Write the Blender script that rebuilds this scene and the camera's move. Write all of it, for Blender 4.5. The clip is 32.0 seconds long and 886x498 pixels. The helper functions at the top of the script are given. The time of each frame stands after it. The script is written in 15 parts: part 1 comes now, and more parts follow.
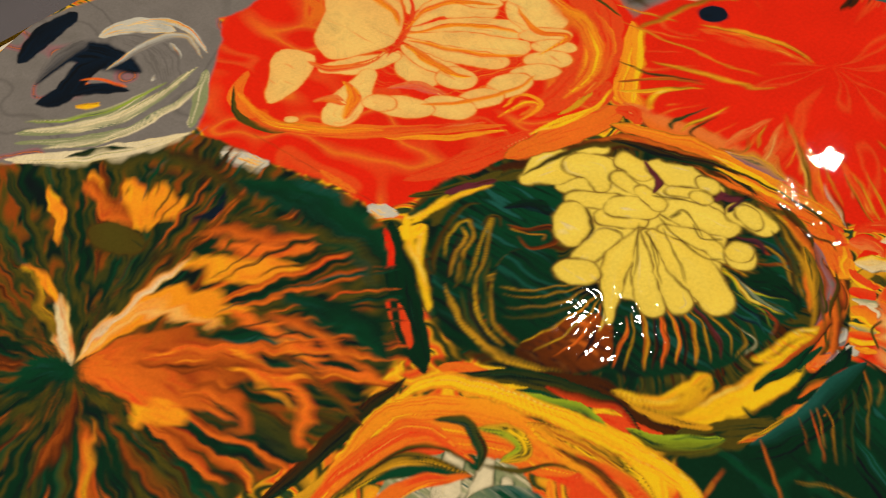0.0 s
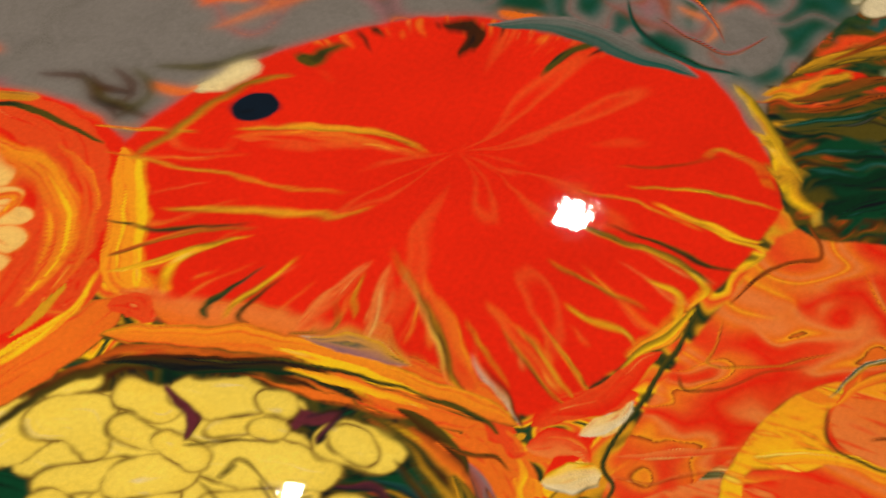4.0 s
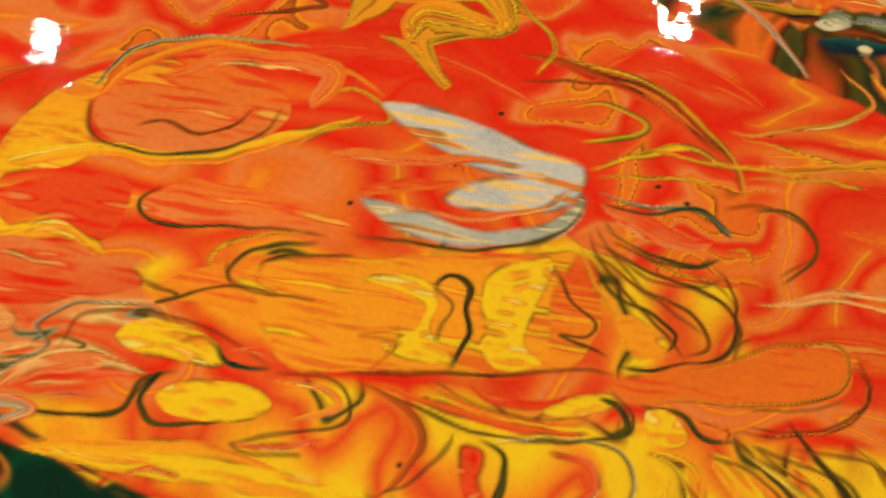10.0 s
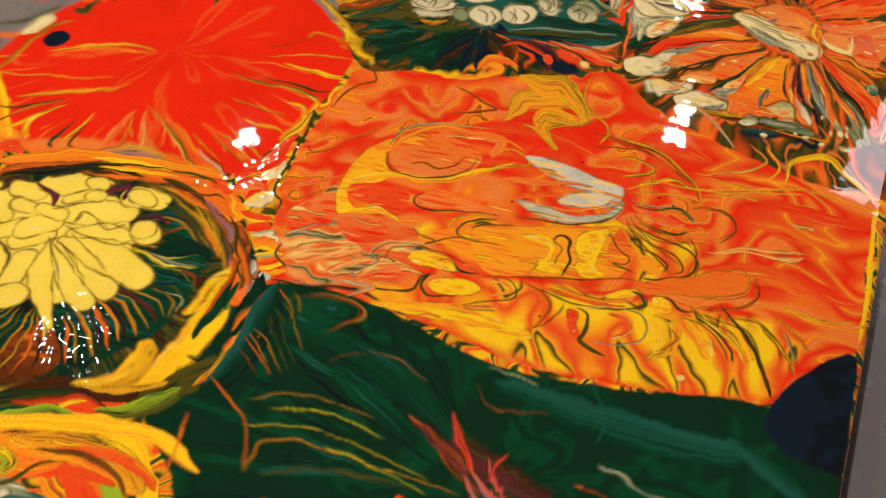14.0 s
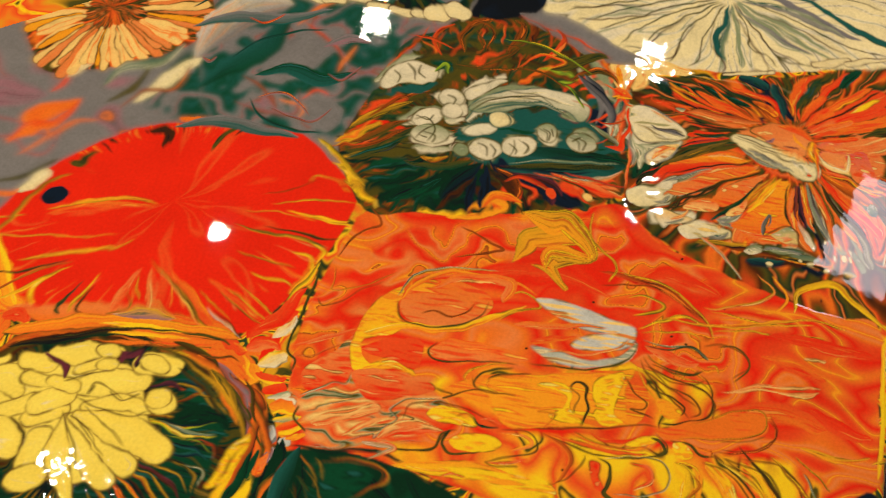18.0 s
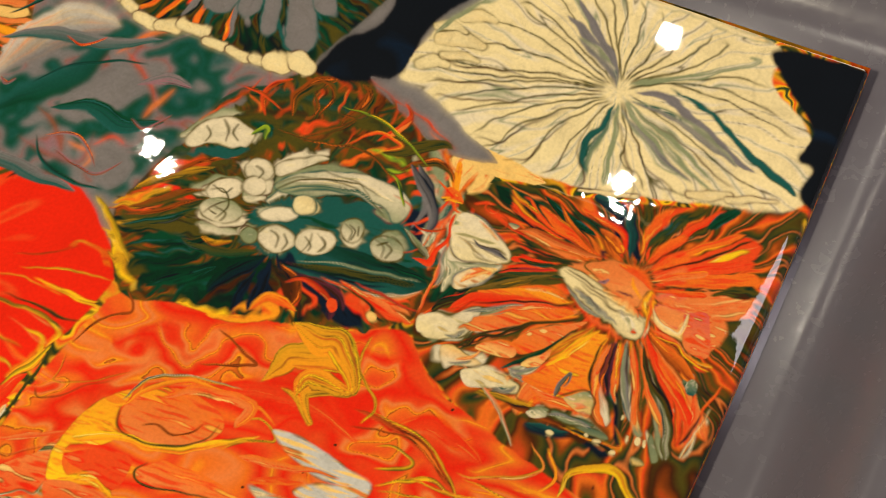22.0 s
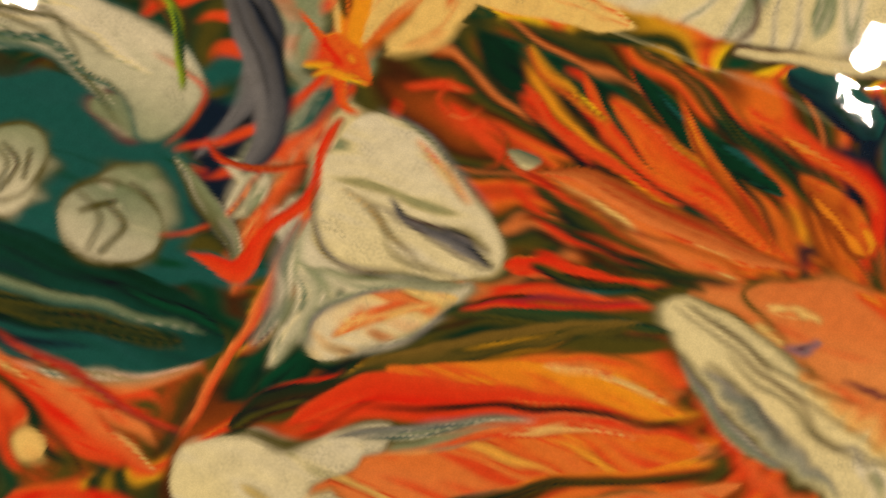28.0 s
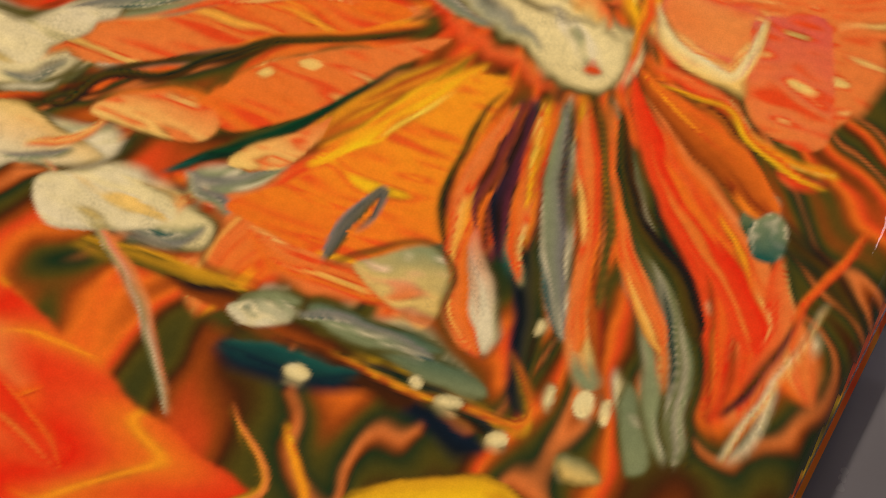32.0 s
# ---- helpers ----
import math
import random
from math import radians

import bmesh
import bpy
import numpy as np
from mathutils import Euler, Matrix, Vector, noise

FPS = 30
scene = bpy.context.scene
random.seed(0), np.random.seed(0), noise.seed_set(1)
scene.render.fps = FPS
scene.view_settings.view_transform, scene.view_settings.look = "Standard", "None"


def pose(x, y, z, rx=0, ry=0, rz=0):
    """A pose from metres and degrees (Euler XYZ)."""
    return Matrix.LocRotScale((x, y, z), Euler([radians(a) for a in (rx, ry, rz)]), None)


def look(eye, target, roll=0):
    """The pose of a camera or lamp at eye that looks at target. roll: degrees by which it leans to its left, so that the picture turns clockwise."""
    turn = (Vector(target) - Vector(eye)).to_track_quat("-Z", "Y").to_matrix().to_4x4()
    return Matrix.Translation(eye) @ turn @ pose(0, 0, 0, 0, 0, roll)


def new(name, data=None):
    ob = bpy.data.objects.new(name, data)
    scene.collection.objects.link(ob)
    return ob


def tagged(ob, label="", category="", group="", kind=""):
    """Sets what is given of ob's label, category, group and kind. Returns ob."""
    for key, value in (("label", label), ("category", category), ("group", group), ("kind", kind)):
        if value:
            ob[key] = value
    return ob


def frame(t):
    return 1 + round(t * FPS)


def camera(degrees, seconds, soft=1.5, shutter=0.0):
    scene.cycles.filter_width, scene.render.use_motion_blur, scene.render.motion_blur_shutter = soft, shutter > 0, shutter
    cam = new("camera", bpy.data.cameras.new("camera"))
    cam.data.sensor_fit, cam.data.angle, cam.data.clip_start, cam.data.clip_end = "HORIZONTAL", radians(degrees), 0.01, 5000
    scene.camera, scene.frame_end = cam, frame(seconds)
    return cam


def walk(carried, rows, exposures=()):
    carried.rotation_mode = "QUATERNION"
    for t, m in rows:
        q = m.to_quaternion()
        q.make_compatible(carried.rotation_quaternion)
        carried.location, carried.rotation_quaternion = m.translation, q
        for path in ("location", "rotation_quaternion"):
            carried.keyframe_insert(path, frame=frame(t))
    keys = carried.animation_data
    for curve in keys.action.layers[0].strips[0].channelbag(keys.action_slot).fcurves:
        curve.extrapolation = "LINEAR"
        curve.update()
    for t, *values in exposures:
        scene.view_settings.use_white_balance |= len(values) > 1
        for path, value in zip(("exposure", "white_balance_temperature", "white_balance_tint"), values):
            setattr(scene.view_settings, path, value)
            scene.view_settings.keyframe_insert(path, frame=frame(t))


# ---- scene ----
import collections

# ---- camera ----
cam = camera(28.00, 32.0, soft=0.85)
PATH = [
    (0, 0.0876, -0.3396, 0.4497, 31.09, -6.90, 37.78),
    (0.5, 0.0829, -0.3295, 0.4550, 31.66, -8.46, 34.59),
    (1, 0.0798, -0.3288, 0.4656, 32.40, -9.46, 32.08),
    (1.5, 0.0689, -0.3305, 0.4583, 33.76, -10.63, 29.49),
    (2, 0.0570, -0.3163, 0.4561, 34.13, -11.98, 27.26),
    (2.5, 0.0413, -0.2594, 0.3951, 34.80, -13.03, 25.55),
    (4.5, 0.0995, -0.1344, 0.2742, 31.25, -0.92, 25.18),
    (5, 0.1026, -0.1247, 0.2492, 29.64, 0.21, 24.91),
    (5.5, 0.1046, -0.1288, 0.2306, 29.53, 0.72, 24.67),
    (6, 0.1070, -0.1297, 0.2204, 29.14, 0.63, 23.78),
    (6.5, 0.1095, -0.1379, 0.2129, 29.31, -0.21, 22.25),
    (7, 0.1139, -0.1401, 0.2120, 29.66, -1.38, 20.31),
    (7.5, 0.1186, -0.1428, 0.2095, 29.57, -2.29, 18.96),
    (8, 0.1209, -0.1475, 0.2086, 29.23, -2.93, 17.91),
    (8.5, 0.1306, -0.1453, 0.2108, 29.01, -4.08, 16.16),
    (9, 0.1381, -0.1355, 0.2091, 30.64, -5.90, 13.79),
    (9.5, 0.1625, -0.1285, 0.2149, 31.39, -5.35, 13.66),
    (10, 0.1685, -0.1424, 0.2539, 31.43, -7.46, 11.97),
    (10.5, 0.1711, -0.1697, 0.2890, 31.83, -7.79, 11.24),
    (11, 0.1704, -0.1969, 0.3225, 32.32, -7.78, 10.77),
    (11.5, 0.1646, -0.2139, 0.3442, 32.46, -7.83, 10.59),
    (12, 0.1613, -0.2556, 0.3969, 33.26, -7.96, 10.51),
    (12.5, 0.1549, -0.3076, 0.4479, 34.17, -7.94, 10.49),
    (13, 0.1556, -0.3461, 0.4821, 35.01, -7.61, 10.97),
    (13.5, 0.1472, -0.3683, 0.5001, 35.71, -7.74, 11.68),
    (14, 0.1466, -0.3726, 0.4982, 35.67, -7.59, 12.70),
    (14.5, 0.1469, -0.4130, 0.5226, 35.76, -7.44, 12.82),
    (16.5, 0.1194, -0.4039, 0.5142, 36.92, -7.32, 9.38),
    (17, 0.1297, -0.3977, 0.5336, 36.13, -7.58, 10.81),
    (17.5, 0.1367, -0.3635, 0.5395, 35.35, -7.91, 12.32),
    (18, 0.0977, -0.3291, 0.5225, 35.54, -8.76, 9.44),
    (18.5, 0.0840, -0.2768, 0.4999, 35.21, -10.17, 6.79),
    (19, 0.0897, -0.2407, 0.4792, 34.70, -11.42, 6.63),
    (19.5, 0.1035, -0.2222, 0.4604, 34.90, -11.74, 8.47),
    (20, 0.1043, -0.1937, 0.4526, 33.84, -12.44, 10.13),
    (20.5, 0.1204, -0.1580, 0.4506, 31.10, -12.58, 12.42),
    (21, 0.1458, -0.1258, 0.4619, 27.63, -11.72, 15.71),
    (21.5, 0.1904, -0.1174, 0.5320, 23.95, -9.18, 20.20),
    (22, 0.2027, -0.1362, 0.5658, 24.07, -8.11, 22.95),
    (22.5, 0.1990, -0.1400, 0.5822, 23.82, -7.45, 24.51),
    (23, 0.2059, -0.1096, 0.5864, 22.06, -6.03, 25.45),
    (23.5, 0.2161, -0.0709, 0.5177, 21.69, -4.15, 26.18),
    (24, 0.2418, -0.0389, 0.4556, 21.25, -1.14, 27.90),
    (24.5, 0.2791, -0.0145, 0.4299, 21.66, 2.09, 29.80),
    (26.5, 0.2070, 0.0441, 0.2493, 20.04, -2.57, 28.26),
    (27, 0.2139, 0.0588, 0.2252, 19.37, -1.84, 28.46),
    (27.5, 0.2146, 0.0669, 0.1956, 19.70, -1.65, 28.24),
    (28, 0.2193, 0.0736, 0.1856, 19.92, -1.91, 27.47),
    (28.5, 0.2186, 0.0751, 0.1755, 20.51, -2.60, 26.86),
    (29, 0.2182, 0.0702, 0.1695, 21.57, -3.18, 26.47),
    (29.5, 0.2257, 0.0687, 0.1695, 21.72, -3.41, 25.84),
    (30, 0.2399, 0.0708, 0.1742, 20.79, -2.93, 25.27),
    (30.5, 0.2542, 0.0591, 0.1742, 21.62, -2.66, 24.80),
    (31, 0.2560, 0.0473, 0.1765, 21.84, -2.89, 24.81),
    (31.5, 0.2671, 0.0438, 0.1779, 21.61, -2.51, 25.09),
    (32, 0.2708, 0.0335, 0.1791, 22.55, -2.14, 25.63),
]
walk(cam, [(t, pose(*p)) for t, *p in PATH], exposures=[(0.0, 0.1), (1.0, 0.15), (5.0, 0.15), (7.0, -0.15), (9.0, 0.15), (12.0, 0.33), (18.0, 0.25), (21.0, 0.46), (24.0, 0.15), (28.0, 0.08), (30.0, 0.2), (31.0, 0.22), (32.0, 0.27)])


# ---- world and lamps ----
def build_world():
    w = bpy.data.worlds.new("room")
    w.use_nodes = True
    bg = w.node_tree.nodes["Background"]
    bg.inputs["Color"].default_value = (1.0, 0.84, 0.62, 1)
    bg.inputs["Strength"].default_value = 0.07
    scene.world = w


def area_lamp(name, eye, target, sx, sy, watts, colour):
    d = bpy.data.lights.new(name, "AREA")
    d.shape, d.size, d.size_y, d.energy, d.color = "RECTANGLE", sx, sy, watts, colour
    ob = new(name, d)
    ob.matrix_world = look(eye, target)
    return ob


build_world()
# added fill light, out of view, set where the wet film never mirrors it
area_lamp("fill_lamp", (-0.35, -0.80, 1.45), (0.0, 0.0, 0), 0.10, 0.10, 26, (1.0, 0.88, 0.66))
for spot in ((0.0, 0.255), (-0.045, 0.09), (0.24, 0.35), (0.055, 0.44), (0.23, 0.46)):
    area_lamp("lamp_bulb", (*spot, 0.30), (spot[0], spot[1] - 0.15, 0), 0.011, 0.010, 0.075, (1.0, 0.90, 0.74))
area_lamp("window_light", (0.342, 0.258, 0.18), (0.30, 0.15, 0), 0.044, 0.058, 0.058, (1.0, 0.87, 0.93))


# ---- materials ----
class Nodes:
    """Short hand for building a node material."""

    def __init__(self, name):
        self.mat = bpy.data.materials.new(name)
        self.mat.use_nodes = True
        self.tree = self.mat.node_tree
        self.bsdf = self.tree.nodes["Principled BSDF"]

    def add(self, kind, **values):
        n = self.tree.nodes.new(kind)
        for key, value in values.items():
            if key in n.inputs:
                n.inputs[key].default_value = value
            elif key == "operation":
                n.operation = value
            elif key == "data_type":
                n.data_type = value
            elif key == "attribute_name":
                n.attribute_name = value
        return n

    def link(self, a, b):
        self.tree.links.new(a, b)

    def noise(self, vec, scale, detail=2.0, distortion=0.0, rough=0.5):
        n = self.add("ShaderNodeTexNoise", Scale=scale, Detail=detail, Distortion=distortion, Roughness=rough)
        if vec is not None:
            self.link(vec, n.inputs["Vector"])
        return n

    def mul(self, vec, xyz):
        n = self.add("ShaderNodeVectorMath", operation="MULTIPLY")
        self.link(vec, n.inputs[0])
        n.inputs[1].default_value = xyz
        return n.outputs[0]

    def plus(self, a, b):
        n = self.add("ShaderNodeVectorMath", operation="ADD")
        self.link(a, n.inputs[0])
        self.link(b, n.inputs[1])
        return n.outputs[0]

    def ramp(self, fac, stops):
        n = self.add("ShaderNodeValToRGB")
        els = n.color_ramp.elements
        while len(els) < len(stops):
            els.new(0.5)
        for e, (p, c) in zip(els, stops):
            e.position, e.color = p, (*c, 1)
        self.link(fac, n.inputs[0])
        return n.outputs[0]

    def mix(self, fac, a, b):
        n = self.add("ShaderNodeMix", data_type="RGBA")
        if isinstance(fac, float):
            n.inputs[0].default_value = fac
        else:
            self.link(fac, n.inputs[0])
        for s, v in ((6, a), (7, b)):
            if isinstance(v, tuple):
                n.inputs[s].default_value = (*v, 1)
            else:
                self.link(v, n.inputs[s])
        return n.outputs[2]

    def wet(self, colour, gloss=0.025, coarse=0.022, fine=0.05):
        """Wet acrylic: a glossy film over the pigment, with slow waves and fine pimples in it."""
        co = self.add("ShaderNodeTexCoord").outputs["Object"]
        slow = self.noise(co, 55.0, 2.0)
        quick = self.noise(co, 420.0, 2.0)
        b1 = self.add("ShaderNodeBump", Strength=coarse, Distance=0.0016)
        self.link(slow.outputs[0], b1.inputs["Height"])
        b2 = self.add("ShaderNodeBump", Strength=fine, Distance=0.00022)
        self.link(quick.outputs[0], b2.inputs["Height"])
        self.link(b1.outputs[0], b2.inputs["Normal"])
        self.link(b2.outputs[0], self.bsdf.inputs["Normal"])
        self.link(colour, self.bsdf.inputs["Base Color"])
        self.bsdf.inputs["Roughness"].default_value = gloss
        self.bsdf.inputs["IOR"].default_value = 1.46
        return self.mat


RED = (0.76, 0.018, 0.004)
SCARLET = (0.76, 0.066, 0.012)
ORANGE = (0.80, 0.158, 0.014)
TANGERINE = (0.90, 0.32, 0.014)
SALMON = (0.78, 0.20, 0.045)
PEACH = (0.90, 0.57, 0.17)
YELLOW = (0.92, 0.55, 0.012)
LEMON = (0.90, 0.67, 0.10)
GOLD = (0.66, 0.31, 0.014)
CREAM = (0.82, 0.67, 0.35)
BEIGE = (0.76, 0.65, 0.45)
OLIVE = (0.075, 0.060, 0.008)
BROWN = (0.055, 0.015, 0.004)
GREEN = (0.002, 0.050, 0.021)
BOTTLE = (0.002, 0.025, 0.011)
TEAL = (0.010, 0.085, 0.072)
NAVY = (0.004, 0.011, 0.026)
BLACK = (0.004, 0.006, 0.010)
GREY = (0.185, 0.168, 0.170)
PALE = (0.56, 0.54, 0.50)
SAGE = (0.24, 0.27, 0.14)
LIME = (0.30, 0.42, 0.02)
MAUVE = (0.30, 0.13, 0.16)
PLUM = (0.12, 0.02, 0.035)
UMBER = (0.20, 0.11, 0.018)
RUST = (0.28, 0.052, 0.006)
ROSE = (0.70, 0.10, 0.07)


def folded(n, value, times):
    """Runs a value several times through the colours, so that they lie in thin folds."""
    m = n.add("ShaderNodeMath", operation="MULTIPLY")
    n.link(value, m.inputs[0])
    m.inputs[1].default_value = times
    p = n.add("ShaderNodeMath", operation="PINGPONG")
    n.link(m.outputs[0], p.inputs[0])
    p.inputs[1].default_value = 1.0
    return p.outputs[0]


def swirled(name, stops, scale=14.0, stretch=(1.0, 2.4, 1.0), warp=0.05, folds=3.0):
    """Colours folded into one another in lazy curls."""
    n = Nodes(name)
    co = n.add("ShaderNodeTexCoord").outputs["Object"]
    bend = n.noise(co, scale * 1.1, 2.0)
    off = n.add("ShaderNodeVectorMath", operation="MULTIPLY_ADD")
    n.link(bend.outputs["Color"], off.inputs[0])
    off.inputs[1].default_value = (warp, warp, 0)
    off.inputs[2].default_value = (-warp / 2, -warp / 2, 0)
    vec = n.mul(n.plus(co, off.outputs[0]), stretch)
    t = n.noise(vec, scale, 2.5, 0.9, 0.5)
    return n.wet(n.ramp(folded(n, t.outputs[0], folds), stops))


def plastic(name, colour, rough):
    n = Nodes(name)
    co = n.add("ShaderNodeTexCoord").outputs["Object"]
    big, small = n.noise(co, 9.0, 3.0), n.noise(co, 160.0, 3.0)
    c = n.mix(big.outputs[0], tuple(v * 0.86 for v in colour), tuple(v * 1.1 for v in colour))
    r = n.ramp(small.outputs[0], [(0.3, (rough - 0.05,) * 3), (0.7, (rough + 0.06,) * 3)])
    n.link(c, n.bsdf.inputs["Base Color"])
    n.link(r, n.bsdf.inputs["Roughness"])
    b = n.add("ShaderNodeBump", Strength=0.12, Distance=0.0006)
    n.link(small.outputs[0], b.inputs["Height"])
    n.link(b.outputs[0], n.bsdf.inputs["Normal"])
    return n.mat


TONES = {
    "red": (RED, SCARLET, ORANGE),
    "scarlet": (SCARLET, RED, SALMON),
    "orange": (ORANGE, SCARLET, TANGERINE),
    "tangerine": (TANGERINE, ORANGE, YELLOW),
    "salmon": (SALMON, SCARLET, PEACH),
    "peach": (PEACH, SALMON, None),
    "yellow": (YELLOW, TANGERINE, LEMON),
    "lemon": (LEMON, CREAM, YELLOW),
    "gold": (GOLD, OLIVE, YELLOW),
    "cream": (CREAM, BEIGE, PEACH),
    "beige": (BEIGE, CREAM, SAGE),
    "olive": (OLIVE, BOTTLE, BROWN),
    "brown": (BROWN, BLACK, OLIVE),
    "green": (GREEN, BOTTLE, TEAL),
    "bottle": (BOTTLE, BLACK, GREEN),
    "teal": (TEAL, (0.012, 0.085, 0.075), GREEN),
    "navy": (NAVY, BLACK, None),
    "black": (BLACK, NAVY, None),
    "grey": (GREY, tuple(v * 0.8 for v in GREY), None),
    "pale": (PALE, PEACH, SALMON),
    "sage": (SAGE, BEIGE, TEAL),
    "lime": (LIME, GREEN, YELLOW),
    "mauve": (MAUVE, GREY, PLUM),
    "umber": (UMBER, OLIVE, GOLD),
    "rust": (RUST, BROWN, ORANGE),
    "plum": (PLUM, BROWN, None),
    "rose": (ROSE, SCARLET, PEACH),
}


def pigment_film():
    """The film of wet paint: its pigment lies in the meshes, its gloss and pimples here."""
    n = Nodes("wet_paint")
    at = n.add("ShaderNodeAttribute", attribute_name="pigment").outputs["Color"]
    co = n.add("ShaderNodeTexCoord").outputs["Object"]
    fine = n.noise(co, 1900.0, 3.0)
    dust = n.noise(co, 5200.0, 2.0)
    dull = n.mix(0.09, at, n.mix(fine.outputs[0], (0.0, 0.0, 0.0), at))
    dull = n.mix(0.07, dull, n.mix(n.ramp(dust.outputs[0], [(0.38, (0.0, 0.0, 0.0)), (0.62, (1.0, 1.0, 1.0))]), (0.0, 0.0, 0.0), dull))
    # settled grains of dark pigment, only in the pale colours that carry white
    rgb = n.add("ShaderNodeSeparateColor")
    n.link(at, rgb.inputs[0])
    pale = n.ramp(rgb.outputs["Blue"], [(0.08, (0.0, 0.0, 0.0)), (0.17, (1.0, 1.0, 1.0))])
    patch = n.ramp(n.noise(co, 120.0, 4.0, 1.0, 0.65).outputs[0], [(0.47, (0.0, 0.0, 0.0)), (0.74, (0.7, 0.7, 0.7))])
    grain = n.ramp(n.noise(co, 2600.0, 4.0, 0.0, 0.7).outputs[0], [(0.40, (0.1, 0.1, 0.1)), (0.68, (0.75, 0.75, 0.75))])
    settled = n.mix(patch, dull, n.mix(grain, dull, (0.075, 0.07, 0.055)))
    dull = n.mix(pale, dull, settled)
    return n.wet(dull)


PAINT = pigment_film()
RUN = swirled("paint_runs", [(0.0, BOTTLE), (0.2, OLIVE), (0.4, GOLD), (0.55, ORANGE), (0.7, SCARLET), (0.85, YELLOW), (1.0, OLIVE)], 26.0, (1.0, 1.4, 1.0), 0.04, 3.0)
TRAY = plastic("grey_plastic", (0.105, 0.098, 0.118), 0.24)
CLOTH = plastic("canvas_cloth", (0.62, 0.58, 0.52), 0.8)



# ---- building helpers ----
def part(name, mesh, material, parent, label=""):
    ob = new(name, mesh)
    mesh.materials.append(material)
    ob.parent = parent
    if label:
        ob["label"] = label
    return ob


def mesh_of(name, verts, faces):
    me = bpy.data.meshes.new(name)
    me.from_pydata([tuple(v) for v in verts], [], faces)
    me.polygons.foreach_set("use_smooth", [True] * len(me.polygons))
    me.update()
    return me


def smooth_line(points, per=8, closed=False):
    """A Catmull-Rom line through the points."""
    p = np.array(points, float)
    n = len(p)
    if n == 2 and not closed:
        return p[0] + np.linspace(0, 1, per + 1)[:, None] * (p[1] - p[0])
    q = np.vstack([p[-1:], p, p[:2]]) if closed else np.vstack([2 * p[0] - p[1], p, 2 * p[-1] - p[-2]])
    out = []
    for i in range(n if closed else n - 1):
        a, b, c, d = q[i], q[i + 1], q[i + 2], q[i + 3]
        for u in np.linspace(0, 1, per, endpoint=False):
            out.append(0.5 * (2 * b + (c - a) * u + (2 * a - 5 * b + 4 * c - d) * u * u + (3 * b - a - 3 * c + d) * u**3))
    if not closed:
        out.append(p[-1])
    return np.array(out)


GRADS = np.array([(math.cos(k * 0.3927), math.sin(k * 0.3927)) for k in range(16)], np.float32)


def ripple(x, y, seed, period=0):
    """Smooth gradient noise, about -0.7 to 0.7; it repeats along x after a period of whole cells, where one is given."""
    xf, yf = np.floor(x), np.floor(y)
    fx, fy = (x - xf).astype(np.float32), (y - yf).astype(np.float32)
    xi, yi = xf.astype(np.int64), yf.astype(np.int64)

    def corner(dx, dy):
        cx = xi + dx
        if period:
            cx = cx % period
        h = (cx * 374761393 + (yi + dy) * 668265263 + seed * 974634541) & 0x7FFFFFFF
        h = ((h ^ (h >> 13)) * 1274126177) & 0x7FFFFFFF
        g = GRADS[(h >> 9) & 15]
        return g[..., 0] * (fx - dx) + g[..., 1] * (fy - dy)

    u, v = fx * fx * fx * (fx * (fx * 6 - 15) + 10), fy * fy * fy * (fy * (fy * 6 - 15) + 10)
    a, b, c, d = corner(0, 0), corner(1, 0), corner(0, 1), corner(1, 1)
    return (a + u * (b - a)) * (1 - v) + (c + u * (d - c)) * v


def ripples(x, y, seed, octaves=3, period=0, rough=0.5):
    out, k, f = 0, 1.0, 1
    for o in range(octaves):
        out = out + k * ripple(x * f, y * f, seed + 17 * o, period * f)
        k, f = k * rough, f * 2
    return out


def shade(value, stops):
    """Colours along a value that runs to and fro between 0 and 1."""
    v = np.abs((value + 1) % 2 - 1)
    at = [p for p, _ in stops]
    return np.stack([np.interp(v, at, [c[k] for _, c in stops]) for k in range(3)], -1)


def torn(value, stops):
    """Colours along a value that runs up slowly and breaks off at each whole number."""
    v = value % 1.0
    at = [p for p, _ in stops]
    return np.stack([np.interp(v, at, [c[k] for _, c in stops]) for k in range(3)], -1)


def inside(x, y, line):
    """Which points lie inside a closed line."""
    odd = np.zeros(x.shape, bool)
    x0, y0 = line[-1]
    for x1, y1 in line:
        if y0 != y1:
            cross = (y0 > y) != (y1 > y)
            odd ^= cross & (x < (x1 - x0) * (y - y0) / (y1 - y0) + x0)
        x0, y0 = x1, y1
    return odd


# ---- the film of paint, as a fine lattice of pigment and height, in mm ----
STEP = 0.30
SEEN = [(-284, -112), (-210, -188), (-125, -245), (-55, -240), (60, -195), (150, -155), (300, -128), (300, 258), (130, 258), (40, 210), (-60, 172), (-150, 135), (-240, 100), (-284, 40)]
XS = np.r_[np.arange(-284, -60, 0.52), np.arange(-60, -10, 0.40), np.arange(-10, 286, STEP), np.arange(286, 300, 0.40)]
YS = np.r_[np.arange(-246, -75, 0.50), np.arange(-75, 178, STEP), np.arange(178, 258, 0.46)]
GX, GY = np.meshgrid(XS, YS)
BEND_X = 1.3 * ripples(GX / 16, GY / 16, 3, 2, 0, 0.4)
BEND_Y = 1.3 * ripples(GX / 16, GY / 16, 9, 2, 0, 0.4)
GRAIN = ripples(GX / 1.3, GY / 1.3, 5, 2)
PIGMENT = np.zeros((*GX.shape, 3), np.float32)
HEIGHT = np.zeros(GX.shape, np.float32)
OWNER = np.zeros(GX.shape, np.int32)
PIECES = [None]
SLIGHT = ("vein", "speck", "fringe")
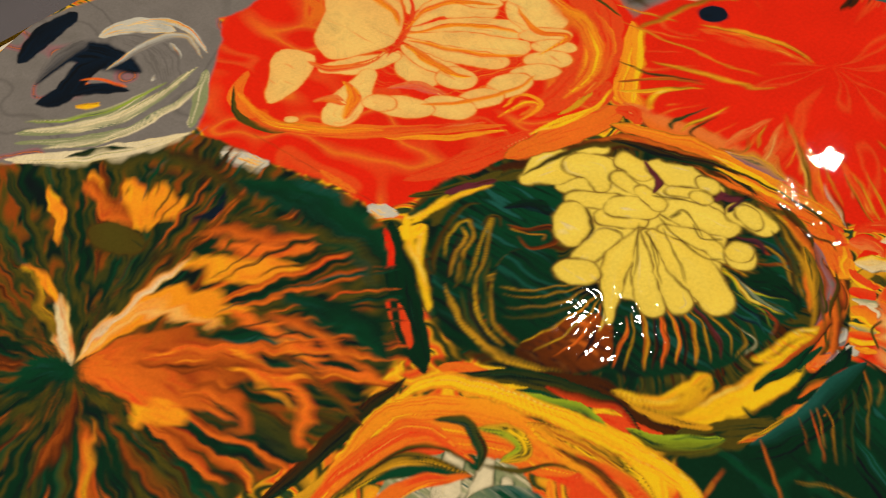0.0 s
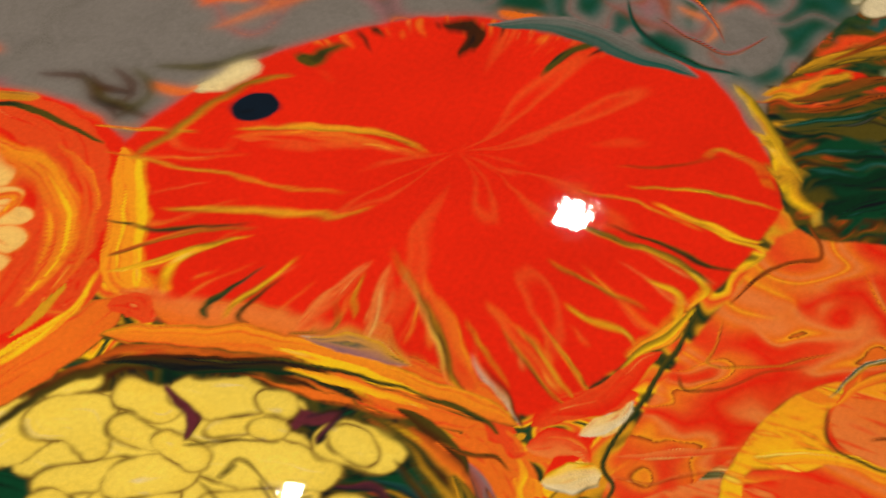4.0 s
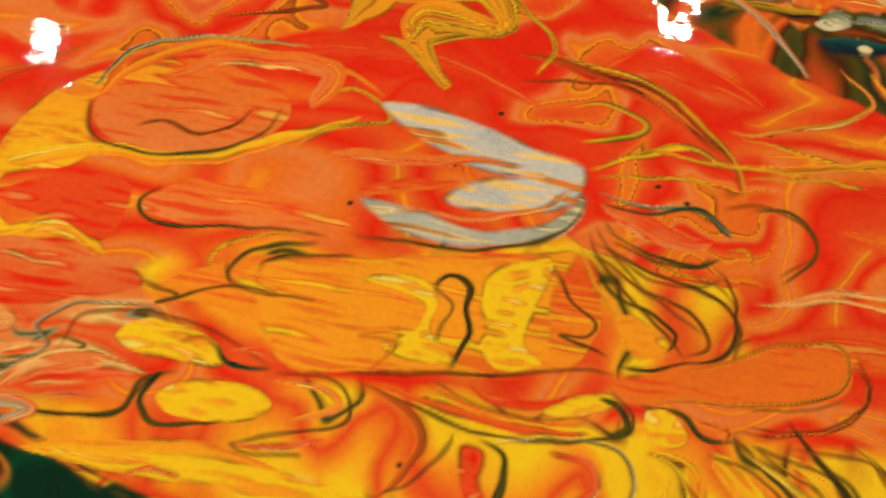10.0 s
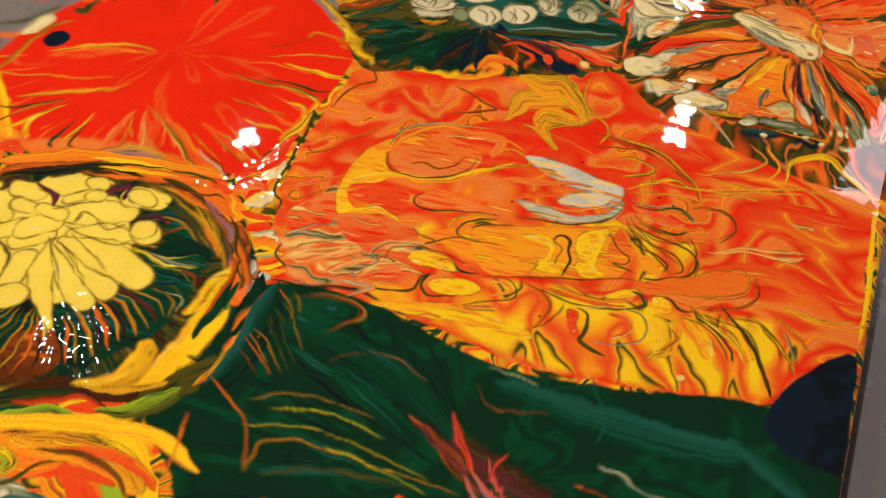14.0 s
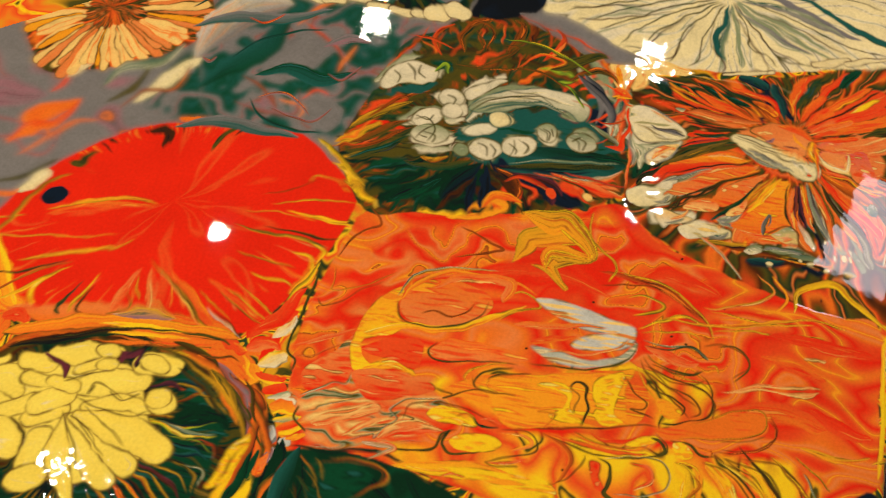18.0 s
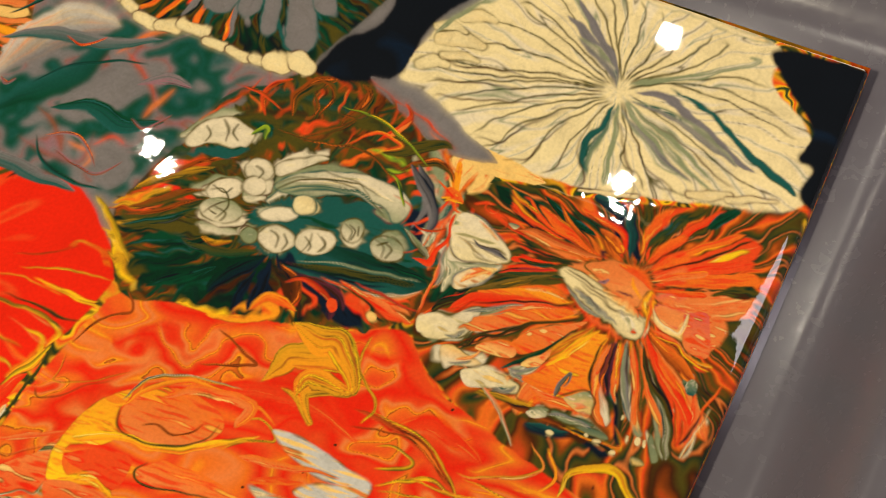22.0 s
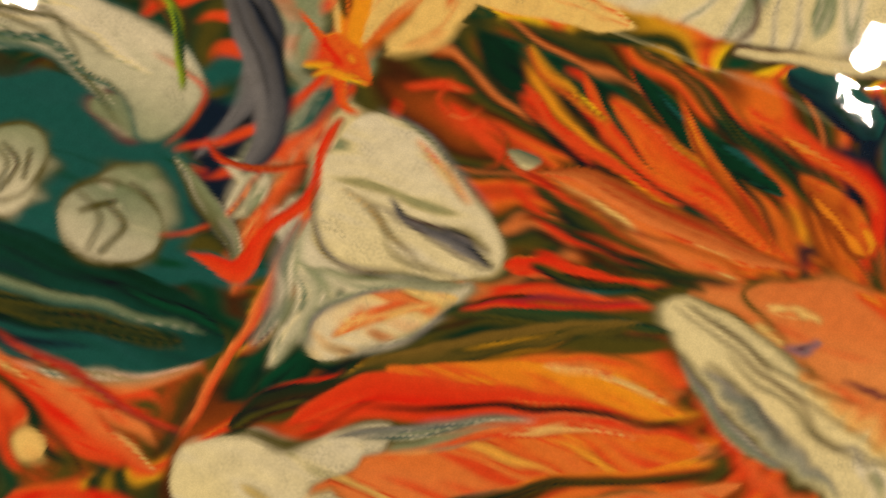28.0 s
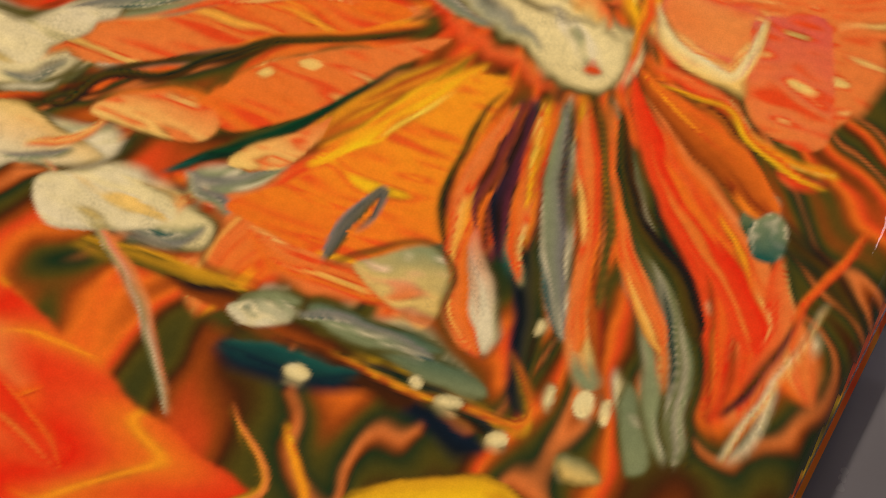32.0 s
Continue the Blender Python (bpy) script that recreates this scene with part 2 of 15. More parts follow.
POWERS = [(i, j) for i in range(5) for j in range(5 - i)]
CREEP = [(13.77, -11.17), (5.33, -12.51), (2.94, 2.08), (-8.38, 3.17), (-6.02, -4.19), (-28.31, 23.01), (-22.67, 18.01), (6.61, -5.98), (11.93, 4.76), (30.71, -8.09), (-8.7, -5.81), (-4.72, 1.72), (-1.31, -0.88), (10.73, -2.11), (-5.65, 3.08)]


def settled(x, y):
    """Where the film comes to rest after it has crept over the canvas, in mm."""
    u, v = x / 200, y / 200
    k = [u**i * v**j for i, j in POWERS]
    return x + sum(a * c[0] for a, c in zip(k, CREEP)), y + sum(a * c[1] for a, c in zip(k, CREEP))


REST_X, REST_Y = settled(GX, GY)


def window(low, high, margin=3.0):
    """The patch of the lattice round a box."""
    x0, x1 = np.searchsorted(XS, (low[0] - margin, high[0] + margin))
    y0, y1 = np.searchsorted(YS, (low[1] - margin, high[1] + margin))
    return slice(y0, y1), slice(x0, x1)


def eased(field, times):
    """The field with its steps run into one another."""
    for _ in range(times):
        for axis in (0, 1):
            field = (np.roll(field, 1, axis) + 2 * field + np.roll(field, -1, axis)) / 4
    return field


def swirl(stops, scale, stretch, warp, folds, seed):
    """Colours folded into one another in lazy curls; scale and warp in mm."""

    def style(x, y, m):
        wx, wy = x + warp * ripples(x / (scale * 1.1), y / (scale * 1.1), seed, 2), y + warp * ripples(x / (scale * 1.1), y / (scale * 1.1), seed + 5, 2)
        v = ripples(wx / scale, wy * stretch / scale, seed + 11, 2, 0, 0.4)
        return shade(v * folds + 0.5, stops)

    return style


def curls(stops, sx, sy, warp, folds, seed, tilt=0.0):
    """Bands of colour laid fold on fold, each soft on one side and sharp on the other; sizes in mm, tilt in degrees."""

    def style(x, y, m):
        k, n = math.cos(math.radians(tilt)), math.sin(math.radians(tilt))
        u, v = k * x + n * y, k * y - n * x
        a, b = u + warp * ripples(u / 26, v / 26, seed, 3), v + warp * ripples(u / 26, v / 26, seed + 5, 3)
        return torn(ripples(a / sx, b / sy, seed + 11, 2, 0, 0.4) * folds + 0.5, stops)

    return style


def rays(stops, around, along, warp, folds, seed):
    """Colours drawn out in rays from the middle of a cell; along in mm."""

    def style(x, y, m):
        wx, wy = x + warp * ripples(x / 34, y / 34, seed, 2), y + warp * ripples(x / 34, y / 34, seed + 5, 2)
        a, r = np.arctan2(wy - m[1], wx - m[0]) / (2 * np.pi) + 0.5, np.hypot(wx - m[0], wy - m[1])
        v = ripples(a * around, r / along, seed + 11, 2, around, 0.45)
        return shade(v * folds + 0.5, stops)

    return style


def tongues(stops, around, along, warp, folds, seed):
    """Tongues of paint drawn out of the middle of a cell, soft on one side and sharp on the other; along in mm."""

    def style(x, y, m):
        wx, wy = x + warp * ripples(x / 30, y / 30, seed, 3), y + warp * ripples(x / 30, y / 30, seed + 5, 3)
        a, r = np.arctan2(wy - m[1], wx - m[0]) / (2 * np.pi) + 0.5, np.hypot(wx - m[0], wy - m[1])
        v = ripples(a * around, r / along, seed + 11, 3, around, 0.5)
        return torn(v * folds + 0.5, stops)

    return style


class Cell:
    """One poured cell of paint inside an outline, with its rays running out of a middle. Numbers in mm."""

    def __init__(self, name, outline, middle, style, dome=0.5, rough=0.5, seed=1, label="", rim=None, straight=False):
        line = np.array(outline, float) if straight else smooth_line(outline, 10, True)
        m = self.m = np.array(middle, float)
        rel = line - m
        ang, rad = np.arctan2(rel[:, 1], rel[:, 0]), np.hypot(*rel.T)
        order = np.argsort(ang)
        self.ang, self.rad = np.r_[ang[order] - 2 * np.pi, ang[order], ang[order] + 2 * np.pi], np.tile(rad[order], 3)
        w = window(line.min(0), line.max(0))
        x, y = GX[w], GY[w]
        k = rough * 1.6
        wx, wy = x + k * ripples(x / 8, y / 8, seed, 2, 0, 0.4), y + k * ripples(x / 8, y / 8, seed + 3, 2, 0, 0.4)
        mask = inside(wx, wy, line)
        cover = eased(mask.astype(np.float32), 2)[..., None]
        share = np.clip(np.hypot(wx - m[0], wy - m[1]) / np.interp(np.arctan2(wy - m[1], wx - m[0]), self.ang, self.rad), 0, 1)
        colour = style(x, y, m)
        if rim:
            edge = np.clip((share - 0.93 + 0.05 * GRAIN[w]) / 0.05, 0, 1)[..., None]
            colour = colour * (1 - edge) + np.array(rim) * edge
        self.id = len(PIECES)
        PIECES.append((name, 0, label))
        PIGMENT[w] = PIGMENT[w] * (1 - cover) + colour * cover
        HEIGHT[w][mask] = (dome * (1 - share**4))[mask]
        OWNER[w][mask] = self.id

    def at(self, degrees, share):
        a = math.radians(degrees)
        r = np.interp(math.atan2(math.sin(a), math.cos(a)), self.ang, self.rad) * share
        return self.m + r * np.array((math.cos(a), math.sin(a)))


class Ground:
    id = 0


ground = Ground()
SOFT = {"plume": 1.3, "wash": 3.2, "flow": 1.1}
NESTED = ("streak", "eye", "loop", "strand")
BLEED = ripples(GX / 9, GY / 9, 21, 2)
EDGING = ripples(GX / 6, GY / 6, 23, 2)
ROUND = ("petal", "lobe", "bead", "drop", "cone")


def lay(cell, name, w, depth, across, along, key, seed, swell, soft=0.45, spread=None, thin=1.0):
    """Lays one stroke into the film. depth: mm inside its edge; across: -1 to 1; along: 0 to 1."""
    tip = None
    if ">" in key:
        key, tip = key.split(">")
    base, _, rim = key.partition("/")
    base, _, far = base.partition("|")
    a, b, c = TONES[base]
    c = c or b
    grain = GRAIN[w]
    depth = depth + 0.05 * grain
    soft = SOFT.get(name, soft) * (0.7 + 2.0 * np.clip(BLEED[w], 0, 1) * (name not in ROUND))
    cover = np.clip(depth / soft + 0.5, 0, 1)
    cover = cover * cover * (3 - 2 * cover) * thin
    if not cover.any():
        return
    v = ripples(along * 1.6 + seed * 0.37, across * spread * 0.5 + seed, seed, 2, 0, 0.4) * (0.35 if name in ROUND else 1.0)
    if name in NESTED:
        v = 0.6 * v + 0.34 * ripple(np.maximum(depth, 0) / 1.5 + 0.8 * v, along * 2.0 + seed, seed + 3)
    colour = np.stack([np.interp(v, (-0.45, -0.2, 0.12, 0.28, 0.42), (b[k], a[k], a[k], b[k], c[k])) for k in range(3)], -1)
    if far:
        s = np.clip(0.5 + 0.55 * across + 0.5 * v, 0, 1)[..., None]
        a, b, c = TONES[far]
        c = c or b
        other = np.stack([np.interp(v, (-0.45, -0.2, 0.12, 0.28, 0.42), (b[k], a[k], a[k], b[k], c[k])) for k in range(3)], -1)
        colour = colour * (1 - s) + other * s
    if tip:
        t = np.clip((along - 0.55 + 0.25 * v) / 0.3, 0, 1)[..., None]
        colour = colour * (1 - t) + np.array(TONES[tip][0]) * t
    if name in ROUND:
        lift = 0.5 + 0.5 * math.sin(seed * 2.4)
        turn = np.clip(0.10 * lift + 0.25 * ripple(along * 1.3 + seed, across * 1.1, seed + 9), 0, 0.3)[..., None]
        colour = colour * (1 - turn) + np.array(c) * turn
        if rim:
            near = (0.2 * np.exp(-np.maximum(depth, 0) / 1.2))[..., None]
            colour = colour * (1 - near) + np.array(TONES[rim][0]) * near
    if rim:
        strong = np.clip(0.7 + 0.9 * EDGING[w], 0.15, 0.95) * (0.95 if name in ROUND else 0.8 - 0.25 * np.clip(across * 3, -1, 1))
        r = (np.clip((0.6 - depth + 0.6 * v) / 0.4, 0, 1) * strong)[..., None]
        colour = colour * (1 - r) + np.array(TONES[rim][0]) * r
    if name in ROUND and rim:
        halo = (np.clip((depth + 0.9) / 0.9, 0, 1) ** 2 * np.clip(0.5 + 0.9 * EDGING[w], 0, 0.85))[..., None]
        PIGMENT[w] = PIGMENT[w] * (1 - halo) + np.array(TONES[rim][0]) * halo
    PIGMENT[w] = PIGMENT[w] * (1 - cover[..., None]) + colour * cover[..., None]
    HEIGHT[w] += cover * swell * np.clip(depth / 2.0, 0, 1) ** 0.5
    if name not in SLIGHT:
        OWNER[w][cover > 0.5] = len(PIECES)
        PIECES.append((name, cell.id, ""))


STROKES = [0]


def ribbon(cell, name, points, widths, key, swell=0.06, wobble=0.11):
    """A tongue of paint drawn along a line; widths run evenly from its start to its end. Numbers in mm."""
    STROKES[0] += 1
    seed = STROKES[0]
    line = smooth_line(points, 6)
    widths = np.array(widths, float)
    w = window(line.min(0), line.max(0), widths.max() / 2 + 2.5)
    x, y = GX[w], GY[w]
    if x.size == 0:
        return
    give = 0.45 if name in ROUND else 1.0
    x, y = x + give * BEND_X[w], y + give * BEND_Y[w]
    lens = np.hypot(*np.diff(line, axis=0).T)
    total = lens.sum()
    run = np.r_[0, np.cumsum(lens)]
    best = np.full(x.shape, 1e9)
    along, side = np.zeros(x.shape), np.zeros(x.shape)
    for k in range(len(line) - 1):
        d = line[k + 1] - line[k]
        px, py = x - line[k][0], y - line[k][1]
        t = np.clip((px * d[0] + py * d[1]) / max(1e-9, lens[k] ** 2), 0, 1)
        dist = np.hypot(px - t * d[0], py - t * d[1])
        near = dist < best
        best[near] = dist[near]
        along[near] = ((run[k] + t * lens[k]) / total)[near]
        side[near] = np.sign(d[0] * py - d[1] * px)[near]
    half = np.interp(along, np.linspace(0, 1, len(widths)), widths / 2)
    if name not in ROUND:
        half = half * (0.05 + 0.95 * np.clip(np.minimum(along, 1 - along) / 0.08, 0, 1) ** 0.6)
    half = half * (1 + wobble * ripples(along * total / 5.0, side * 2.0, seed, 2))
    full = np.maximum(half, 0.36)
    lay(cell, name, w, full - best, side * best / full, along, key, seed, swell, spread=max(1.5, widths.max() / 1.6), thin=np.clip(half / full, 0, 1))


def vein(cell, points, widths, key):
    """A fine crease that keeps its line."""
    ribbon(cell, "vein", points, widths, key, swell=0.05, wobble=0.15)


def blob(cell, name, outline, key, swell=0.08):
    """A drop of paint inside a rounded outline. Numbers in mm."""
    STROKES[0] += 1
    seed = STROKES[0]
    line = smooth_line(outline, 6, True)
    m = line.mean(0)
    w = window(line.min(0), line.max(0))
    x, y = GX[w], GY[w]
    if x.size == 0:
        return
    x, y = x + 0.6 * BEND_X[w], y + 0.6 * BEND_Y[w]
    best = np.full(x.shape, 1e9)
    for k in range(len(line)):
        p, q = line[k - 1], line[k]
        d = q - p
        t = np.clip(((x - p[0]) * d[0] + (y - p[1]) * d[1]) / max(1e-9, d @ d), 0, 1)
        best = np.minimum(best, np.hypot(x - p[0] - t * d[0], y - p[1] - t * d[1]))
    depth = np.where(inside(x, y, line), best, -best)
    size = np.ptp(line, axis=0)
    lay(cell, name, w, depth, (y - m[1]) / size[1] * 2, (x - m[0]) / size[0] + 0.5, key, seed, swell, spread=max(1.5, size[1] / 2.5))


def marble(cell, name, outline, style, soft=3.0):
    """Folded colours inside an outline, run into what lies round them. Numbers in mm."""
    line = smooth_line(outline, 6, True)
    w = window(line.min(0), line.max(0))
    x, y = GX[w] + 2 * BEND_X[w], GY[w] + 2 * BEND_Y[w]
    best = np.full(x.shape, 1e9)
    for k in range(len(line)):
        p, q = line[k - 1], line[k]
        d = q - p
        t = np.clip(((x - p[0]) * d[0] + (y - p[1]) * d[1]) / max(1e-9, d @ d), 0, 1)
        best = np.minimum(best, np.hypot(x - p[0] - t * d[0], y - p[1] - t * d[1]))
    cover = np.clip(np.where(inside(x, y, line), best, -best) / soft + 0.5, 0, 1) * (OWNER[w] == cell.id)
    PIGMENT[w] = PIGMENT[w] * (1 - cover[..., None]) + style(GX[w], GY[w], line.mean(0)) * cover[..., None]
    OWNER[w][cover > 0.5] = len(PIECES)
    PIECES.append((name, cell.id, ""))


def fan(cell, name, hub, a0, a1, count, r0, r1, width, keys, seed, curl=0.0, spread=0.25, taper=(0.35, 1.0, 0.7)):
    """Tongues of paint that run out of a hub like rays, from share r0 to share r1 of the way to the edge."""
    rng = np.random.RandomState(seed)
    hub = np.array(hub, float)
    for k in range(count):
        a = a0 + (a1 - a0) * (k + 0.5 + rng.uniform(-0.4, 0.4)) / count
        s0, s1 = r0 * (1 + rng.uniform(-spread, spread)), min(0.985, r1 * (1 + rng.uniform(-spread, spread)))
        way = cell.at(a, 1.0) - hub
        side = np.array((-way[1], way[0]))
        bow = curl * rng.uniform(0.5, 1.4)
        pts = [hub + way * s + side * (bow * (s - s0) ** 2 + 0.012 * rng.uniform(-1, 1)) for s in np.linspace(s0, s1, 4)]
        ribbon(cell, name, pts, [width * rng.uniform(0.6, 1.5) * t for t in taper], keys[rng.randint(len(keys))])


# ---- the pull of the spreading paint ----
def sampled(field, x, y):
    """The field at any place of the lattice."""
    u, v = np.interp(x, XS, np.arange(len(XS))), np.interp(y, YS, np.arange(len(YS)))
    i, j = np.minimum(u.astype(int), len(XS) - 2), np.minimum(v.astype(int), len(YS) - 2)
    f, g = (u - i)[..., None], (v - j)[..., None]
    return (field[j, i] * (1 - f) + field[j, i + 1] * f) * (1 - g) + (field[j + 1, i] * (1 - f) + field[j + 1, i + 1] * f) * g


def pull(cell, amount, around, along, smear, seed, turn):
    """Draws the pigment of a cell out along its rays: uneven by amount, run together over smear; all in mm."""
    line = np.array([cell.at(a, 1.0) for a in range(0, 360, 6)])
    w = window(line.min(0), line.max(0))
    mine = np.isin(OWNER[w], [cell.id] + [k for k in range(1, len(PIECES)) if PIECES[k][1] == cell.id])
    firm = np.isin(OWNER[w], [k for k in range(1, len(PIECES)) if PIECES[k][1] == cell.id and PIECES[k][0] in ROUND])
    give = 1 - eased(firm.astype(np.float32), 10)
    x, y = GX[w], GY[w]
    a, r = np.arctan2(y - cell.m[1], x - cell.m[0]), np.hypot(x - cell.m[0], y - cell.m[1])
    u = a / (2 * np.pi) + 0.5
    d = amount * ripples(u * around, r / along, seed, 2, around, 0.4) * np.clip(r / 12, 0, 1) * give
    a2 = a + turn * give * ripples(r / 9, u * 24, seed + 7, 2) / (r + 6)
    most = np.interp(a2, cell.ang, cell.rad) * 0.985
    total = 0
    for s in (-1.0, -0.5, 0.0, 0.5, 1.0):
        q = np.clip(r + d + s * smear * give, 0, np.maximum(most, r))
        total = total + sampled(PIGMENT, cell.m[0] + q * np.cos(a2), cell.m[1] + q * np.sin(a2))
    cover = eased(mine.astype(np.float32), 1)[..., None]
    PIGMENT[w] = PIGMENT[w] * (1 - cover) + total / 5 * cover


def stir(amount, size, seed):
    """Lazy small eddies all over the film; in mm."""
    x = GX + amount * ripples(GX / size, GY / size, seed, 2)
    y = GY + amount * ripples(GX / size, GY / size, seed + 5, 2)
    PIGMENT[:] = sampled(PIGMENT, x, y)


RED_RAYS = rays([(0.0, SCARLET), (0.14, RED), (0.9, RED), (1.0, SCARLET)], 14, 60, 6, 1.2, 101)
RED_POOL = swirl([(0.0, ORANGE), (0.10, SCARLET), (0.3, RED), (0.8, RED), (0.95, SCARLET)], 40, 1.8, 16, 1.8, 102)
DARK_RAYS = tongues([(0.0, BLACK), (0.2, BOTTLE), (0.4, OLIVE), (0.55, BOTTLE), (0.7, GREEN), (0.84, BROWN), (0.94, OLIVE), (1.0, BLACK)], 24, 70, 12, 1.8, 103)
PLUME_RAYS = tongues([(0.0, BLACK), (0.2, BOTTLE), (0.4, OLIVE), (0.55, BOTTLE), (0.72, OLIVE), (0.86, RUST), (0.95, OLIVE), (1.0, BOTTLE)], 22, 70, 12, 1.8, 113)
GREEN_RAYS = tongues([(0.0, BOTTLE), (0.5, BOTTLE), (0.8, GREEN), (1.0, BOTTLE)], 12, 50, 22, 1.5, 104)
FAN_RAYS = tongues([(0.0, BOTTLE), (0.16, OLIVE), (0.28, BROWN), (0.38, RUST), (0.48, SCARLET), (0.58, ORANGE), (0.67, RUST), (0.76, OLIVE), (0.86, BOTTLE), (0.93, SALMON), (0.97, RUST), (1.0, BROWN)], 16, 90, 9, 2.0, 105)
BEIGE_RAYS = rays([(0.0, SAGE), (0.06, BEIGE), (0.2, CREAM), (0.82, CREAM), (0.95, BEIGE), (1.0, OLIVE)], 30, 70, 7, 1.8, 106)
ROSETTE_RAYS = tongues([(0.0, SCARLET), (0.02, RUST), (0.14, OLIVE), (0.36, OLIVE), (0.52, BOTTLE), (0.66, GREEN), (0.8, BROWN), (0.95, OLIVE), (1.0, RUST)], 20, 34, 20, 1.8, 107)
GREY_FLAT = swirl([(0.0, tuple(v * 0.75 for v in GREY)), (0.12, GREY), (0.85, GREY), (0.94, MAUVE), (0.98, tuple(v * 0.5 for v in GREY)), (1.0, ORANGE)], 42, 1.5, 20, 1.7, 108)
ORANGE_POOL = swirl([(0.0, TANGERINE), (0.06, ORANGE), (0.25, SCARLET), (0.42, RED), (0.58, SCARLET), (0.72, ORANGE), (0.84, SALMON), (0.95, ORANGE), (1.0, TANGERINE)], 46, 2.2, 26, 2.0, 109)
WEB = swirl([(0.0, BOTTLE), (0.14, OLIVE), (0.28, GOLD), (0.42, ORANGE), (0.55, SCARLET), (0.66, TANGERINE), (0.78, YELLOW), (0.86, OLIVE), (1.0, GREEN)], 16, 1.3, 8, 2.2, 110)
GOLD_POOL = swirl([(0.0, GREEN), (0.12, OLIVE), (0.25, GOLD), (0.45, TANGERINE), (0.6, YELLOW), (0.75, SCARLET), (0.9, OLIVE), (1.0, BOTTLE)], 22, 1.5, 14, 2.4, 111)


def plain(key):
    """A pool of one colour."""
    a, b, c = TONES[key]
    return swirl([(0.0, b), (0.3, a), (1.0, a)], 25, 1.5, 8, 1.2, 112)


YELLOW_FOLDS = curls([(0.0, OLIVE), (0.03, OLIVE), (0.07, GOLD), (0.14, YELLOW), (0.34, YELLOW), (0.5, TANGERINE), (0.64, ORANGE), (0.73, SCARLET), (0.82, ORANGE), (0.92, TANGERINE), (0.97, GOLD), (1.0, OLIVE)], 20, 60, 7, 1.5, 121, 12)
SALMON_FOLDS = curls([(0.0, OLIVE), (0.025, OLIVE), (0.08, SAGE), (0.16, SALMON), (0.4, SCARLET), (0.58, SALMON), (0.76, PEACH), (0.9, SALMON), (0.97, SAGE), (1.0, OLIVE)], 40, 9, 9, 1.5, 122, 8)
SCARLET_FOLDS = curls([(0.0, RUST), (0.04, ORANGE), (0.2, SCARLET), (0.5, RED), (0.68, SCARLET), (0.82, SALMON), (0.93, ORANGE), (1.0, TANGERINE)], 44, 16, 14, 1.6, 123, 20)
GREY_FOLDS = curls([(0.0, TEAL), (0.12, GREEN), (0.30, TEAL), (0.42, GREY), (0.56, GREY), (0.60, RUST), (0.63, MAUVE), (0.70, GREY), (0.80, TEAL), (0.9, GREEN), (1.0, TEAL)], 40, 18, 16, 1.6, 124, 30)
GOLD_FOLDS = curls([(0.0, OLIVE), (0.05, GREEN), (0.12, OLIVE), (0.22, GOLD), (0.38, TANGERINE), (0.52, YELLOW), (0.64, ORANGE), (0.76, SCARLET), (0.88, ORANGE), (0.96, OLIVE), (1.0, BOTTLE)], 30, 12, 10, 2.0, 125, -30)
# ---- the tray and the canvas ----
EDGE = [(297, 277), (295, 206), (291, 121), (286, 37), (280, -62), (266, -300), (-225, -300), (-190, -137), (-172, -50), (-161, 1), (-115, 242), (120, 256)]


def loop_at(grow, z):
    """The canvas's outline, grown outward by some mm, at a height."""
    p = np.array(EDGE, float)
    out = []
    n = len(p)
    for k in range(n):
        a, b, c = p[k - 1], p[k], p[(k + 1) % n]
        d1, d2 = (b - a) / np.hypot(*(b - a)), (c - b) / np.hypot(*(c - b))
        n1, n2 = np.array((-d1[1], d1[0])), np.array((-d2[1], d2[0]))
        nn = n1 + n2
        nn = nn / np.dot(nn, n1)
        out.append((*(b + nn * grow), z))
    return out


def skin(name, loops, material, parent, label="", close_top=False, close_bottom=False):
    """A wall through a run of loops that follow the outline, with corners rounded."""
    n = len(loops[0])
    verts = [(x / 1000, y / 1000, z / 1000) for lp in loops for x, y, z in lp]
    faces = [(r * n + k, r * n + (k + 1) % n, (r + 1) * n + (k + 1) % n, (r + 1) * n + k) for r in range(len(loops) - 1) for k in range(n)]
    if close_top:
        faces.append(tuple(range((len(loops) - 1) * n, len(loops) * n)))
    if close_bottom:
        faces.append(tuple(range(n))[::-1])
    me = mesh_of(name, verts, faces)
    bm = bmesh.new()
    bm.from_mesh(me)
    bmesh.ops.recalc_face_normals(bm, faces=bm.faces)
    bm.to_mesh(me)
    bm.free()
    me.polygons.foreach_set("use_smooth", [name == "tray_wall"] * len(me.polygons))
    return part(name, me, material, parent, label)


def build_table():
    bm = bmesh.new()
    bmesh.ops.create_cube(bm, size=1.0)
    bmesh.ops.scale(bm, vec=(2.4, 2.0, 0.03), verts=bm.verts)
    bmesh.ops.bevel(bm, geom=list(bm.edges), offset=0.004, segments=2, affect="EDGES")
    me = bpy.data.meshes.new("table")
    bm.to_mesh(me)
    bm.free()
    ob = new("table", me)
    me.materials.append(plastic("table_top", (0.55, 0.53, 0.52), 0.45))
    ob.location = (0, 0, -0.034)
    tagged(ob, "pale table top under the grey plastic tray", "table", kind="structure")


build_table()

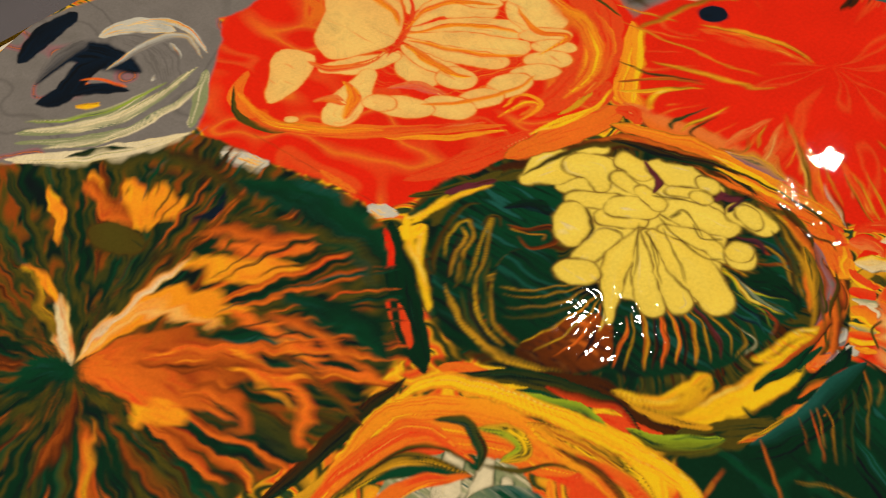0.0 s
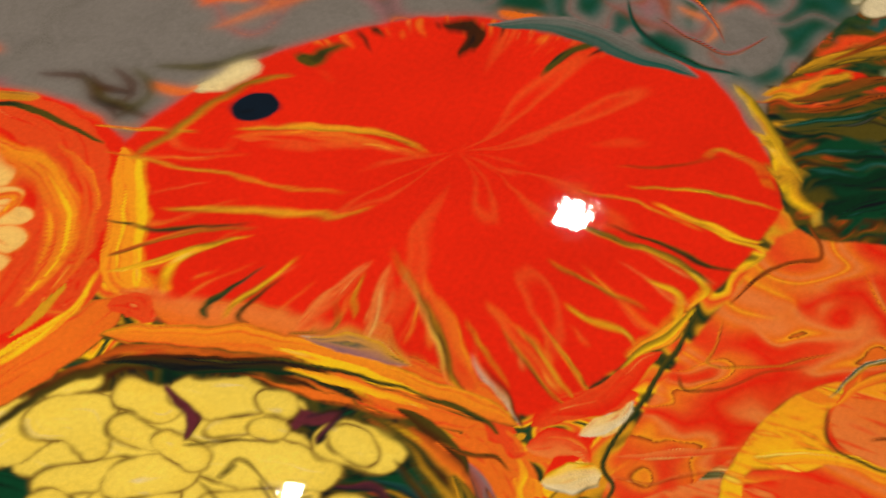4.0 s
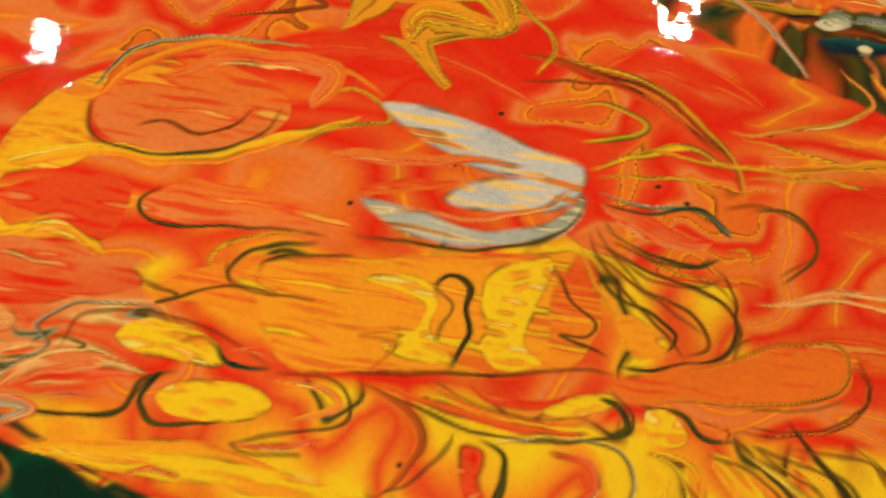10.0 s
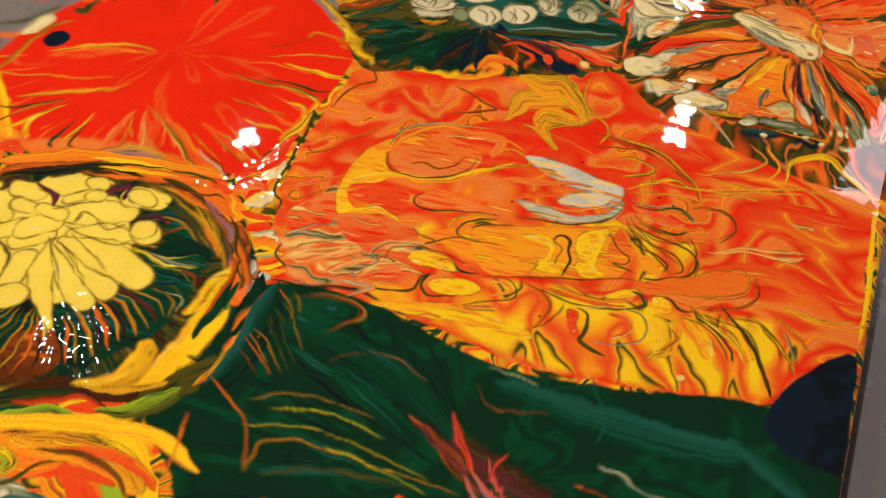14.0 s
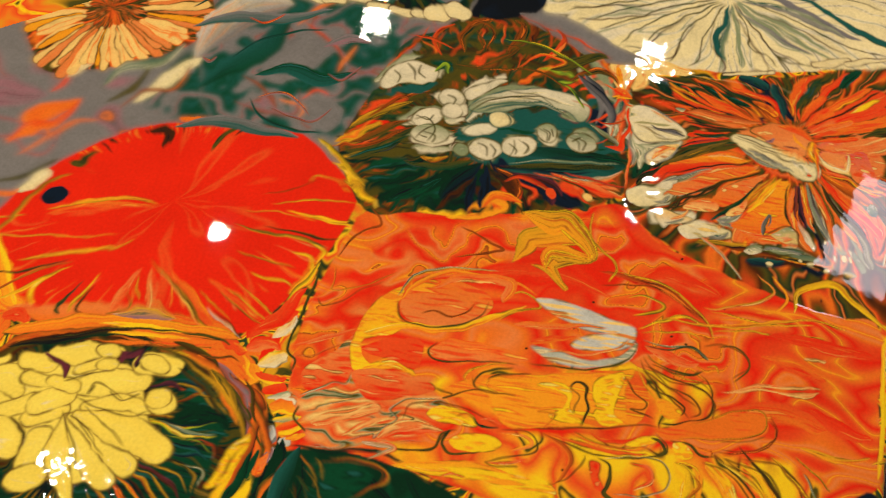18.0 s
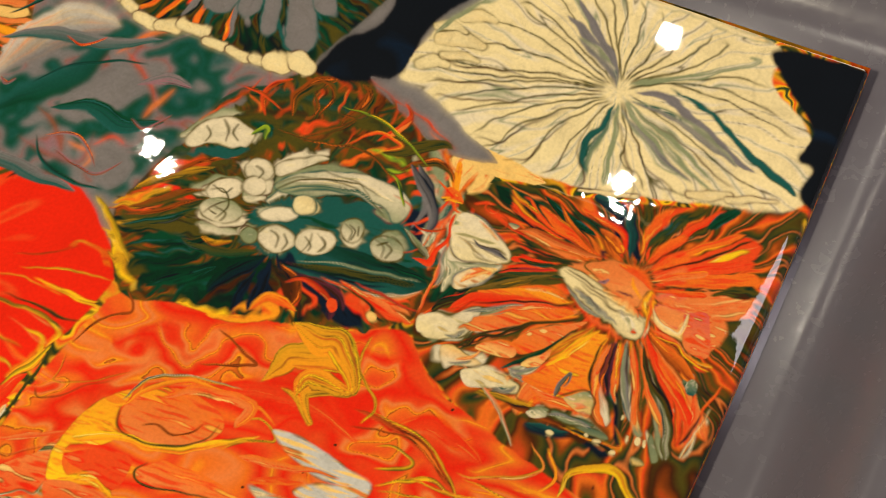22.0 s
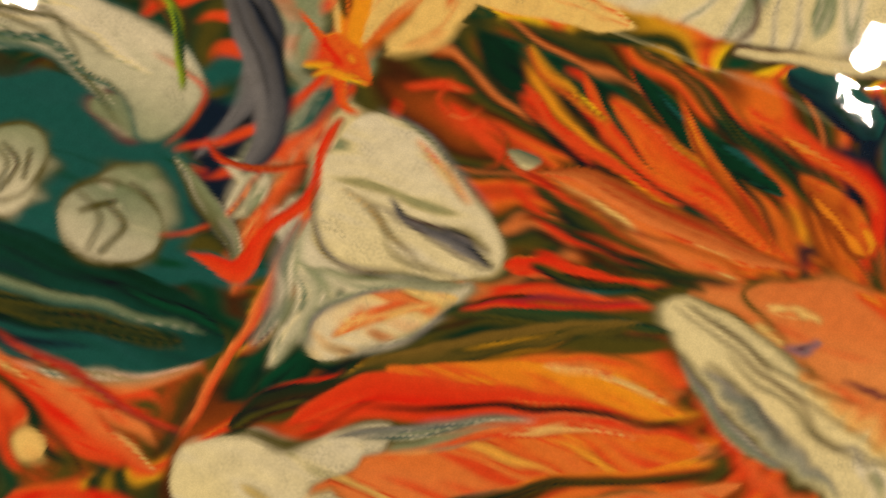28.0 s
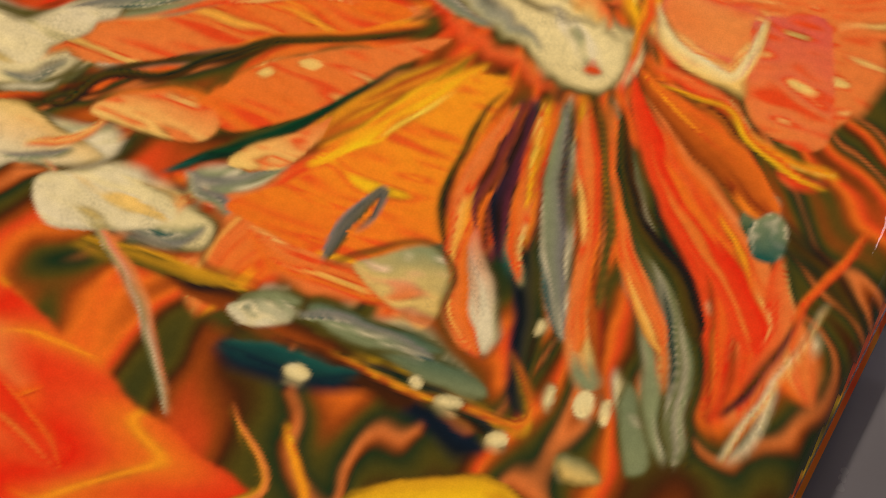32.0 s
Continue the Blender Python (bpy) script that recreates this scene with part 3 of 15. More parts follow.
tray = tagged(new("tray"), "grey plastic tray with sloping sides holding a canvas", "tray")
tray.location = (0, 0, 0)
skin("tray_floor", [loop_at(5, -19), loop_at(5, -16)], TRAY, tray, "grey plastic tray floor", True, True)
skin("tray_wall", [loop_at(3, -16.5), loop_at(14, -15.5), loop_at(20, -14), loop_at(25, -10), loop_at(29, -4), loop_at(36, 9), loop_at(44, 24), loop_at(48, 28.5), loop_at(54, 30), loop_at(84, 31), loop_at(87, 29), loop_at(87, 23), loop_at(83, 23), loop_at(56, 24), loop_at(36, -6), loop_at(24, -19)], TRAY, tray, "sloping grey plastic tray wall with a rolled rim")

painting = tagged(new("painting"), "wet acrylic pour painting of flower-like cells on canvas", "painting")
skin("canvas", [loop_at(-3, -15.5), loop_at(-1, -14), loop_at(-1, -5), loop_at(-2, -2.5), loop_at(-5, -1.4)], CLOTH, painting, "canvas block under the paint", True, True)
skin("paint_bed", [loop_at(-4, -1.35), loop_at(-5, -1.2)], RUN, painting, "marbled paint at the far edges of the canvas", True)
skin("paint_rim", [loop_at(2, -15.2), loop_at(0.6, -13), loop_at(0.6, -6), loop_at(0.2, -3.6), loop_at(-0.4, -2.7)], RUN, painting, "paint run over the canvas edge")


# ---- the poured cells ----
PIGMENT[:] = WEB(GX, GY, (0, 0))
grey_ground = Cell("grey_pool", [(-250, 10), (-150, 20), (-60, 50), (20, 70), (80, 80), (140, 150), (190, 190), (200, 240), (184, 256), (60, 257), (-100, 257), (-198, 257)], (-20, 180), GREY_FLAT, 0.3, 0.5, 1, "smooth grey paint with faint orange flecks", None, True)
red_fan = Cell("red_cell", [(-75, 44), (-70, 64), (-54, 83), (-22, 103), (15, 106), (44, 106), (63, 91), (73, 79), (72, 64), (64, 42), (55, 24), (44, 10), (22, 12), (-11, 12), (-46, 10), (-59, 24)], (1, 66), RED_RAYS, 0.5, 0.5, 2, "glossy red cell with fine yellow rays at its edge")
red_petals = Cell("red_cell", [(-218, -3), (-192, 26), (-154, 48), (-111, 56), (-76, 48), (-57, 15), (-57, -1), (-71, -44), (-86, -77), (-110, -79), (-172, -87), (-212, -39)], (-133, -13), RED_POOL, 0.5, 0.5, 3, "glossy red cell round a cluster of peach petals")
bowl = Cell("green_cell", [(-73, -83), (-79, -63), (-70, -38), (-50, -12), (-22, 4), (12, 10), (45, -1), (62, -22), (67, -53), (54, -78), (33, -95), (-9, -107), (-43, -104)], (-8, -34), DARK_RAYS, 0.5, 0.5, 4, "dark green cell with a yellow flower in it")
left_flower = Cell("green_cell", [(-241, -167), (-223, -141), (-196, -114), (-173, -90), (-127, -83), (-94, -80), (-70, -89), (-36, -121), (-40, -151), (-49, -186), (-58, -220), (-90, -249), (-151, -247)], (-128, -189), PLUME_RAYS, 0.5, 0.5, 5, "dark green cell with orange plumes")
gold_cell = Cell("gold_cell", [(-40, -122), (-20, -108), (7, -100), (28, -98), (41, -106), (55, -121), (71, -145), (61, -179), (9, -201), (-31, -167)], (6, -155), GOLD_POOL, 0.5, 0.5, 6, "yellow and orange cell round pale sage petals")
orange_cell = Cell("orange_cell", [(80, 73), (109, 76), (151, 84), (176, 93), (192, 77), (230, 68), (260, 67), (275, 50), (272, 15), (270, -15), (237, -44), (194, -47), (155, -47), (116, -37), (66, -35), (69, -25), (64, -1), (66, 29), (71, 50)], (183, 35), ORANGE_POOL, 0.5, 0.5, 7, "marbled orange and salmon cell with yellow folds")
green_fan = Cell("green_cell", [(65, -38), (102, -34), (146, -49), (187, -49), (236, -45), (265, -66), (260, -100), (258, -126), (198, -168), (111, -186), (79, -164), (59, -117), (45, -96), (52, -68)], (153, -103), GREEN_RAYS, 0.5, 0.5, 8, "bottle green cell with a dark red flower")
rosette = Cell("olive_cell", [(63, 97), (66, 119), (83, 150), (102, 175), (116, 182), (137, 182), (165, 167), (177, 153), (178, 137), (177, 117), (176, 99), (153, 85), (120, 78), (98, 75), (79, 72)], (118, 119), ROSETTE_RAYS, 0.5, 0.5, 9, "olive and red cell round pale shell-like lobes")
fan_cell = Cell("orange_cell", [(177, 95), (178, 115), (179, 133), (176, 148), (184, 160), (212, 165), (247, 175), (293, 190), (296, 155), (296, 117), (294, 84), (289, 54), (273, 56), (251, 57), (222, 66), (193, 78)], (244, 142), FAN_RAYS, 0.5, 0.5, 10, "orange fan cell with dark rays and a cream lobe")
beige_cell = Cell("beige_cell", [(139, 189), (146, 211), (163, 235), (187, 259), (217, 258), (264, 256), (267, 238), (285, 221), (289, 192), (253, 179), (215, 170), (183, 169), (152, 185)], (216, 212), BEIGE_RAYS, 0.5, 0.5, 11, "cream cell pleated round one point")
corner_black = Cell("black_pool", [(264, 250), (268, 255), (282, 257), (298, 257), (300, 240), (298, 219), (296, 196), (291, 193), (287, 198), (289, 208), (283, 211), (285, 224), (273, 238)], (288, 231), plain("black"), 0.7, 0.5, 12, "glossy black paint over the canvas corner")
edge_black = Cell("black_pool", [(238, -49), (243, -38), (255, -25), (269, -19), (268, -42), (265, -66), (252, -64), (242, -60)], (254, -46), plain("navy"), 2.0, 0.5, 13, "thick navy black drop at the canvas edge")
black_river = Cell("black_pool", [(109, 179), (124, 180), (139, 189), (145, 214), (162, 238), (184, 259), (187, 277), (157, 264), (132, 236), (127, 209), (114, 195)], (141, 215), plain("black"), 0.6, 0.5, 14, "black paint between the cream and grey cells")
upper_grey = Cell("grey_cell", [(16, 212), (19, 192), (41, 182), (70, 179), (103, 177), (110, 189), (125, 217), (132, 241), (104, 263), (53, 253)], (71, 226), DARK_RAYS, 0.5, 0.5, 15, "teal cell with grey petals and a beaded cream border")
upper_peach = Cell("peach_cell", [(-80, 132), (-58, 131), (-33, 138), (-11, 150), (-6, 172), (-22, 199), (-64, 194), (-94, 167)], (-53, 166), FAN_RAYS, 0.5, 0.5, 16, "peach and orange fan cell")
grey_white = Cell("grey_cell", [(-297, -128), (-293, -102), (-271, -64), (-255, -41), (-216, -37), (-192, -63), (-174, -89), (-193, -112), (-223, -141), (-250, -152)], (-239, -94), GREY_FLAT, 0.5, 0.5, 17, "grey cell with a black heart and sage edge")
navy_oval = Cell("navy_pool", [(-221, 25), (-246, 28), (-256, 54), (-257, 93), (-232, 129), (-187, 123), (-168, 100), (-164, 72), (-185, 46)], (-216, 75), plain("navy"), 0.5, 0.12, 18, "deep navy oval pool in the grey")
vein(beige_cell, [(213.3, 215.1), (206.6, 220.4), (196.5, 227.1), (185.2, 233.4), (176.1, 236.6), (171.8, 235.6)], [0.7, 0.73, 0.63], "olive")
vein(beige_cell, [(213.2, 215.6), (206.0, 225.6), (196.4, 234.0), (187.6, 242.9), (183.3, 245.3)], [0.67, 0.7, 0.6], "olive")
vein(beige_cell, [(214.1, 216.8), (210.1, 230.1), (204.5, 241.6), (195.9, 252.1), (191.8, 257.5)], [0.63, 0.69, 0.56], "olive")
vein(beige_cell, [(214.5, 217.0), (212.1, 230.9), (207.1, 242.7), (204.8, 253.0), (199.3, 259.2)], [0.63, 0.64, 0.57], "olive")
vein(beige_cell, [(215.5, 217.4), (211.5, 236.2), (210.8, 248.5), (207.0, 256.7)], [0.63, 0.64, 0.53], "olive")
vein(beige_cell, [(215.5, 217.4), (217.0, 233.0), (217.0, 246.9), (214.6, 254.3)], [0.64, 0.64, 0.52], "olive")
vein(beige_cell, [(216.5, 217.8), (222.8, 232.7), (223.8, 246.9), (222.8, 253.5)], [0.67, 0.65, 0.51], "olive")
vein(beige_cell, [(217.4, 218.2), (228.7, 235.2), (231.2, 248.7)], [0.7, 0.65, 0.53], "olive")
vein(beige_cell, [(218.6, 218.2), (233.4, 234.4), (241.0, 245.9), (241.5, 251.6)], [0.71, 0.7, 0.52], "olive")
vein(beige_cell, [(218.7, 217.9), (236.5, 231.7), (248.4, 247.6), (246.6, 251.0)], [0.73, 0.71, 0.53], "olive")
vein(beige_cell, [(218.4, 215.4), (230.6, 222.4), (245.4, 224.6), (258.9, 223.6), (270.7, 220.6), (279.8, 219.2)], [0.74, 0.75, 0.59], "olive")
vein(beige_cell, [(218.8, 210.8), (230.0, 203.5), (243.3, 196.1), (256.4, 188.8)], [0.71, 0.7, 0.56], "olive")
vein(beige_cell, [(218.1, 209.6), (224.0, 198.4), (231.6, 188.6), (239.7, 180.5), (250.2, 181.1)], [0.65, 0.67, 0.57], "olive")
vein(beige_cell, [(217.5, 209.4), (222.1, 197.6), (224.9, 185.8), (232.9, 181.5), (235.6, 176.3)], [0.64, 0.69, 0.5], "olive")
vein(beige_cell, [(214.9, 207.8), (209.9, 197.7), (205.4, 185.4), (202.8, 174.0), (198.3, 168.3)], [0.68, 0.64, 0.54], "olive")
vein(beige_cell, [(214.2, 208.0), (205.2, 198.4), (196.1, 186.7), (195.6, 178.7), (191.4, 169.2)], [0.71, 0.63, 0.53], "olive")
vein(beige_cell, [(213.0, 208.3), (202.5, 199.9), (185.6, 184.9), (180.4, 174.9), (175.5, 170.3)], [0.72, 0.68, 0.56], "olive")
vein(beige_cell, [(212.3, 208.8), (194.3, 197.8), (177.1, 184.0), (171.5, 175.1)], [0.73, 0.72, 0.55], "olive")
vein(beige_cell, [(211.4, 209.5), (191.2, 200.5), (175.0, 189.7), (162.3, 181.7)], [0.74, 0.73, 0.58], "olive")
vein(beige_cell, [(211.0, 210.9), (189.9, 204.0), (171.1, 194.2), (158.6, 185.5)], [0.75, 0.74, 0.58], "olive")
vein(beige_cell, [(210.7, 211.9), (189.1, 206.3), (165.7, 196.5), (148.2, 189.1)], [0.75, 0.74, 0.59], "olive")
vein(beige_cell, [(210.4, 212.6), (189.8, 210.6), (169.8, 203.6), (156.8, 202.2), (146.1, 200.4)], [0.75, 0.75, 0.6], "olive")
vein(beige_cell, [(210.8, 213.3), (192.5, 215.8), (174.7, 215.2), (162.0, 212.6), (155.3, 215.2)], [0.74, 0.76, 0.59], "olive")
vein(beige_cell, [(211.2, 213.7), (193.2, 220.2), (178.0, 224.8), (169.2, 223.9), (164.3, 224.6)], [0.73, 0.77, 0.61], "olive")
vein(beige_cell, [(211.6, 214.4), (196.3, 224.3), (183.1, 229.8), (177.4, 232.9), (174.3, 235.0)], [0.71, 0.73, 0.58], "olive")
vein(beige_cell, [(210.5, 212.3), (190.6, 208.3), (170.8, 201.0), (162.5, 199.1), (150.0, 196.1)], [0.75, 0.75, 0.6], "olive")
vein(beige_cell, [(219.1, 216.5), (242.3, 227.3), (259.8, 228.0), (272.6, 225.4)], [0.74, 0.76, 0.6], "olive")
vein(beige_cell, [(219.1, 213.8), (240.4, 205.3), (258.2, 197.2), (279.1, 191.9)], [0.73, 0.71, 0.57], "olive")
vein(beige_cell, [(219.3, 216.0), (237.8, 227.6), (257.3, 236.3), (265.9, 237.2)], [0.74, 0.75, 0.61], "olive")
ribbon(beige_cell, "streak", [(213.5, 216.6), (207.2, 228.9), (198.1, 238.9), (190.3, 249.7), (189.2, 254.9)], [1.5, 2.61, 2.0], "sage")
ribbon(beige_cell, "streak", [(218.7, 209.9), (226.1, 201.9), (234.9, 195.2), (239.6, 190.7)], [1.56, 2.64, 2.06], "sage")
ribbon(beige_cell, "streak", [(218.8, 217.4), (241.2, 230.9), (259.1, 245.2), (256.4, 246.9)], [1.7, 2.81, 2.28], "sage")
ribbon(beige_cell, "streak", [(233.1, 221.3), (247.2, 218.7), (261.2, 208.8), (276.4, 201.0), (286.9, 195.9)], [0.86, 2.44, 3.27, 4.33], "teal")
ribbon(beige_cell, "streak", [(215.9, 207.6), (214.2, 198.2), (211.1, 189.1), (213.1, 177.0)], [0.74, 2.25, 2.85, 3.77], "teal")
ribbon(beige_cell, "streak", [(221.7, 215.4), (233.2, 217.6), (242.5, 212.7), (258.4, 203.7), (270.4, 199.7)], [1.15, 4.42, 3.81, 1.65], "grey")
ribbon(beige_cell, "streak", [(214.6, 216.7), (209.4, 227.0), (200.9, 237.3), (194.0, 245.6)], [1.0, 4.18, 3.7, 1.6], "grey")
ribbon(beige_cell, "streak", [(213.8, 216.4), (207.8, 223.6), (197.8, 233.2), (191.1, 236.0)], [1.04, 4.27, 4.01, 1.72], "grey")
ribbon(beige_cell, "streak", [(218.9, 210.5), (232.3, 203.2), (248.2, 194.3), (256.1, 189.9)], [1.1, 2.7, 3.2], "sage")
ribbon(beige_cell, "streak", [(217.0, 208.1), (219.0, 193.7), (220.7, 178.9), (220.5, 173.2)], [0.96, 2.36, 2.83], "sage")
ribbon(beige_cell, "petal", [(149.4, 209.5), (156.3, 212.4), (164.6, 211.7)], [6.2, 7.97, 3.67], "cream/olive")
ribbon(beige_cell, "petal", [(145.5, 196.1), (149.4, 199.0), (154.4, 199.5)], [4.83, 6.71, 3.66], "cream/olive")
ribbon(beige_cell, "petal", [(152.0, 202.9), (159.0, 205.3), (164.8, 205.0)], [3.69, 4.26, 2.43], "cream/olive")
ribbon(beige_cell, "petal", [(155.2, 221.4), (160.9, 224.6), (166.4, 224.1)], [4.37, 5.6, 3.11], "cream/olive")
ribbon(beige_cell, "petal", [(146.6, 213.8), (152.4, 216.8), (157.4, 215.6)], [3.11, 4.87, 2.43], "cream/olive")
ribbon(beige_cell, "petal", [(250.1, 181.6), (258.0, 183.9), (264.3, 187.5)], [2.87, 5.08, 2.26], "cream/brown")
ribbon(beige_cell, "petal", [(264.1, 184.9), (271.7, 188.1), (279.5, 190.4)], [2.85, 3.45, 1.72], "cream/brown")
ribbon(beige_cell, "petal", [(213.5, 168.3), (221.4, 170.4), (233.3, 173.6)], [1.72, 2.29, 2.29], "cream/brown")
ribbon(beige_cell, "fringe", [(189.0, 258.9), (205.5, 257.8), (219.6, 256.4), (240.2, 256.1), (262.7, 255.6)], [2.12, 3.16, 2.63, 3.14, 2.6], "cream/teal")
ribbon(beige_cell, "fringe", [(146.6, 211.0), (158.2, 228.8), (175.0, 246.1), (186.1, 257.1)], [1.45, 2.01, 2.55, 1.54], "sage")
ribbon(fan_cell, "ray", [(219.9, 79.0), (228.9, 80.1), (242.5, 80.5), (253.6, 77.3)], [2.77, 4.09, 3.96, 1.95], "olive")
ribbon(fan_cell, "ray", [(223.1, 76.3), (231.0, 75.6), (239.1, 77.0), (253.7, 74.2)], [2.0, 2.96, 2.89, 2.82], "navy")
ribbon(fan_cell, "ray", [(223.3, 78.4), (231.6, 79.8), (244.5, 76.1)], [2.07, 3.97, 4.53], "brown")
ribbon(fan_cell, "ray", [(236.3, 80.5), (247.8, 79.7), (255.2, 78.0), (256.3, 80.4), (252.0, 85.8)], [0.67, 0.92, 0.89, 0.89, 0.52], "gold")
ribbon(fan_cell, "ray", [(218.1, 86.6), (224.6, 89.3), (233.5, 89.5), (244.1, 88.5)], [4.39, 8.57, 9.81, 4.15], "salmon/olive")
ribbon(fan_cell, "ray", [(222.6, 96.4), (230.3, 99.6), (235.1, 106.8), (239.4, 117.0)], [7.56, 8.15, 5.89, 1.5], "tangerine/olive")
ribbon(fan_cell, "ray", [(234.2, 96.6), (236.9, 102.4), (238.4, 109.7), (240.7, 116.2)], [4.3, 4.65, 2.92, 1.04], "tangerine/olive")
ribbon(fan_cell, "ray", [(223.9, 102.1), (228.9, 108.7), (236.9, 118.3)], [3.82, 3.87, 1.26], "tangerine/brown")
ribbon(fan_cell, "ray", [(226.4, 102.4), (230.9, 110.3), (236.8, 118.4)], [0.45, 1.08, 0.47], "yellow")
ribbon(fan_cell, "ray", [(216.8, 97.3), (220.3, 101.3), (225.8, 109.7), (233.1, 117.6)], [2.3, 3.52, 3.14, 1.11], "salmon/green")
ribbon(fan_cell, "ray", [(210.6, 100.3), (216.1, 107.2), (222.7, 113.7), (231.7, 119.4)], [4.71, 7.66, 4.55, 1.31], "orange/brown")
ribbon(fan_cell, "ray", [(200.9, 96.6), (206.1, 99.9), (212.5, 100.7)], [6.36, 6.66, 4.62], "salmon/brown")
ribbon(fan_cell, "ray", [(196.6, 96.9), (200.3, 103.1), (213.9, 111.9), (228.4, 120.1)], [1.59, 2.77, 1.31, 0.66], "brown")
ribbon(fan_cell, "ray", [(194.8, 102.9), (203.1, 108.6), (213.6, 115.5), (228.6, 123.7)], [6.6, 6.3, 4.99, 2.17], "tangerine/olive")
ribbon(fan_cell, "ray", [(198.0, 99.6), (199.2, 102.5), (207.4, 106.8)], [2.38, 2.44, 1.14], "orange")
ribbon(fan_cell, "ray", [(201.0, 85.5), (206.6, 88.2), (215.4, 87.9)], [6.05, 7.21, 5.42], "beige/olive")
ribbon(fan_cell, "ray", [(206.3, 88.8), (209.4, 89.4), (212.7, 89.3)], [1.48, 2.17, 1.44], "salmon")
ribbon(fan_cell, "ray", [(193.3, 91.5), (198.8, 91.6), (203.9, 93.5)], [5.24, 6.66, 3.87], "beige/brown")
ribbon(fan_cell, "ray", [(212.6, 92.9), (216.9, 94.4), (220.0, 97.5)], [3.03, 3.8, 1.22], "sage/brown")
ribbon(fan_cell, "ray", [(225.0, 81.7), (228.5, 82.9)], [3.67, 3.94], "beige/olive")
ribbon(fan_cell, "ray", [(231.6, 83.2), (238.5, 84.1), (245.1, 83.2), (250.6, 81.1)], [3.19, 4.49, 3.98, 2.36], "sage/brown")
ribbon(fan_cell, "ray", [(240.7, 116.2), (239.8, 109.5), (240.0, 103.7), (242.6, 96.2), (245.2, 91.0), (249.1, 86.2)], [1.0, 2.77, 2.95, 2.64, 2.88, 2.2], "orange/plum")
ribbon(fan_cell, "ray", [(244.3, 95.5), (246.8, 90.3), (249.0, 86.8)], [1.31, 2.99, 3.22], "beige/olive")
ribbon(fan_cell, "ray", [(242.6, 115.6), (242.5, 109.1), (244.1, 101.8), (246.0, 96.2)], [1.12, 2.31, 2.0, 1.05], "plum")
ribbon(fan_cell, "ray", [(244.2, 116.3), (244.5, 109.3), (246.1, 101.2), (249.4, 93.8)], [0.83, 2.3, 1.99, 1.3], "teal")
ribbon(fan_cell, "ray", [(245.1, 116.3), (246.1, 109.2), (247.3, 103.1), (248.2, 99.2)], [0.69, 1.49, 1.2, 0.53], "tangerine")
ribbon(fan_cell, "ray", [(246.4, 116.8), (247.8, 109.1), (249.6, 101.2)], [0.55, 0.94, 0.53], "scarlet")
ribbon(fan_cell, "ray", [(247.8, 117.4), (249.4, 109.8), (251.7, 101.4), (255.3, 92.2)], [0.96, 1.75, 2.38, 2.19], "sage/brown")
ribbon(fan_cell, "ray", [(249.3, 118.2), (252.1, 108.8), (254.1, 101.0), (256.5, 91.6)], [0.96, 2.14, 1.84, 0.64], "orange/olive")
ribbon(fan_cell, "ray", [(250.7, 118.8), (253.8, 109.5), (257.1, 100.1), (258.3, 91.7), (261.3, 86.7)], [0.55, 1.34, 1.44, 2.98, 3.2], "salmon/brown")
ribbon(fan_cell, "ray", [(251.8, 119.9), (255.2, 110.1), (261.6, 99.3), (267.3, 89.5), (271.4, 79.8)], [0.55, 1.63, 2.9, 4.07, 3.47], "sage/olive")
ribbon(fan_cell, "ray", [(258.8, 103.6), (264.0, 96.1), (267.5, 89.0)], [0.67, 1.95, 0.77], "salmon")
ribbon(fan_cell, "ray", [(252.7, 121.0), (256.2, 112.7), (262.6, 103.8), (267.0, 98.8), (270.8, 89.7), (273.3, 80.6)], [0.55, 1.66, 2.73, 2.6, 1.76, 1.23], "olive")
ribbon(fan_cell, "ray", [(253.2, 121.6), (257.1, 113.8), (264.9, 105.5), (270.3, 97.5), (274.8, 86.9)], [0.56, 2.12, 3.1, 3.49, 2.52], "scarlet/brown")
ribbon(fan_cell, "ray", [(253.9, 122.4), (260.1, 115.8), (268.2, 110.5), (273.3, 102.8), (276.9, 93.6), (276.3, 86.9)], [1.01, 3.67, 4.78, 5.48, 3.73, 1.84], "salmon")
ribbon(fan_cell, "ray", [(254.5, 124.1), (260.1, 121.1), (266.8, 116.4), (270.5, 112.1), (272.3, 109.3)], [0.92, 3.28, 4.24, 4.12, 2.72], "orange/olive")
ribbon(fan_cell, "ray", [(270.4, 112.4), (272.0, 109.9)], [2.74, 4.08], "teal")
ribbon(fan_cell, "ray", [(263.9, 123.1), (267.7, 119.4), (273.2, 118.2), (278.4, 118.5)], [0.44, 0.92, 1.08, 0.77], "yellow")
ribbon(fan_cell, "ray", [(263.6, 88.0), (265.7, 85.0), (268.3, 81.0)], [0.51, 1.91, 2.14], "cream/olive")
ribbon(fan_cell, "ray", [(261.5, 84.2), (262.5, 83.0)], [1.54, 1.67], "sage/olive")
ribbon(fan_cell, "ray", [(263.2, 85.2), (264.3, 83.1)], [0.76, 1.01], "sage/olive")
ribbon(fan_cell, "ray", [(251.8, 132.5), (254.7, 128.9), (259.6, 128.2), (261.9, 129.1)], [0.74, 3.24, 3.24, 1.62], "peach")
ribbon(fan_cell, "ray", [(261.8, 129.5), (263.8, 135.1)], [2.62, 2.65], "peach")
ribbon(fan_cell, "ray", [(261.3, 76.8), (262.7, 75.5)], [1.9, 1.89], "cream/brown")
ribbon(fan_cell, "ray", [(277.2, 82.2), (278.5, 85.3), (280.3, 92.4), (282.6, 99.9)], [0.61, 0.85, 0.99, 1.26], "beige")
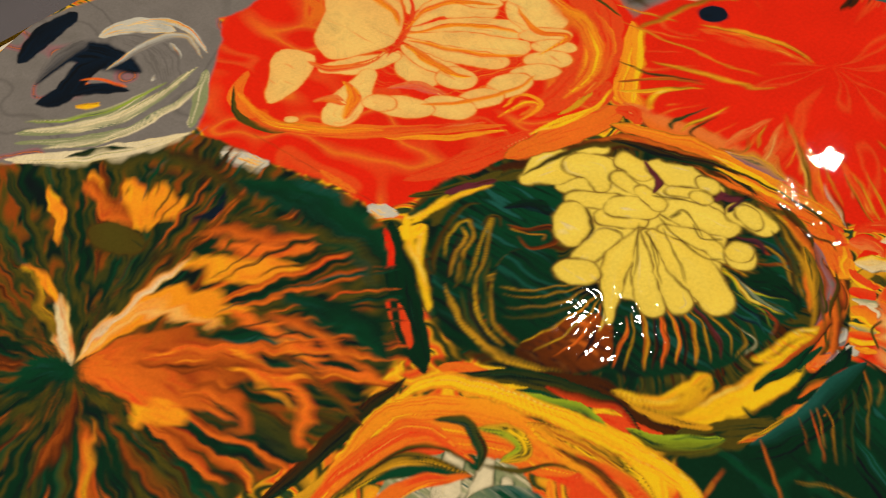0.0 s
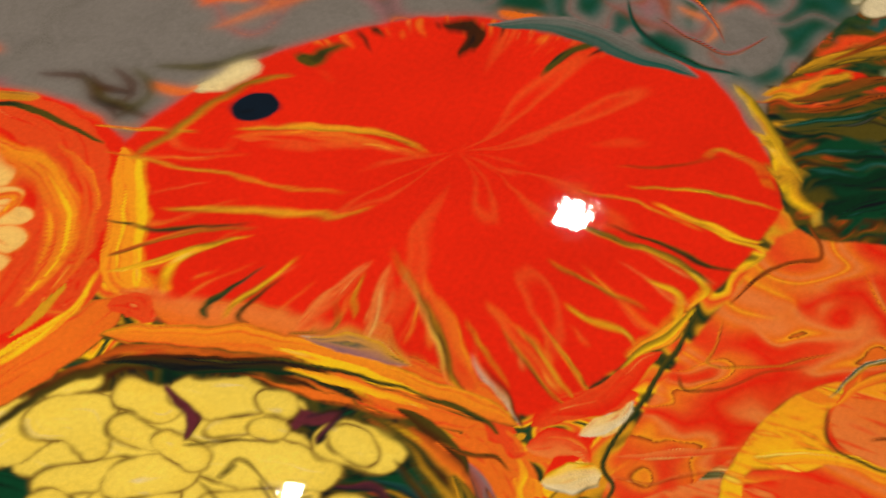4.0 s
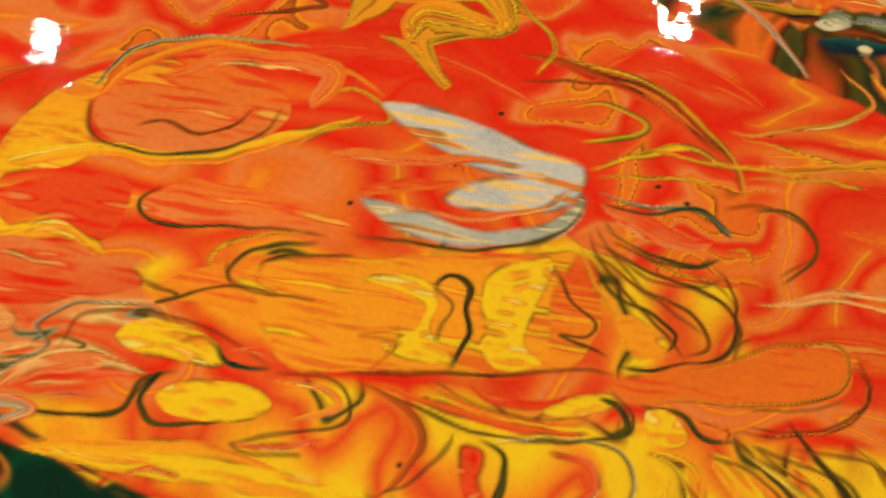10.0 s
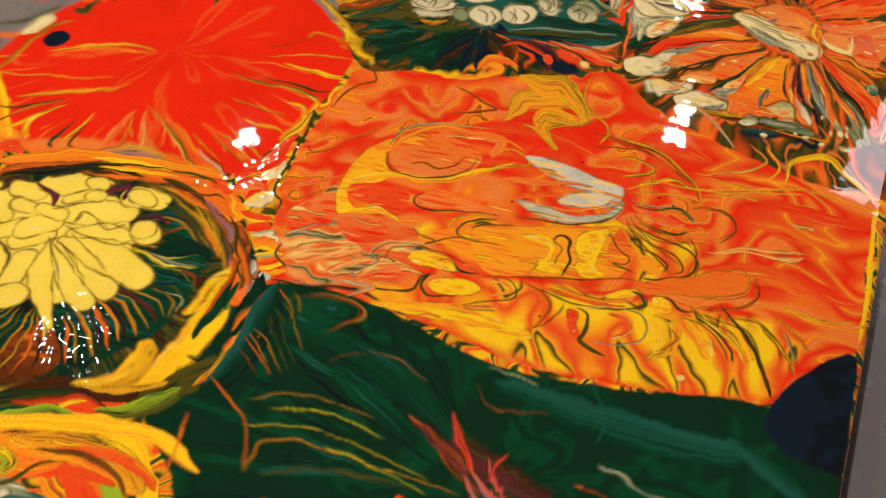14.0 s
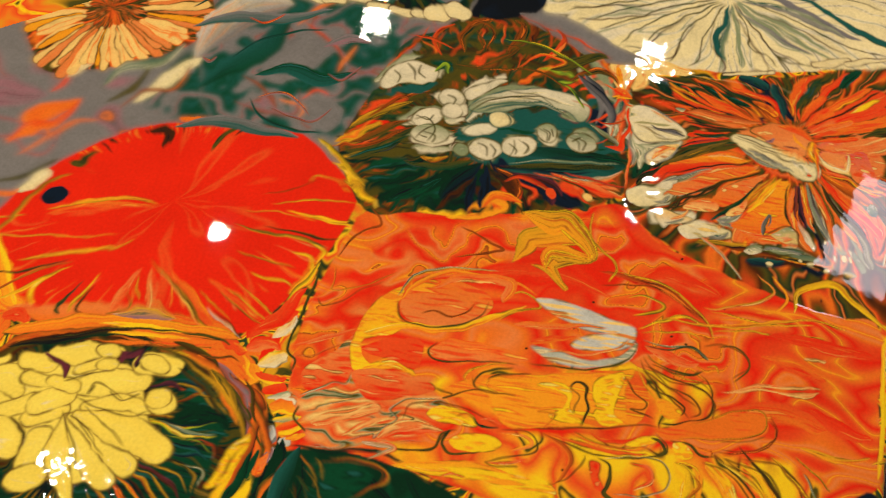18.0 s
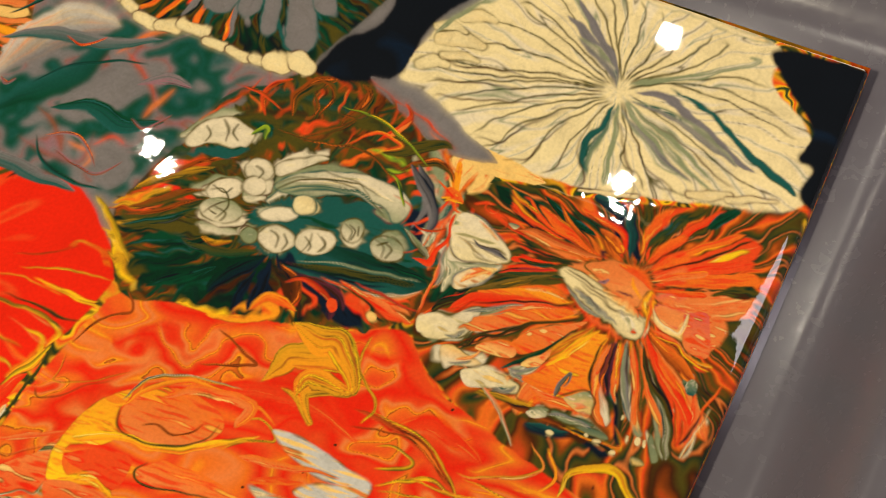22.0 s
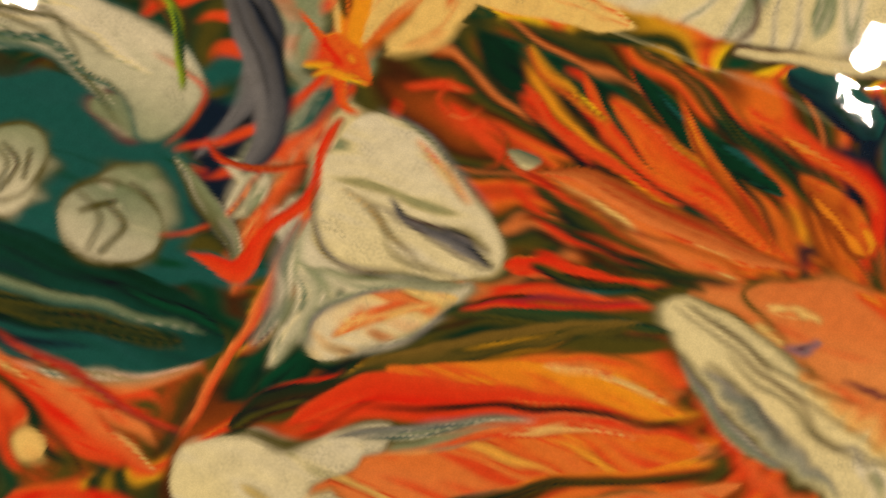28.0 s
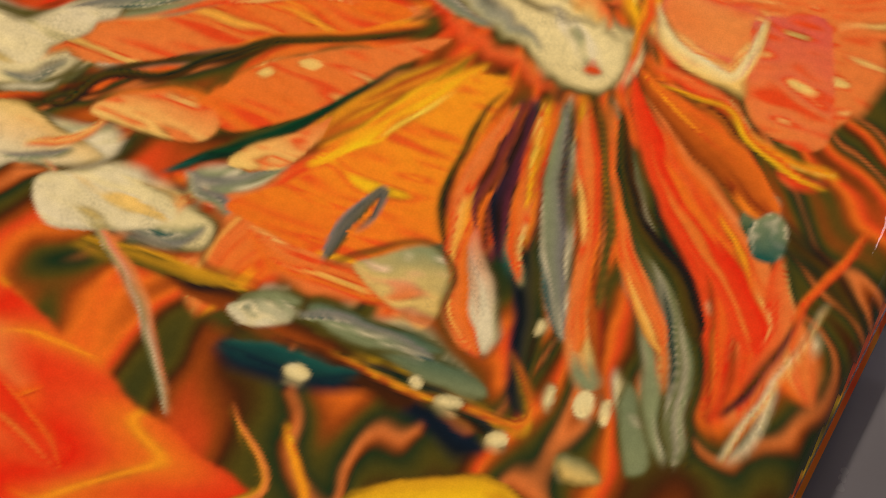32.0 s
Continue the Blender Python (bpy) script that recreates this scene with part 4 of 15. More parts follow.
blob(fan_cell, "patch", [(263.9, 128.0), (264.8, 133.9), (268.0, 138.4), (274.0, 140.1), (278.0, 135.5), (277.5, 128.4), (272.9, 123.0), (267.5, 121.9)], "salmon/olive")
blob(fan_cell, "patch", [(271.8, 116.7), (274.6, 117.5), (277.5, 118.3), (275.8, 115.9), (273.4, 115.4)], "scarlet")
blob(fan_cell, "drop", [(233.2, 91.4), (235.8, 94.6), (239.3, 96.0), (243.0, 93.5), (243.9, 88.2), (240.3, 88.6), (235.4, 90.2)], "peach/olive")
blob(fan_cell, "drop", [(233.1, 76.0), (232.8, 75.4), (231.9, 75.1), (231.0, 75.3), (230.5, 75.9), (230.8, 76.5), (231.7, 76.8), (232.6, 76.6)], "cream")
blob(fan_cell, "drop", [(244.6, 79.8), (244.4, 79.3), (243.8, 79.1), (243.2, 79.3), (242.9, 79.8), (243.1, 80.3), (243.7, 80.5), (244.3, 80.3)], "cream")
blob(fan_cell, "drop", [(249.4, 78.5), (249.0, 77.8), (247.9, 77.4), (246.8, 77.7), (246.2, 78.4), (246.7, 79.1), (247.8, 79.4), (248.9, 79.2)], "cream")
blob(fan_cell, "drop", [(255.4, 76.2), (255.1, 75.5), (254.3, 75.2), (253.4, 75.4), (253.0, 76.2), (253.3, 76.9), (254.2, 77.2), (255.0, 77.0)], "cream")
blob(fan_cell, "drop", [(254.0, 90.4), (253.9, 89.7), (253.6, 89.4), (253.3, 89.7), (253.1, 90.4), (253.2, 91.1), (253.5, 91.4), (253.8, 91.1)], "cream")
blob(fan_cell, "drop", [(258.3, 83.3), (258.2, 82.4), (257.8, 82.1), (257.4, 82.4), (257.2, 83.2), (257.3, 84.1), (257.7, 84.5), (258.1, 84.1)], "cream")
blob(fan_cell, "drop", [(267.5, 99.4), (267.3, 98.4), (266.8, 98.0), (266.4, 98.4), (266.1, 99.4), (266.3, 100.4), (266.8, 100.8), (267.3, 100.4)], "cream")
blob(fan_cell, "drop", [(220.9, 111.2), (220.6, 110.6), (219.5, 110.3), (218.4, 110.6), (217.9, 111.2), (218.3, 111.7), (219.3, 112.0), (220.4, 111.7)], "cream")
blob(fan_cell, "drop", [(216.2, 108.1), (215.9, 107.8), (215.1, 107.6), (214.3, 107.7), (213.9, 108.1), (214.2, 108.5), (214.9, 108.7), (215.8, 108.5)], "cream")
blob(fan_cell, "drop", [(270.1, 98.9), (270.0, 98.7), (269.8, 98.6), (269.6, 98.7), (269.6, 98.9), (269.6, 99.2), (269.8, 99.3), (270.0, 99.2)], "cream")
ribbon(fan_cell, "ray", [(185.2, 158.6), (197.8, 154.2), (213.3, 149.9), (228.0, 145.8)], [3.17, 9.36, 9.11, 4.44], "bottle")
ribbon(fan_cell, "ray", [(198.8, 144.6), (207.4, 144.4), (216.0, 142.9), (227.9, 144.3)], [1.23, 4.53, 5.58, 1.49], "orange/olive")
ribbon(fan_cell, "ray", [(202.2, 156.8), (210.5, 153.3), (220.5, 148.5), (228.8, 145.4)], [1.54, 4.83, 4.93, 1.47], "orange/brown")
ribbon(fan_cell, "ray", [(193.2, 153.5), (199.2, 150.9), (204.2, 148.8)], [2.76, 1.67, 0.45], "scarlet")
ribbon(fan_cell, "ray", [(191.0, 158.9), (196.6, 153.7), (204.7, 150.1), (215.5, 146.0)], [0.6, 1.84, 1.82, 0.59], "tangerine/brown")
ribbon(fan_cell, "ray", [(196.4, 157.6), (200.2, 155.2), (203.5, 153.1)], [2.28, 1.96, 0.6], "red")
ribbon(fan_cell, "ray", [(203.4, 160.3), (210.7, 156.4), (222.0, 151.3), (228.3, 145.9)], [1.39, 1.07, 1.45, 0.57], "scarlet")
ribbon(fan_cell, "ray", [(219.1, 160.9), (225.2, 158.7), (232.8, 155.9), (236.3, 148.6)], [2.02, 1.53, 1.8, 0.68], "scarlet/brown")
ribbon(fan_cell, "ray", [(224.9, 154.1), (228.8, 150.5), (234.7, 146.8)], [2.18, 4.68, 2.17], "orange/olive")
ribbon(fan_cell, "ray", [(217.9, 153.4), (224.4, 150.1), (229.9, 145.9)], [0.75, 2.18, 1.43], "orange/brown")
ribbon(fan_cell, "ray", [(187.2, 149.4), (192.3, 146.0), (197.9, 144.2), (210.1, 141.1), (218.0, 139.7)], [1.79, 1.97, 1.06, 0.89, 0.44], "scarlet")
ribbon(fan_cell, "ray", [(181.5, 148.6), (184.4, 150.9), (187.8, 152.0)], [0.82, 1.48, 0.66], "scarlet")
ribbon(fan_cell, "ray", [(181.2, 146.9), (180.8, 144.8), (182.8, 143.6)], [0.62, 0.89, 0.44], "red")
ribbon(fan_cell, "ray", [(202.8, 134.7), (212.3, 135.9), (220.8, 139.0)], [2.24, 2.97, 1.03], "olive")
ribbon(fan_cell, "ray", [(201.8, 135.4), (209.6, 135.8), (215.6, 137.5)], [0.75, 1.04, 0.44], "red")
ribbon(fan_cell, "ray", [(199.4, 130.1), (204.9, 131.3), (215.0, 134.0)], [1.48, 2.21, 0.59], "red")
ribbon(fan_cell, "ray", [(193.1, 121.6), (200.6, 124.4), (209.1, 127.7), (219.5, 130.8)], [1.46, 4.36, 4.34, 1.15], "olive")
ribbon(fan_cell, "ray", [(193.8, 117.3), (201.8, 121.7), (211.3, 122.5), (225.0, 125.3)], [1.15, 3.99, 3.96, 0.98], "tangerine/olive")
ribbon(fan_cell, "ray", [(208.2, 124.4), (214.1, 125.2), (222.6, 126.3)], [1.57, 2.13, 0.7], "salmon/brown")
ribbon(fan_cell, "ray", [(187.8, 106.1), (192.0, 112.6), (200.6, 117.1), (213.0, 120.1)], [1.7, 3.84, 3.1, 0.7], "red/brown")
ribbon(fan_cell, "ray", [(192.6, 105.8), (201.0, 110.5), (213.8, 116.7), (228.6, 122.5)], [3.47, 5.81, 5.79, 1.78], "salmon/olive")
ribbon(fan_cell, "ray", [(198.7, 106.8), (206.6, 110.9), (214.3, 115.6), (224.8, 120.8)], [0.69, 2.05, 2.06, 0.68], "orange")
ribbon(fan_cell, "ray", [(178.5, 98.3), (184.9, 101.1), (190.8, 103.4)], [6.24, 7.58, 5.22], "beige/brown")
ribbon(fan_cell, "ray", [(217.7, 135.3), (221.1, 130.1), (229.2, 124.1)], [0.41, 0.69, 0.54], "brown")
ribbon(fan_cell, "ray", [(178.8, 106.3), (183.2, 113.8), (190.0, 116.7)], [1.45, 2.9, 3.62], "bottle")
ribbon(fan_cell, "ray", [(183.5, 116.0), (187.2, 116.9), (190.9, 120.6)], [2.17, 3.67, 2.21], "sage/olive")
ribbon(fan_cell, "ray", [(229.6, 145.0), (231.0, 158.9), (230.3, 168.5)], [0.95, 2.74, 2.79], "navy")
ribbon(fan_cell, "lobe", [(220.5, 138.3), (229.2, 139.2), (237.0, 138.3), (244.1, 135.9)], [3.79, 8.23, 11.01, 12.31], "salmon/brown")
ribbon(fan_cell, "lobe", [(218.9, 134.8), (226.1, 132.2), (234.0, 129.5), (242.5, 126.5), (249.3, 124.3)], [3.68, 9.44, 10.73, 9.86, 8.34], "cream/brown")
vein(fan_cell, [(218.8, 136.8), (227.3, 135.6), (234.8, 132.6), (244.7, 128.5)], [0.26, 0.38, 0.31], "brown")
vein(fan_cell, [(225.0, 133.2), (230.8, 131.5), (236.8, 128.7), (241.9, 128.2)], [0.25, 0.37, 0.31], "brown")
ribbon(fan_cell, "streak", [(232.6, 142.0), (234.9, 140.9), (232.4, 140.9)], [0.59, 2.25, 1.5], "peach")
ribbon(fan_cell, "streak", [(226.4, 138.0), (231.2, 137.2), (236.4, 136.7)], [0.6, 2.22, 1.47], "peach")
ribbon(fan_cell, "streak", [(224.7, 127.5), (229.4, 123.5), (236.1, 120.5)], [0.35, 0.84, 0.55], "scarlet")
blob(fan_cell, "lobe", [(174.9, 142.1), (177.1, 144.2), (183.3, 144.1), (189.8, 140.8), (196.8, 135.5), (199.6, 133.0), (197.9, 130.5), (189.5, 129.3), (183.6, 129.9), (177.9, 134.3), (174.9, 138.2)], "cream/olive")
ribbon(fan_cell, "lobe", [(182.3, 119.1), (187.5, 119.2), (192.3, 123.4), (197.1, 129.1)], [3.7, 7.28, 5.61, 1.83], "beige/olive")
ribbon(fan_cell, "lobe", [(174.5, 131.3), (178.1, 126.8), (183.1, 125.3)], [2.92, 4.45, 3.68], "beige")
ribbon(fan_cell, "streak", [(186.2, 118.3), (188.0, 120.8), (190.2, 123.5)], [1.52, 3.5, 2.29], "peach")
ribbon(fan_cell, "streak", [(181.4, 134.6), (185.7, 134.5), (191.5, 132.5), (198.9, 132.7)], [0.47, 2.56, 2.61, 0.61], "olive")
ribbon(fan_cell, "streak", [(191.2, 131.6), (194.6, 131.6), (198.6, 131.9)], [0.76, 1.83, 0.76], "cream")
ribbon(fan_cell, "streak", [(178.0, 135.8), (183.3, 132.0), (188.9, 130.6)], [0.74, 1.81, 0.75], "cream")
vein(fan_cell, [(179.5, 135.7), (184.2, 134.6), (188.9, 133.6)], [0.27, 0.4, 0.26], "brown")
vein(fan_cell, [(184.8, 130.4), (188.0, 129.5), (191.5, 129.5)], [0.26, 0.4, 0.26], "brown")
vein(fan_cell, [(177.8, 130.4), (181.9, 126.2), (185.4, 126.2)], [0.25, 0.4, 0.26], "brown")
blob(fan_cell, "drop", [(198.7, 146.3), (198.5, 145.1), (197.4, 144.2), (195.9, 144.0), (195.0, 144.7), (195.1, 145.9), (196.3, 146.8), (197.8, 147.0)], "scarlet")
blob(fan_cell, "drop", [(197.4, 145.7), (197.4, 145.2), (196.8, 144.8), (196.2, 144.7), (195.8, 145.1), (195.8, 145.6), (196.3, 146.0), (197.0, 146.1)], "bottle")
blob(fan_cell, "drop", [(176.3, 150.7), (177.1, 149.0), (176.8, 147.8), (175.5, 147.7), (174.1, 148.8), (173.3, 150.5), (173.6, 151.7), (174.9, 151.8)], "sage/olive")
ribbon(fan_cell, "streak", [(177.1, 151.2), (178.8, 155.1), (180.9, 160.1), (182.1, 167.2)], [1.68, 5.05, 5.75, 1.66], "peach")
ribbon(fan_cell, "ray", [(247.8, 145.9), (258.1, 154.0), (269.7, 162.8), (280.1, 171.0)], [5.25, 10.55, 12.32, 7.06], "scarlet")
ribbon(fan_cell, "ray", [(247.0, 151.6), (253.7, 165.3), (264.8, 180.2)], [1.35, 3.49, 2.82], "scarlet/brown")
ribbon(fan_cell, "ray", [(247.9, 149.4), (258.6, 160.4), (273.4, 172.9)], [1.39, 3.89, 3.55], "orange/brown")
ribbon(fan_cell, "ray", [(263.7, 156.9), (269.8, 162.5), (276.1, 167.7)], [1.39, 2.8, 1.4], "yellow")
ribbon(fan_cell, "ray", [(249.1, 146.5), (263.8, 154.9), (281.1, 164.1)], [1.41, 5.31, 5.31], "scarlet")
ribbon(fan_cell, "ray", [(250.4, 143.2), (266.8, 150.7), (284.4, 156.9)], [1.41, 5.29, 7.03], "orange")
ribbon(fan_cell, "ray", [(260.7, 170.8), (264.6, 176.5), (269.9, 182.8)], [1.74, 4.59, 3.19], "green")
ribbon(fan_cell, "ray", [(252.9, 137.0), (266.5, 139.9), (284.4, 148.8)], [3.49, 11.35, 12.03], "salmon")
ribbon(fan_cell, "ray", [(242.4, 148.7), (236.5, 154.9), (225.9, 161.8)], [1.31, 3.42, 4.5], "navy")
ribbon(fan_cell, "ray", [(244.3, 149.6), (243.0, 157.8), (244.2, 166.4), (251.2, 175.9)], [1.26, 2.94, 2.83, 1.07], "scarlet")
ribbon(fan_cell, "ray", [(245.7, 151.1), (249.0, 165.8), (259.0, 179.4)], [1.3, 2.81, 3.55], "olive")
ribbon(fan_cell, "ray", [(248.5, 147.9), (262.3, 158.6), (276.7, 172.1)], [0.7, 1.05, 0.7], "brown")
ribbon(fan_cell, "ray", [(235.0, 141.9), (244.9, 142.5), (250.6, 136.0)], [2.49, 2.59, 1.92], "orange")
ribbon(fan_cell, "ray", [(250.6, 136.0), (251.3, 130.4), (251.9, 125.3)], [1.55, 1.85, 1.53], "tangerine")
ribbon(fan_cell, "ray", [(252.5, 134.3), (257.2, 129.7), (264.5, 126.4), (271.2, 127.8)], [0.97, 3.32, 4.4, 3.38], "peach/brown")
ribbon(fan_cell, "ray", [(270.2, 145.7), (274.7, 149.5), (284.0, 152.0)], [1.02, 5.26, 5.24], "olive")
fan(rosette, "flow", rosette.m, 40, 200, 22, 0.50, 0.97, 3.4, ["olive", "brown|rust", "olive", "rust|olive", "olive", "green|olive"], 31, 0.9)
fan(rosette, "flow", rosette.m, 200, 330, 20, 0.50, 0.95, 3.6, ["bottle", "olive|green", "green", "bottle", "brown"], 32, -0.7)
fan(rosette, "flow", rosette.m, -30, 42, 16, 0.60, 0.97, 4.0, ["olive", "brown", "teal", "scarlet"], 33, 0.5)
ribbon(rosette, "flow", [(77.0, 148.0), (86.3, 160.8), (102.9, 165.7), (119.6, 167.0), (136.3, 165.8), (153.0, 159.7)], [1.4, 5.6, 6.1, 6.1, 5.2, 1.4], "olive|green")
ribbon(rosette, "flow", [(86.9, 154.4), (103.4, 158.0), (120.1, 158.0), (136.7, 156.8), (151.2, 151.7)], [1.4, 4.6, 4.6, 4.6, 1.4], "olive|brown")
ribbon(rosette, "flow", [(70.0, 122.2), (73.0, 129.9), (80.9, 133.4)], [1.1, 5, 1.4], "olive|green")
blob(rosette, "pool", [(106.2, 114.7), (118.6, 126.3), (137.5, 132.4), (158.3, 134.3), (167.9, 118.6), (158.4, 105.4), (136.6, 100.0), (123.6, 102.2), (108.6, 104.6)], "teal")
blob(rosette, "pool", [(94.3, 85.4), (106.6, 96.4), (124.5, 100.8), (136.5, 97.3), (132.5, 86.7), (114.0, 78.2), (99.5, 77.0)], "bottle")
ribbon(rosette, "streak", [(85.7, 128.7), (102.4, 145.9), (123.3, 159.1)], [4.22, 9.31, 8.46], "olive")
ribbon(rosette, "streak", [(107.0, 144.0), (112.0, 154.1), (122.0, 161.5)], [1.24, 3.83, 2.13], "scarlet")
ribbon(rosette, "streak", [(113.7, 150.9), (124.1, 157.5), (127.2, 164.8)], [1.69, 4.1, 1.65], "olive|rust")
ribbon(rosette, "streak", [(130.9, 144.8), (145.1, 156.9), (153.0, 154.6)], [1.23, 3.41, 1.51], "orange")
ribbon(rosette, "streak", [(139.5, 154.4), (148.6, 156.5), (153.0, 154.6)], [1.22, 2.59, 1.47], "lime")
ribbon(rosette, "streak", [(148.7, 149.8), (154.6, 153.0)], [1.62, 2.43], "lime")
ribbon(rosette, "streak", [(135.6, 148.8), (146.7, 153.7), (156.7, 150.5)], [1.23, 2.25, 1.12], "olive|rust")
ribbon(rosette, "streak", [(160.2, 89.7), (147.5, 95.2), (133.6, 99.5), (122.8, 103.7)], [4.98, 11.91, 10.24, 3.45], "navy")
ribbon(rosette, "streak", [(118.7, 87.4), (129.3, 92.3), (141.9, 87.5)], [3.74, 7.44, 3.34], "brown")
ribbon(rosette, "streak", [(134.6, 94.7), (129.6, 88.8), (127.5, 80.9)], [2.64, 5.53, 3.66], "scarlet")
ribbon(rosette, "streak", [(123.5, 87.8), (127.9, 84.6), (131.4, 82.7)], [1.31, 3.3, 2.3], "tangerine")
ribbon(rosette, "streak", [(148.6, 99.2), (157.4, 98.0), (163.0, 93.6)], [1.75, 3.62, 1.63], "scarlet")
ribbon(rosette, "streak", [(70.2, 98.6), (82.2, 102.1), (97.8, 105.3)], [3.94, 7.76, 5.77], "olive")
ribbon(rosette, "streak", [(68.3, 118.9), (74.9, 125.8), (86.2, 130.8)], [1.7, 3.76, 1.67], "scarlet")
ribbon(rosette, "streak", [(65.9, 114.0), (77.7, 115.3), (87.4, 113.9)], [1.58, 2.62, 1.11], "red")
ribbon(rosette, "streak", [(59.9, 103.6), (67.4, 108.8), (77.7, 115.3)], [2.08, 4.15, 1.66], "gold")
ribbon(rosette, "streak", [(77.3, 130.8), (86.8, 136.0), (96.7, 140.4)], [2.96, 4.62, 2.51], "teal")
ribbon(rosette, "streak", [(96.9, 152.5), (99.7, 150.7)], [4.35, 5.42], "green")
ribbon(rosette, "streak", [(157.6, 94.6), (159.1, 104.0), (167.0, 107.6), (174.1, 112.5)], [0.71, 2.21, 2.96, 1.85], "salmon")
ribbon(rosette, "streak", [(164.3, 94.2), (166.6, 102.1), (174.3, 109.1)], [1.06, 3.67, 2.2], "scarlet")
ribbon(rosette, "streak", [(109.5, 74.5), (121.3, 77.2), (131.8, 82.0)], [1.8, 2.93, 1.83], "tangerine")
ribbon(rosette, "streak", [(100.3, 75.6), (110.0, 76.4), (116.1, 77.5)], [1.43, 2.51, 1.43], "yellow")
ribbon(rosette, "streak", [(132.8, 100.9), (149.7, 103.3), (164.8, 111.9)], [3.67, 8.22, 5.6], "green")
ribbon(rosette, "streak", [(163.5, 140.3), (172.5, 138.8), (171.4, 131.0)], [1.12, 2.9, 1.44], "sage")
ribbon(rosette, "streak", [(158.1, 137.9), (167.2, 132.8), (168.3, 124.2)], [3.53, 8.74, 5.2], "navy")
ribbon(rosette, "streak", [(166.1, 128.6), (171.3, 134.6), (173.8, 139.4), (175.6, 145.8)], [1.14, 1.88, 2.21, 1.48], "scarlet")
ribbon(rosette, "streak", [(171.6, 143.9), (174.1, 150.7), (175.1, 160.6), (168.5, 167.3)], [1.5, 3.64, 5.22, 3.51], "orange")
ribbon(rosette, "streak", [(151.9, 173.7), (163.2, 161.1), (168.7, 146.4)], [1.77, 5.22, 2.4], "sage")
ribbon(rosette, "streak", [(66.1, 91.1), (72.1, 84.5), (78.9, 76.6)], [1.02, 1.69, 1.01], "gold")
ribbon(rosette, "streak", [(67.2, 87.9), (73.2, 81.3), (80.2, 77.2)], [1.02, 2.33, 1.32], "yellow")
ribbon(rosette, "lobe", [(72.3, 137.6), (77.3, 142.8), (82.8, 148.9), (89.6, 152.7)], [3.04, 7.4, 8.23, 3.03], "beige|sage/olive")
ribbon(rosette, "lobe", [(85.4, 141.4), (92.5, 144.5), (99.8, 145.8)], [5.51, 7.42, 4.11], "beige|sage/olive")
ribbon(rosette, "lobe", [(87.3, 118.6), (92.4, 121.9), (98.2, 125.5)], [6.18, 10.29, 6.17], "beige|sage/olive")
ribbon(rosette, "lobe", [(100.0, 133.0), (103.2, 131.5), (106.6, 129.8)], [6.11, 7.85, 7.11], "beige|sage/olive")
ribbon(rosette, "lobe", [(105.1, 122.7), (108.1, 125.0)], [6.12, 6.12], "beige|sage/olive")
ribbon(rosette, "lobe", [(91.5, 110.0), (96.6, 113.3), (102.6, 115.0)], [6.07, 9.47, 5.9], "beige|sage/olive")
ribbon(rosette, "lobe", [(94.9, 105.9), (102.4, 106.5), (107.3, 106.8)], [4.54, 5.65, 2.25], "beige|sage/olive")
ribbon(rosette, "lobe", [(109.3, 134.2), (112.6, 140.2), (118.8, 144.9), (125.7, 148.0)], [2.46, 4.57, 4.95, 1.65], "beige/brown")
ribbon(rosette, "lobe", [(111.3, 125.5), (116.1, 134.0), (129.4, 141.2), (144.6, 141.3), (157.5, 135.8)], [2.83, 6.94, 7.79, 7.24, 4.29], "sage/brown")
ribbon(rosette, "lobe", [(111.7, 123.2), (120.4, 132.4), (134.6, 137.8), (145.9, 137.2), (149.9, 134.3)], [1.62, 4.42, 4.97, 4.18, 2.42], "beige/teal")
ribbon(rosette, "lobe", [(150.7, 132.8), (155.6, 133.1), (156.7, 137.3)], [3.81, 5.63, 3.76], "sage/plum")
blob(rosette, "lobe", [(121.6, 120.9), (120.8, 118.4), (117.1, 116.3), (112.7, 115.7), (110.1, 117.1), (110.8, 119.6), (114.5, 121.8), (119.0, 122.4)], "beige|sage/olive")
blob(rosette, "lobe", [(130.1, 127.3), (129.8, 124.5), (127.1, 122.8), (123.7, 123.1), (121.5, 125.3), (121.8, 128.1), (124.5, 129.8), (128.0, 129.5)], "beige|sage/olive")
blob(rosette, "lobe", [(126.3, 111.2), (125.8, 107.0), (121.8, 104.4), (116.6, 104.8), (113.2, 108.1), (113.7, 112.3), (117.8, 114.9), (123.0, 114.5)], "beige|sage/olive")
blob(rosette, "lobe", [(139.8, 116.8), (140.2, 112.1), (136.9, 108.6), (131.8, 108.3), (127.9, 111.5), (127.5, 116.2), (130.8, 119.7), (135.9, 120.0)], "beige|sage/olive")
blob(rosette, "lobe", [(149.3, 121.6), (148.6, 117.5), (145.7, 115.6), (142.2, 117.2), (140.1, 121.2), (140.7, 125.3), (143.7, 127.2), (147.2, 125.6)], "beige|sage/olive")
blob(rosette, "lobe", [(164.4, 121.0), (162.8, 117.2), (158.9, 116.1), (155.0, 118.3), (153.4, 122.5), (155.0, 126.3), (158.9, 127.4), (162.8, 125.2)], "beige|sage/olive")
blob(rosette, "lobe", [(112.9, 110.3), (113.2, 107.7), (111.4, 105.9), (108.5, 105.7), (106.4, 107.3), (106.1, 109.8), (107.9, 111.7), (110.8, 111.9)], "beige|sage/olive")
vein(rosette, [(117.4, 112.9), (120.5, 110.1), (121.2, 106.2)], [0.26, 0.46, 0.27], "brown")
vein(rosette, [(120.7, 114.3), (124.6, 110.8), (124.9, 106.8)], [0.26, 0.46, 0.28], "brown")
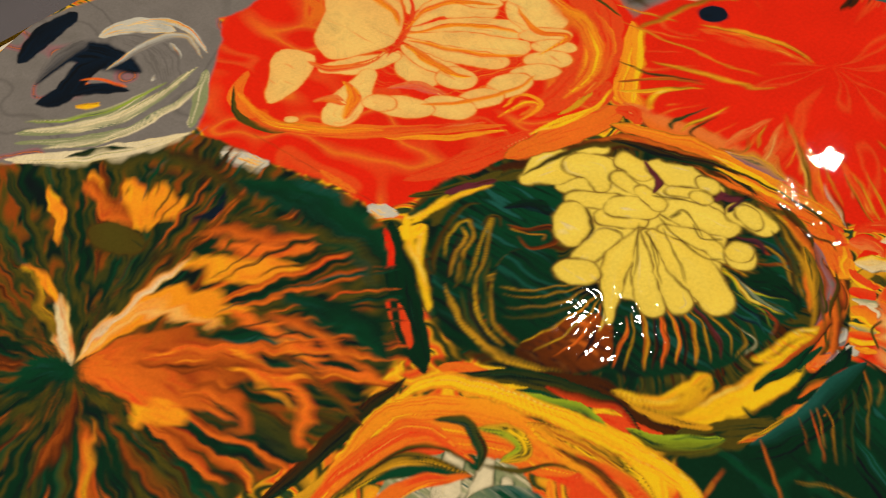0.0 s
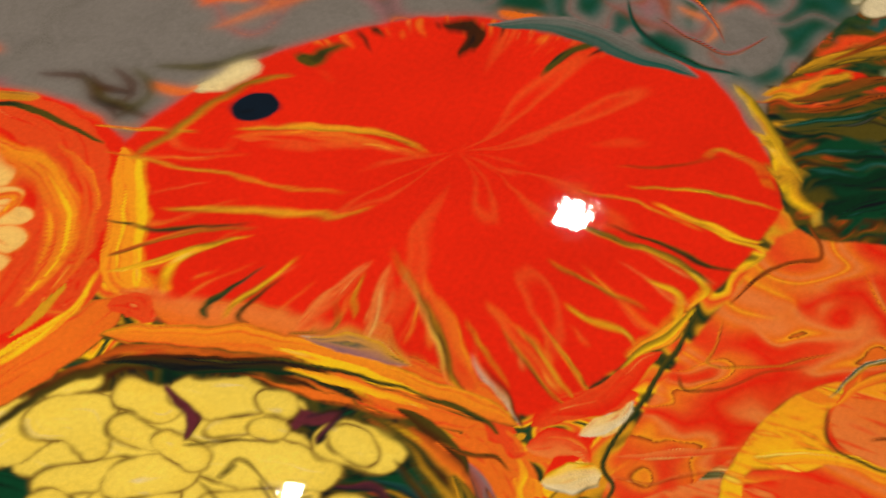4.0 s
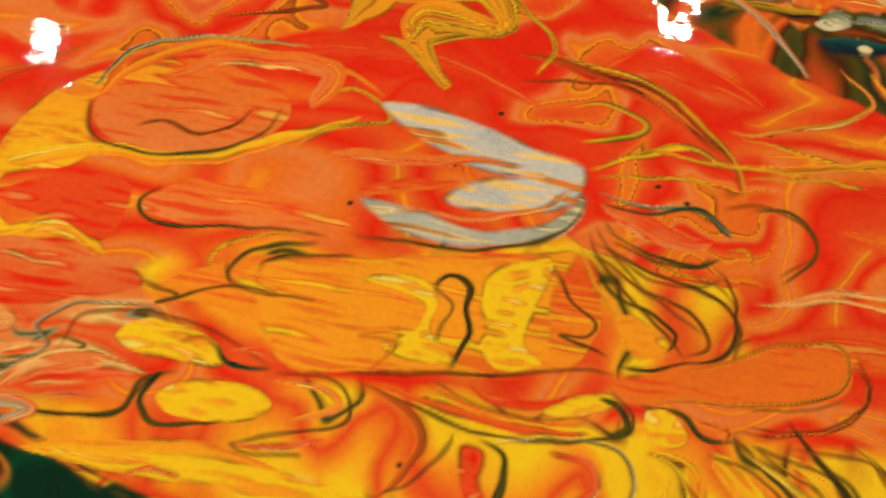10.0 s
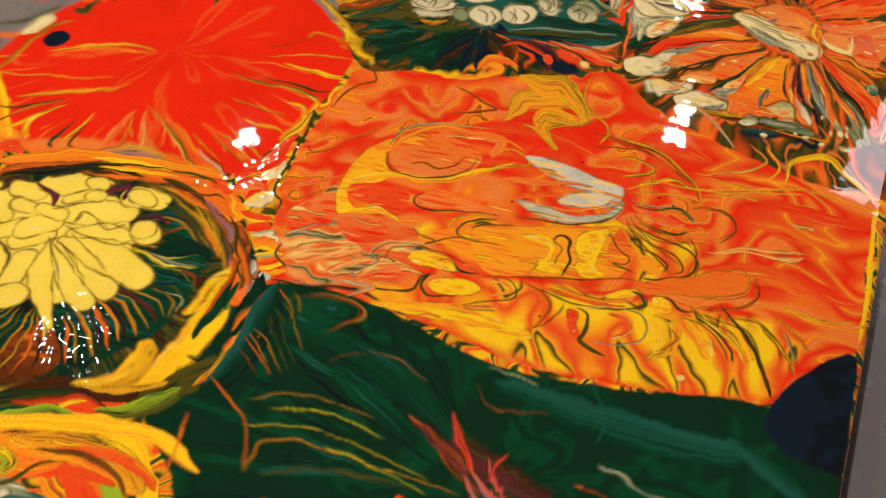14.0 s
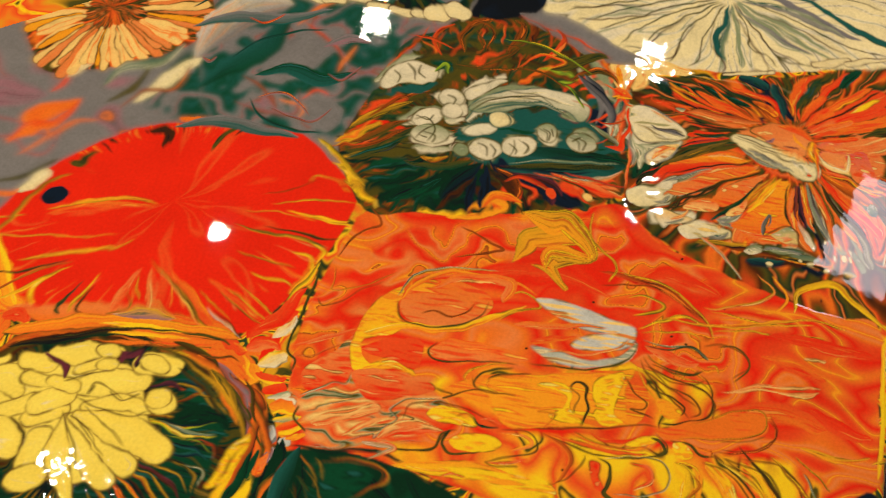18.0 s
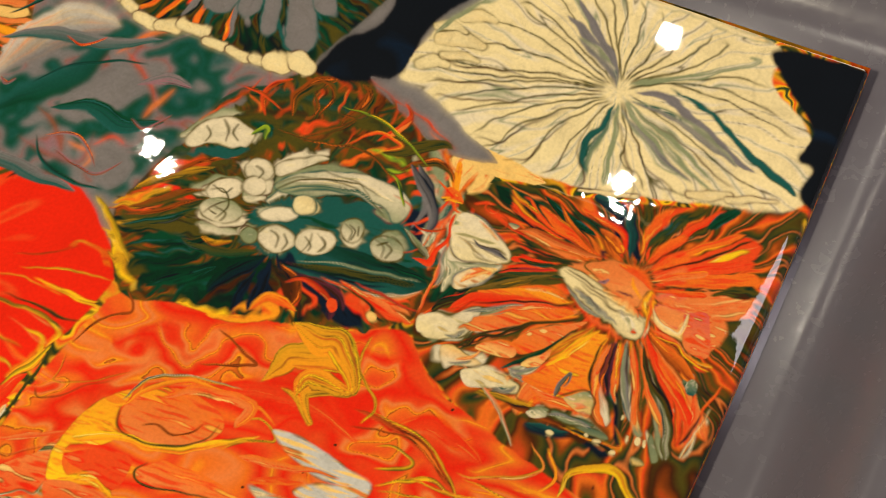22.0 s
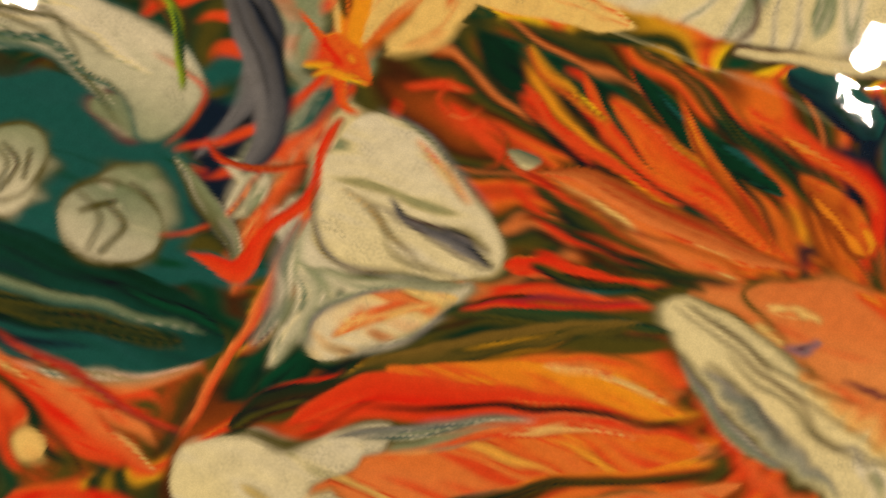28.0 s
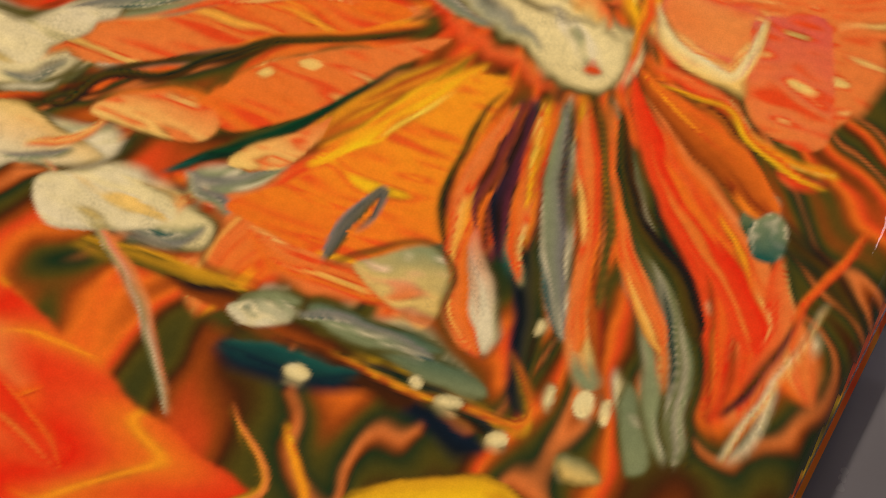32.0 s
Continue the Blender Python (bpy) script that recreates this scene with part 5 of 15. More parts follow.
vein(rosette, [(130.0, 117.4), (134.2, 115.1), (134.9, 110.2)], [0.26, 0.46, 0.27], "brown")
vein(rosette, [(133.2, 118.8), (136.2, 117.0), (136.8, 113.1)], [0.26, 0.45, 0.27], "brown")
vein(rosette, [(141.2, 124.4), (144.5, 121.7), (144.7, 117.7)], [0.26, 0.46, 0.27], "brown")
vein(rosette, [(144.4, 125.8), (146.5, 123.6), (146.2, 120.4)], [0.26, 0.46, 0.28], "brown")
vein(rosette, [(156.2, 121.7), (159.4, 121.1), (159.1, 117.9)], [0.27, 0.45, 0.27], "brown")
vein(rosette, [(157.3, 125.3), (160.5, 124.7), (162.6, 122.5)], [0.27, 0.43, 0.26], "brown")
vein(rosette, [(117.9, 130.3), (130.0, 136.2), (141.8, 140.7), (148.1, 138.1)], [0.3, 0.5, 0.27], "brown")
vein(rosette, [(99.5, 133.4), (103.7, 129.6), (101.9, 125.5)], [0.27, 0.52, 0.31], "brown")
vein(rosette, [(107.3, 123.5), (112.8, 130.3), (122.6, 136.8)], [0.31, 0.51, 0.31], "brown")
blob(rosette, "drop", [(149.2, 94.0), (149.4, 92.6), (148.7, 91.7), (147.5, 91.7), (146.4, 92.8), (146.2, 94.2), (146.9, 95.1), (148.2, 95.0)], "scarlet")
blob(rosette, "drop", [(164.5, 95.4), (164.5, 94.2), (163.4, 93.2), (161.9, 93.1), (160.9, 93.8), (160.9, 95.0), (162.0, 96.0), (163.5, 96.2)], "peach")
ribbon(rosette, "streak", [(140.7, 97.8), (147.0, 96.7), (154.1, 94.1)], [2.95, 6.74, 1.91], "navy")
ribbon(rosette, "streak", [(131.3, 93.6), (139.7, 92.5), (144.9, 90.0)], [1.96, 4.77, 1.89], "brown")
ribbon(rosette, "streak", [(122.4, 81.8), (125.8, 84.3), (130.6, 84.5)], [1.67, 3.53, 0.98], "tangerine")
ribbon(rosette, "streak", [(132.6, 84.4), (135.5, 89.6), (135.6, 94.5)], [2.09, 4.11, 1.03], "scarlet")
ribbon(rosette, "streak", [(153.2, 99.5), (161.3, 98.3), (172.0, 95.5)], [0.98, 2.9, 1.91], "scarlet")
ribbon(rosette, "streak", [(154.3, 102.9), (165.9, 100.3), (173.9, 99.2)], [0.59, 1.95, 1.35], "salmon")
ribbon(rosette, "streak", [(153.9, 101.7), (159.8, 97.6), (167.1, 94.2)], [0.58, 1.53, 0.76], "bottle")
marble(orange_cell, "fold", [(65, 20), (89, 59), (128, 75), (178, 83), (209, 62), (216, 22), (185, 20), (148, 39), (105, 45), (84, 17), (70, -14)], SCARLET_FOLDS, 5.0)
marble(orange_cell, "fold", [(65, 0), (76, 15), (85, 22), (87, -3), (106, -6), (120, -6), (116, -20), (99, -28), (78, -32), (72, -23)], SALMON_FOLDS, 5.0)
marble(orange_cell, "fold", [(92, -33), (120, -23), (147, -14), (180, -12), (213, -12), (238, -11), (251, -14), (243, -30), (235, -42), (189, -46), (159, -44), (131, -38)], YELLOW_FOLDS, 3.5)
marble(orange_cell, "fold", [(114, 0), (128, 9), (151, 13), (185, 21), (207, 20), (213, 12), (208, 3), (192, -3), (177, -6), (148, -10), (133, -9)], YELLOW_FOLDS, 3.0)
blob(orange_cell, "speck", [(161.8, 33.0), (161.4, 32.4), (160.8, 32.5), (160.7, 33.1), (161.3, 33.4)], "brown")
blob(orange_cell, "speck", [(176.8, 34.4), (176.5, 33.8), (175.8, 33.9), (175.7, 34.6), (176.3, 34.9)], "brown")
blob(orange_cell, "speck", [(182.3, 25.9), (181.9, 25.3), (181.3, 25.4), (181.2, 26.0), (181.8, 26.3)], "brown")
blob(orange_cell, "speck", [(177.2, 21.5), (176.8, 20.9), (176.2, 21.0), (176.1, 21.6), (176.7, 21.9)], "brown")
blob(orange_cell, "speck", [(162.0, 16.3), (161.7, 15.7), (161.1, 15.8), (161.0, 16.4), (161.6, 16.7)], "brown")
blob(orange_cell, "speck", [(145.4, 21.4), (145.1, 20.8), (144.5, 20.9), (144.4, 21.5), (145.0, 21.8)], "brown")
blob(orange_cell, "speck", [(128.1, 17.6), (127.8, 17.0), (127.2, 17.1), (127.0, 17.7), (127.6, 18.0)], "brown")
blob(orange_cell, "speck", [(123.0, -3.2), (122.8, -3.7), (122.2, -3.6), (122.0, -3.1), (122.6, -2.8)], "brown")
blob(orange_cell, "speck", [(143.3, 6.7), (143.0, 6.2), (142.4, 6.2), (142.3, 6.8), (142.8, 7.1)], "brown")
blob(orange_cell, "speck", [(202.3, 33.6), (201.9, 33.0), (201.3, 33.1), (201.2, 33.7), (201.9, 34.0)], "brown")
blob(orange_cell, "speck", [(196.8, 36.2), (196.5, 35.6), (195.8, 35.6), (195.8, 36.3), (196.4, 36.6)], "brown")
blob(orange_cell, "speck", [(168.3, 46.0), (168.0, 45.3), (167.3, 45.4), (167.3, 46.1), (167.9, 46.4)], "brown")
blob(orange_cell, "speck", [(211.5, -3.1), (211.1, -3.6), (210.5, -3.6), (210.5, -3.0), (211.1, -2.7)], "brown")
blob(orange_cell, "speck", [(163.3, -13.6), (163.0, -14.1), (162.4, -14.0), (162.3, -13.5), (162.9, -13.2)], "brown")
blob(orange_cell, "speck", [(200.7, -11.2), (200.4, -11.7), (199.8, -11.6), (199.8, -11.1), (200.4, -10.8)], "brown")
blob(orange_cell, "speck", [(161.5, -26.4), (161.2, -26.9), (160.6, -26.8), (160.5, -26.3), (161.0, -26.0)], "brown")
blob(orange_cell, "speck", [(199.8, 72.2), (199.4, 71.5), (198.7, 71.6), (198.7, 72.3), (199.3, 72.7)], "brown")
blob(orange_cell, "speck", [(216.0, 51.9), (215.6, 51.2), (214.9, 51.3), (214.9, 52.0), (215.6, 52.3)], "brown")
blob(orange_cell, "speck", [(252.1, 62.8), (251.7, 62.2), (251.0, 62.2), (251.0, 63.0), (251.7, 63.3)], "brown")
blob(orange_cell, "speck", [(124.1, -20.7), (123.9, -21.2), (123.3, -21.1), (123.2, -20.6), (123.7, -20.3)], "brown")
blob(orange_cell, "drop", [(210.1, -39.8), (209.7, -40.9), (208.5, -41.5), (207.4, -41.3), (206.8, -40.4), (207.2, -39.2), (208.4, -38.6), (209.5, -38.8)], "peach")
fan(red_fan, "plume", red_fan.m, 195, 350, 20, 0.70, 0.96, 1.2, ["scarlet", "scarlet|orange", "salmon|scarlet", "orange|scarlet"], 41, 0.15, 0.15, (0.1, 0.6, 1.4))
fan(red_fan, "flow", red_fan.m, 60, 160, 26, 0.86, 0.97, 1.2, ["brown", "scarlet", "orange", "red"], 43, 0.1, 0.1, (0.2, 0.8, 1.2))
blob(red_fan, "drop", [(-46.1, 67.6), (-45.8, 64.1), (-48.5, 61.2), (-52.7, 60.6), (-55.9, 62.7), (-56.3, 66.2), (-53.6, 69.2), (-49.4, 69.7)], "navy", 0.9)
ribbon(red_fan, "streak", [(-20.3, 101.0), (-11.9, 100.5), (-11.8, 92.3)], [2.26, 4.87, 1.93], "brown")
ribbon(red_fan, "streak", [(-51.3, 81.8), (-45.0, 81.8), (-40.8, 89.2)], [1.69, 4.03, 1.74], "olive")
ribbon(red_fan, "streak", [(-9.3, 107.2), (0.7, 107.4), (7.3, 106.1)], [1.72, 4.39, 1.09], "orange")
ribbon(red_fan, "streak", [(-69.3, 65.6), (-62.2, 71.4), (-58.4, 75.9)], [2.37, 5.9, 2.96], "cream")
ribbon(red_fan, "streak", [(17.5, 105.2), (12.1, 100.1), (9.4, 93.5)], [1.7, 2.65, 1.58], "olive")
ribbon(red_petals, "streak", [(-122.3, 51.8), (-91.3, 44.7), (-72.5, 20.1), (-72.0, -12.5)], [6.57, 15.0, 18.51, 8.93], "scarlet")
ribbon(red_petals, "streak", [(-180.9, -53.0), (-174.4, -66.2), (-158.8, -70.6)], [2.38, 7.91, 5.18], "orange")
ribbon(red_petals, "streak", [(-179.5, -62.4), (-166.4, -73.2), (-147.1, -71.1), (-129.9, -56.1)], [0.97, 3.07, 2.68, 1.0], "olive")
ribbon(red_petals, "streak", [(-148.5, -66.5), (-122.5, -55.1), (-98.7, -38.6), (-77.7, -22.1)], [2.61, 6.56, 4.57, 1.95], "orange")
ribbon(red_petals, "streak", [(-111.5, -52.1), (-94.2, -40.9), (-76.0, -24.3)], [1.3, 3.24, 1.3], "tangerine")
ribbon(red_petals, "streak", [(-89.5, -62.9), (-76.7, -43.4), (-67.0, -19.3)], [3.12, 12.41, 6.31], "scarlet")
ribbon(red_petals, "streak", [(-119.3, 47.8), (-105.6, 51.5), (-79.9, 45.5)], [1.11, 1.94, 0.94], "olive")
ribbon(red_petals, "streak", [(-118.0, -76.0), (-109.1, -77.0), (-98.6, -77.0)], [2.14, 3.86, 1.09], "orange")
ribbon(red_petals, "streak", [(-84.6, -16.3), (-83.4, -7.5), (-73.5, -7.0), (-75.4, -18.3)], [0.94, 1.56, 1.57, 0.93], "tangerine")
ribbon(red_petals, "streak", [(-81.0, -16.0), (-80.3, -10.0), (-75.4, -9.6), (-77.1, -16.0)], [0.93, 1.87, 1.91, 0.95], "orange")
ribbon(red_petals, "streak", [(-65.6, -7.4), (-63.5, 0.3), (-62.2, 9.1)], [0.95, 2.48, 1.25], "gold")
ribbon(red_petals, "streak", [(-191.1, -9.1), (-183.7, -12.4), (-180.3, -21.3)], [2.74, 6.37, 2.52], "orange")
ribbon(red_petals, "streak", [(-67.9, -21.4), (-62.9, -7.5), (-58.1, 1.6)], [0.94, 1.93, 0.97], "yellow")
fan(bowl, "ray", bowl.m, 200, 345, 60, 0.50, 0.84, 1.5, ["brown", "olive", "bottle", "brown", "umber", "rust"], 51, 0.1, 0.1, (0.5, 1.0, 0.6))
fan(bowl, "ray", bowl.m, -20, 60, 26, 0.55, 0.80, 2.4, ["bottle", "olive", "green", "brown"], 52, -0.5, 0.1, (0.5, 1.0, 0.6))
ribbon(bowl, "streak", [(-73.8, -79.0), (-67.9, -78.5), (-59.9, -89.5), (-44.3, -101.0)], [3.5, 3, 2.8, 1.2], "yellow")
ribbon(bowl, "streak", [(-74.5, -76.6), (-71.9, -62.5), (-65.2, -48.5)], [2.6, 3.2, 1.4], "yellow")
ribbon(bowl, "streak", [(-73.9, -60.0), (-69.3, -52.9), (-63.4, -47.5)], [1.83, 4.3, 1.84], "plum")
ribbon(bowl, "streak", [(-67.7, -74.1), (-68.8, -60.1), (-61.2, -43.8), (-52.0, -29.5)], [3.83, 7.21, 6.13, 3.09], "olive")
ribbon(bowl, "streak", [(-68.2, -47.8), (-53.2, -21.0), (-28.1, -0.7), (-7.8, 4.5)], [2.46, 5.04, 4.91, 2.42], "brown")
ribbon(bowl, "streak", [(19.7, -91.2), (37.5, -85.7), (49.0, -70.9), (54.6, -52.8), (57.8, -35.3)], [3.43, 8.82, 10.43, 10.35, 3.83], "yellow/olive")
ribbon(bowl, "streak", [(10.5, 8.7), (31.6, -0.1), (49.4, -12.6), (60.7, -27.8)], [5.23, 9.5, 7.3, 4.2], "orange/olive")
ribbon(bowl, "streak", [(20.0, 8.1), (40.3, -3.7), (53.7, -15.6)], [2.49, 4.09, 3.11], "gold/olive")
ribbon(bowl, "streak", [(-0.9, 8.4), (21.0, 2.7), (40.8, -11.9)], [1.65, 3.32, 2.31], "olive")
blob(bowl, "flow", [(-64.9, -74.7), (-67.4, -58.8), (-60.1, -42.7), (-40.1, -36.9), (-30.5, -54.0), (-39.5, -70.6), (-32.7, -92.9), (-15.1, -99.3), (-31.3, -107.2), (-47.8, -97.1)], "bottle|green")
blob(bowl, "flow", [(-39.5, -70.6), (-27.8, -57.9), (-18.4, -68.4), (-3.6, -64.2), (26.0, -42.6), (31.7, -15.0), (46.4, -26.7), (45.2, -47.7), (36.1, -68.3), (11.3, -88.2), (-11.0, -99.1), (-28.0, -90.0)], "bottle|green")
blob(bowl, "flow", [(-13.6, -98.3), (-10.9, -83.0), (-3.2, -71.7), (5.1, -71.4), (11.2, -84.7), (-0.5, -95.9)], "brown|rust")
ribbon(bowl, "fold", [(-54.2, -82.3), (-59.8, -76.0), (-61.3, -68.3), (-58.7, -63.9), (-54.1, -68.3), (-50.8, -77.5), (-44.3, -87.1)], [0.67, 1.3, 1.6, 1.3, 1.1, 1.1, 0.67], "gold|olive")
ribbon(bowl, "fold", [(-53.2, -89.9), (-59.9, -80.2), (-63.8, -69.8), (-63.4, -60.9), (-59.9, -55.9)], [0.66, 2, 2, 1.8, 0.66], "olive|brown")
ribbon(bowl, "fold", [(-48.1, -86.7), (-52.7, -78.7), (-55.1, -71.8), (-59.1, -67.1)], [0.43, 1.3, 1.3, 0.65], "umber|gold")
ribbon(bowl, "fold", [(-49.2, -87.4), (-53.7, -79.3), (-58.2, -70.8)], [0.43, 1.1, 0.43], "brown|black")
ribbon(bowl, "fold", [(-41.5, -85.4), (-47.5, -75.5), (-51.3, -66.7), (-53.5, -58.0), (-49.2, -65.4), (-43.7, -76.0), (-38.4, -86.1)], [0.67, 1.1, 1.3, 1.3, 1.1, 1.1, 0.67], "gold|olive")
ribbon(bowl, "fold", [(-44.1, -89.6), (-44.4, -84.5), (-51.6, -78.0)], [0.62, 1.7, 0.62], "olive")
ribbon(bowl, "fold", [(-53.8, -63.9), (-54.1, -59.7), (-51.8, -57.0), (-48.1, -60.5)], [0.44, 1.1, 1.1, 0.44], "brown|olive")
ribbon(bowl, "fold", [(-48.6, -89.8), (-38.9, -96.8), (-26.5, -101.6), (-13.4, -101.8), (-1.6, -97.3)], [0.58, 1.9, 2.3, 2.3, 0.97], "umber|gold")
ribbon(bowl, "fold", [(-44.7, -92.6), (-33.2, -98.4), (-22.9, -100.6), (-10.4, -99.9), (2.5, -93.9)], [0.39, 1.2, 1.4, 1.2, 0.39], "gold|olive")
ribbon(bowl, "fold", [(-42.5, -88.7), (-33.7, -96.1), (-24.8, -99.3), (-15.1, -99.3)], [0.58, 1.8, 1.9, 0.78], "olive|green")
ribbon(bowl, "fold", [(-39.8, -84.3), (-33.9, -91.1), (-25.9, -96.3), (-17.5, -98.3)], [0.39, 0.98, 0.98, 0.39], "gold")
ribbon(bowl, "fold", [(-40.2, -87.2), (-33.9, -93.7), (-26.1, -98.4), (-16.8, -99.9)], [0.39, 0.98, 1.2, 0.59], "brown|black")
ribbon(bowl, "fold", [(-43.5, -73.1), (-37.5, -82.9), (-29.9, -91.2), (-23.1, -94.5)], [0.6, 2.4, 2.4, 0.8], "green|olive")
ribbon(bowl, "fold", [(-36.5, -79.6), (-30.2, -88.8), (-22.8, -94.3), (-13.5, -95.3)], [0.39, 0.98, 0.98, 0.39], "olive|gold")
ribbon(bowl, "fold", [(-24.0, -92.6), (-19.9, -93.7), (-15.0, -93.1)], [0.39, 1.2, 0.59], "rust|brown")
ribbon(bowl, "fold", [(-47.1, -58.5), (-40.2, -56.6), (-34.8, -51.1), (-29.8, -55.0), (-34.2, -61.9), (-40.2, -60.0)], [0.64, 1.7, 1.9, 2.1, 1.5, 0.43], "brown|rust")
ribbon(bowl, "fold", [(-45.3, -58.8), (-38.4, -57.5), (-34.5, -54.2), (-33.3, -57.2)], [0.43, 0.65, 0.65, 0.43], "gold|rust")
ribbon(bowl, "fold", [(-52.4, -53.0), (-45.5, -46.0), (-36.0, -46.1)], [1.3, 5.8, 1.8], "black|bottle")
ribbon(bowl, "vein", [(-32.9, -80.6), (-24.7, -75.5), (-17.8, -69.3), (-14.4, -64.5)], [0.31, 0.82, 0.82, 0.41], "olive|gold")
ribbon(bowl, "vein", [(-31.0, -82.0), (-21.5, -76.9), (-14.6, -69.1), (-11.4, -63.9)], [0.3, 0.81, 0.81, 0.41], "gold|olive")
ribbon(bowl, "vein", [(-26.8, -85.4), (-19.1, -80.5), (-12.7, -72.1), (-10.0, -64.4)], [0.3, 1, 1, 0.4], "umber")
ribbon(bowl, "vein", [(-25.1, -89.4), (-17.0, -83.6), (-10.5, -73.8), (-8.7, -64.8)], [0.3, 1.2, 1, 0.4], "olive")
ribbon(bowl, "vein", [(-14.4, -93.9), (-11.3, -85.7), (-7.8, -74.6), (-6.5, -64.8)], [0.3, 0.99, 0.99, 0.4], "rust|gold")
ribbon(bowl, "vein", [(-9.7, -94.6), (-6.4, -85.1), (-4.3, -75.0), (-5.2, -65.2)], [0.3, 0.79, 0.99, 0.39], "gold|umber")
ribbon(bowl, "vein", [(-3.2, -91.6), (-0.7, -83.9), (-0.9, -75.3), (-3.2, -66.6)], [0.29, 1.2, 1.2, 0.39], "rust|orange")
ribbon(bowl, "vein", [(2.5, -75.6), (0.3, -69.4), (-3.7, -61.7)], [0.59, 1.8, 0.79], "gold|lemon")
ribbon(bowl, "vein", [(3.3, -88.6), (3.0, -81.5), (1.2, -75.2)], [0.38, 1.5, 0.58], "brown|black")
ribbon(bowl, "vein", [(6.2, -65.6), (10.1, -71.9), (12.3, -79.1), (13.2, -84.6)], [0.38, 1.1, 1.3, 0.57], "rust|orange")
ribbon(bowl, "vein", [(6.6, -62.8), (11.1, -68.8), (14.8, -76.3), (16.7, -82.3)], [0.38, 0.76, 0.95, 0.38], "gold|olive")
ribbon(bowl, "vein", [(8.1, -60.6), (13.0, -65.0), (17.7, -70.7), (21.2, -78.1)], [0.58, 1.7, 1.7, 0.58], "rust|gold")
ribbon(bowl, "vein", [(10.8, -57.1), (16.3, -60.4), (21.2, -65.9), (25.4, -74.2)], [0.58, 2.1, 1.9, 0.58], "orange|rust")
ribbon(bowl, "vein", [(9.3, -58.1), (14.9, -62.6), (20.0, -69.2), (23.5, -76.1)], [0.38, 0.96, 1.2, 0.58], "brown|black")
ribbon(bowl, "vein", [(12.9, -54.9), (19.3, -58.4), (24.5, -63.8), (28.4, -71.0)], [0.39, 1.2, 1.2, 0.39], "gold|orange")
ribbon(bowl, "vein", [(14.2, -53.9), (20.9, -57.4), (26.4, -62.5), (30.5, -69.6)], [0.38, 1.3, 1.5, 0.58], "black|brown")
ribbon(bowl, "vein", [(15.8, -52.3), (22.6, -55.0), (28.5, -59.9), (32.9, -66.8)], [0.39, 1.5, 1.5, 0.39], "rust|gold")
ribbon(bowl, "vein", [(17.5, -50.7), (25.1, -52.9), (31.0, -57.1), (35.7, -63.8)], [0.39, 0.97, 0.97, 0.39], "olive|gold")
ribbon(bowl, "vein", [(18.5, -49.5), (26.7, -51.3), (33.5, -55.4), (37.8, -60.4)], [0.58, 1.9, 1.9, 0.58], "brown|plum")
ribbon(bowl, "vein", [(19.6, -48.0), (27.9, -49.0), (35.2, -51.8), (40.1, -57.2)], [0.29, 0.78, 0.78, 0.39], "gold|olive")
ribbon(bowl, "vein", [(21.3, -46.2), (29.0, -46.3), (36.9, -48.2), (42.4, -53.2)], [0.39, 1.4, 1.4, 0.39], "olive|brown")
ribbon(bowl, "vein", [(22.9, -44.6), (30.7, -43.7), (38.0, -45.0), (43.9, -49.1)], [0.59, 1.8, 1.8, 0.59], "green|olive")
ribbon(bowl, "vein", [(25.6, -40.2), (32.6, -39.6), (39.7, -41.3), (44.5, -44.5)], [0.39, 1.6, 1.6, 0.39], "teal|navy")
ribbon(bowl, "vein", [(25.6, -37.6), (33.1, -36.7), (40.5, -38.2), (45.4, -41.3)], [0.3, 0.79, 0.79, 0.3], "olive|lime")
ribbon(bowl, "vein", [(18.6, -31.6), (26.5, -32.4), (36.7, -31.8), (43.3, -28.7)], [0.6, 1.6, 1.2, 0.4], "lime|yellow")
ribbon(bowl, "vein", [(22.0, -32.0), (30.2, -33.4), (39.7, -33.6), (44.1, -32.1)], [0.4, 1.2, 1.2, 0.4], "olive|green")
ribbon(bowl, "vein", [(21.9, -28.1), (29.8, -27.0), (37.9, -24.4), (41.3, -20.9)], [0.41, 1.2, 1.2, 0.41], "umber|olive")
ribbon(bowl, "vein", [(26.3, -24.5), (32.1, -21.5), (35.8, -16.5), (31.4, -12.5)], [0.41, 1.2, 1.2, 0.41], "brown|rust")
ribbon(bowl, "vein", [(23.7, -16.1), (28.8, -15.6), (35.5, -18.0), (42.1, -24.3)], [0.41, 1, 1, 0.41], "olive|gold")
ribbon(bowl, "vein", [(21.6, -10.5), (28.2, -10.5), (36.0, -15.0), (42.6, -21.4)], [0.41, 1.5, 1.5, 0.41], "teal|olive")
ribbon(bowl, "vein", [(21.7, -4.9), (30.8, -7.5), (40.2, -15.0), (46.6, -24.0)], [0.41, 1, 1, 0.41], "gold|olive")
ribbon(bowl, "vein", [(16.0, -2.8), (27.7, -3.9), (39.7, -10.0), (48.2, -20.3)], [0.62, 2.1, 2.1, 0.62], "rust|orange")
ribbon(bowl, "vein", [(13.1, -30.4), (23.7, -29.1), (32.8, -27.2), (37.1, -24.7)], [0.36, 1.3, 1.3, 0.36], "olive|brown")
ribbon(bowl, "vein", [(17.4, -29.5), (25.9, -29.9), (33.2, -28.0), (38.0, -22.9)], [0.18, 0.72, 0.72, 0.27], "rust|gold")
ribbon(bowl, "vein", [(15.5, -32.2), (24.1, -33.5), (33.2, -35.5), (42.0, -35.5), (45.2, -34.9)], [0.44, 1.4, 1.8, 1.2, 0.35], "lime|yellow")
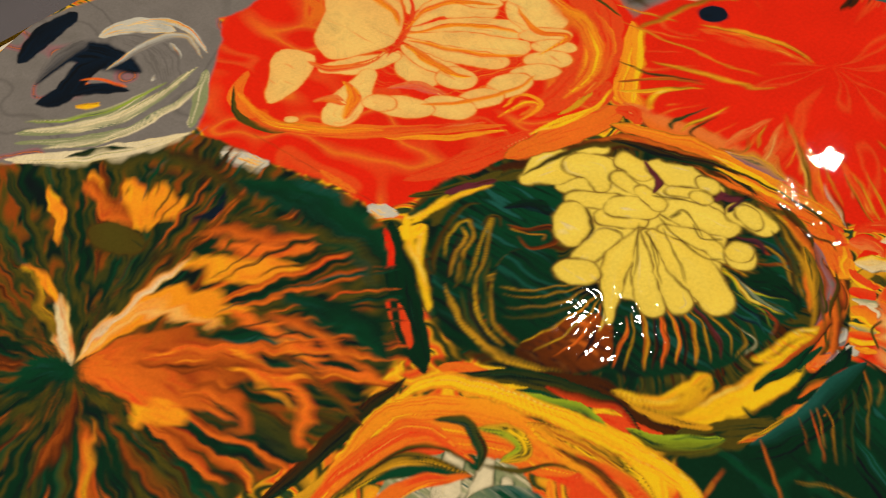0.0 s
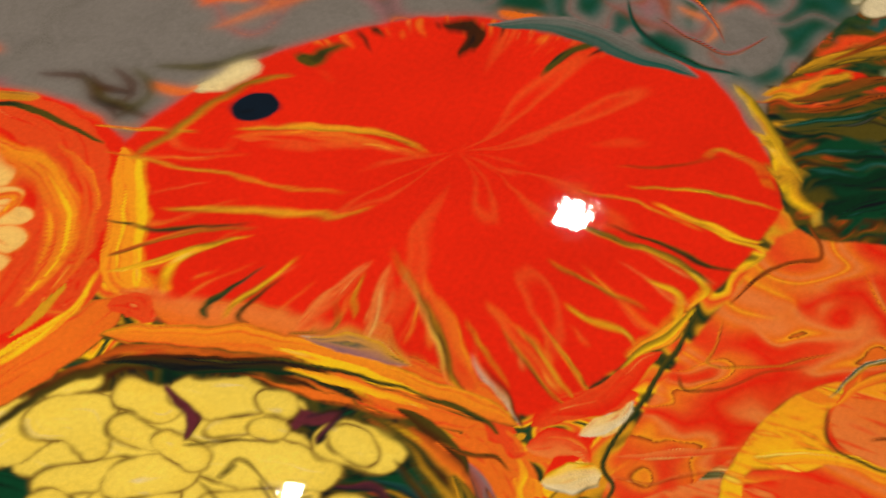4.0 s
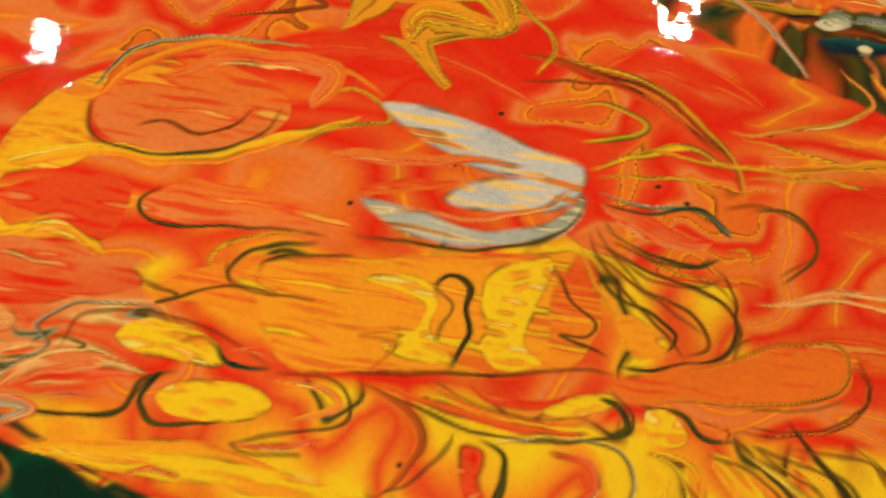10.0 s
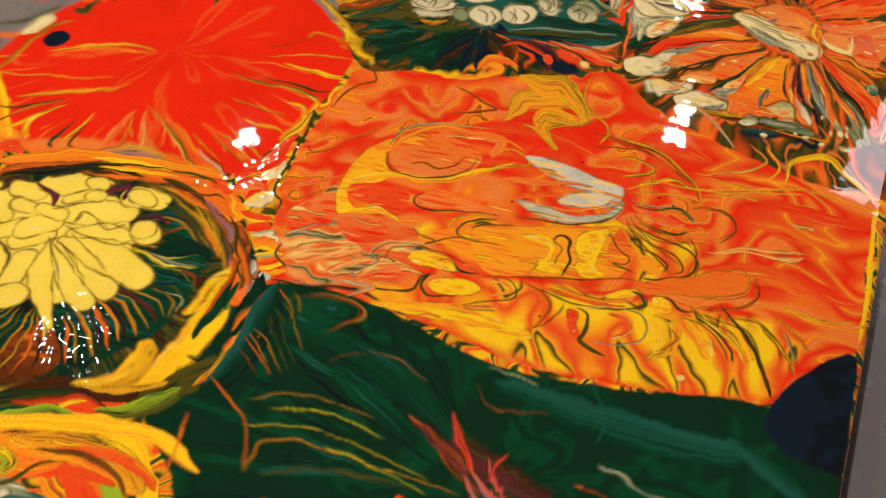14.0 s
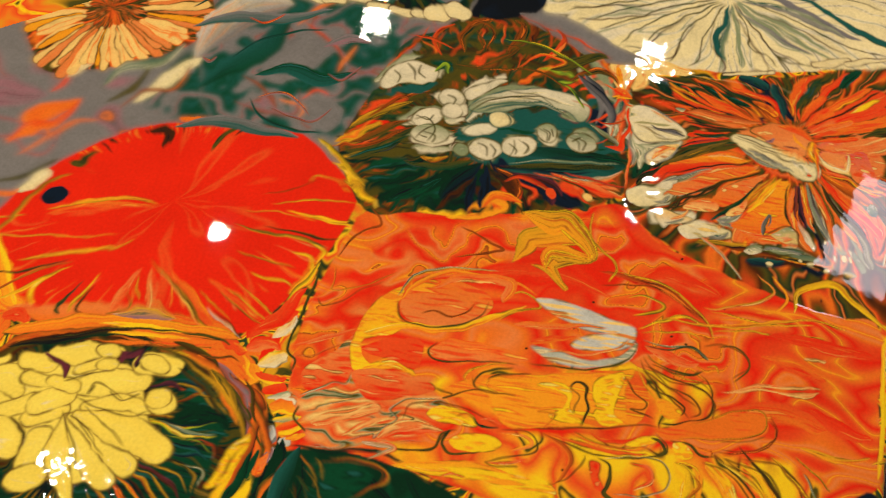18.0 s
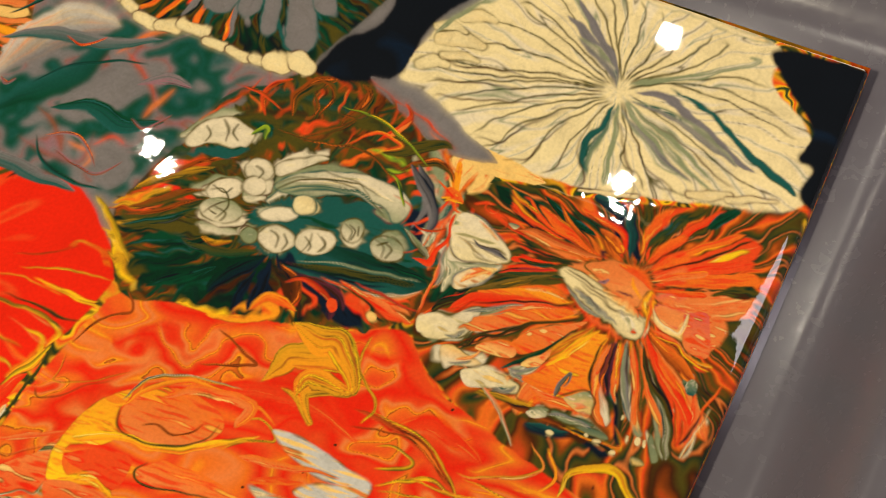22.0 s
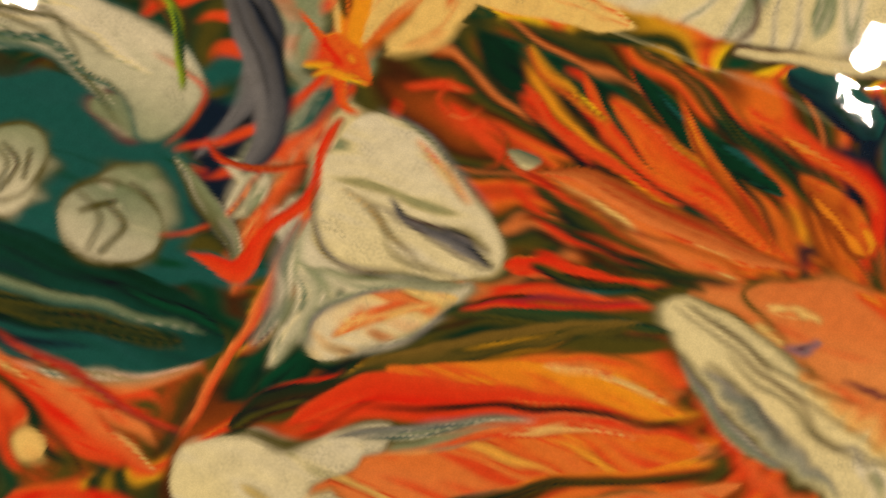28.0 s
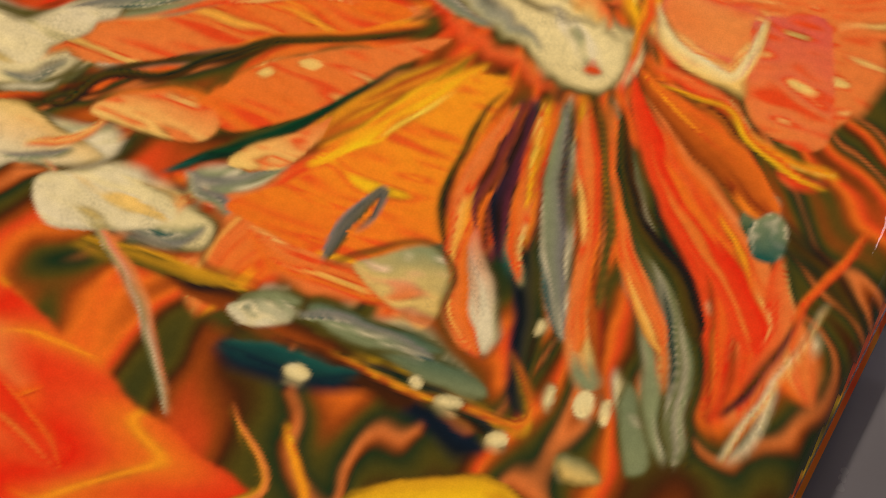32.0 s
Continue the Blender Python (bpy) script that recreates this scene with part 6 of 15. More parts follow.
ribbon(bowl, "vein", [(23.4, -32.2), (32.2, -33.4), (39.9, -34.8), (44.8, -34.1)], [0.35, 1.2, 1.4, 0.43], "teal|sage")
ribbon(bowl, "vein", [(20.4, -31.7), (31.1, -31.2), (39.5, -30.0), (45.0, -26.6)], [0.44, 2.3, 2.3, 0.7], "black|bottle")
ribbon(bowl, "vein", [(33.0, -19.9), (36.4, -19.3), (41.3, -20.3), (45.2, -25.1), (47.4, -32.2)], [0.27, 0.81, 0.72, 0.72, 0.27], "olive|gold")
ribbon(bowl, "vein", [(35.9, -26.1), (36.8, -23.3), (39.2, -23.5), (39.4, -26.0), (37.1, -26.8)], [0.36, 1.3, 1.3, 1.1, 0.36], "green|teal")
ribbon(bowl, "vein", [(23.0, -16.7), (26.6, -17.2), (29.9, -18.2)], [0.28, 1.3, 0.38], "rust|scarlet")
ribbon(bowl, "vein", [(22.5, -13.6), (29.1, -13.7), (35.7, -15.9), (40.5, -18.5)], [0.37, 1.8, 1.7, 0.55], "navy|teal")
ribbon(bowl, "vein", [(21.7, -8.3), (28.6, -10.6), (34.5, -15.2), (39.3, -17.8)], [0.28, 1.1, 1.1, 0.37], "olive|brown")
ribbon(bowl, "vein", [(38.4, -39.2), (43.1, -38.0), (46.6, -39.2), (45.8, -44.2)], [0.17, 0.67, 0.76, 0.25], "rust|brown")
ribbon(bowl, "vein", [(36.9, -37.7), (41.8, -37.0), (45.9, -38.5), (46.2, -43.1)], [0.17, 0.42, 0.42, 0.17], "scarlet|brown")
ribbon(bowl, "vein", [(28.2, -43.6), (34.3, -43.4), (39.9, -42.5), (43.3, -44.1)], [0.34, 2.2, 2, 0.42], "navy|teal")
ribbon(bowl, "vein", [(35.5, -47.8), (40.7, -47.8), (44.0, -49.4), (43.9, -54.9)], [0.25, 0.82, 0.98, 0.41], "sage|olive")
ribbon(bowl, "vein", [(31.7, -47.2), (37.7, -48.8), (41.8, -52.0), (41.4, -56.7)], [0.16, 0.73, 0.82, 0.33], "olive|gold")
blob(bowl, "petal", [(-45.5, -35.0), (-41.8, -16.1), (-23.9, -10.6), (-6.5, -8.4), (9.9, -12.4), (17.1, -25.5), (23.4, -44.1), (11.8, -53.5), (-1.1, -61.0), (-17.9, -56.8), (-23.1, -42.8), (-32.4, -36.4)], "lemon/umber")
ribbon(bowl, "petal", [(-54.2, -38.3), (-51.7, -29.9), (-47.6, -24.6)], [6.95, 18.38, 15.12], "lemon/umber")
ribbon(bowl, "petal", [(-47.3, -17.1), (-42.1, -12.3)], [4.67, 5.34], "lemon/umber")
ribbon(bowl, "petal", [(-44.5, -22.8), (-37.6, -21.4), (-31.7, -26.5)], [11.39, 14.66, 5.81], "lemon/umber")
ribbon(bowl, "petal", [(-32.7, -12.5), (-24.7, -12.9)], [7.89, 9.02], "lemon/umber")
ribbon(bowl, "petal", [(-22.5, -8.3), (-13.8, -8.0), (0.2, -6.1)], [6.79, 12.44, 6.76], "lemon/umber")
ribbon(bowl, "petal", [(-11.4, -14.4), (-1.5, -8.8)], [5.08, 5.69], "lemon/umber")
ribbon(bowl, "petal", [(-29.5, -19.9), (-21.4, -21.3)], [6.93, 5.15], "lemon/umber")
ribbon(bowl, "petal", [(-35.6, -35.9), (-25.0, -29.9)], [7.59, 7.55], "lemon/umber")
ribbon(bowl, "petal", [(-22.6, -36.7), (-13.0, -31.8)], [8.04, 7.39], "lemon/umber")
ribbon(bowl, "petal", [(-13.4, -23.3), (0.1, -18.5), (12.6, -16.6)], [4.96, 13.84, 8.34], "lemon/umber")
ribbon(bowl, "petal", [(12.2, -8.7), (21.1, -7.8)], [10.23, 10.15], "lemon/umber")
ribbon(bowl, "petal", [(-4.1, -29.6), (8.0, -27.0), (18.2, -27.2)], [4.78, 10.3, 5.67], "lemon/umber")
ribbon(bowl, "petal", [(-16.5, -44.8), (-18.7, -55.1)], [11.57, 7.45], "lemon/umber")
ribbon(bowl, "petal", [(-9.3, -34.9), (-7.9, -51.1), (-1.1, -63.7), (2.5, -70.0)], [4.32, 10, 8, 2.7], "lemon/umber")
ribbon(bowl, "petal", [(-8.7, -34.5), (0.3, -46.4), (10.2, -57.1)], [3.28, 9.66, 9.04], "lemon/umber")
ribbon(bowl, "petal", [(-8.0, -34.2), (5.8, -41.0), (16.6, -51.3)], [3.55, 10.67, 9.12], "lemon/umber")
ribbon(bowl, "petal", [(-6.3, -33.2), (12.1, -36.8), (25.0, -43.1)], [3.84, 15.03, 11.33], "lemon/umber")
ribbon(bowl, "petal", [(-22.1, -30.6), (-13.6, -25.8)], [9.39, 9.37], "lemon/umber")
ribbon(bowl, "petal", [(-19.7, -20.3), (-11.7, -21.7)], [5.72, 6.81], "lemon/umber")
blob(bowl, "petal", [(-23.8, -43.9), (-22.4, -50.7), (-25.4, -54.5), (-31.0, -53.4), (-36.1, -47.8), (-37.6, -40.9), (-34.6, -37.0), (-28.9, -38.3)], "lemon/umber")
blob(bowl, "petal", [(27.7, -21.4), (28.2, -25.5), (25.6, -28.8), (21.3, -29.4), (17.9, -27.0), (17.3, -23.0), (19.9, -19.6), (24.2, -19.0)], "lemon/umber")
blob(bowl, "petal", [(-9.5, -56.5), (-9.2, -61.0), (-13.1, -65.2), (-19.0, -66.6), (-23.4, -64.5), (-23.8, -60.0), (-19.8, -55.7), (-13.9, -54.3)], "lemon/umber")
vein(bowl, [(-9.4, -26.5), (-3.5, -28.6), (2.6, -29.6), (13.3, -30.9), (19.2, -28.2)], [0.35, 0.46, 0.29], "brown")
vein(bowl, [(-5.1, -23.9), (-3.8, -19.1), (2.8, -21.1), (8.3, -24.5)], [0.4, 0.46, 0.25], "brown")
vein(bowl, [(-15.8, -20.1), (-7.4, -16.0), (2.3, -12.6)], [0.43, 0.53, 0.31], "brown")
vein(bowl, [(-12.2, -31.7), (-6.4, -41.9), (0.3, -52.2)], [0.34, 0.4, 0.23], "brown")
vein(bowl, [(-7.1, -34.1), (2.3, -42.8), (8.8, -48.1)], [0.32, 0.39, 0.23], "brown")
vein(bowl, [(-5.1, -29.2), (9.0, -38.4), (14.2, -43.3)], [0.33, 0.39, 0.23], "brown")
vein(bowl, [(-9.1, -33.7), (0.5, -39.5), (4.4, -44.9)], [0.33, 0.4, 0.24], "brown")
vein(bowl, [(2.1, -21.4), (7.5, -24.7), (14.1, -21.3)], [0.34, 0.5, 0.3], "brown")
vein(bowl, [(-4.1, -20.3), (-5.4, -25.1)], [0.4, 0.5, 0.3], "brown")
ribbon(bowl, "streak", [(-27.4, -8.2), (-17.8, -12.9), (-15.9, -19.0)], [0.64, 2.09, 3.19, 1.05], "plum")
ribbon(bowl, "streak", [(-3.3, -3.3), (2.7, -5.8), (9.7, -4.5)], [0.66, 2.17, 3.65, 1.21], "plum")
ribbon(bowl, "streak", [(-0.7, -4.7), (3.3, -8.9)], [0.59, 1.95, 2.92, 0.97], "plum")
fan(left_flower, "ray", left_flower.m, -40, 75, 44, 0.35, 0.95, 3.6, ["rust|orange", "olive", "bottle", "green|bottle", "brown|olive", "orange|rust", "bottle"], 61, -0.15, 0.25)
fan(left_flower, "ray", left_flower.m, 75, 320, 36, 0.30, 0.95, 4.4, ["bottle", "olive|bottle", "green|olive", "brown|rust", "rust|olive", "bottle"], 62, 0.2, 0.25)
blob(left_flower, "plume", [(-124.4, -187.8), (-121.7, -169.9), (-106.0, -155.9), (-85.5, -149.5), (-76.5, -149.3), (-78.0, -167.2), (-84.4, -181.4), (-104.0, -185.8)], "orange|rust")
ribbon(left_flower, "ray", [(-128.7, -186.5), (-126.8, -165.3), (-117.9, -150.1), (-92.4, -137.5)], [1.99, 11.3, 13.21, 1.92], "tangerine")
ribbon(left_flower, "ray", [(-153.7, -173.2), (-140.3, -183.1), (-129.9, -188.0)], [5.1, 7.37, 2.55], "peach")
ribbon(left_flower, "ray", [(-128.7, -186.5), (-129.9, -172.8), (-123.5, -157.9), (-115.7, -149.4)], [1.46, 6.66, 6.13, 1.53], "peach")
ribbon(left_flower, "ray", [(-128.9, -183.8), (-129.7, -152.3), (-125.1, -132.5)], [0.99, 5.21, 1.58], "peach")
ribbon(left_flower, "ray", [(-192.2, -128.9), (-173.3, -134.5), (-155.2, -135.7)], [2.95, 8.22, 3.58], "tangerine")
ribbon(left_flower, "ray", [(-177.9, -120.9), (-163.8, -128.0), (-152.4, -133.7)], [4.02, 10.67, 4.68], "tangerine")
ribbon(left_flower, "ray", [(-164.5, -113.5), (-154.1, -123.9), (-149.7, -131.9)], [4.29, 12.87, 3.77], "tangerine")
ribbon(left_flower, "ray", [(-151.3, -116.1), (-146.6, -126.5)], [4.93, 5.83], "tangerine")
ribbon(left_flower, "ray", [(-128.0, -135.2), (-106.4, -126.3), (-92.1, -113.2)], [2.51, 12.89, 3.59], "tangerine")
ribbon(left_flower, "ray", [(-125.5, -124.0), (-106.3, -115.4), (-92.7, -101.4)], [2.05, 6.31, 2.1], "orange")
ribbon(left_flower, "ray", [(-203.1, -141.5), (-182.6, -150.7), (-175.9, -159.0)], [2.0, 6.01, 1.83], "tangerine")
ribbon(left_flower, "ray", [(-179.6, -174.2), (-167.0, -171.7), (-154.1, -174.9)], [1.92, 5.87, 1.93], "tangerine")
ribbon(left_flower, "ray", [(-100.3, -143.0), (-79.4, -137.1), (-65.2, -135.6)], [1.85, 4.35, 1.28], "orange")
ribbon(left_flower, "ray", [(-78.6, -153.7), (-60.0, -151.5), (-46.4, -155.3)], [1.69, 3.35, 1.1], "orange")
ribbon(left_flower, "ray", [(-80.8, -141.0), (-59.0, -136.8), (-39.3, -131.1)], [1.77, 3.97, 1.3], "orange")
ribbon(left_flower, "ray", [(-95.7, -163.0), (-77.0, -155.3), (-55.3, -156.3)], [0.91, 2.0, 0.78], "tangerine")
ribbon(left_flower, "ray", [(-95.6, -190.9), (-91.4, -182.3), (-80.7, -177.3)], [2.35, 8.82, 4.37], "tangerine")
ribbon(left_flower, "ray", [(-116.6, -192.1), (-104.5, -190.4), (-99.2, -185.2)], [1.25, 4.69, 1.87], "olive")
ribbon(left_flower, "ray", [(-139.6, -124.3), (-135.1, -114.8), (-139.6, -104.8)], [1.66, 5.73, 1.94], "navy")
blob(left_flower, "drop", [(-145.1, -139.3), (-145.8, -144.4), (-153.4, -148.8), (-163.4, -149.9), (-170.2, -147.0), (-169.5, -141.8), (-161.8, -137.3), (-151.7, -136.3)], "olive/brown")
marble(gold_cell, "pool", [(-37, -126), (-18, -115), (9, -107), (29, -109), (43, -121), (55, -140), (51, -161), (22, -185), (-18, -174)], GOLD_FOLDS, 2.0)
ribbon(gold_cell, "streak", [(-22.5, -135.6), (-5.1, -118.4), (20.6, -114.9), (39.8, -130.4)], [4.9, 12.53, 13.57, 8.88], "orange/olive")
ribbon(gold_cell, "streak", [(-21.6, -126.6), (-5.7, -116.3), (12.2, -112.3)], [2.51, 7.59, 7.61], "gold")
ribbon(gold_cell, "streak", [(21.7, -119.1), (33.9, -129.5), (38.8, -141.3), (36.1, -152.4)], [2.23, 8.38, 13.16, 8.67], "scarlet")
ribbon(gold_cell, "streak", [(28.6, -108.6), (38.5, -117.6), (45.2, -129.2)], [2.27, 8.6, 6.37], "lime")
ribbon(gold_cell, "streak", [(-5.1, -118.4), (8.6, -113.1), (21.2, -117.0)], [1.52, 3.38, 1.92], "olive")
ribbon(gold_cell, "streak", [(-28.8, -115.9), (-8.5, -106.7), (15.1, -101.3), (34.7, -102.2), (50.2, -117.2), (57.7, -132.9)], [5.13, 6.7, 6.63, 9.18, 7.74, 6.34], "yellow")
ribbon(gold_cell, "streak", [(43.4, -129.6), (56.5, -137.5), (65.9, -145.9)], [2.28, 8.77, 10.85], "orange")
ribbon(gold_cell, "streak", [(42.9, -142.6), (53.0, -138.2), (61.5, -142.7)], [1.9, 5.43, 3.15], "scarlet")
ribbon(gold_cell, "streak", [(19.8, -126.1), (30.7, -138.9), (36.1, -152.4)], [1.72, 4.14, 4.08], "tangerine")
blob(gold_cell, "pool", [(-20.0, -143.6), (-8.2, -133.5), (4.4, -128.5), (18.6, -131.9), (29.2, -143.4), (32.5, -159.3), (10.1, -170.2), (-12.0, -168.8)], "sage")
ribbon(gold_cell, "petal", [(3.3, -159.5), (-2.5, -146.1), (-7.3, -136.5)], [4.24, 8.59, 6.51], "beige/green")
ribbon(gold_cell, "petal", [(11.9, -157.6), (7.1, -144.0), (2.1, -133.3)], [4.28, 7.78, 5.68], "beige/green")
ribbon(gold_cell, "petal", [(18.8, -156.1), (15.5, -144.3), (10.9, -134.6)], [3.45, 6.51, 4.38], "beige/green")
ribbon(gold_cell, "petal", [(25.7, -154.6), (23.9, -144.6)], [4.36, 6.61], "beige/green")
ribbon(gold_cell, "streak", [(-34.3, -177.9), (-31.6, -160.4), (-25.9, -140.5), (-14.4, -126.8)], [1.44, 4.92, 5.06, 2.02], "olive")
ribbon(gold_cell, "streak", [(-37.1, -185.0), (-30.1, -162.0), (-23.0, -143.7), (-8.7, -128.0)], [1.45, 4.92, 6.0, 2.5], "gold")
ribbon(gold_cell, "streak", [(-21.6, -160.9), (-11.6, -145.9), (1.0, -139.3)], [1.46, 3.82, 2.37], "green")
ribbon(gold_cell, "streak", [(-8.7, -128.0), (4.0, -126.8), (6.9, -119.4)], [1.86, 5.78, 3.39], "lime")
ribbon(gold_cell, "streak", [(-28.6, -173.7), (-21.6, -150.6), (-10.2, -137.0)], [1.44, 4.44, 3.46], "scarlet")
ribbon(gold_cell, "streak", [(13.6, -127.5), (31.3, -122.3), (44.3, -122.7)], [1.39, 4.38, 4.32], "scarlet")
ribbon(gold_cell, "streak", [(-34.0, -134.2), (-24.8, -120.2), (-3.9, -111.8), (24.5, -105.4), (50.6, -103.2), (64.1, -111.9)], [2.07, 5.05, 5.84, 6.05, 5.21, 4.71], "yellow/gold")
ribbon(gold_cell, "streak", [(-24.5, -126.0), (-0.0, -116.5), (31.7, -111.8)], [1.5, 3.79, 2.76], "orange")
ribbon(gold_cell, "streak", [(-17.3, -134.3), (-8.7, -133.4), (1.0, -136.7)], [1.86, 4.19, 2.89], "green")
fan(green_fan, "flow", green_fan.m, 110, 250, 26, 0.25, 0.9, 3.0, ["bottle", "green", "bottle"], 71, 0.15, 0.3)
marble(grey_ground, "pool", [(-13, 166), (15, 181), (37, 179), (62, 181), (90, 180), (87, 161), (78, 143), (68, 124), (63, 109), (41, 101), (10, 96)], GREY_FOLDS, 6.0)
marble(grey_ground, "pool", [(-26, 116), (-15, 142), (2, 167), (27, 186), (49, 167), (58, 134), (40, 109), (9, 104)], GREY_FOLDS, 6.0)
ribbon(grey_ground, "streak", [(23.9, 132.2), (35.9, 145.2), (47.1, 156.0), (54.6, 161.4)], [11.63, 20.49, 17.17, 7.41], "grey")
ribbon(grey_ground, "streak", [(27.9, 148.6), (38.2, 155.8), (46.8, 157.0)], [4.88, 7.48, 3.5], "grey")
ribbon(grey_ground, "streak", [(55.0, 139.4), (56.7, 146.4), (61.5, 155.4)], [0.84, 2.24, 0.91], "salmon")
ribbon(grey_ground, "streak", [(37.2, 121.9), (48.5, 118.5), (60.1, 113.2)], [8.96, 17.47, 13.01], "grey")
ribbon(grey_ground, "streak", [(31.9, 122.6), (43.1, 119.2), (41.6, 112.6)], [0.9, 1.64, 0.82], "salmon")
ribbon(grey_ground, "streak", [(42.0, 123.1), (47.4, 128.8), (53.0, 127.0)], [0.68, 1.37, 0.68], "scarlet")
ribbon(grey_ground, "streak", [(32.9, 162.3), (42.3, 174.1), (55.2, 180.1)], [0.96, 2.06, 1.04], "orange")
ribbon(grey_ground, "streak", [(-83.4, 90.6), (-73.1, 103.3), (-57.2, 115.1)], [1.48, 6.76, 3.01], "orange")
ribbon(grey_ground, "streak", [(-109.4, 99.0), (-97.9, 93.3), (-95.3, 100.9)], [1.22, 5.09, 2.2], "orange")
ribbon(grey_ground, "streak", [(-73.0, 94.6), (-68.7, 100.1), (-64.8, 95.5)], [1.1, 2.52, 1.0], "orange")
ribbon(grey_ground, "streak", [(-71.7, 118.3), (-67.2, 123.9), (-65.6, 130.1)], [1.14, 2.86, 1.44], "scarlet")
ribbon(grey_ground, "streak", [(-150.4, 107.7), (-128.5, 107.9), (-114.8, 99.2)], [0.77, 1.47, 0.87], "brown")
ribbon(grey_ground, "streak", [(-66.3, 126.8), (-54.3, 141.7), (-41.8, 156.1)], [2.3, 10.06, 3.12], "cream")
ribbon(grey_ground, "streak", [(-44.4, 114.4), (-34.0, 122.6), (-28.6, 135.6)], [1.48, 3.51, 1.42], "olive")
ribbon(grey_ground, "streak", [(-100.6, 64.9), (-87.9, 57.2), (-80.7, 53.8)], [0.82, 2.27, 0.84], "brown")
ribbon(grey_ground, "streak", [(-92.6, 68.5), (-83.7, 62.4), (-84.3, 55.5)], [0.8, 2.27, 1.29], "brown")
ribbon(grey_ground, "streak", [(-83.0, 69.5), (-70.4, 73.5), (-56.3, 83.3)], [1.06, 2.86, 1.43], "olive")
ribbon(grey_ground, "streak", [(-80.6, 65.5), (-72.3, 64.3), (-69.2, 67.4)], [0.96, 2.82, 1.41], "orange")
ribbon(grey_ground, "streak", [(-129.8, 49.9), (-116.0, 52.8), (-104.3, 54.8)], [1.42, 3.49, 2.08], "gold")
ribbon(grey_ground, "streak", [(-194.3, 29.5), (-188.4, 32.8)], [0.77, 2.31, 1.15], "orange")
ribbon(grey_ground, "streak", [(-130.8, 66.9), (-124.9, 66.0)], [1.01, 2.68, 1.0], "orange")
ribbon(grey_ground, "streak", [(-110.5, 61.6), (-97.9, 62.8), (-90.3, 57.7), (-82.1, 58.5)], [0.88, 1.8, 2.28, 1.13], "brown")
ribbon(grey_ground, "streak", [(-96.9, 64.6), (-91.5, 61.4), (-81.8, 61.4)], [0.69, 2.25, 1.12], "brown")
ribbon(grey_ground, "streak", [(-66.6, 68.1), (-62.6, 72.1), (-57.2, 77.3)], [2.37, 7.12, 4.16], "cream")
ribbon(grey_ground, "streak", [(-106.1, 92.9), (-100.0, 94.0), (-97.4, 104.3)], [0.95, 3.69, 1.25], "orange")
ribbon(grey_ground, "streak", [(-85.1, 91.5), (-71.8, 98.8), (-78.5, 106.3), (-58.5, 113.4)], [1.27, 3.04, 6.4, 2.54], "orange")
ribbon(grey_ground, "streak", [(-131.4, 107.0), (-118.4, 101.5), (-106.9, 94.1)], [0.83, 1.48, 0.73], "brown")
fan(upper_grey, "ray", upper_grey.m, 180, 360, 40, 0.55, 0.9, 2.6, ["teal", "green", "orange", "olive", "scarlet", "grey"], 81, 0.2)
ribbon(upper_grey, "petal", [(77.6, 228.3), (70.1, 210.9), (64.0, 196.9)], [4.14, 11.16, 12.48], "grey/teal")
ribbon(upper_grey, "petal", [(79.4, 228.8), (75.9, 210.1), (75.9, 197.8)], [3.37, 9.05, 8.94], "grey/teal")
ribbon(upper_grey, "petal", [(81.5, 229.4), (83.1, 209.7), (85.7, 191.0)], [3.19, 7.61, 6.6], "grey/teal")
ribbon(upper_grey, "petal", [(83.9, 230.1), (92.4, 212.4), (99.3, 190.0)], [3.41, 9.19, 12.59], "grey/teal")
ribbon(upper_grey, "petal", [(86.6, 230.9), (98.6, 219.1), (103.6, 208.1)], [3.81, 8.68, 9.53], "grey/teal")
ribbon(upper_grey, "bead", [(23.5, 192.7), (26.3, 187.4)], [3.94, 5.22], "cream/brown")
ribbon(upper_grey, "bead", [(28.6, 185.7), (32.4, 183.6)], [5.13, 5.63], "cream/brown")
ribbon(upper_grey, "bead", [(36.0, 180.6), (42.7, 179.4)], [5.88, 6.4], "cream/brown")
ribbon(upper_grey, "bead", [(45.3, 179.7), (51.6, 180.0)], [5.97, 5.97], "cream/brown")
ribbon(upper_grey, "bead", [(53.8, 182.1), (62.2, 181.6)], [5.42, 5.96], "cream/brown")
ribbon(upper_grey, "bead", [(64.9, 178.1), (72.2, 177.8)], [4.31, 4.84], "cream/brown")
ribbon(upper_grey, "bead", [(75.0, 177.4), (81.8, 175.8)], [4.24, 4.76], "cream/brown")
ribbon(upper_grey, "bead", [(84.4, 176.5), (89.9, 176.1)], [4.29, 4.29], "cream/brown")
ribbon(upper_grey, "bead", [(92.4, 177.5), (96.4, 177.4)], [9.16, 8.08], "cream/brown")
ribbon(upper_grey, "bead", [(101.6, 181.2), (105.7, 179.5)], [9.5, 7.38], "cream/brown")
ribbon(upper_grey, "bead", [(19.5, 201.3), (22.3, 195.2)], [3.06, 3.47], "cream/brown")
fan(upper_peach, "petal", upper_peach.m, 150, 390, 44, 0.35, 0.92, 4.5, ["peach/orange", "peach/brown", "tangerine/brown", "salmon/olive"], 82, 0.05, 0.12, (0.5, 1.0, 0.9))
ribbon(grey_ground, "streak", [(-32.1, 114.4), (-21.5, 126.4), (-6.5, 140.8)], [1.28, 7.92, 3.35], "cream")
ribbon(grey_white, "streak", [(-238.6, -97.4), (-228.6, -94.5), (-218.2, -87.6)], [1.06, 2.23, 1.11], "orange")
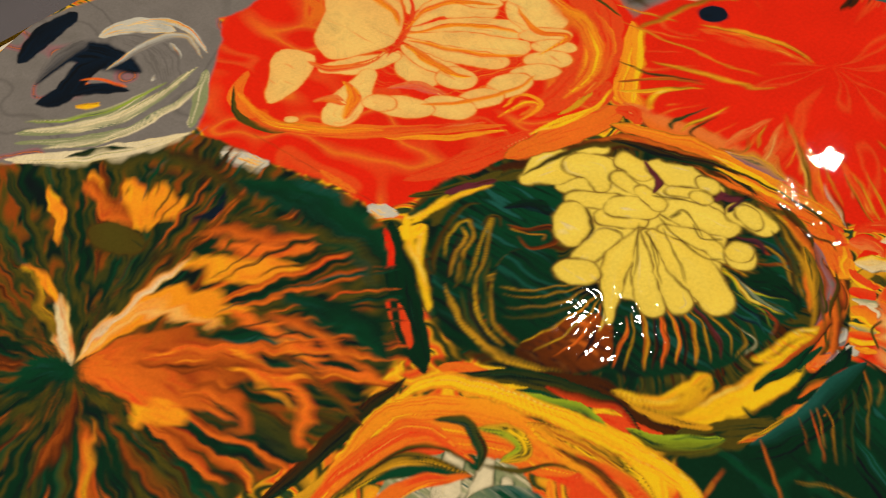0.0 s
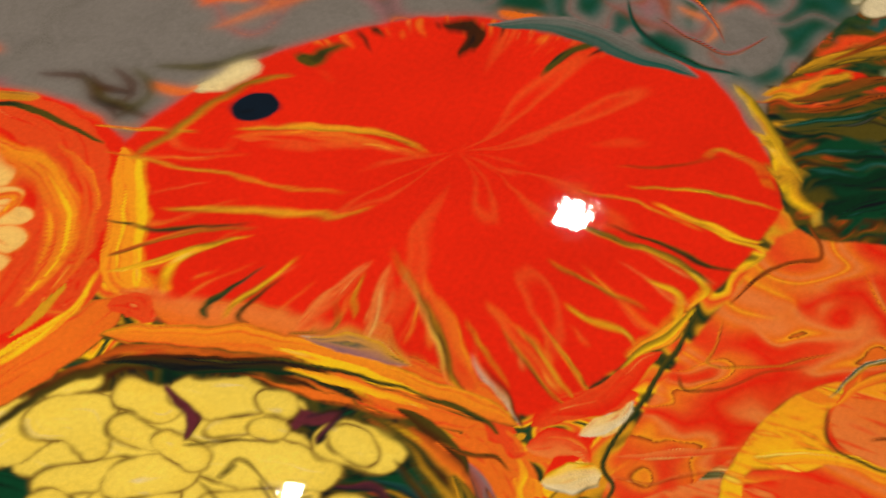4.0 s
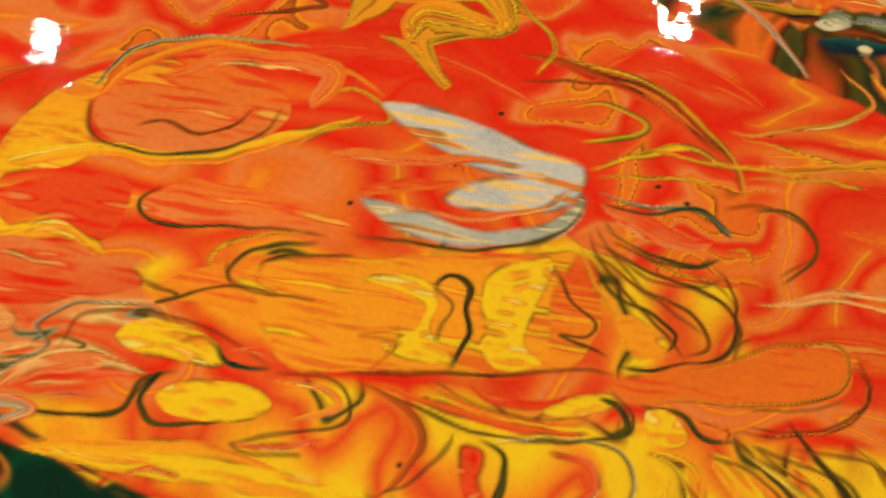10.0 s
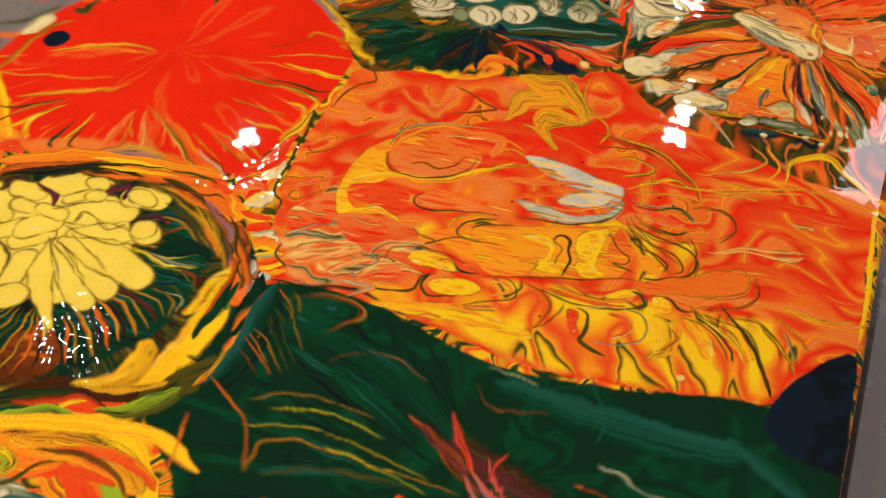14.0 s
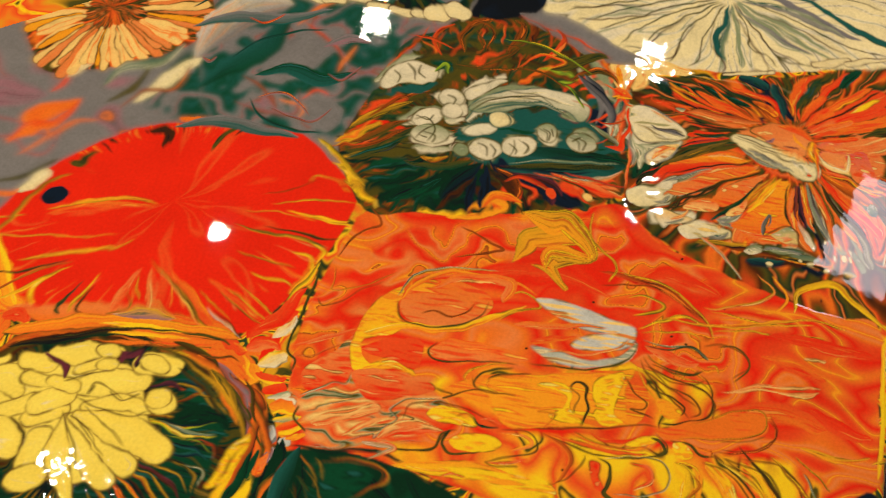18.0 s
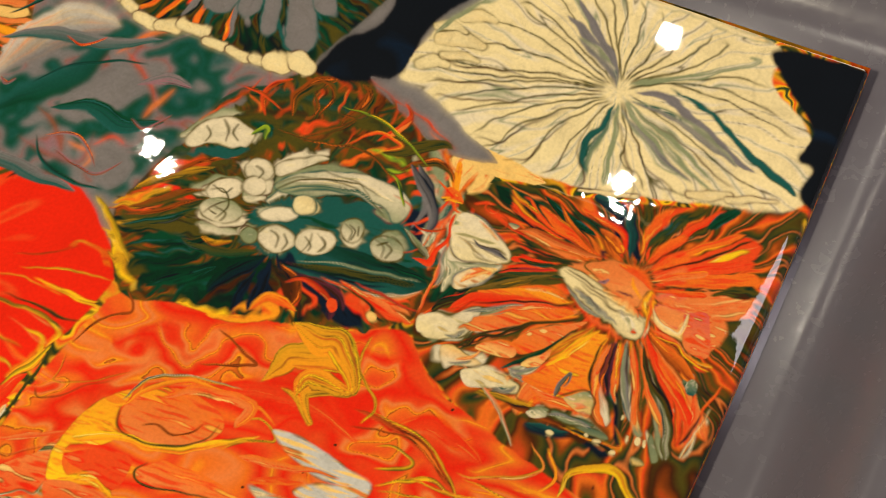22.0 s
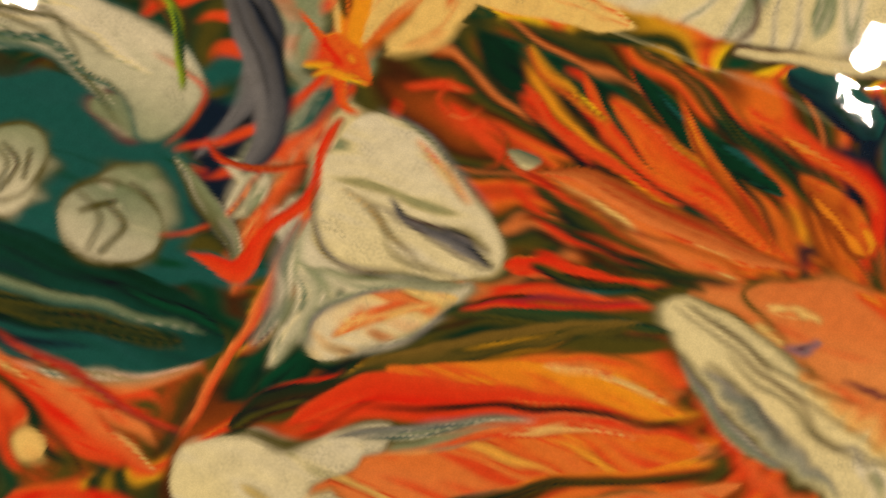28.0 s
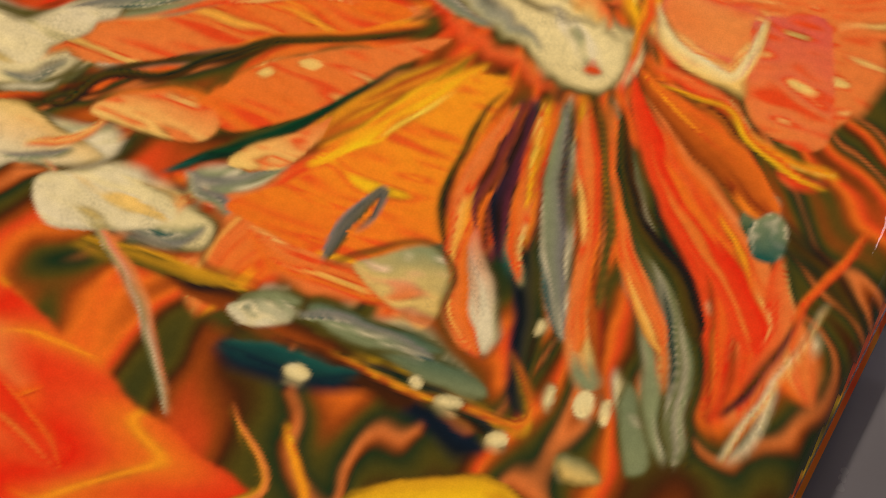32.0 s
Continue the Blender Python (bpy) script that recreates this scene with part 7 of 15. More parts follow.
ribbon(grey_white, "streak", [(-227.6, -106.8), (-222.0, -103.1), (-219.5, -99.6)], [1.09, 2.99, 1.5], "gold")
ribbon(grey_white, "streak", [(-239.9, -133.1), (-219.3, -116.8), (-208.5, -97.7), (-206.5, -83.6)], [2.18, 5.14, 5.07, 1.47], "sage")
ribbon(grey_white, "streak", [(-175.9, -87.8), (-186.6, -74.1), (-196.3, -61.3)], [3.75, 6.07, 2.81], "sage")
ribbon(grey_white, "streak", [(-232.8, -144.3), (-204.7, -123.6), (-185.8, -103.9), (-174.3, -90.2)], [2.82, 4.93, 4.92, 2.81], "beige")
ribbon(grey_white, "streak", [(-236.3, -136.1), (-214.1, -121.2), (-197.9, -101.4)], [1.42, 3.61, 1.44], "sage")
ribbon(grey_white, "streak", [(-251.1, -74.8), (-242.5, -61.4), (-224.4, -53.6)], [4.05, 11.55, 3.79], "pale")
ribbon(grey_white, "streak", [(-210.2, -78.7), (-212.2, -64.9), (-221.4, -59.4)], [2.12, 4.95, 2.0], "pale")
navy_patch = Cell("navy_pool", [(-251, -41), (-253, -20), (-254, 11), (-247, 43), (-214, 52), (-194, 25), (-216, 8), (-220, -4), (-243, -10)], (-240, 11), plain("navy"), 0.4, 0.5, 19, "navy black paint at the canvas edge")
eye_cell = Cell("grey_cell", [(-241, -51), (-256, -29), (-244, -9), (-221, -3), (-210, -12), (-212, -33), (-227, -47)], (-229, -22), plain("grey"), 0.4, 0.5, 20, "grey drop with a dark blue eye")
ribbon(eye_cell, "ring", [(-243.1, -29.7), (-241.1, -15.3), (-227.3, -9.9), (-215.9, -18.8)], [2.08, 6.9, 4.47, 1.32], "navy")
blob(eye_cell, "eye", [(-224.7, -17.9), (-223.7, -21.1), (-226.0, -23.9), (-230.2, -24.6), (-233.9, -22.9), (-234.9, -19.7), (-232.6, -16.9), (-228.4, -16.2)], "black")
ribbon(navy_patch, "streak", [(-237.2, 4.1), (-238.2, 15.5), (-232.4, 26.5)], [1.57, 6.85, 3.44], "pale")
ribbon(navy_patch, "streak", [(-224.5, 10.9), (-207.6, 19.8), (-195.3, 30.3)], [2.46, 8.26, 4.12], "grey")
ribbon(ground, "strand", [(-40.1, 3.2), (-16.8, 5.6), (2.6, 6.3), (25.3, 6.4)], [3.34, 4.55, 5.71, 3.78], "tangerine/olive")
ribbon(ground, "strand", [(-36.8, -2.5), (-14.2, 0.5), (5.0, 1.3), (22.1, 1.0)], [2.73, 4.45, 5.56, 2.96], "orange/brown")
ribbon(ground, "strand", [(-35.3, -5.0), (-18.1, -1.4), (-4.5, 0.9), (6.9, 1.4)], [1.36, 2.67, 2.07, 1.02], "brown")
ribbon(ground, "strand", [(1.9, 7.6), (14.1, 6.4), (25.5, 7.3)], [1.02, 2.84, 2.04], "yellow")
ribbon(ground, "strand", [(26.5, 3.7), (34.2, 3.0), (42.8, -0.6)], [3.68, 6.89, 6.76], "orange")
ribbon(ground, "strand", [(38.5, 1.2), (47.0, -2.3), (51.5, -7.0), (51.3, -11.2)], [2.27, 6.12, 6.16, 3.05], "orange")
ribbon(ground, "strand", [(34.0, 5.7), (39.1, 6.4), (43.7, 4.1)], [1.76, 2.73, 1.58], "scarlet")
ribbon(ground, "strand", [(40.1, -0.4), (42.5, 2.6), (44.9, 5.6)], [0.96, 2.42, 1.46], "gold")
ribbon(ground, "strand", [(33.0, 1.4), (38.3, 1.7), (41.6, 0.1)], [1.23, 2.48, 1.12], "olive")
ribbon(ground, "strand", [(48.5, 9.1), (54.3, 16.5), (61.0, 20.2)], [2.44, 5.63, 1.79], "red")
ribbon(ground, "strand", [(52.0, 10.3), (55.5, 15.5), (58.3, 20.4)], [0.72, 1.67, 0.72], "tangerine")
ribbon(ground, "strand", [(47.5, 1.1), (50.7, 4.4), (53.5, 6.4)], [2.41, 6.11, 3.68], "orange")
ribbon(ground, "strand", [(52.8, 4.6), (54.8, 7.5), (56.7, 9.7)], [2.83, 4.07, 0.96], "red")
ribbon(ground, "strand", [(54.3, -0.8), (59.4, 2.1), (62.4, 1.0)], [2.39, 5.0, 2.26], "lemon")
ribbon(ground, "strand", [(52.0, -3.7), (55.4, -3.6), (58.7, -5.5)], [1.64, 2.58, 1.49], "yellow")
ribbon(ground, "strand", [(54.0, -5.6), (58.3, -6.7), (62.7, -7.4)], [1.12, 2.03, 1.12], "red")
ribbon(ground, "strand", [(58.3, -4.6), (62.5, -4.2), (65.1, -4.3)], [2.33, 3.44, 1.6], "olive")
ribbon(ground, "strand", [(54.8, -10.0), (59.4, -9.9), (63.5, -9.4)], [1.14, 1.59, 0.91], "yellow")
ribbon(ground, "strand", [(57.0, -13.7), (60.9, -11.6), (63.8, -10.3)], [2.94, 3.4, 1.59], "red")
ribbon(ground, "strand", [(59.9, -18.1), (64.4, -16.6), (69.1, -15.8)], [1.55, 4.4, 3.29], "beige")
ribbon(ground, "strand", [(60.5, -20.9), (64.2, -18.5), (68.2, -18.1)], [1.09, 3.27, 1.52], "yellow")
ribbon(ground, "strand", [(61.4, -22.0), (64.1, -20.5), (67.1, -19.5)], [0.87, 1.74, 0.87], "scarlet")
ribbon(ground, "strand", [(62.5, -24.9), (66.8, -23.4), (72.0, -22.0)], [1.5, 2.14, 1.07], "yellow")
ribbon(ground, "strand", [(65.1, -27.7), (67.9, -26.3), (70.1, -24.5)], [1.47, 2.51, 1.05], "red")
ribbon(ground, "strand", [(65.4, -29.5), (69.5, -28.5), (71.9, -26.2)], [0.83, 2.05, 1.03], "yellow")
ribbon(ground, "strand", [(68.2, -31.7), (71.6, -30.0), (74.2, -29.5)], [0.82, 1.44, 0.82], "tangerine")
ribbon(ground, "strand", [(57.0, 29.2), (59.6, 32.5), (62.3, 38.2), (64.2, 43.7)], [1.28, 3.69, 4.84, 2.44], "tangerine/olive")
ribbon(ground, "strand", [(56.0, 11.7), (60.0, 15.3), (62.5, 18.4)], [1.23, 3.65, 1.71], "beige")
ribbon(ground, "strand", [(36.3, -4.5), (46.4, -11.9), (53.2, -22.5), (58.0, -32.2), (59.9, -47.6)], [2.11, 4.86, 2.82, 3.18, 3.07], "orange/olive")
ribbon(ground, "strand", [(41.2, -8.6), (47.9, -13.4), (52.9, -19.7), (55.2, -25.6)], [1.04, 2.54, 1.9, 0.75], "mauve")
ribbon(ground, "strand", [(51.7, -12.1), (56.3, -17.5), (57.4, -24.8)], [1.38, 3.86, 2.84], "orange")
ribbon(ground, "strand", [(49.1, -9.9), (53.3, -18.5), (55.9, -27.3), (60.8, -36.7)], [0.78, 1.53, 1.3, 0.73], "olive")
ribbon(ground, "strand", [(58.7, -28.2), (62.7, -34.2), (62.5, -42.3)], [0.93, 2.25, 1.29], "orange")
ribbon(ground, "strand", [(62.9, -29.5), (63.5, -32.0), (62.5, -33.8)], [1.29, 3.4, 1.99], "grey")
ribbon(ground, "strand", [(64.0, -35.5), (63.8, -39.2), (62.5, -42.3)], [0.94, 2.88, 1.34], "pale")
ribbon(ground, "strand", [(65.8, -30.7), (67.0, -37.1), (66.9, -43.3), (65.2, -49.1)], [0.92, 4.6, 5.59, 3.69], "bottle")
ribbon(ground, "strand", [(63.2, -42.0), (62.0, -45.1), (59.9, -47.6)], [1.34, 2.92, 1.36], "orange")
ribbon(ground, "strand", [(59.7, -37.1), (59.0, -43.6), (57.4, -49.4)], [0.95, 2.28, 2.26], "green")
ribbon(ground, "strand", [(-67.7, -35.3), (-58.0, -14.3), (-48.2, 7.1)], [6.48, 13.14, 10.0], "orange/olive")
ribbon(ground, "strand", [(-75.2, 46.2), (-62.1, 29.2), (-53.0, 14.2), (-42.8, 10.1)], [2.57, 6.18, 8.6, 5.66], "tangerine")
ribbon(ground, "strand", [(-70.6, 45.2), (-57.7, 28.2), (-47.1, 11.0)], [1.54, 2.56, 1.5], "yellow")
ribbon(ground, "strand", [(-61.8, 15.9), (-58.7, 7.8), (-59.8, 2.3)], [2.74, 8.52, 4.56], "scarlet")
ribbon(ground, "strand", [(-38.6, 7.6), (-15.6, 9.4), (13.5, 7.4), (40.2, 7.7)], [6.4, 13.42, 15.01, 11.71], "orange/olive")
ribbon(ground, "strand", [(-42.0, 8.9), (-10.7, 9.1), (12.2, 9.7)], [2.54, 4.95, 3.03], "yellow")
ribbon(ground, "strand", [(-82.7, -68.0), (-72.0, -56.0), (-63.6, -40.7)], [1.92, 4.46, 3.21], "olive")
ribbon(ground, "strand", [(-73.9, -60.0), (-67.6, -51.9), (-63.0, -44.8)], [1.92, 5.11, 1.92], "plum")
ribbon(ground, "strand", [(-79.0, -83.5), (-62.2, -96.4), (-43.8, -110.0), (-30.7, -120.5)], [4.61, 9.01, 8.78, 4.31], "bottle")
ribbon(ground, "strand", [(-79.9, -84.0), (-70.9, -90.2), (-63.0, -96.9)], [1.85, 3.65, 1.8], "red")
ribbon(ground, "strand", [(-60.3, -106.2), (-48.7, -112.9), (-42.8, -117.2)], [1.34, 3.07, 1.31], "scarlet")
ribbon(ground, "strand", [(-28.9, -116.8), (-22.6, -113.1), (-11.1, -110.1)], [2.67, 7.71, 5.09], "orange")
ribbon(ground, "strand", [(-9.9, -105.6), (12.0, -92.7), (33.5, -92.5), (53.9, -85.2)], [2.65, 6.42, 6.03, 3.48], "brown")
ribbon(ground, "strand", [(-6.0, -110.9), (6.5, -103.5), (17.0, -99.8)], [3.65, 10.2, 5.07], "green")
ribbon(ground, "strand", [(18.2, -101.5), (28.6, -97.8), (38.9, -94.2)], [2.02, 5.01, 2.49], "scarlet")
ribbon(ground, "strand", [(40.7, -90.6), (54.7, -79.9), (64.5, -69.1)], [3.54, 10.07, 7.57], "olive")
ribbon(ground, "strand", [(73.1, -35.0), (72.2, -54.7), (66.7, -72.8), (59.1, -86.9)], [3.29, 9.68, 8.32, 4.85], "bottle")
ribbon(ground, "strand", [(67.5, -39.6), (66.6, -55.5), (63.4, -67.3)], [1.9, 4.86, 2.4], "orange")
ribbon(ground, "strand", [(65.7, -32.8), (69.9, -33.0)], [2.1, 4.19, 2.09], "pale")
ribbon(ground, "strand", [(-156.4, -89.9), (-145.7, -87.9), (-135.2, -85.7)], [2.51, 5.63, 4.34], "pale")
ribbon(ground, "strand", [(-91.7, -80.5), (-85.6, -78.5), (-80.1, -76.0)], [3.03, 6.76, 3.06], "pale")
ribbon(ground, "strand", [(-76.3, -79.0), (-71.3, -80.5), (-69.4, -75.1)], [3.52, 7.3, 4.27], "yellow")
ribbon(ground, "strand", [(19.5, -90.8), (31.7, -89.8), (48.1, -82.6)], [1.49, 3.57, 2.02], "gold")
ribbon(ground, "strand", [(172.7, 148.8), (173.3, 161.6), (177.2, 165.8), (201.3, 165.7)], [2.49, 11.01, 8.49, 2.25], "peach")
ribbon(ground, "strand", [(173.6, 146.6), (172.1, 156.1), (171.5, 163.5)], [1.47, 3.46, 1.49], "tangerine")
ribbon(grey_ground, "strand", [(129.8, 184.1), (145.1, 179.8), (164.3, 170.8), (183.3, 167.1)], [4.01, 12.23, 11.29, 3.36], "grey")
ribbon(ground, "strand", [(291.4, 188.0), (294.9, 182.2), (295.3, 173.1)], [2.02, 3.66, 1.82], "yellow")
ribbon(ground, "strand", [(295.0, 155.0), (295.6, 142.0), (295.3, 124.8)], [1.34, 2.64, 1.3], "lemon")
ribbon(ground, "strand", [(293.1, 121.9), (292.4, 107.2), (291.3, 90.6)], [1.29, 2.55, 2.1], "beige")
ribbon(ground, "strand", [(276.5, 50.5), (274.8, 30.3), (273.2, 6.3), (270.3, -12.5)], [1.45, 2.38, 1.82, 2.23], "yellow")
ribbon(ground, "strand", [(60.5, 3.3), (57.4, -9.2), (62.4, -24.2)], [3.34, 4.41, 2.17], "gold/olive")
ribbon(rosette, "flow", [(78.1, 131.2), (84.0, 144.1), (94.7, 155.1), (99.9, 170.1)], [0.56, 1.54, 0.56], "rust|scarlet")
ribbon(rosette, "flow", [(74.8, 144.3), (84.6, 157.0), (92.1, 171.0)], [0.58, 1.53, 0.58], "rust|scarlet")
ribbon(rosette, "flow", [(99.0, 171.9), (104.6, 167.9), (105.0, 159.6), (97.0, 154.0)], [0.51, 1.38, 0.58], "rust|scarlet")
ribbon(rosette, "flow", [(106.5, 175.1), (114.4, 170.0), (113.3, 161.1)], [0.52, 1.42, 0.53], "rust|scarlet")
ribbon(rosette, "flow", [(114.0, 178.4), (122.5, 175.6), (123.6, 165.6)], [0.55, 1.35, 0.5], "rust|scarlet")
ribbon(rosette, "flow", [(124.6, 178.7), (130.8, 172.9), (128.8, 165.8)], [0.5, 1.44, 0.54], "rust|scarlet")
ribbon(rosette, "flow", [(111.3, 154.0), (122.3, 160.8), (131.2, 160.6), (128.6, 151.2)], [0.57, 1.48, 0.53], "rust|scarlet")
ribbon(rosette, "flow", [(138.9, 178.6), (153.1, 174.3), (168.5, 166.6)], [0.55, 1.41, 0.52], "rust|scarlet")
ribbon(rosette, "flow", [(154.7, 166.7), (162.7, 164.1), (172.1, 158.1)], [0.53, 1.36, 0.5], "rust|scarlet")
ribbon(rosette, "flow", [(62.9, 106.4), (71.8, 116.3), (83.1, 125.3)], [0.56, 1.49, 0.56], "rust|scarlet")
ribbon(rosette, "flow", [(62.8, 100.4), (74.8, 107.7), (85.4, 114.3)], [0.55, 1.46, 0.55], "rust|scarlet")
ribbon(rosette, "flow", [(68.6, 118.9), (78.4, 127.3), (84.9, 132.1)], [0.56, 1.51, 0.57], "rust|scarlet")
ribbon(rosette, "flow", [(57.5, 100.1), (72.8, 104.8), (88.2, 105.7)], [0.54, 1.39, 0.52], "rust|scarlet")
ribbon(rosette, "flow", [(129.8, 183.1), (141.2, 177.4), (142.9, 165.7)], [0.54, 1.32, 0.49], "rust|scarlet")
ribbon(rosette, "flow", [(144.2, 174.6), (152.5, 167.8), (151.1, 159.0)], [0.51, 1.36, 0.51], "rust|scarlet")
ribbon(rosette, "flow", [(112.2, 152.3), (119.7, 151.4), (119.8, 147.4)], [0.54, 1.35, 0.67], "olive|rust")
ribbon(rosette, "flow", [(88.2, 160.7), (95.3, 157.4), (96.4, 151.6)], [0.52, 1.35, 0.67], "orange")
ribbon(rosette, "flow", [(112.0, 171.1), (113.9, 163.4), (111.1, 158.0)], [0.5, 1.49, 0.74], "olive|rust")
ribbon(rosette, "flow", [(156.1, 171.4), (166.4, 163.7), (170.7, 155.5)], [0.51, 1.27, 0.63], "orange")
ribbon(rosette, "flow", [(61.0, 103.6), (69.3, 111.2), (74.4, 121.5)], [0.56, 1.46, 0.74], "orange")
ribbon(rosette, "flow", [(62.6, 94.5), (74.5, 101.7), (85.1, 108.2)], [0.72, 2.17, 0.91], "gold")
ribbon(rosette, "flow", [(60.4, 101.4), (68.2, 106.7), (77.0, 116.6)], [0.74, 2.21, 0.93], "gold")
ribbon(rosette, "flow", [(60.4, 93.5), (68.1, 91.1), (71.0, 82.8)], [0.64, 1.91, 0.79], "gold")
ribbon(rosette, "flow", [(65.6, 86.1), (73.3, 81.9), (77.8, 80.1)], [0.62, 1.87, 0.77], "gold")
ribbon(rosette, "flow", [(62.7, 92.6), (67.5, 88.9), (73.0, 85.5)], [0.61, 1.54, 0.76], "yellow")
ribbon(rosette, "flow", [(73.3, 81.9), (78.6, 78.6), (82.6, 74.7)], [0.61, 1.5, 0.74], "yellow")
ribbon(rosette, "flow", [(97.5, 75.7), (106.0, 75.8), (118.2, 78.4)], [0.65, 1.65, 0.82], "yellow")
ribbon(rosette, "flow", [(82.8, 139.5), (92.6, 152.0), (105.2, 155.5)], [1.9, 6.87, 2.66], "olive")
ribbon(rosette, "flow", [(121.0, 156.1), (134.0, 166.0), (151.1, 159.0)], [1.89, 6.36, 2.44], "olive")
ribbon(rosette, "flow", [(71.1, 98.2), (81.4, 108.6), (95.4, 108.8)], [1.82, 6.25, 2.41], "olive")
ribbon(rosette, "flow", [(96.5, 137.2), (106.3, 149.7), (122.1, 146.4)], [1.87, 6.42, 2.47], "olive")
ribbon(rosette, "flow", [(115.6, 96.6), (103.0, 91.1), (91.2, 84.1)], [1.38, 4.51, 1.73], "bottle")
ribbon(rosette, "flow", [(117.3, 96.5), (106.8, 87.2), (95.1, 80.2)], [1.38, 4.46, 1.71], "bottle")
ribbon(rosette, "flow", [(72.9, 95.1), (88.2, 96.0), (100.1, 103.2)], [1.37, 4.61, 1.77], "bottle")
ribbon(rosette, "flow", [(78.3, 82.2), (90.1, 89.3), (99.7, 97.3)], [1.4, 4.57, 1.76], "bottle")
ribbon(rosette, "flow", [(115.9, 95.9), (105.8, 85.8), (96.0, 78.4)], [1.04, 3.44, 1.37], "green")
ribbon(rosette, "flow", [(71.2, 88.6), (83.7, 97.9), (98.3, 96.6)], [1.07, 3.35, 1.33], "green")
ribbon(rosette, "flow", [(94.5, 151.8), (101.1, 149.5), (100.2, 144.0)], [1.05, 3.54, 1.41], "green")
ribbon(rosette, "flow", [(119.1, 96.3), (117.5, 86.3), (118.2, 78.4)], [0.99, 4.11, 1.88], "navy")
ribbon(rosette, "flow", [(126.7, 101.5), (140.2, 98.2), (152.8, 89.2)], [0.97, 3.99, 1.82], "navy")
ribbon(rosette, "flow", [(120.8, 98.0), (124.4, 89.4), (125.4, 80.7)], [0.92, 4.07, 1.86], "navy")
ribbon(rosette, "flow", [(123.9, 100.3), (136.8, 94.8), (140.6, 83.8)], [0.95, 3.35, 1.5], "brown")
ribbon(rosette, "flow", [(117.7, 95.7), (111.1, 85.4), (106.2, 78.6)], [1.03, 3.74, 1.69], "brown")
ribbon(rosette, "flow", [(122.5, 99.7), (131.3, 92.4), (134.4, 82.8)], [0.92, 3.36, 1.51], "brown")
ribbon(rosette, "flow", [(124.0, 80.1), (129.0, 86.8), (138.8, 83.9)], [0.83, 2.82, 1.24], "tangerine")
ribbon(rosette, "flow", [(117.8, 79.2), (123.9, 83.7), (130.9, 83.1)], [0.84, 2.88, 1.28], "tangerine")
ribbon(rosette, "flow", [(141.2, 85.8), (141.0, 93.0), (133.9, 97.3)], [0.62, 2.15, 0.93], "scarlet")
ribbon(rosette, "flow", [(147.8, 99.7), (156.2, 96.0), (163.1, 91.9)], [0.63, 2.15, 0.92], "scarlet")
ribbon(rosette, "flow", [(149.9, 102.4), (159.6, 99.4), (170.6, 96.9)], [0.64, 2.24, 0.95], "scarlet")
ribbon(rosette, "flow", [(151.9, 105.2), (162.3, 104.2), (172.6, 103.3)], [0.66, 2.29, 0.97], "scarlet")
ribbon(rosette, "flow", [(133.5, 112.0), (147.6, 110.7), (161.6, 113.1)], [1.34, 5.1, 2.37], "teal")
ribbon(rosette, "flow", [(119.3, 109.6), (135.1, 105.2), (148.4, 105.5)], [1.31, 5.02, 2.33], "teal")
ribbon(rosette, "flow", [(154.0, 160.3), (162.8, 152.1), (167.1, 142.2)], [0.98, 2.82, 1.24], "sage")
ribbon(rosette, "flow", [(166.4, 147.7), (170.6, 141.8), (169.9, 131.8)], [0.94, 2.89, 1.27], "sage")
ribbon(rosette, "lobe", [(98.6, 133.1), (103.1, 133.0), (107.6, 132.9)], [4.11, 8.2, 6.14], "beige/brown")
ribbon(rosette, "lobe", [(105.2, 128.9), (108.3, 127.9)], [5.83, 6.98], "beige/brown")
ribbon(rosette, "lobe", [(89.9, 119.2), (95.4, 122.2), (99.7, 124.1)], [5.06, 8.41, 4.2], "beige/brown")
ribbon(rosette, "lobe", [(93.1, 109.8), (99.6, 110.7), (106.1, 111.6)], [5.24, 8.85, 4.01], "beige/brown")
ribbon(rosette, "lobe", [(109.6, 108.3), (111.8, 107.9)], [4.99, 5.36], "beige/brown")
vein(rosette, [(91.0, 118.7), (95.9, 117.9), (98.6, 116.1)], [0.43, 0.56, 0.4], "brown")
vein(rosette, [(102.2, 129.6), (105.1, 130.8), (105.3, 134.0)], [0.46, 0.6, 0.43], "brown")
vein(rosette, [(96.8, 109.4), (101.9, 109.7), (103.9, 112.6)], [0.43, 0.62, 0.45], "brown")
vein(rosette, [(117.5, 109.8), (121.4, 108.7), (121.6, 105.0)], [0.41, 0.57, 0.4], "brown")
vein(rosette, [(130.5, 114.6), (134.5, 113.4), (135.0, 108.9)], [0.41, 0.56, 0.39], "brown")
vein(rosette, [(141.7, 123.3), (146.0, 121.4), (146.1, 117.6)], [0.41, 0.56, 0.4], "brown")
vein(rosette, [(154.5, 121.3), (158.7, 121.2), (159.8, 117.0)], [0.43, 0.54, 0.38], "brown")
vein(rosette, [(113.9, 130.7), (125.7, 138.9), (139.8, 142.0), (150.7, 137.0)], [0.46, 0.64, 0.42], "brown")
vein(rosette, [(74.6, 137.9), (78.7, 143.9), (85.2, 148.8)], [0.48, 0.68, 0.48], "brown")
vein(rosette, [(82.8, 139.5), (82.5, 143.5)], [0.43, 0.6, 0.43], "brown")
ribbon(fan_cell, "flow", [(219.5, 134.3), (208.4, 130.6), (197.3, 124.0), (193.5, 119.8)], [1.3, 3.91, 4.54, 1.29], "olive")
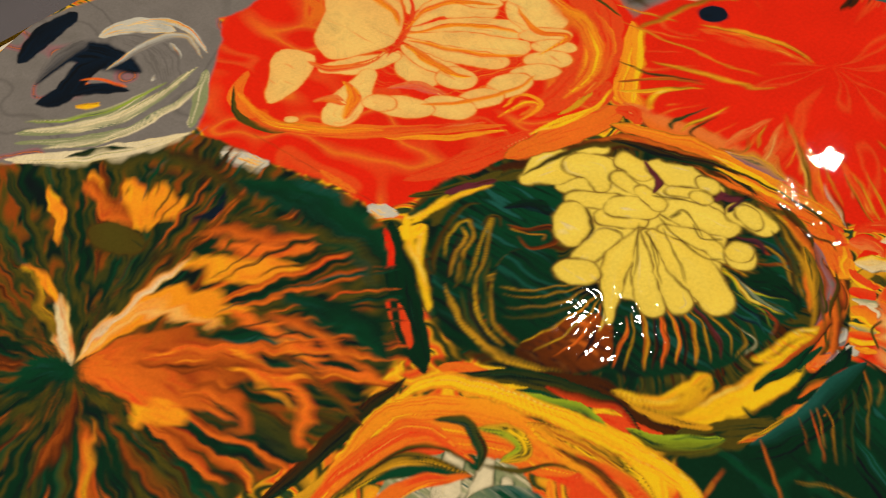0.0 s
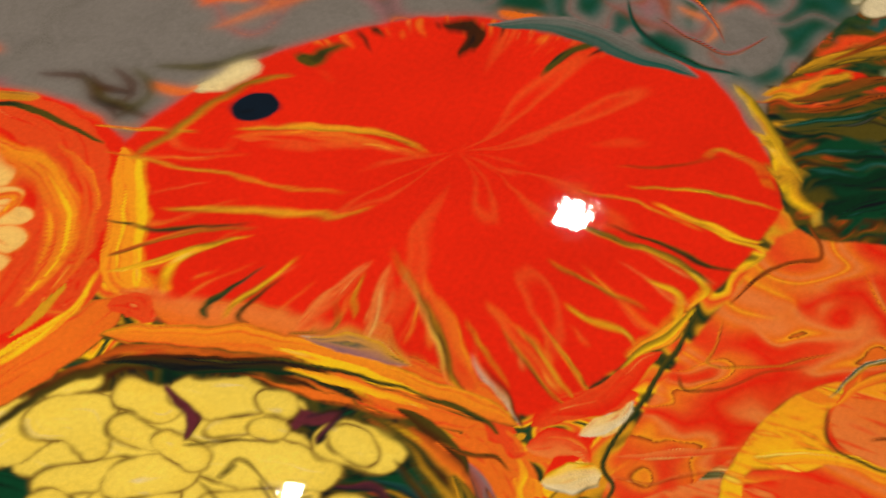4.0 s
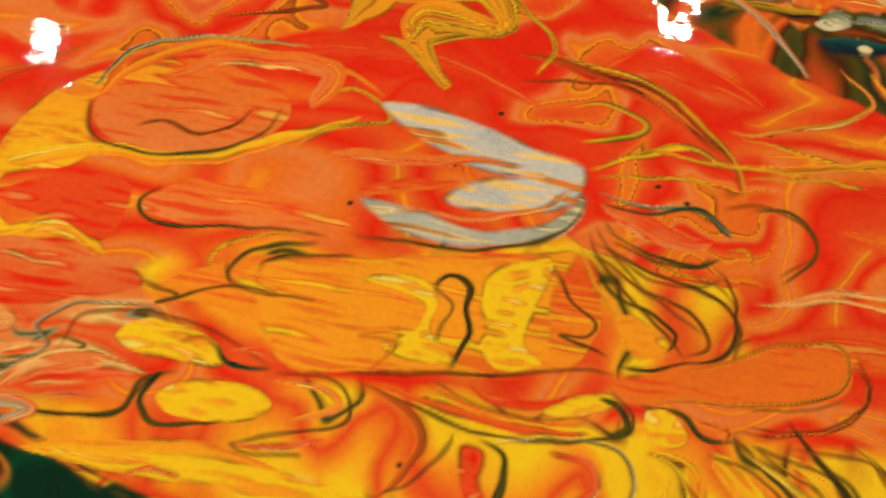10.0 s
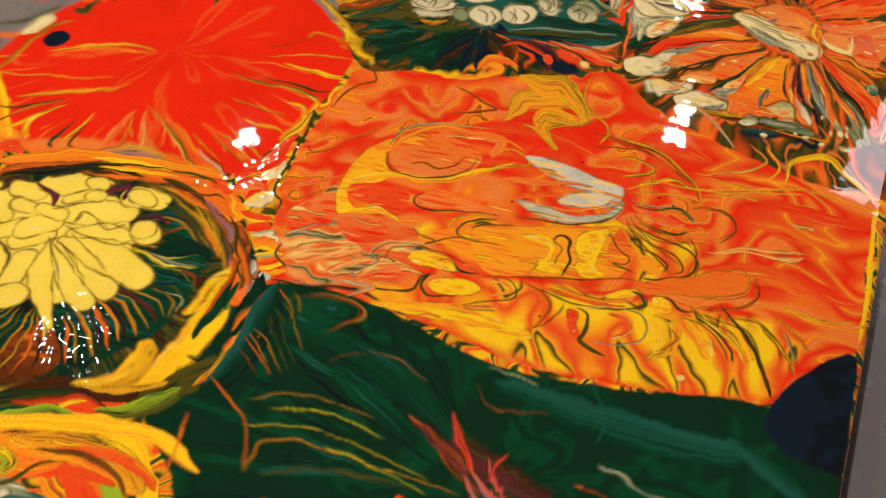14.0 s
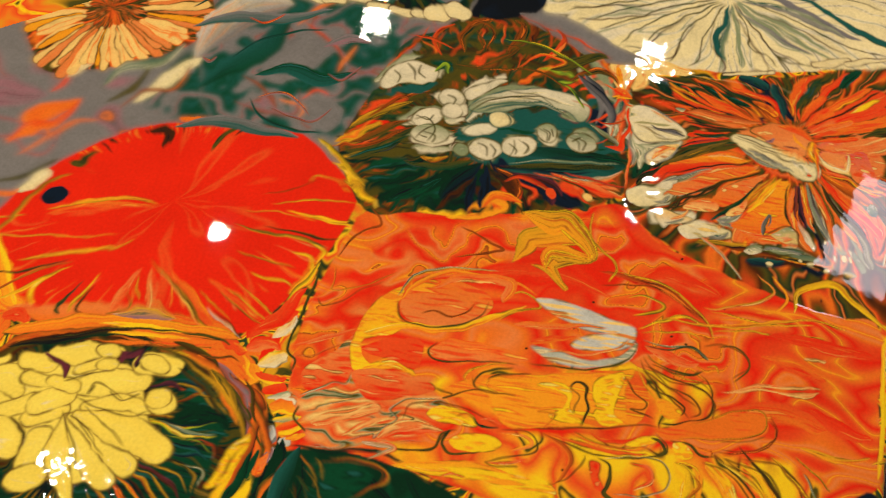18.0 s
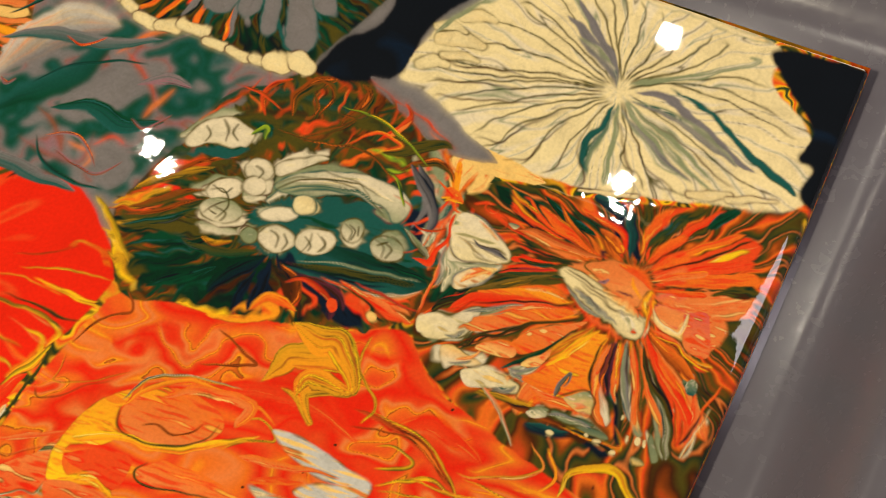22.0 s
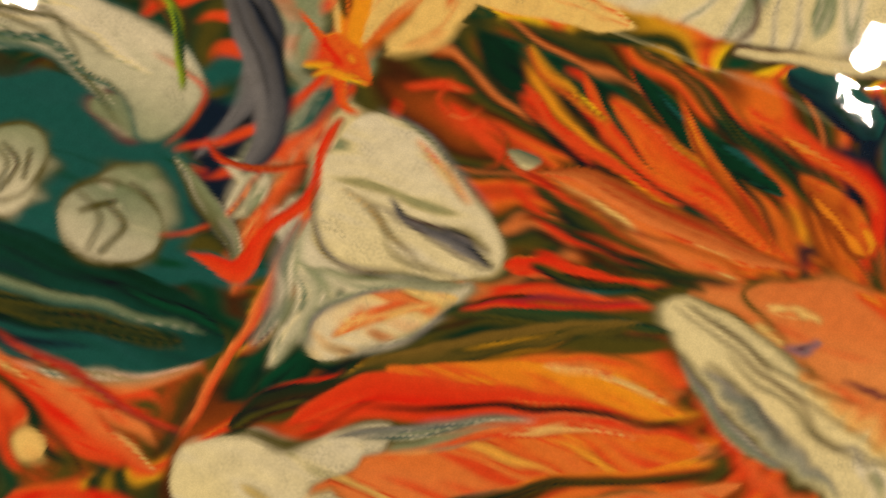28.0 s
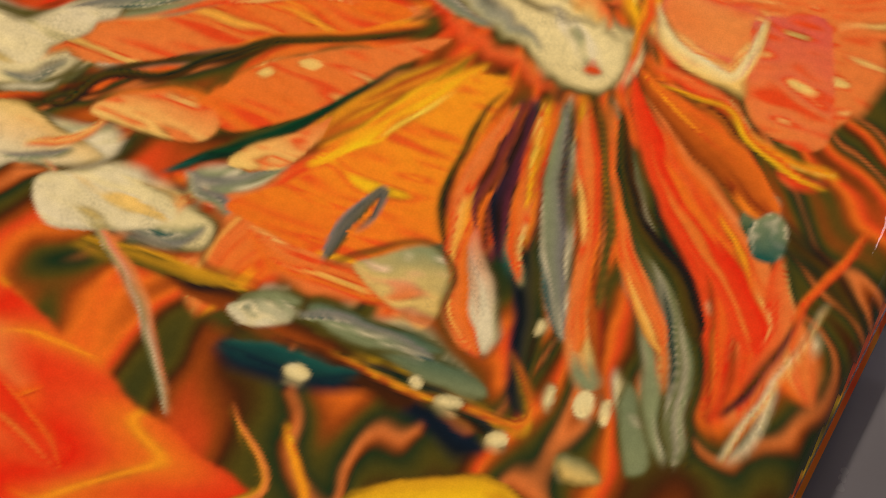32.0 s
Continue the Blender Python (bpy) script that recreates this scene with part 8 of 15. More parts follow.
ribbon(fan_cell, "flow", [(193.6, 119.5), (189.3, 114.0), (185.1, 108.3), (180.9, 105.3)], [0.64, 3.18, 3.77, 2.51], "bottle|olive")
ribbon(fan_cell, "flow", [(224.1, 124.2), (216.7, 125.9), (208.8, 123.8), (199.3, 119.7)], [0.97, 3.77, 4.18, 1.65], "orange|tangerine/olive")
ribbon(fan_cell, "flow", [(223.5, 122.8), (210.9, 118.9), (197.1, 114.8), (185.8, 106.9)], [0.74, 2.22, 4.14, 1.0], "red|scarlet/brown")
ribbon(fan_cell, "flow", [(227.6, 123.0), (216.9, 119.3), (206.5, 114.7), (196.5, 109.5)], [1.83, 4.29, 4.29, 3.06], "scarlet|salmon>sage")
ribbon(fan_cell, "flow", [(228.5, 120.9), (215.6, 115.2), (206.0, 109.1), (196.0, 102.9)], [1.21, 4.22, 5.17, 3.59], "tangerine|orange>beige")
ribbon(fan_cell, "flow", [(228.9, 120.4), (219.1, 114.1), (209.2, 108.8), (200.9, 104.1), (197.0, 100.8), (185.8, 93.6)], [0.36, 1.55, 1.91, 1.55, 1.19, 1.18], "olive|brown")
ribbon(fan_cell, "flow", [(229.5, 118.2), (221.0, 112.3), (215.4, 107.2), (211.3, 102.7)], [1.54, 5.88, 7.0, 3.48], "orange|salmon/brown")
ribbon(fan_cell, "flow", [(215.9, 99.1), (221.2, 106.1), (224.7, 112.1), (229.2, 119.0)], [0.45, 1.48, 1.61, 0.47], "olive")
ribbon(fan_cell, "flow", [(220.2, 100.2), (226.3, 108.1), (230.9, 114.6), (235.1, 119.1)], [0.78, 3.74, 3.46, 1.16], "orange|gold/olive")
ribbon(fan_cell, "flow", [(225.8, 103.6), (230.0, 110.8), (234.6, 117.3)], [0.22, 0.9, 0.91, 0.23], "yellow")
ribbon(fan_cell, "flow", [(236.2, 117.7), (235.8, 112.5), (235.3, 106.2)], [1.11, 3.29, 3.79], "orange")
ribbon(fan_cell, "flow", [(238.7, 117.4), (238.2, 112.2), (238.5, 107.5)], [0.22, 0.54, 0.65], "brown")
ribbon(fan_cell, "flow", [(240.4, 117.5), (240.2, 113.1), (241.3, 108.6)], [0.77, 2.18, 2.69], "orange|rust")
ribbon(fan_cell, "flow", [(243.6, 116.6), (243.7, 113.2), (244.5, 109.3)], [0.54, 1.63, 1.93], "plum")
ribbon(fan_cell, "flow", [(245.9, 116.8), (246.5, 114.3), (247.2, 110.4)], [0.55, 1.62, 1.93], "tangerine|orange")
ribbon(fan_cell, "flow", [(247.1, 117.3), (248.2, 114.4), (249.0, 111.1)], [0.22, 0.54, 0.75], "brown")
ribbon(fan_cell, "flow", [(248.6, 118.2), (249.5, 115.5), (250.7, 111.8)], [0.55, 1.63, 1.94], "orange|tangerine")
ribbon(fan_cell, "flow", [(250.0, 119.1), (251.5, 116.3), (253.0, 112.7)], [0.22, 0.77, 0.98], "olive")
ribbon(fan_cell, "flow", [(251.5, 122.5), (253.5, 119.0), (255.6, 114.3)], [0.56, 1.65, 2.18], "orange|scarlet")
ribbon(fan_cell, "flow", [(252.2, 124.7), (255.4, 121.0), (258.6, 115.5)], [0.23, 0.67, 0.77], "brown|olive")
ribbon(fan_cell, "flow", [(253.3, 125.8), (258.0, 122.0), (261.3, 116.6)], [0.82, 2.58, 3.32], "rust|orange")
ribbon(fan_cell, "flow", [(252.4, 128.6), (258.7, 125.4), (264.6, 122.8)], [0.48, 1.78, 2.35], "scarlet|brown")
ribbon(fan_cell, "flow", [(244.9, 148.6), (248.3, 155.3), (251.6, 160.7), (255.3, 165.1)], [1.83, 3.77, 4.54, 3.92], "scarlet|orange/brown")
ribbon(fan_cell, "flow", [(246.3, 147.9), (249.8, 154.5), (255.9, 160.8)], [0.18, 0.39, 0.39], "brown")
ribbon(fan_cell, "flow", [(247.2, 147.0), (250.9, 152.8), (257.3, 158.2)], [1.84, 3.62, 3.91], "orange|scarlet")
ribbon(fan_cell, "flow", [(248.2, 145.7), (252.3, 150.1), (257.7, 154.7)], [0.19, 0.32, 0.32], "brown")
ribbon(fan_cell, "flow", [(248.7, 144.2), (253.3, 148.8), (258.8, 153.0)], [1.86, 3.18, 3.58], "salmon|scarlet")
ribbon(fan_cell, "flow", [(249.5, 141.7), (254.5, 145.1), (260.1, 148.2)], [1.25, 1.91, 2.17], "scarlet")
ribbon(fan_cell, "flow", [(251.7, 140.3), (255.8, 142.5), (260.7, 145.0)], [0.5, 1.01, 1.01], "red")
ribbon(fan_cell, "flow", [(250.5, 136.7), (255.0, 139.5), (262.0, 141.6)], [1.84, 3.78, 4.4], "salmon|rose")
ribbon(fan_cell, "flow", [(241.2, 151.4), (241.6, 159.7), (243.5, 166.8), (246.9, 172.4)], [0.59, 3.08, 3.96, 3.33], "scarlet|orange")
ribbon(fan_cell, "flow", [(242.5, 152.3), (245.4, 160.8), (249.7, 167.2), (253.5, 171.6)], [0.61, 2.98, 3.76, 3.38], "olive|green")
ribbon(fan_cell, "flow", [(238.5, 150.0), (237.1, 157.1), (234.2, 162.8), (234.3, 167.4)], [1.18, 4.03, 4.04, 3.71], "navy|teal")
ribbon(fan_cell, "flow", [(235.2, 147.9), (234.2, 155.2), (229.2, 159.6), (220.0, 161.8)], [0.82, 2.19, 2.37, 1.84], "scarlet|red")
ribbon(fan_cell, "flow", [(228.5, 156.0), (221.7, 157.1), (215.1, 159.1)], [1.11, 2.75, 2.78], "green|bottle")
ribbon(fan_cell, "flow", [(233.1, 146.6), (230.9, 151.0), (227.9, 154.2), (225.4, 155.9)], [1.79, 5.01, 4.58, 1.71], "orange|rust/olive")
ribbon(fan_cell, "flow", [(227.1, 147.6), (220.1, 152.6), (213.3, 156.8)], [0.51, 1.31, 1.33], "bottle")
ribbon(fan_cell, "flow", [(228.7, 144.9), (221.7, 149.2), (214.7, 151.6), (207.1, 155.9)], [1.02, 3.72, 4.86, 3.34], "orange|scarlet/brown")
ribbon(fan_cell, "flow", [(220.8, 150.7), (215.5, 152.7), (210.7, 155.0)], [0.4, 1.46, 1.34], "tangerine")
ribbon(fan_cell, "flow", [(226.0, 143.8), (216.6, 148.3), (209.2, 150.6), (198.7, 153.4)], [0.38, 1.73, 1.76, 0.97], "brown|olive")
ribbon(fan_cell, "flow", [(223.0, 144.9), (213.1, 149.1), (203.0, 152.7)], [0.26, 0.8, 0.81], "scarlet")
ribbon(fan_cell, "flow", [(225.4, 141.9), (215.7, 142.4), (206.3, 144.9), (199.6, 145.2)], [0.92, 3.53, 4.07, 1.64], "orange|salmon/olive")
ribbon(fan_cell, "flow", [(220.8, 139.0), (212.5, 139.3), (204.5, 141.2), (197.9, 143.1)], [0.92, 3.24, 2.88, 0.93], "olive|bottle")
ribbon(fan_cell, "flow", [(218.0, 139.7), (209.9, 139.3), (202.3, 138.9), (195.3, 142.8)], [0.53, 1.6, 1.51, 0.64], "scarlet|red")
ribbon(fan_cell, "flow", [(217.0, 137.5), (208.1, 137.5), (200.4, 137.4)], [0.26, 0.66, 0.53], "brown")
ribbon(fan_cell, "flow", [(216.9, 134.6), (207.7, 132.4), (201.9, 130.8), (197.8, 127.0)], [0.52, 1.7, 1.32, 0.53], "scarlet")
ribbon(fan_cell, "flow", [(214.4, 136.1), (208.0, 134.6), (203.1, 134.1)], [0.53, 2.36, 1.98], "green")
blob(fan_cell, "lobe", [(224.2, 140.9), (228.3, 144.3), (234.3, 146.7), (240.7, 146.3), (246.5, 143.6), (248.9, 139.8), (247.4, 137.5), (246.4, 131.4), (241.2, 132.0), (234.1, 135.2), (228.0, 138.3)], "salmon/olive")
ribbon(fan_cell, "flow", [(234.7, 145.6), (241.1, 145.0), (246.3, 142.2), (248.7, 139.4)], [0.66, 3.19, 3.63, 1.8], "scarlet|orange")
ribbon(fan_cell, "flow", [(241.7, 142.4), (242.6, 138.6), (244.8, 136.1), (246.9, 134.9)], [0.35, 1.32, 1.23, 0.49], "tangerine")
ribbon(fan_cell, "flow", [(227.2, 140.5), (230.7, 141.2), (233.2, 141.1)], [0.53, 1.57, 0.65], "peach")
ribbon(fan_cell, "flow", [(230.6, 136.3), (232.8, 137.1), (233.9, 139.0)], [0.39, 1.6, 0.62], "mauve")
ribbon(fan_cell, "flow", [(237.8, 135.0), (241.0, 134.6), (243.8, 134.3)], [0.25, 0.88, 0.38], "plum")
blob(fan_cell, "lobe", [(216.4, 135.7), (218.8, 137.7), (223.7, 138.0), (229.4, 136.2), (234.3, 134.6), (238.5, 132.9), (242.7, 131.3), (246.8, 129.6), (250.7, 127.3), (251.4, 123.1), (250.2, 119.4), (246.9, 118.8), (240.3, 121.2), (233.2, 124.2), (226.0, 127.3), (221.2, 130.1), (217.8, 132.9)], "cream/olive")
ribbon(fan_cell, "flow", [(233.0, 134.8), (238.7, 132.3), (243.6, 130.3), (247.9, 128.1)], [0.5, 3.07, 3.63, 1.2], "peach|salmon")
ribbon(fan_cell, "flow", [(223.0, 130.1), (229.2, 128.5), (235.1, 125.6), (241.6, 122.4)], [0.62, 2.66, 2.62, 0.82], "sage|grey")
ribbon(fan_cell, "flow", [(239.6, 128.1), (243.7, 126.4), (247.0, 123.9), (248.6, 120.7)], [0.6, 2.0, 2.81, 1.12], "beige")
ribbon(fan_cell, "flow", [(222.6, 128.0), (230.7, 122.9), (238.4, 119.8), (246.7, 117.8)], [0.36, 1.78, 1.88, 0.58], "scarlet|salmon")
ribbon(fan_cell, "flow", [(246.8, 121.8), (247.8, 122.2), (248.7, 122.2)], [0.35, 0.95, 0.47], "red")
ribbon(fan_cell, "flow", [(248.7, 139.4), (248.2, 134.8), (248.8, 131.7), (250.5, 129.1)], [0.57, 1.69, 1.85, 0.58], "tangerine|yellow")
ribbon(fan_cell, "flow", [(249.3, 136.6), (251.2, 132.0), (252.0, 127.2), (252.2, 120.3)], [0.34, 0.89, 0.77, 0.32], "scarlet")
blob(fan_cell, "lobe", [(252.2, 131.7), (253.2, 135.5), (257.8, 136.0), (262.9, 136.0), (265.2, 130.5), (263.6, 128.0), (261.1, 128.9), (256.3, 129.5)], "salmon/rose")
ribbon(fan_cell, "flow", [(252.6, 130.9), (257.0, 128.8), (260.3, 127.6), (262.8, 126.7)], [0.3, 1.21, 1.56, 0.48], "peach")
blob(fan_cell, "lobe", [(174.7, 141.5), (176.3, 144.5), (182.9, 142.1), (189.6, 140.7), (195.1, 137.5), (199.2, 134.4), (199.2, 131.3), (195.4, 129.5), (189.5, 128.1), (184.3, 126.8), (181.3, 126.0), (178.1, 129.3), (176.7, 134.7), (176.0, 138.9)], "cream/olive")
ribbon(fan_cell, "flow", [(183.9, 134.5), (188.0, 133.5), (192.7, 132.5), (198.7, 132.2)], [0.39, 2.19, 2.22, 0.52], "olive|grey")
ribbon(fan_cell, "flow", [(191.4, 131.8), (195.0, 131.8), (198.8, 132.0)], [0.26, 1.05, 0.66], "cream")
ribbon(fan_cell, "flow", [(188.9, 135.2), (192.6, 135.7), (196.0, 135.3), (198.9, 133.9)], [0.41, 1.44, 1.0, 0.37], "cream")
ribbon(fan_cell, "flow", [(183.1, 141.7), (188.6, 140.1), (193.5, 138.0)], [0.33, 1.28, 0.76], "peach")
ribbon(fan_cell, "flow", [(179.1, 135.2), (184.2, 133.9), (188.2, 131.1), (191.6, 129.2)], [0.13, 0.3, 0.31, 0.12], "brown")
ribbon(fan_cell, "flow", [(179.2, 122.5), (185.7, 122.6), (191.6, 125.3), (196.7, 129.4)], [2.56, 6.59, 5.96, 1.33], "beige|sage/olive")
ribbon(fan_cell, "flow", [(186.2, 118.2), (188.2, 120.1), (190.6, 123.1), (193.3, 125.6)], [0.39, 2.61, 2.89, 0.92], "peach|salmon")
ribbon(fan_cell, "flow", [(180.9, 121.7), (182.1, 116.6), (181.5, 111.6), (180.3, 106.4)], [0.49, 3.15, 3.15, 1.25], "green|bottle")
ribbon(fan_cell, "flow", [(175.0, 142.4), (174.2, 133.7), (173.2, 125.1), (173.8, 117.5)], [1.09, 2.28, 2.17, 1.25], "salmon|scarlet")
ribbon(fan_cell, "flow", [(167.3, 132.4), (170.9, 130.8), (170.6, 126.3)], [1.88, 3.99, 2.63], "beige|sage")
blob(fan_cell, "lobe", [(179.8, 102.6), (187.3, 105.2), (191.1, 107.7), (194.0, 107.6), (194.9, 103.1), (196.6, 102.2), (194.5, 98.4), (188.8, 97.4), (184.5, 93.6)], "sage/olive")
ribbon(fan_cell, "flow", [(189.2, 100.2), (192.1, 102.0), (194.7, 104.3)], [0.48, 2.42, 1.82], "peach|beige")
blob(fan_cell, "lobe", [(199.2, 99.1), (205.9, 102.6), (212.1, 102.4), (212.8, 99.6), (208.5, 97.0), (202.1, 95.9)], "salmon/brown")
blob(fan_cell, "lobe", [(185.5, 91.8), (189.6, 93.4), (194.0, 92.1), (194.7, 89.4), (188.2, 86.8)], "beige/olive")
ribbon(fan_cell, "flow", [(214.1, 107.3), (215.8, 108.9), (217.5, 109.3)], [0.35, 1.28, 0.47], "peach")
ribbon(fan_cell, "flow", [(218.1, 110.7), (219.6, 111.4), (220.8, 112.1)], [0.35, 1.3, 0.47], "cream")
ribbon(fan_cell, "flow", [(207.6, 124.4), (211.5, 124.9), (215.7, 125.2), (220.7, 125.1)], [0.25, 1.63, 0.99, 0.37], "peach|orange")
vein(fan_cell, [(224.9, 133.3), (234.1, 131.7), (238.1, 128.0), (246.2, 128.0), (250.0, 127.3)], [0.19, 0.37, 0.3], "brown")
vein(fan_cell, [(219.9, 136.5), (226.1, 135.1), (231.1, 133.3)], [0.19, 0.38, 0.31], "brown")
vein(fan_cell, [(192.3, 132.0), (195.7, 131.7)], [0.19, 0.39, 0.32], "brown")
vein(fan_cell, [(186.5, 134.5), (193.0, 133.4)], [0.2, 0.39, 0.32], "brown")
ribbon(bowl, "flow", [(27.0, -31.2), (36.1, -26.5), (43.9, -27.0), (48.1, -31.5)], [2.85, 7.28, 5.52, 2.33], "bottle")
ribbon(bowl, "flow", [(14.2, -1.5), (28.7, -3.8), (40.3, -11.0), (46.7, -21.3), (50.4, -28.9)], [1.02, 3.97, 4.84, 4.4, 3.08], "orange|gold/olive")
ribbon(bowl, "flow", [(11.0, -2.5), (23.7, -4.8), (36.0, -13.3), (44.0, -23.1)], [0.4, 1.06, 1.14, 0.47], "olive")
ribbon(bowl, "flow", [(24.3, -8.4), (34.8, -14.7), (40.4, -20.2), (44.3, -25.9)], [0.53, 1.65, 1.58, 0.62], "brown|olive")
ribbon(bowl, "flow", [(3.3, -5.9), (8.6, -3.2), (8.4, -11.0)], [0.66, 2.51, 1.89], "plum|navy")
ribbon(bowl, "flow", [(16.7, -17.6), (23.7, -15.5), (28.6, -18.7)], [0.61, 2.57, 1.18], "navy|plum")
blob(bowl, "petal", [(21.9, -9.4), (20.4, -12.0), (16.1, -12.7), (11.6, -11.0), (9.4, -7.9), (10.8, -5.1), (15.1, -4.5), (19.7, -6.2)], "lemon/umber")
blob(bowl, "petal", [(25.3, -19.5), (25.9, -23.0), (23.7, -26.2), (19.9, -27.2), (16.8, -25.5), (16.1, -22.0), (18.4, -18.7), (22.2, -17.7)], "lemon/umber")
blob(bowl, "petal", [(1.5, -4.7), (0.9, -7.2), (-2.0, -8.5), (-5.6, -7.7), (-7.7, -5.4), (-7.2, -2.8), (-4.2, -1.6), (-0.6, -2.3)], "lemon/umber")
blob(bowl, "petal", [(2.4, -9.5), (2.1, -11.9), (-0.4, -13.7), (-3.8, -13.7), (-6.0, -12.0), (-5.7, -9.6), (-3.2, -7.9), (0.2, -7.8)], "lemon/umber")
ribbon(ground, "strand", [(34.6, -3.1), (44.1, -10.9), (49.8, -19.3), (54.5, -26.7), (55.1, -35.0)], [1.05, 3.3, 3.79, 2.9, 1.52], "mauve|rust/brown")
ribbon(ground, "strand", [(31.5, -1.9), (42.1, -10.0), (49.6, -18.9), (54.9, -26.6), (55.6, -38.5)], [0.53, 1.19, 1.14, 0.77, 0.75], "olive")
ribbon(ground, "strand", [(51.3, -11.8), (56.5, -19.3), (56.4, -30.8), (55.7, -42.1), (52.1, -54.5)], [1.94, 3.96, 3.32, 2.35, 1.91], "orange|brown")
ribbon(ground, "strand", [(57.7, -37.8), (56.4, -47.2), (53.0, -56.8), (51.5, -64.7)], [0.97, 2.91, 3.18, 1.84], "green|bottle")
ribbon(ground, "strand", [(33.6, 2.0), (41.4, -0.0), (47.9, -3.5)], [4.78, 10.08, 6.62], "orange")
ribbon(ground, "strand", [(44.6, -8.7), (51.1, -7.7), (50.2, -2.8)], [3.58, 6.93, 6.01], "tangerine|orange")
ribbon(ground, "strand", [(35.8, 5.5), (40.3, 2.9), (43.9, 2.9)], [0.91, 4.46, 1.23], "scarlet")
ribbon(ground, "strand", [(45.7, 7.8), (50.7, 13.8), (56.3, 18.4), (62.3, 21.9)], [2.5, 6.45, 6.56, 2.11], "scarlet|red")
ribbon(ground, "strand", [(57.7, 11.4), (55.4, 6.3), (54.0, 1.6), (53.5, -2.3)], [1.18, 4.98, 4.28, 1.06], "red")
ribbon(ground, "strand", [(52.8, -2.5), (57.1, -0.2), (62.1, 2.9)], [1.95, 6.83, 4.89], "beige|yellow/olive")
ribbon(ground, "strand", [(55.3, 10.7), (59.1, 12.4), (61.8, 14.9)], [1.02, 3.77, 2.52], "peach|lemon")
ribbon(ground, "strand", [(52.8, -6.4), (57.0, -7.5), (61.3, -7.8), (64.3, -6.4)], [1.14, 3.48, 3.06, 1.18], "scarlet")
ribbon(ground, "strand", [(53.9, -8.4), (58.6, -9.6), (63.3, -8.7)], [0.45, 1.4, 0.93], "yellow")
ribbon(ground, "strand", [(55.9, -13.5), (60.3, -12.3), (65.5, -10.4)], [2.78, 5.1, 4.64], "red|scarlet")
ribbon(ground, "strand", [(58.3, -16.3), (62.9, -14.9), (66.9, -12.1)], [0.91, 2.73, 2.28], "beige|sage")
ribbon(ground, "strand", [(59.5, -19.8), (64.2, -18.9), (68.8, -18.0)], [2.24, 6.71, 5.58], "tangerine|orange")
ribbon(ground, "strand", [(61.3, -22.7), (64.8, -20.7), (69.9, -21.5)], [0.55, 1.51, 0.86], "yellow")
ribbon(ground, "strand", [(62.2, -25.3), (66.7, -23.9), (71.0, -22.2)], [0.88, 2.63, 2.19], "sage|yellow")
ribbon(ground, "strand", [(64.3, -27.7), (67.5, -26.5), (70.9, -24.5)], [1.08, 3.24, 2.81], "red|orange")
ribbon(ground, "strand", [(65.4, -30.0), (69.1, -28.9), (72.5, -26.9)], [0.43, 1.49, 0.85], "yellow")
ribbon(ground, "strand", [(67.6, -31.6), (71.4, -30.9), (74.0, -29.2)], [0.63, 2.1, 1.47], "tangerine")
ribbon(ground, "strand", [(70.2, -17.1), (69.3, -22.2), (74.1, -28.3)], [0.6, 0.95, 0.75], "olive")
ribbon(ground, "strand", [(62.8, -27.0), (63.0, -29.8), (61.6, -33.0)], [0.95, 4.06, 3.02], "grey|pale")
ribbon(ground, "strand", [(64.2, -35.8), (63.2, -39.8), (63.3, -42.4)], [0.78, 2.77, 1.84], "grey|mauve")
ribbon(ground, "strand", [(63.4, -37.9), (61.9, -42.8), (61.3, -45.6)], [0.78, 3.24, 1.89], "orange|salmon")
ribbon(ground, "strand", [(67.1, -31.3), (67.1, -39.5), (65.3, -47.9), (62.2, -60.6)], [1.32, 4.75, 5.62, 4.55], "bottle")
ribbon(ground, "strand", [(62.7, -58.0), (64.0, -50.9), (68.3, -45.3)], [0.73, 2.52, 1.96], "orange|olive")
ribbon(green_fan, "flow", [(69.1, -33.9), (79.4, -34.1), (92.6, -31.2), (105.1, -32.6), (119.7, -38.7)], [0.55, 1.5, 1.6, 1.2, 0.64], "bottle")
blob(green_fan, "flow", [(82.3, -38.3), (91.4, -38.1), (98.9, -40.9), (96.5, -45.9), (87.6, -48.6), (81.2, -44.7)], "green")
ribbon(green_fan, "flow", [(67.4, -45.1), (70.1, -39.0), (74.3, -37.7), (79.4, -41.4)], [0.13, 0.47, 0.5, 0.25], "scarlet|brown")
ribbon(green_fan, "flow", [(73.2, -36.7), (77.3, -39.9), (80.2, -44.2), (80.7, -48.2)], [0.19, 0.48, 0.47, 0.18], "gold|olive")
ribbon(green_fan, "flow", [(79.2, -37.1), (82.1, -40.1), (82.6, -44.3)], [0.12, 0.37, 0.35, 0.12], "gold")
ribbon(green_fan, "flow", [(84.3, -36.0), (93.7, -35.3), (102.2, -37.8), (103.0, -42.2), (94.4, -49.0)], [0.14, 0.46, 0.58, 0.5, 0.18], "scarlet|gold")
ribbon(green_fan, "flow", [(68.8, -46.8), (73.1, -48.1), (76.5, -56.2)], [0.26, 0.93, 0.8], "olive|brown")
ribbon(green_fan, "flow", [(66.5, -51.4), (68.6, -52.8), (71.0, -55.4), (72.3, -58.3)], [0.24, 0.82, 1, 0.34], "yellow|orange")
ribbon(green_fan, "flow", [(65.6, -59.5), (66.9, -52.5), (68.1, -47.0)], [0.24, 0.74, 0.86], "orange|brown")
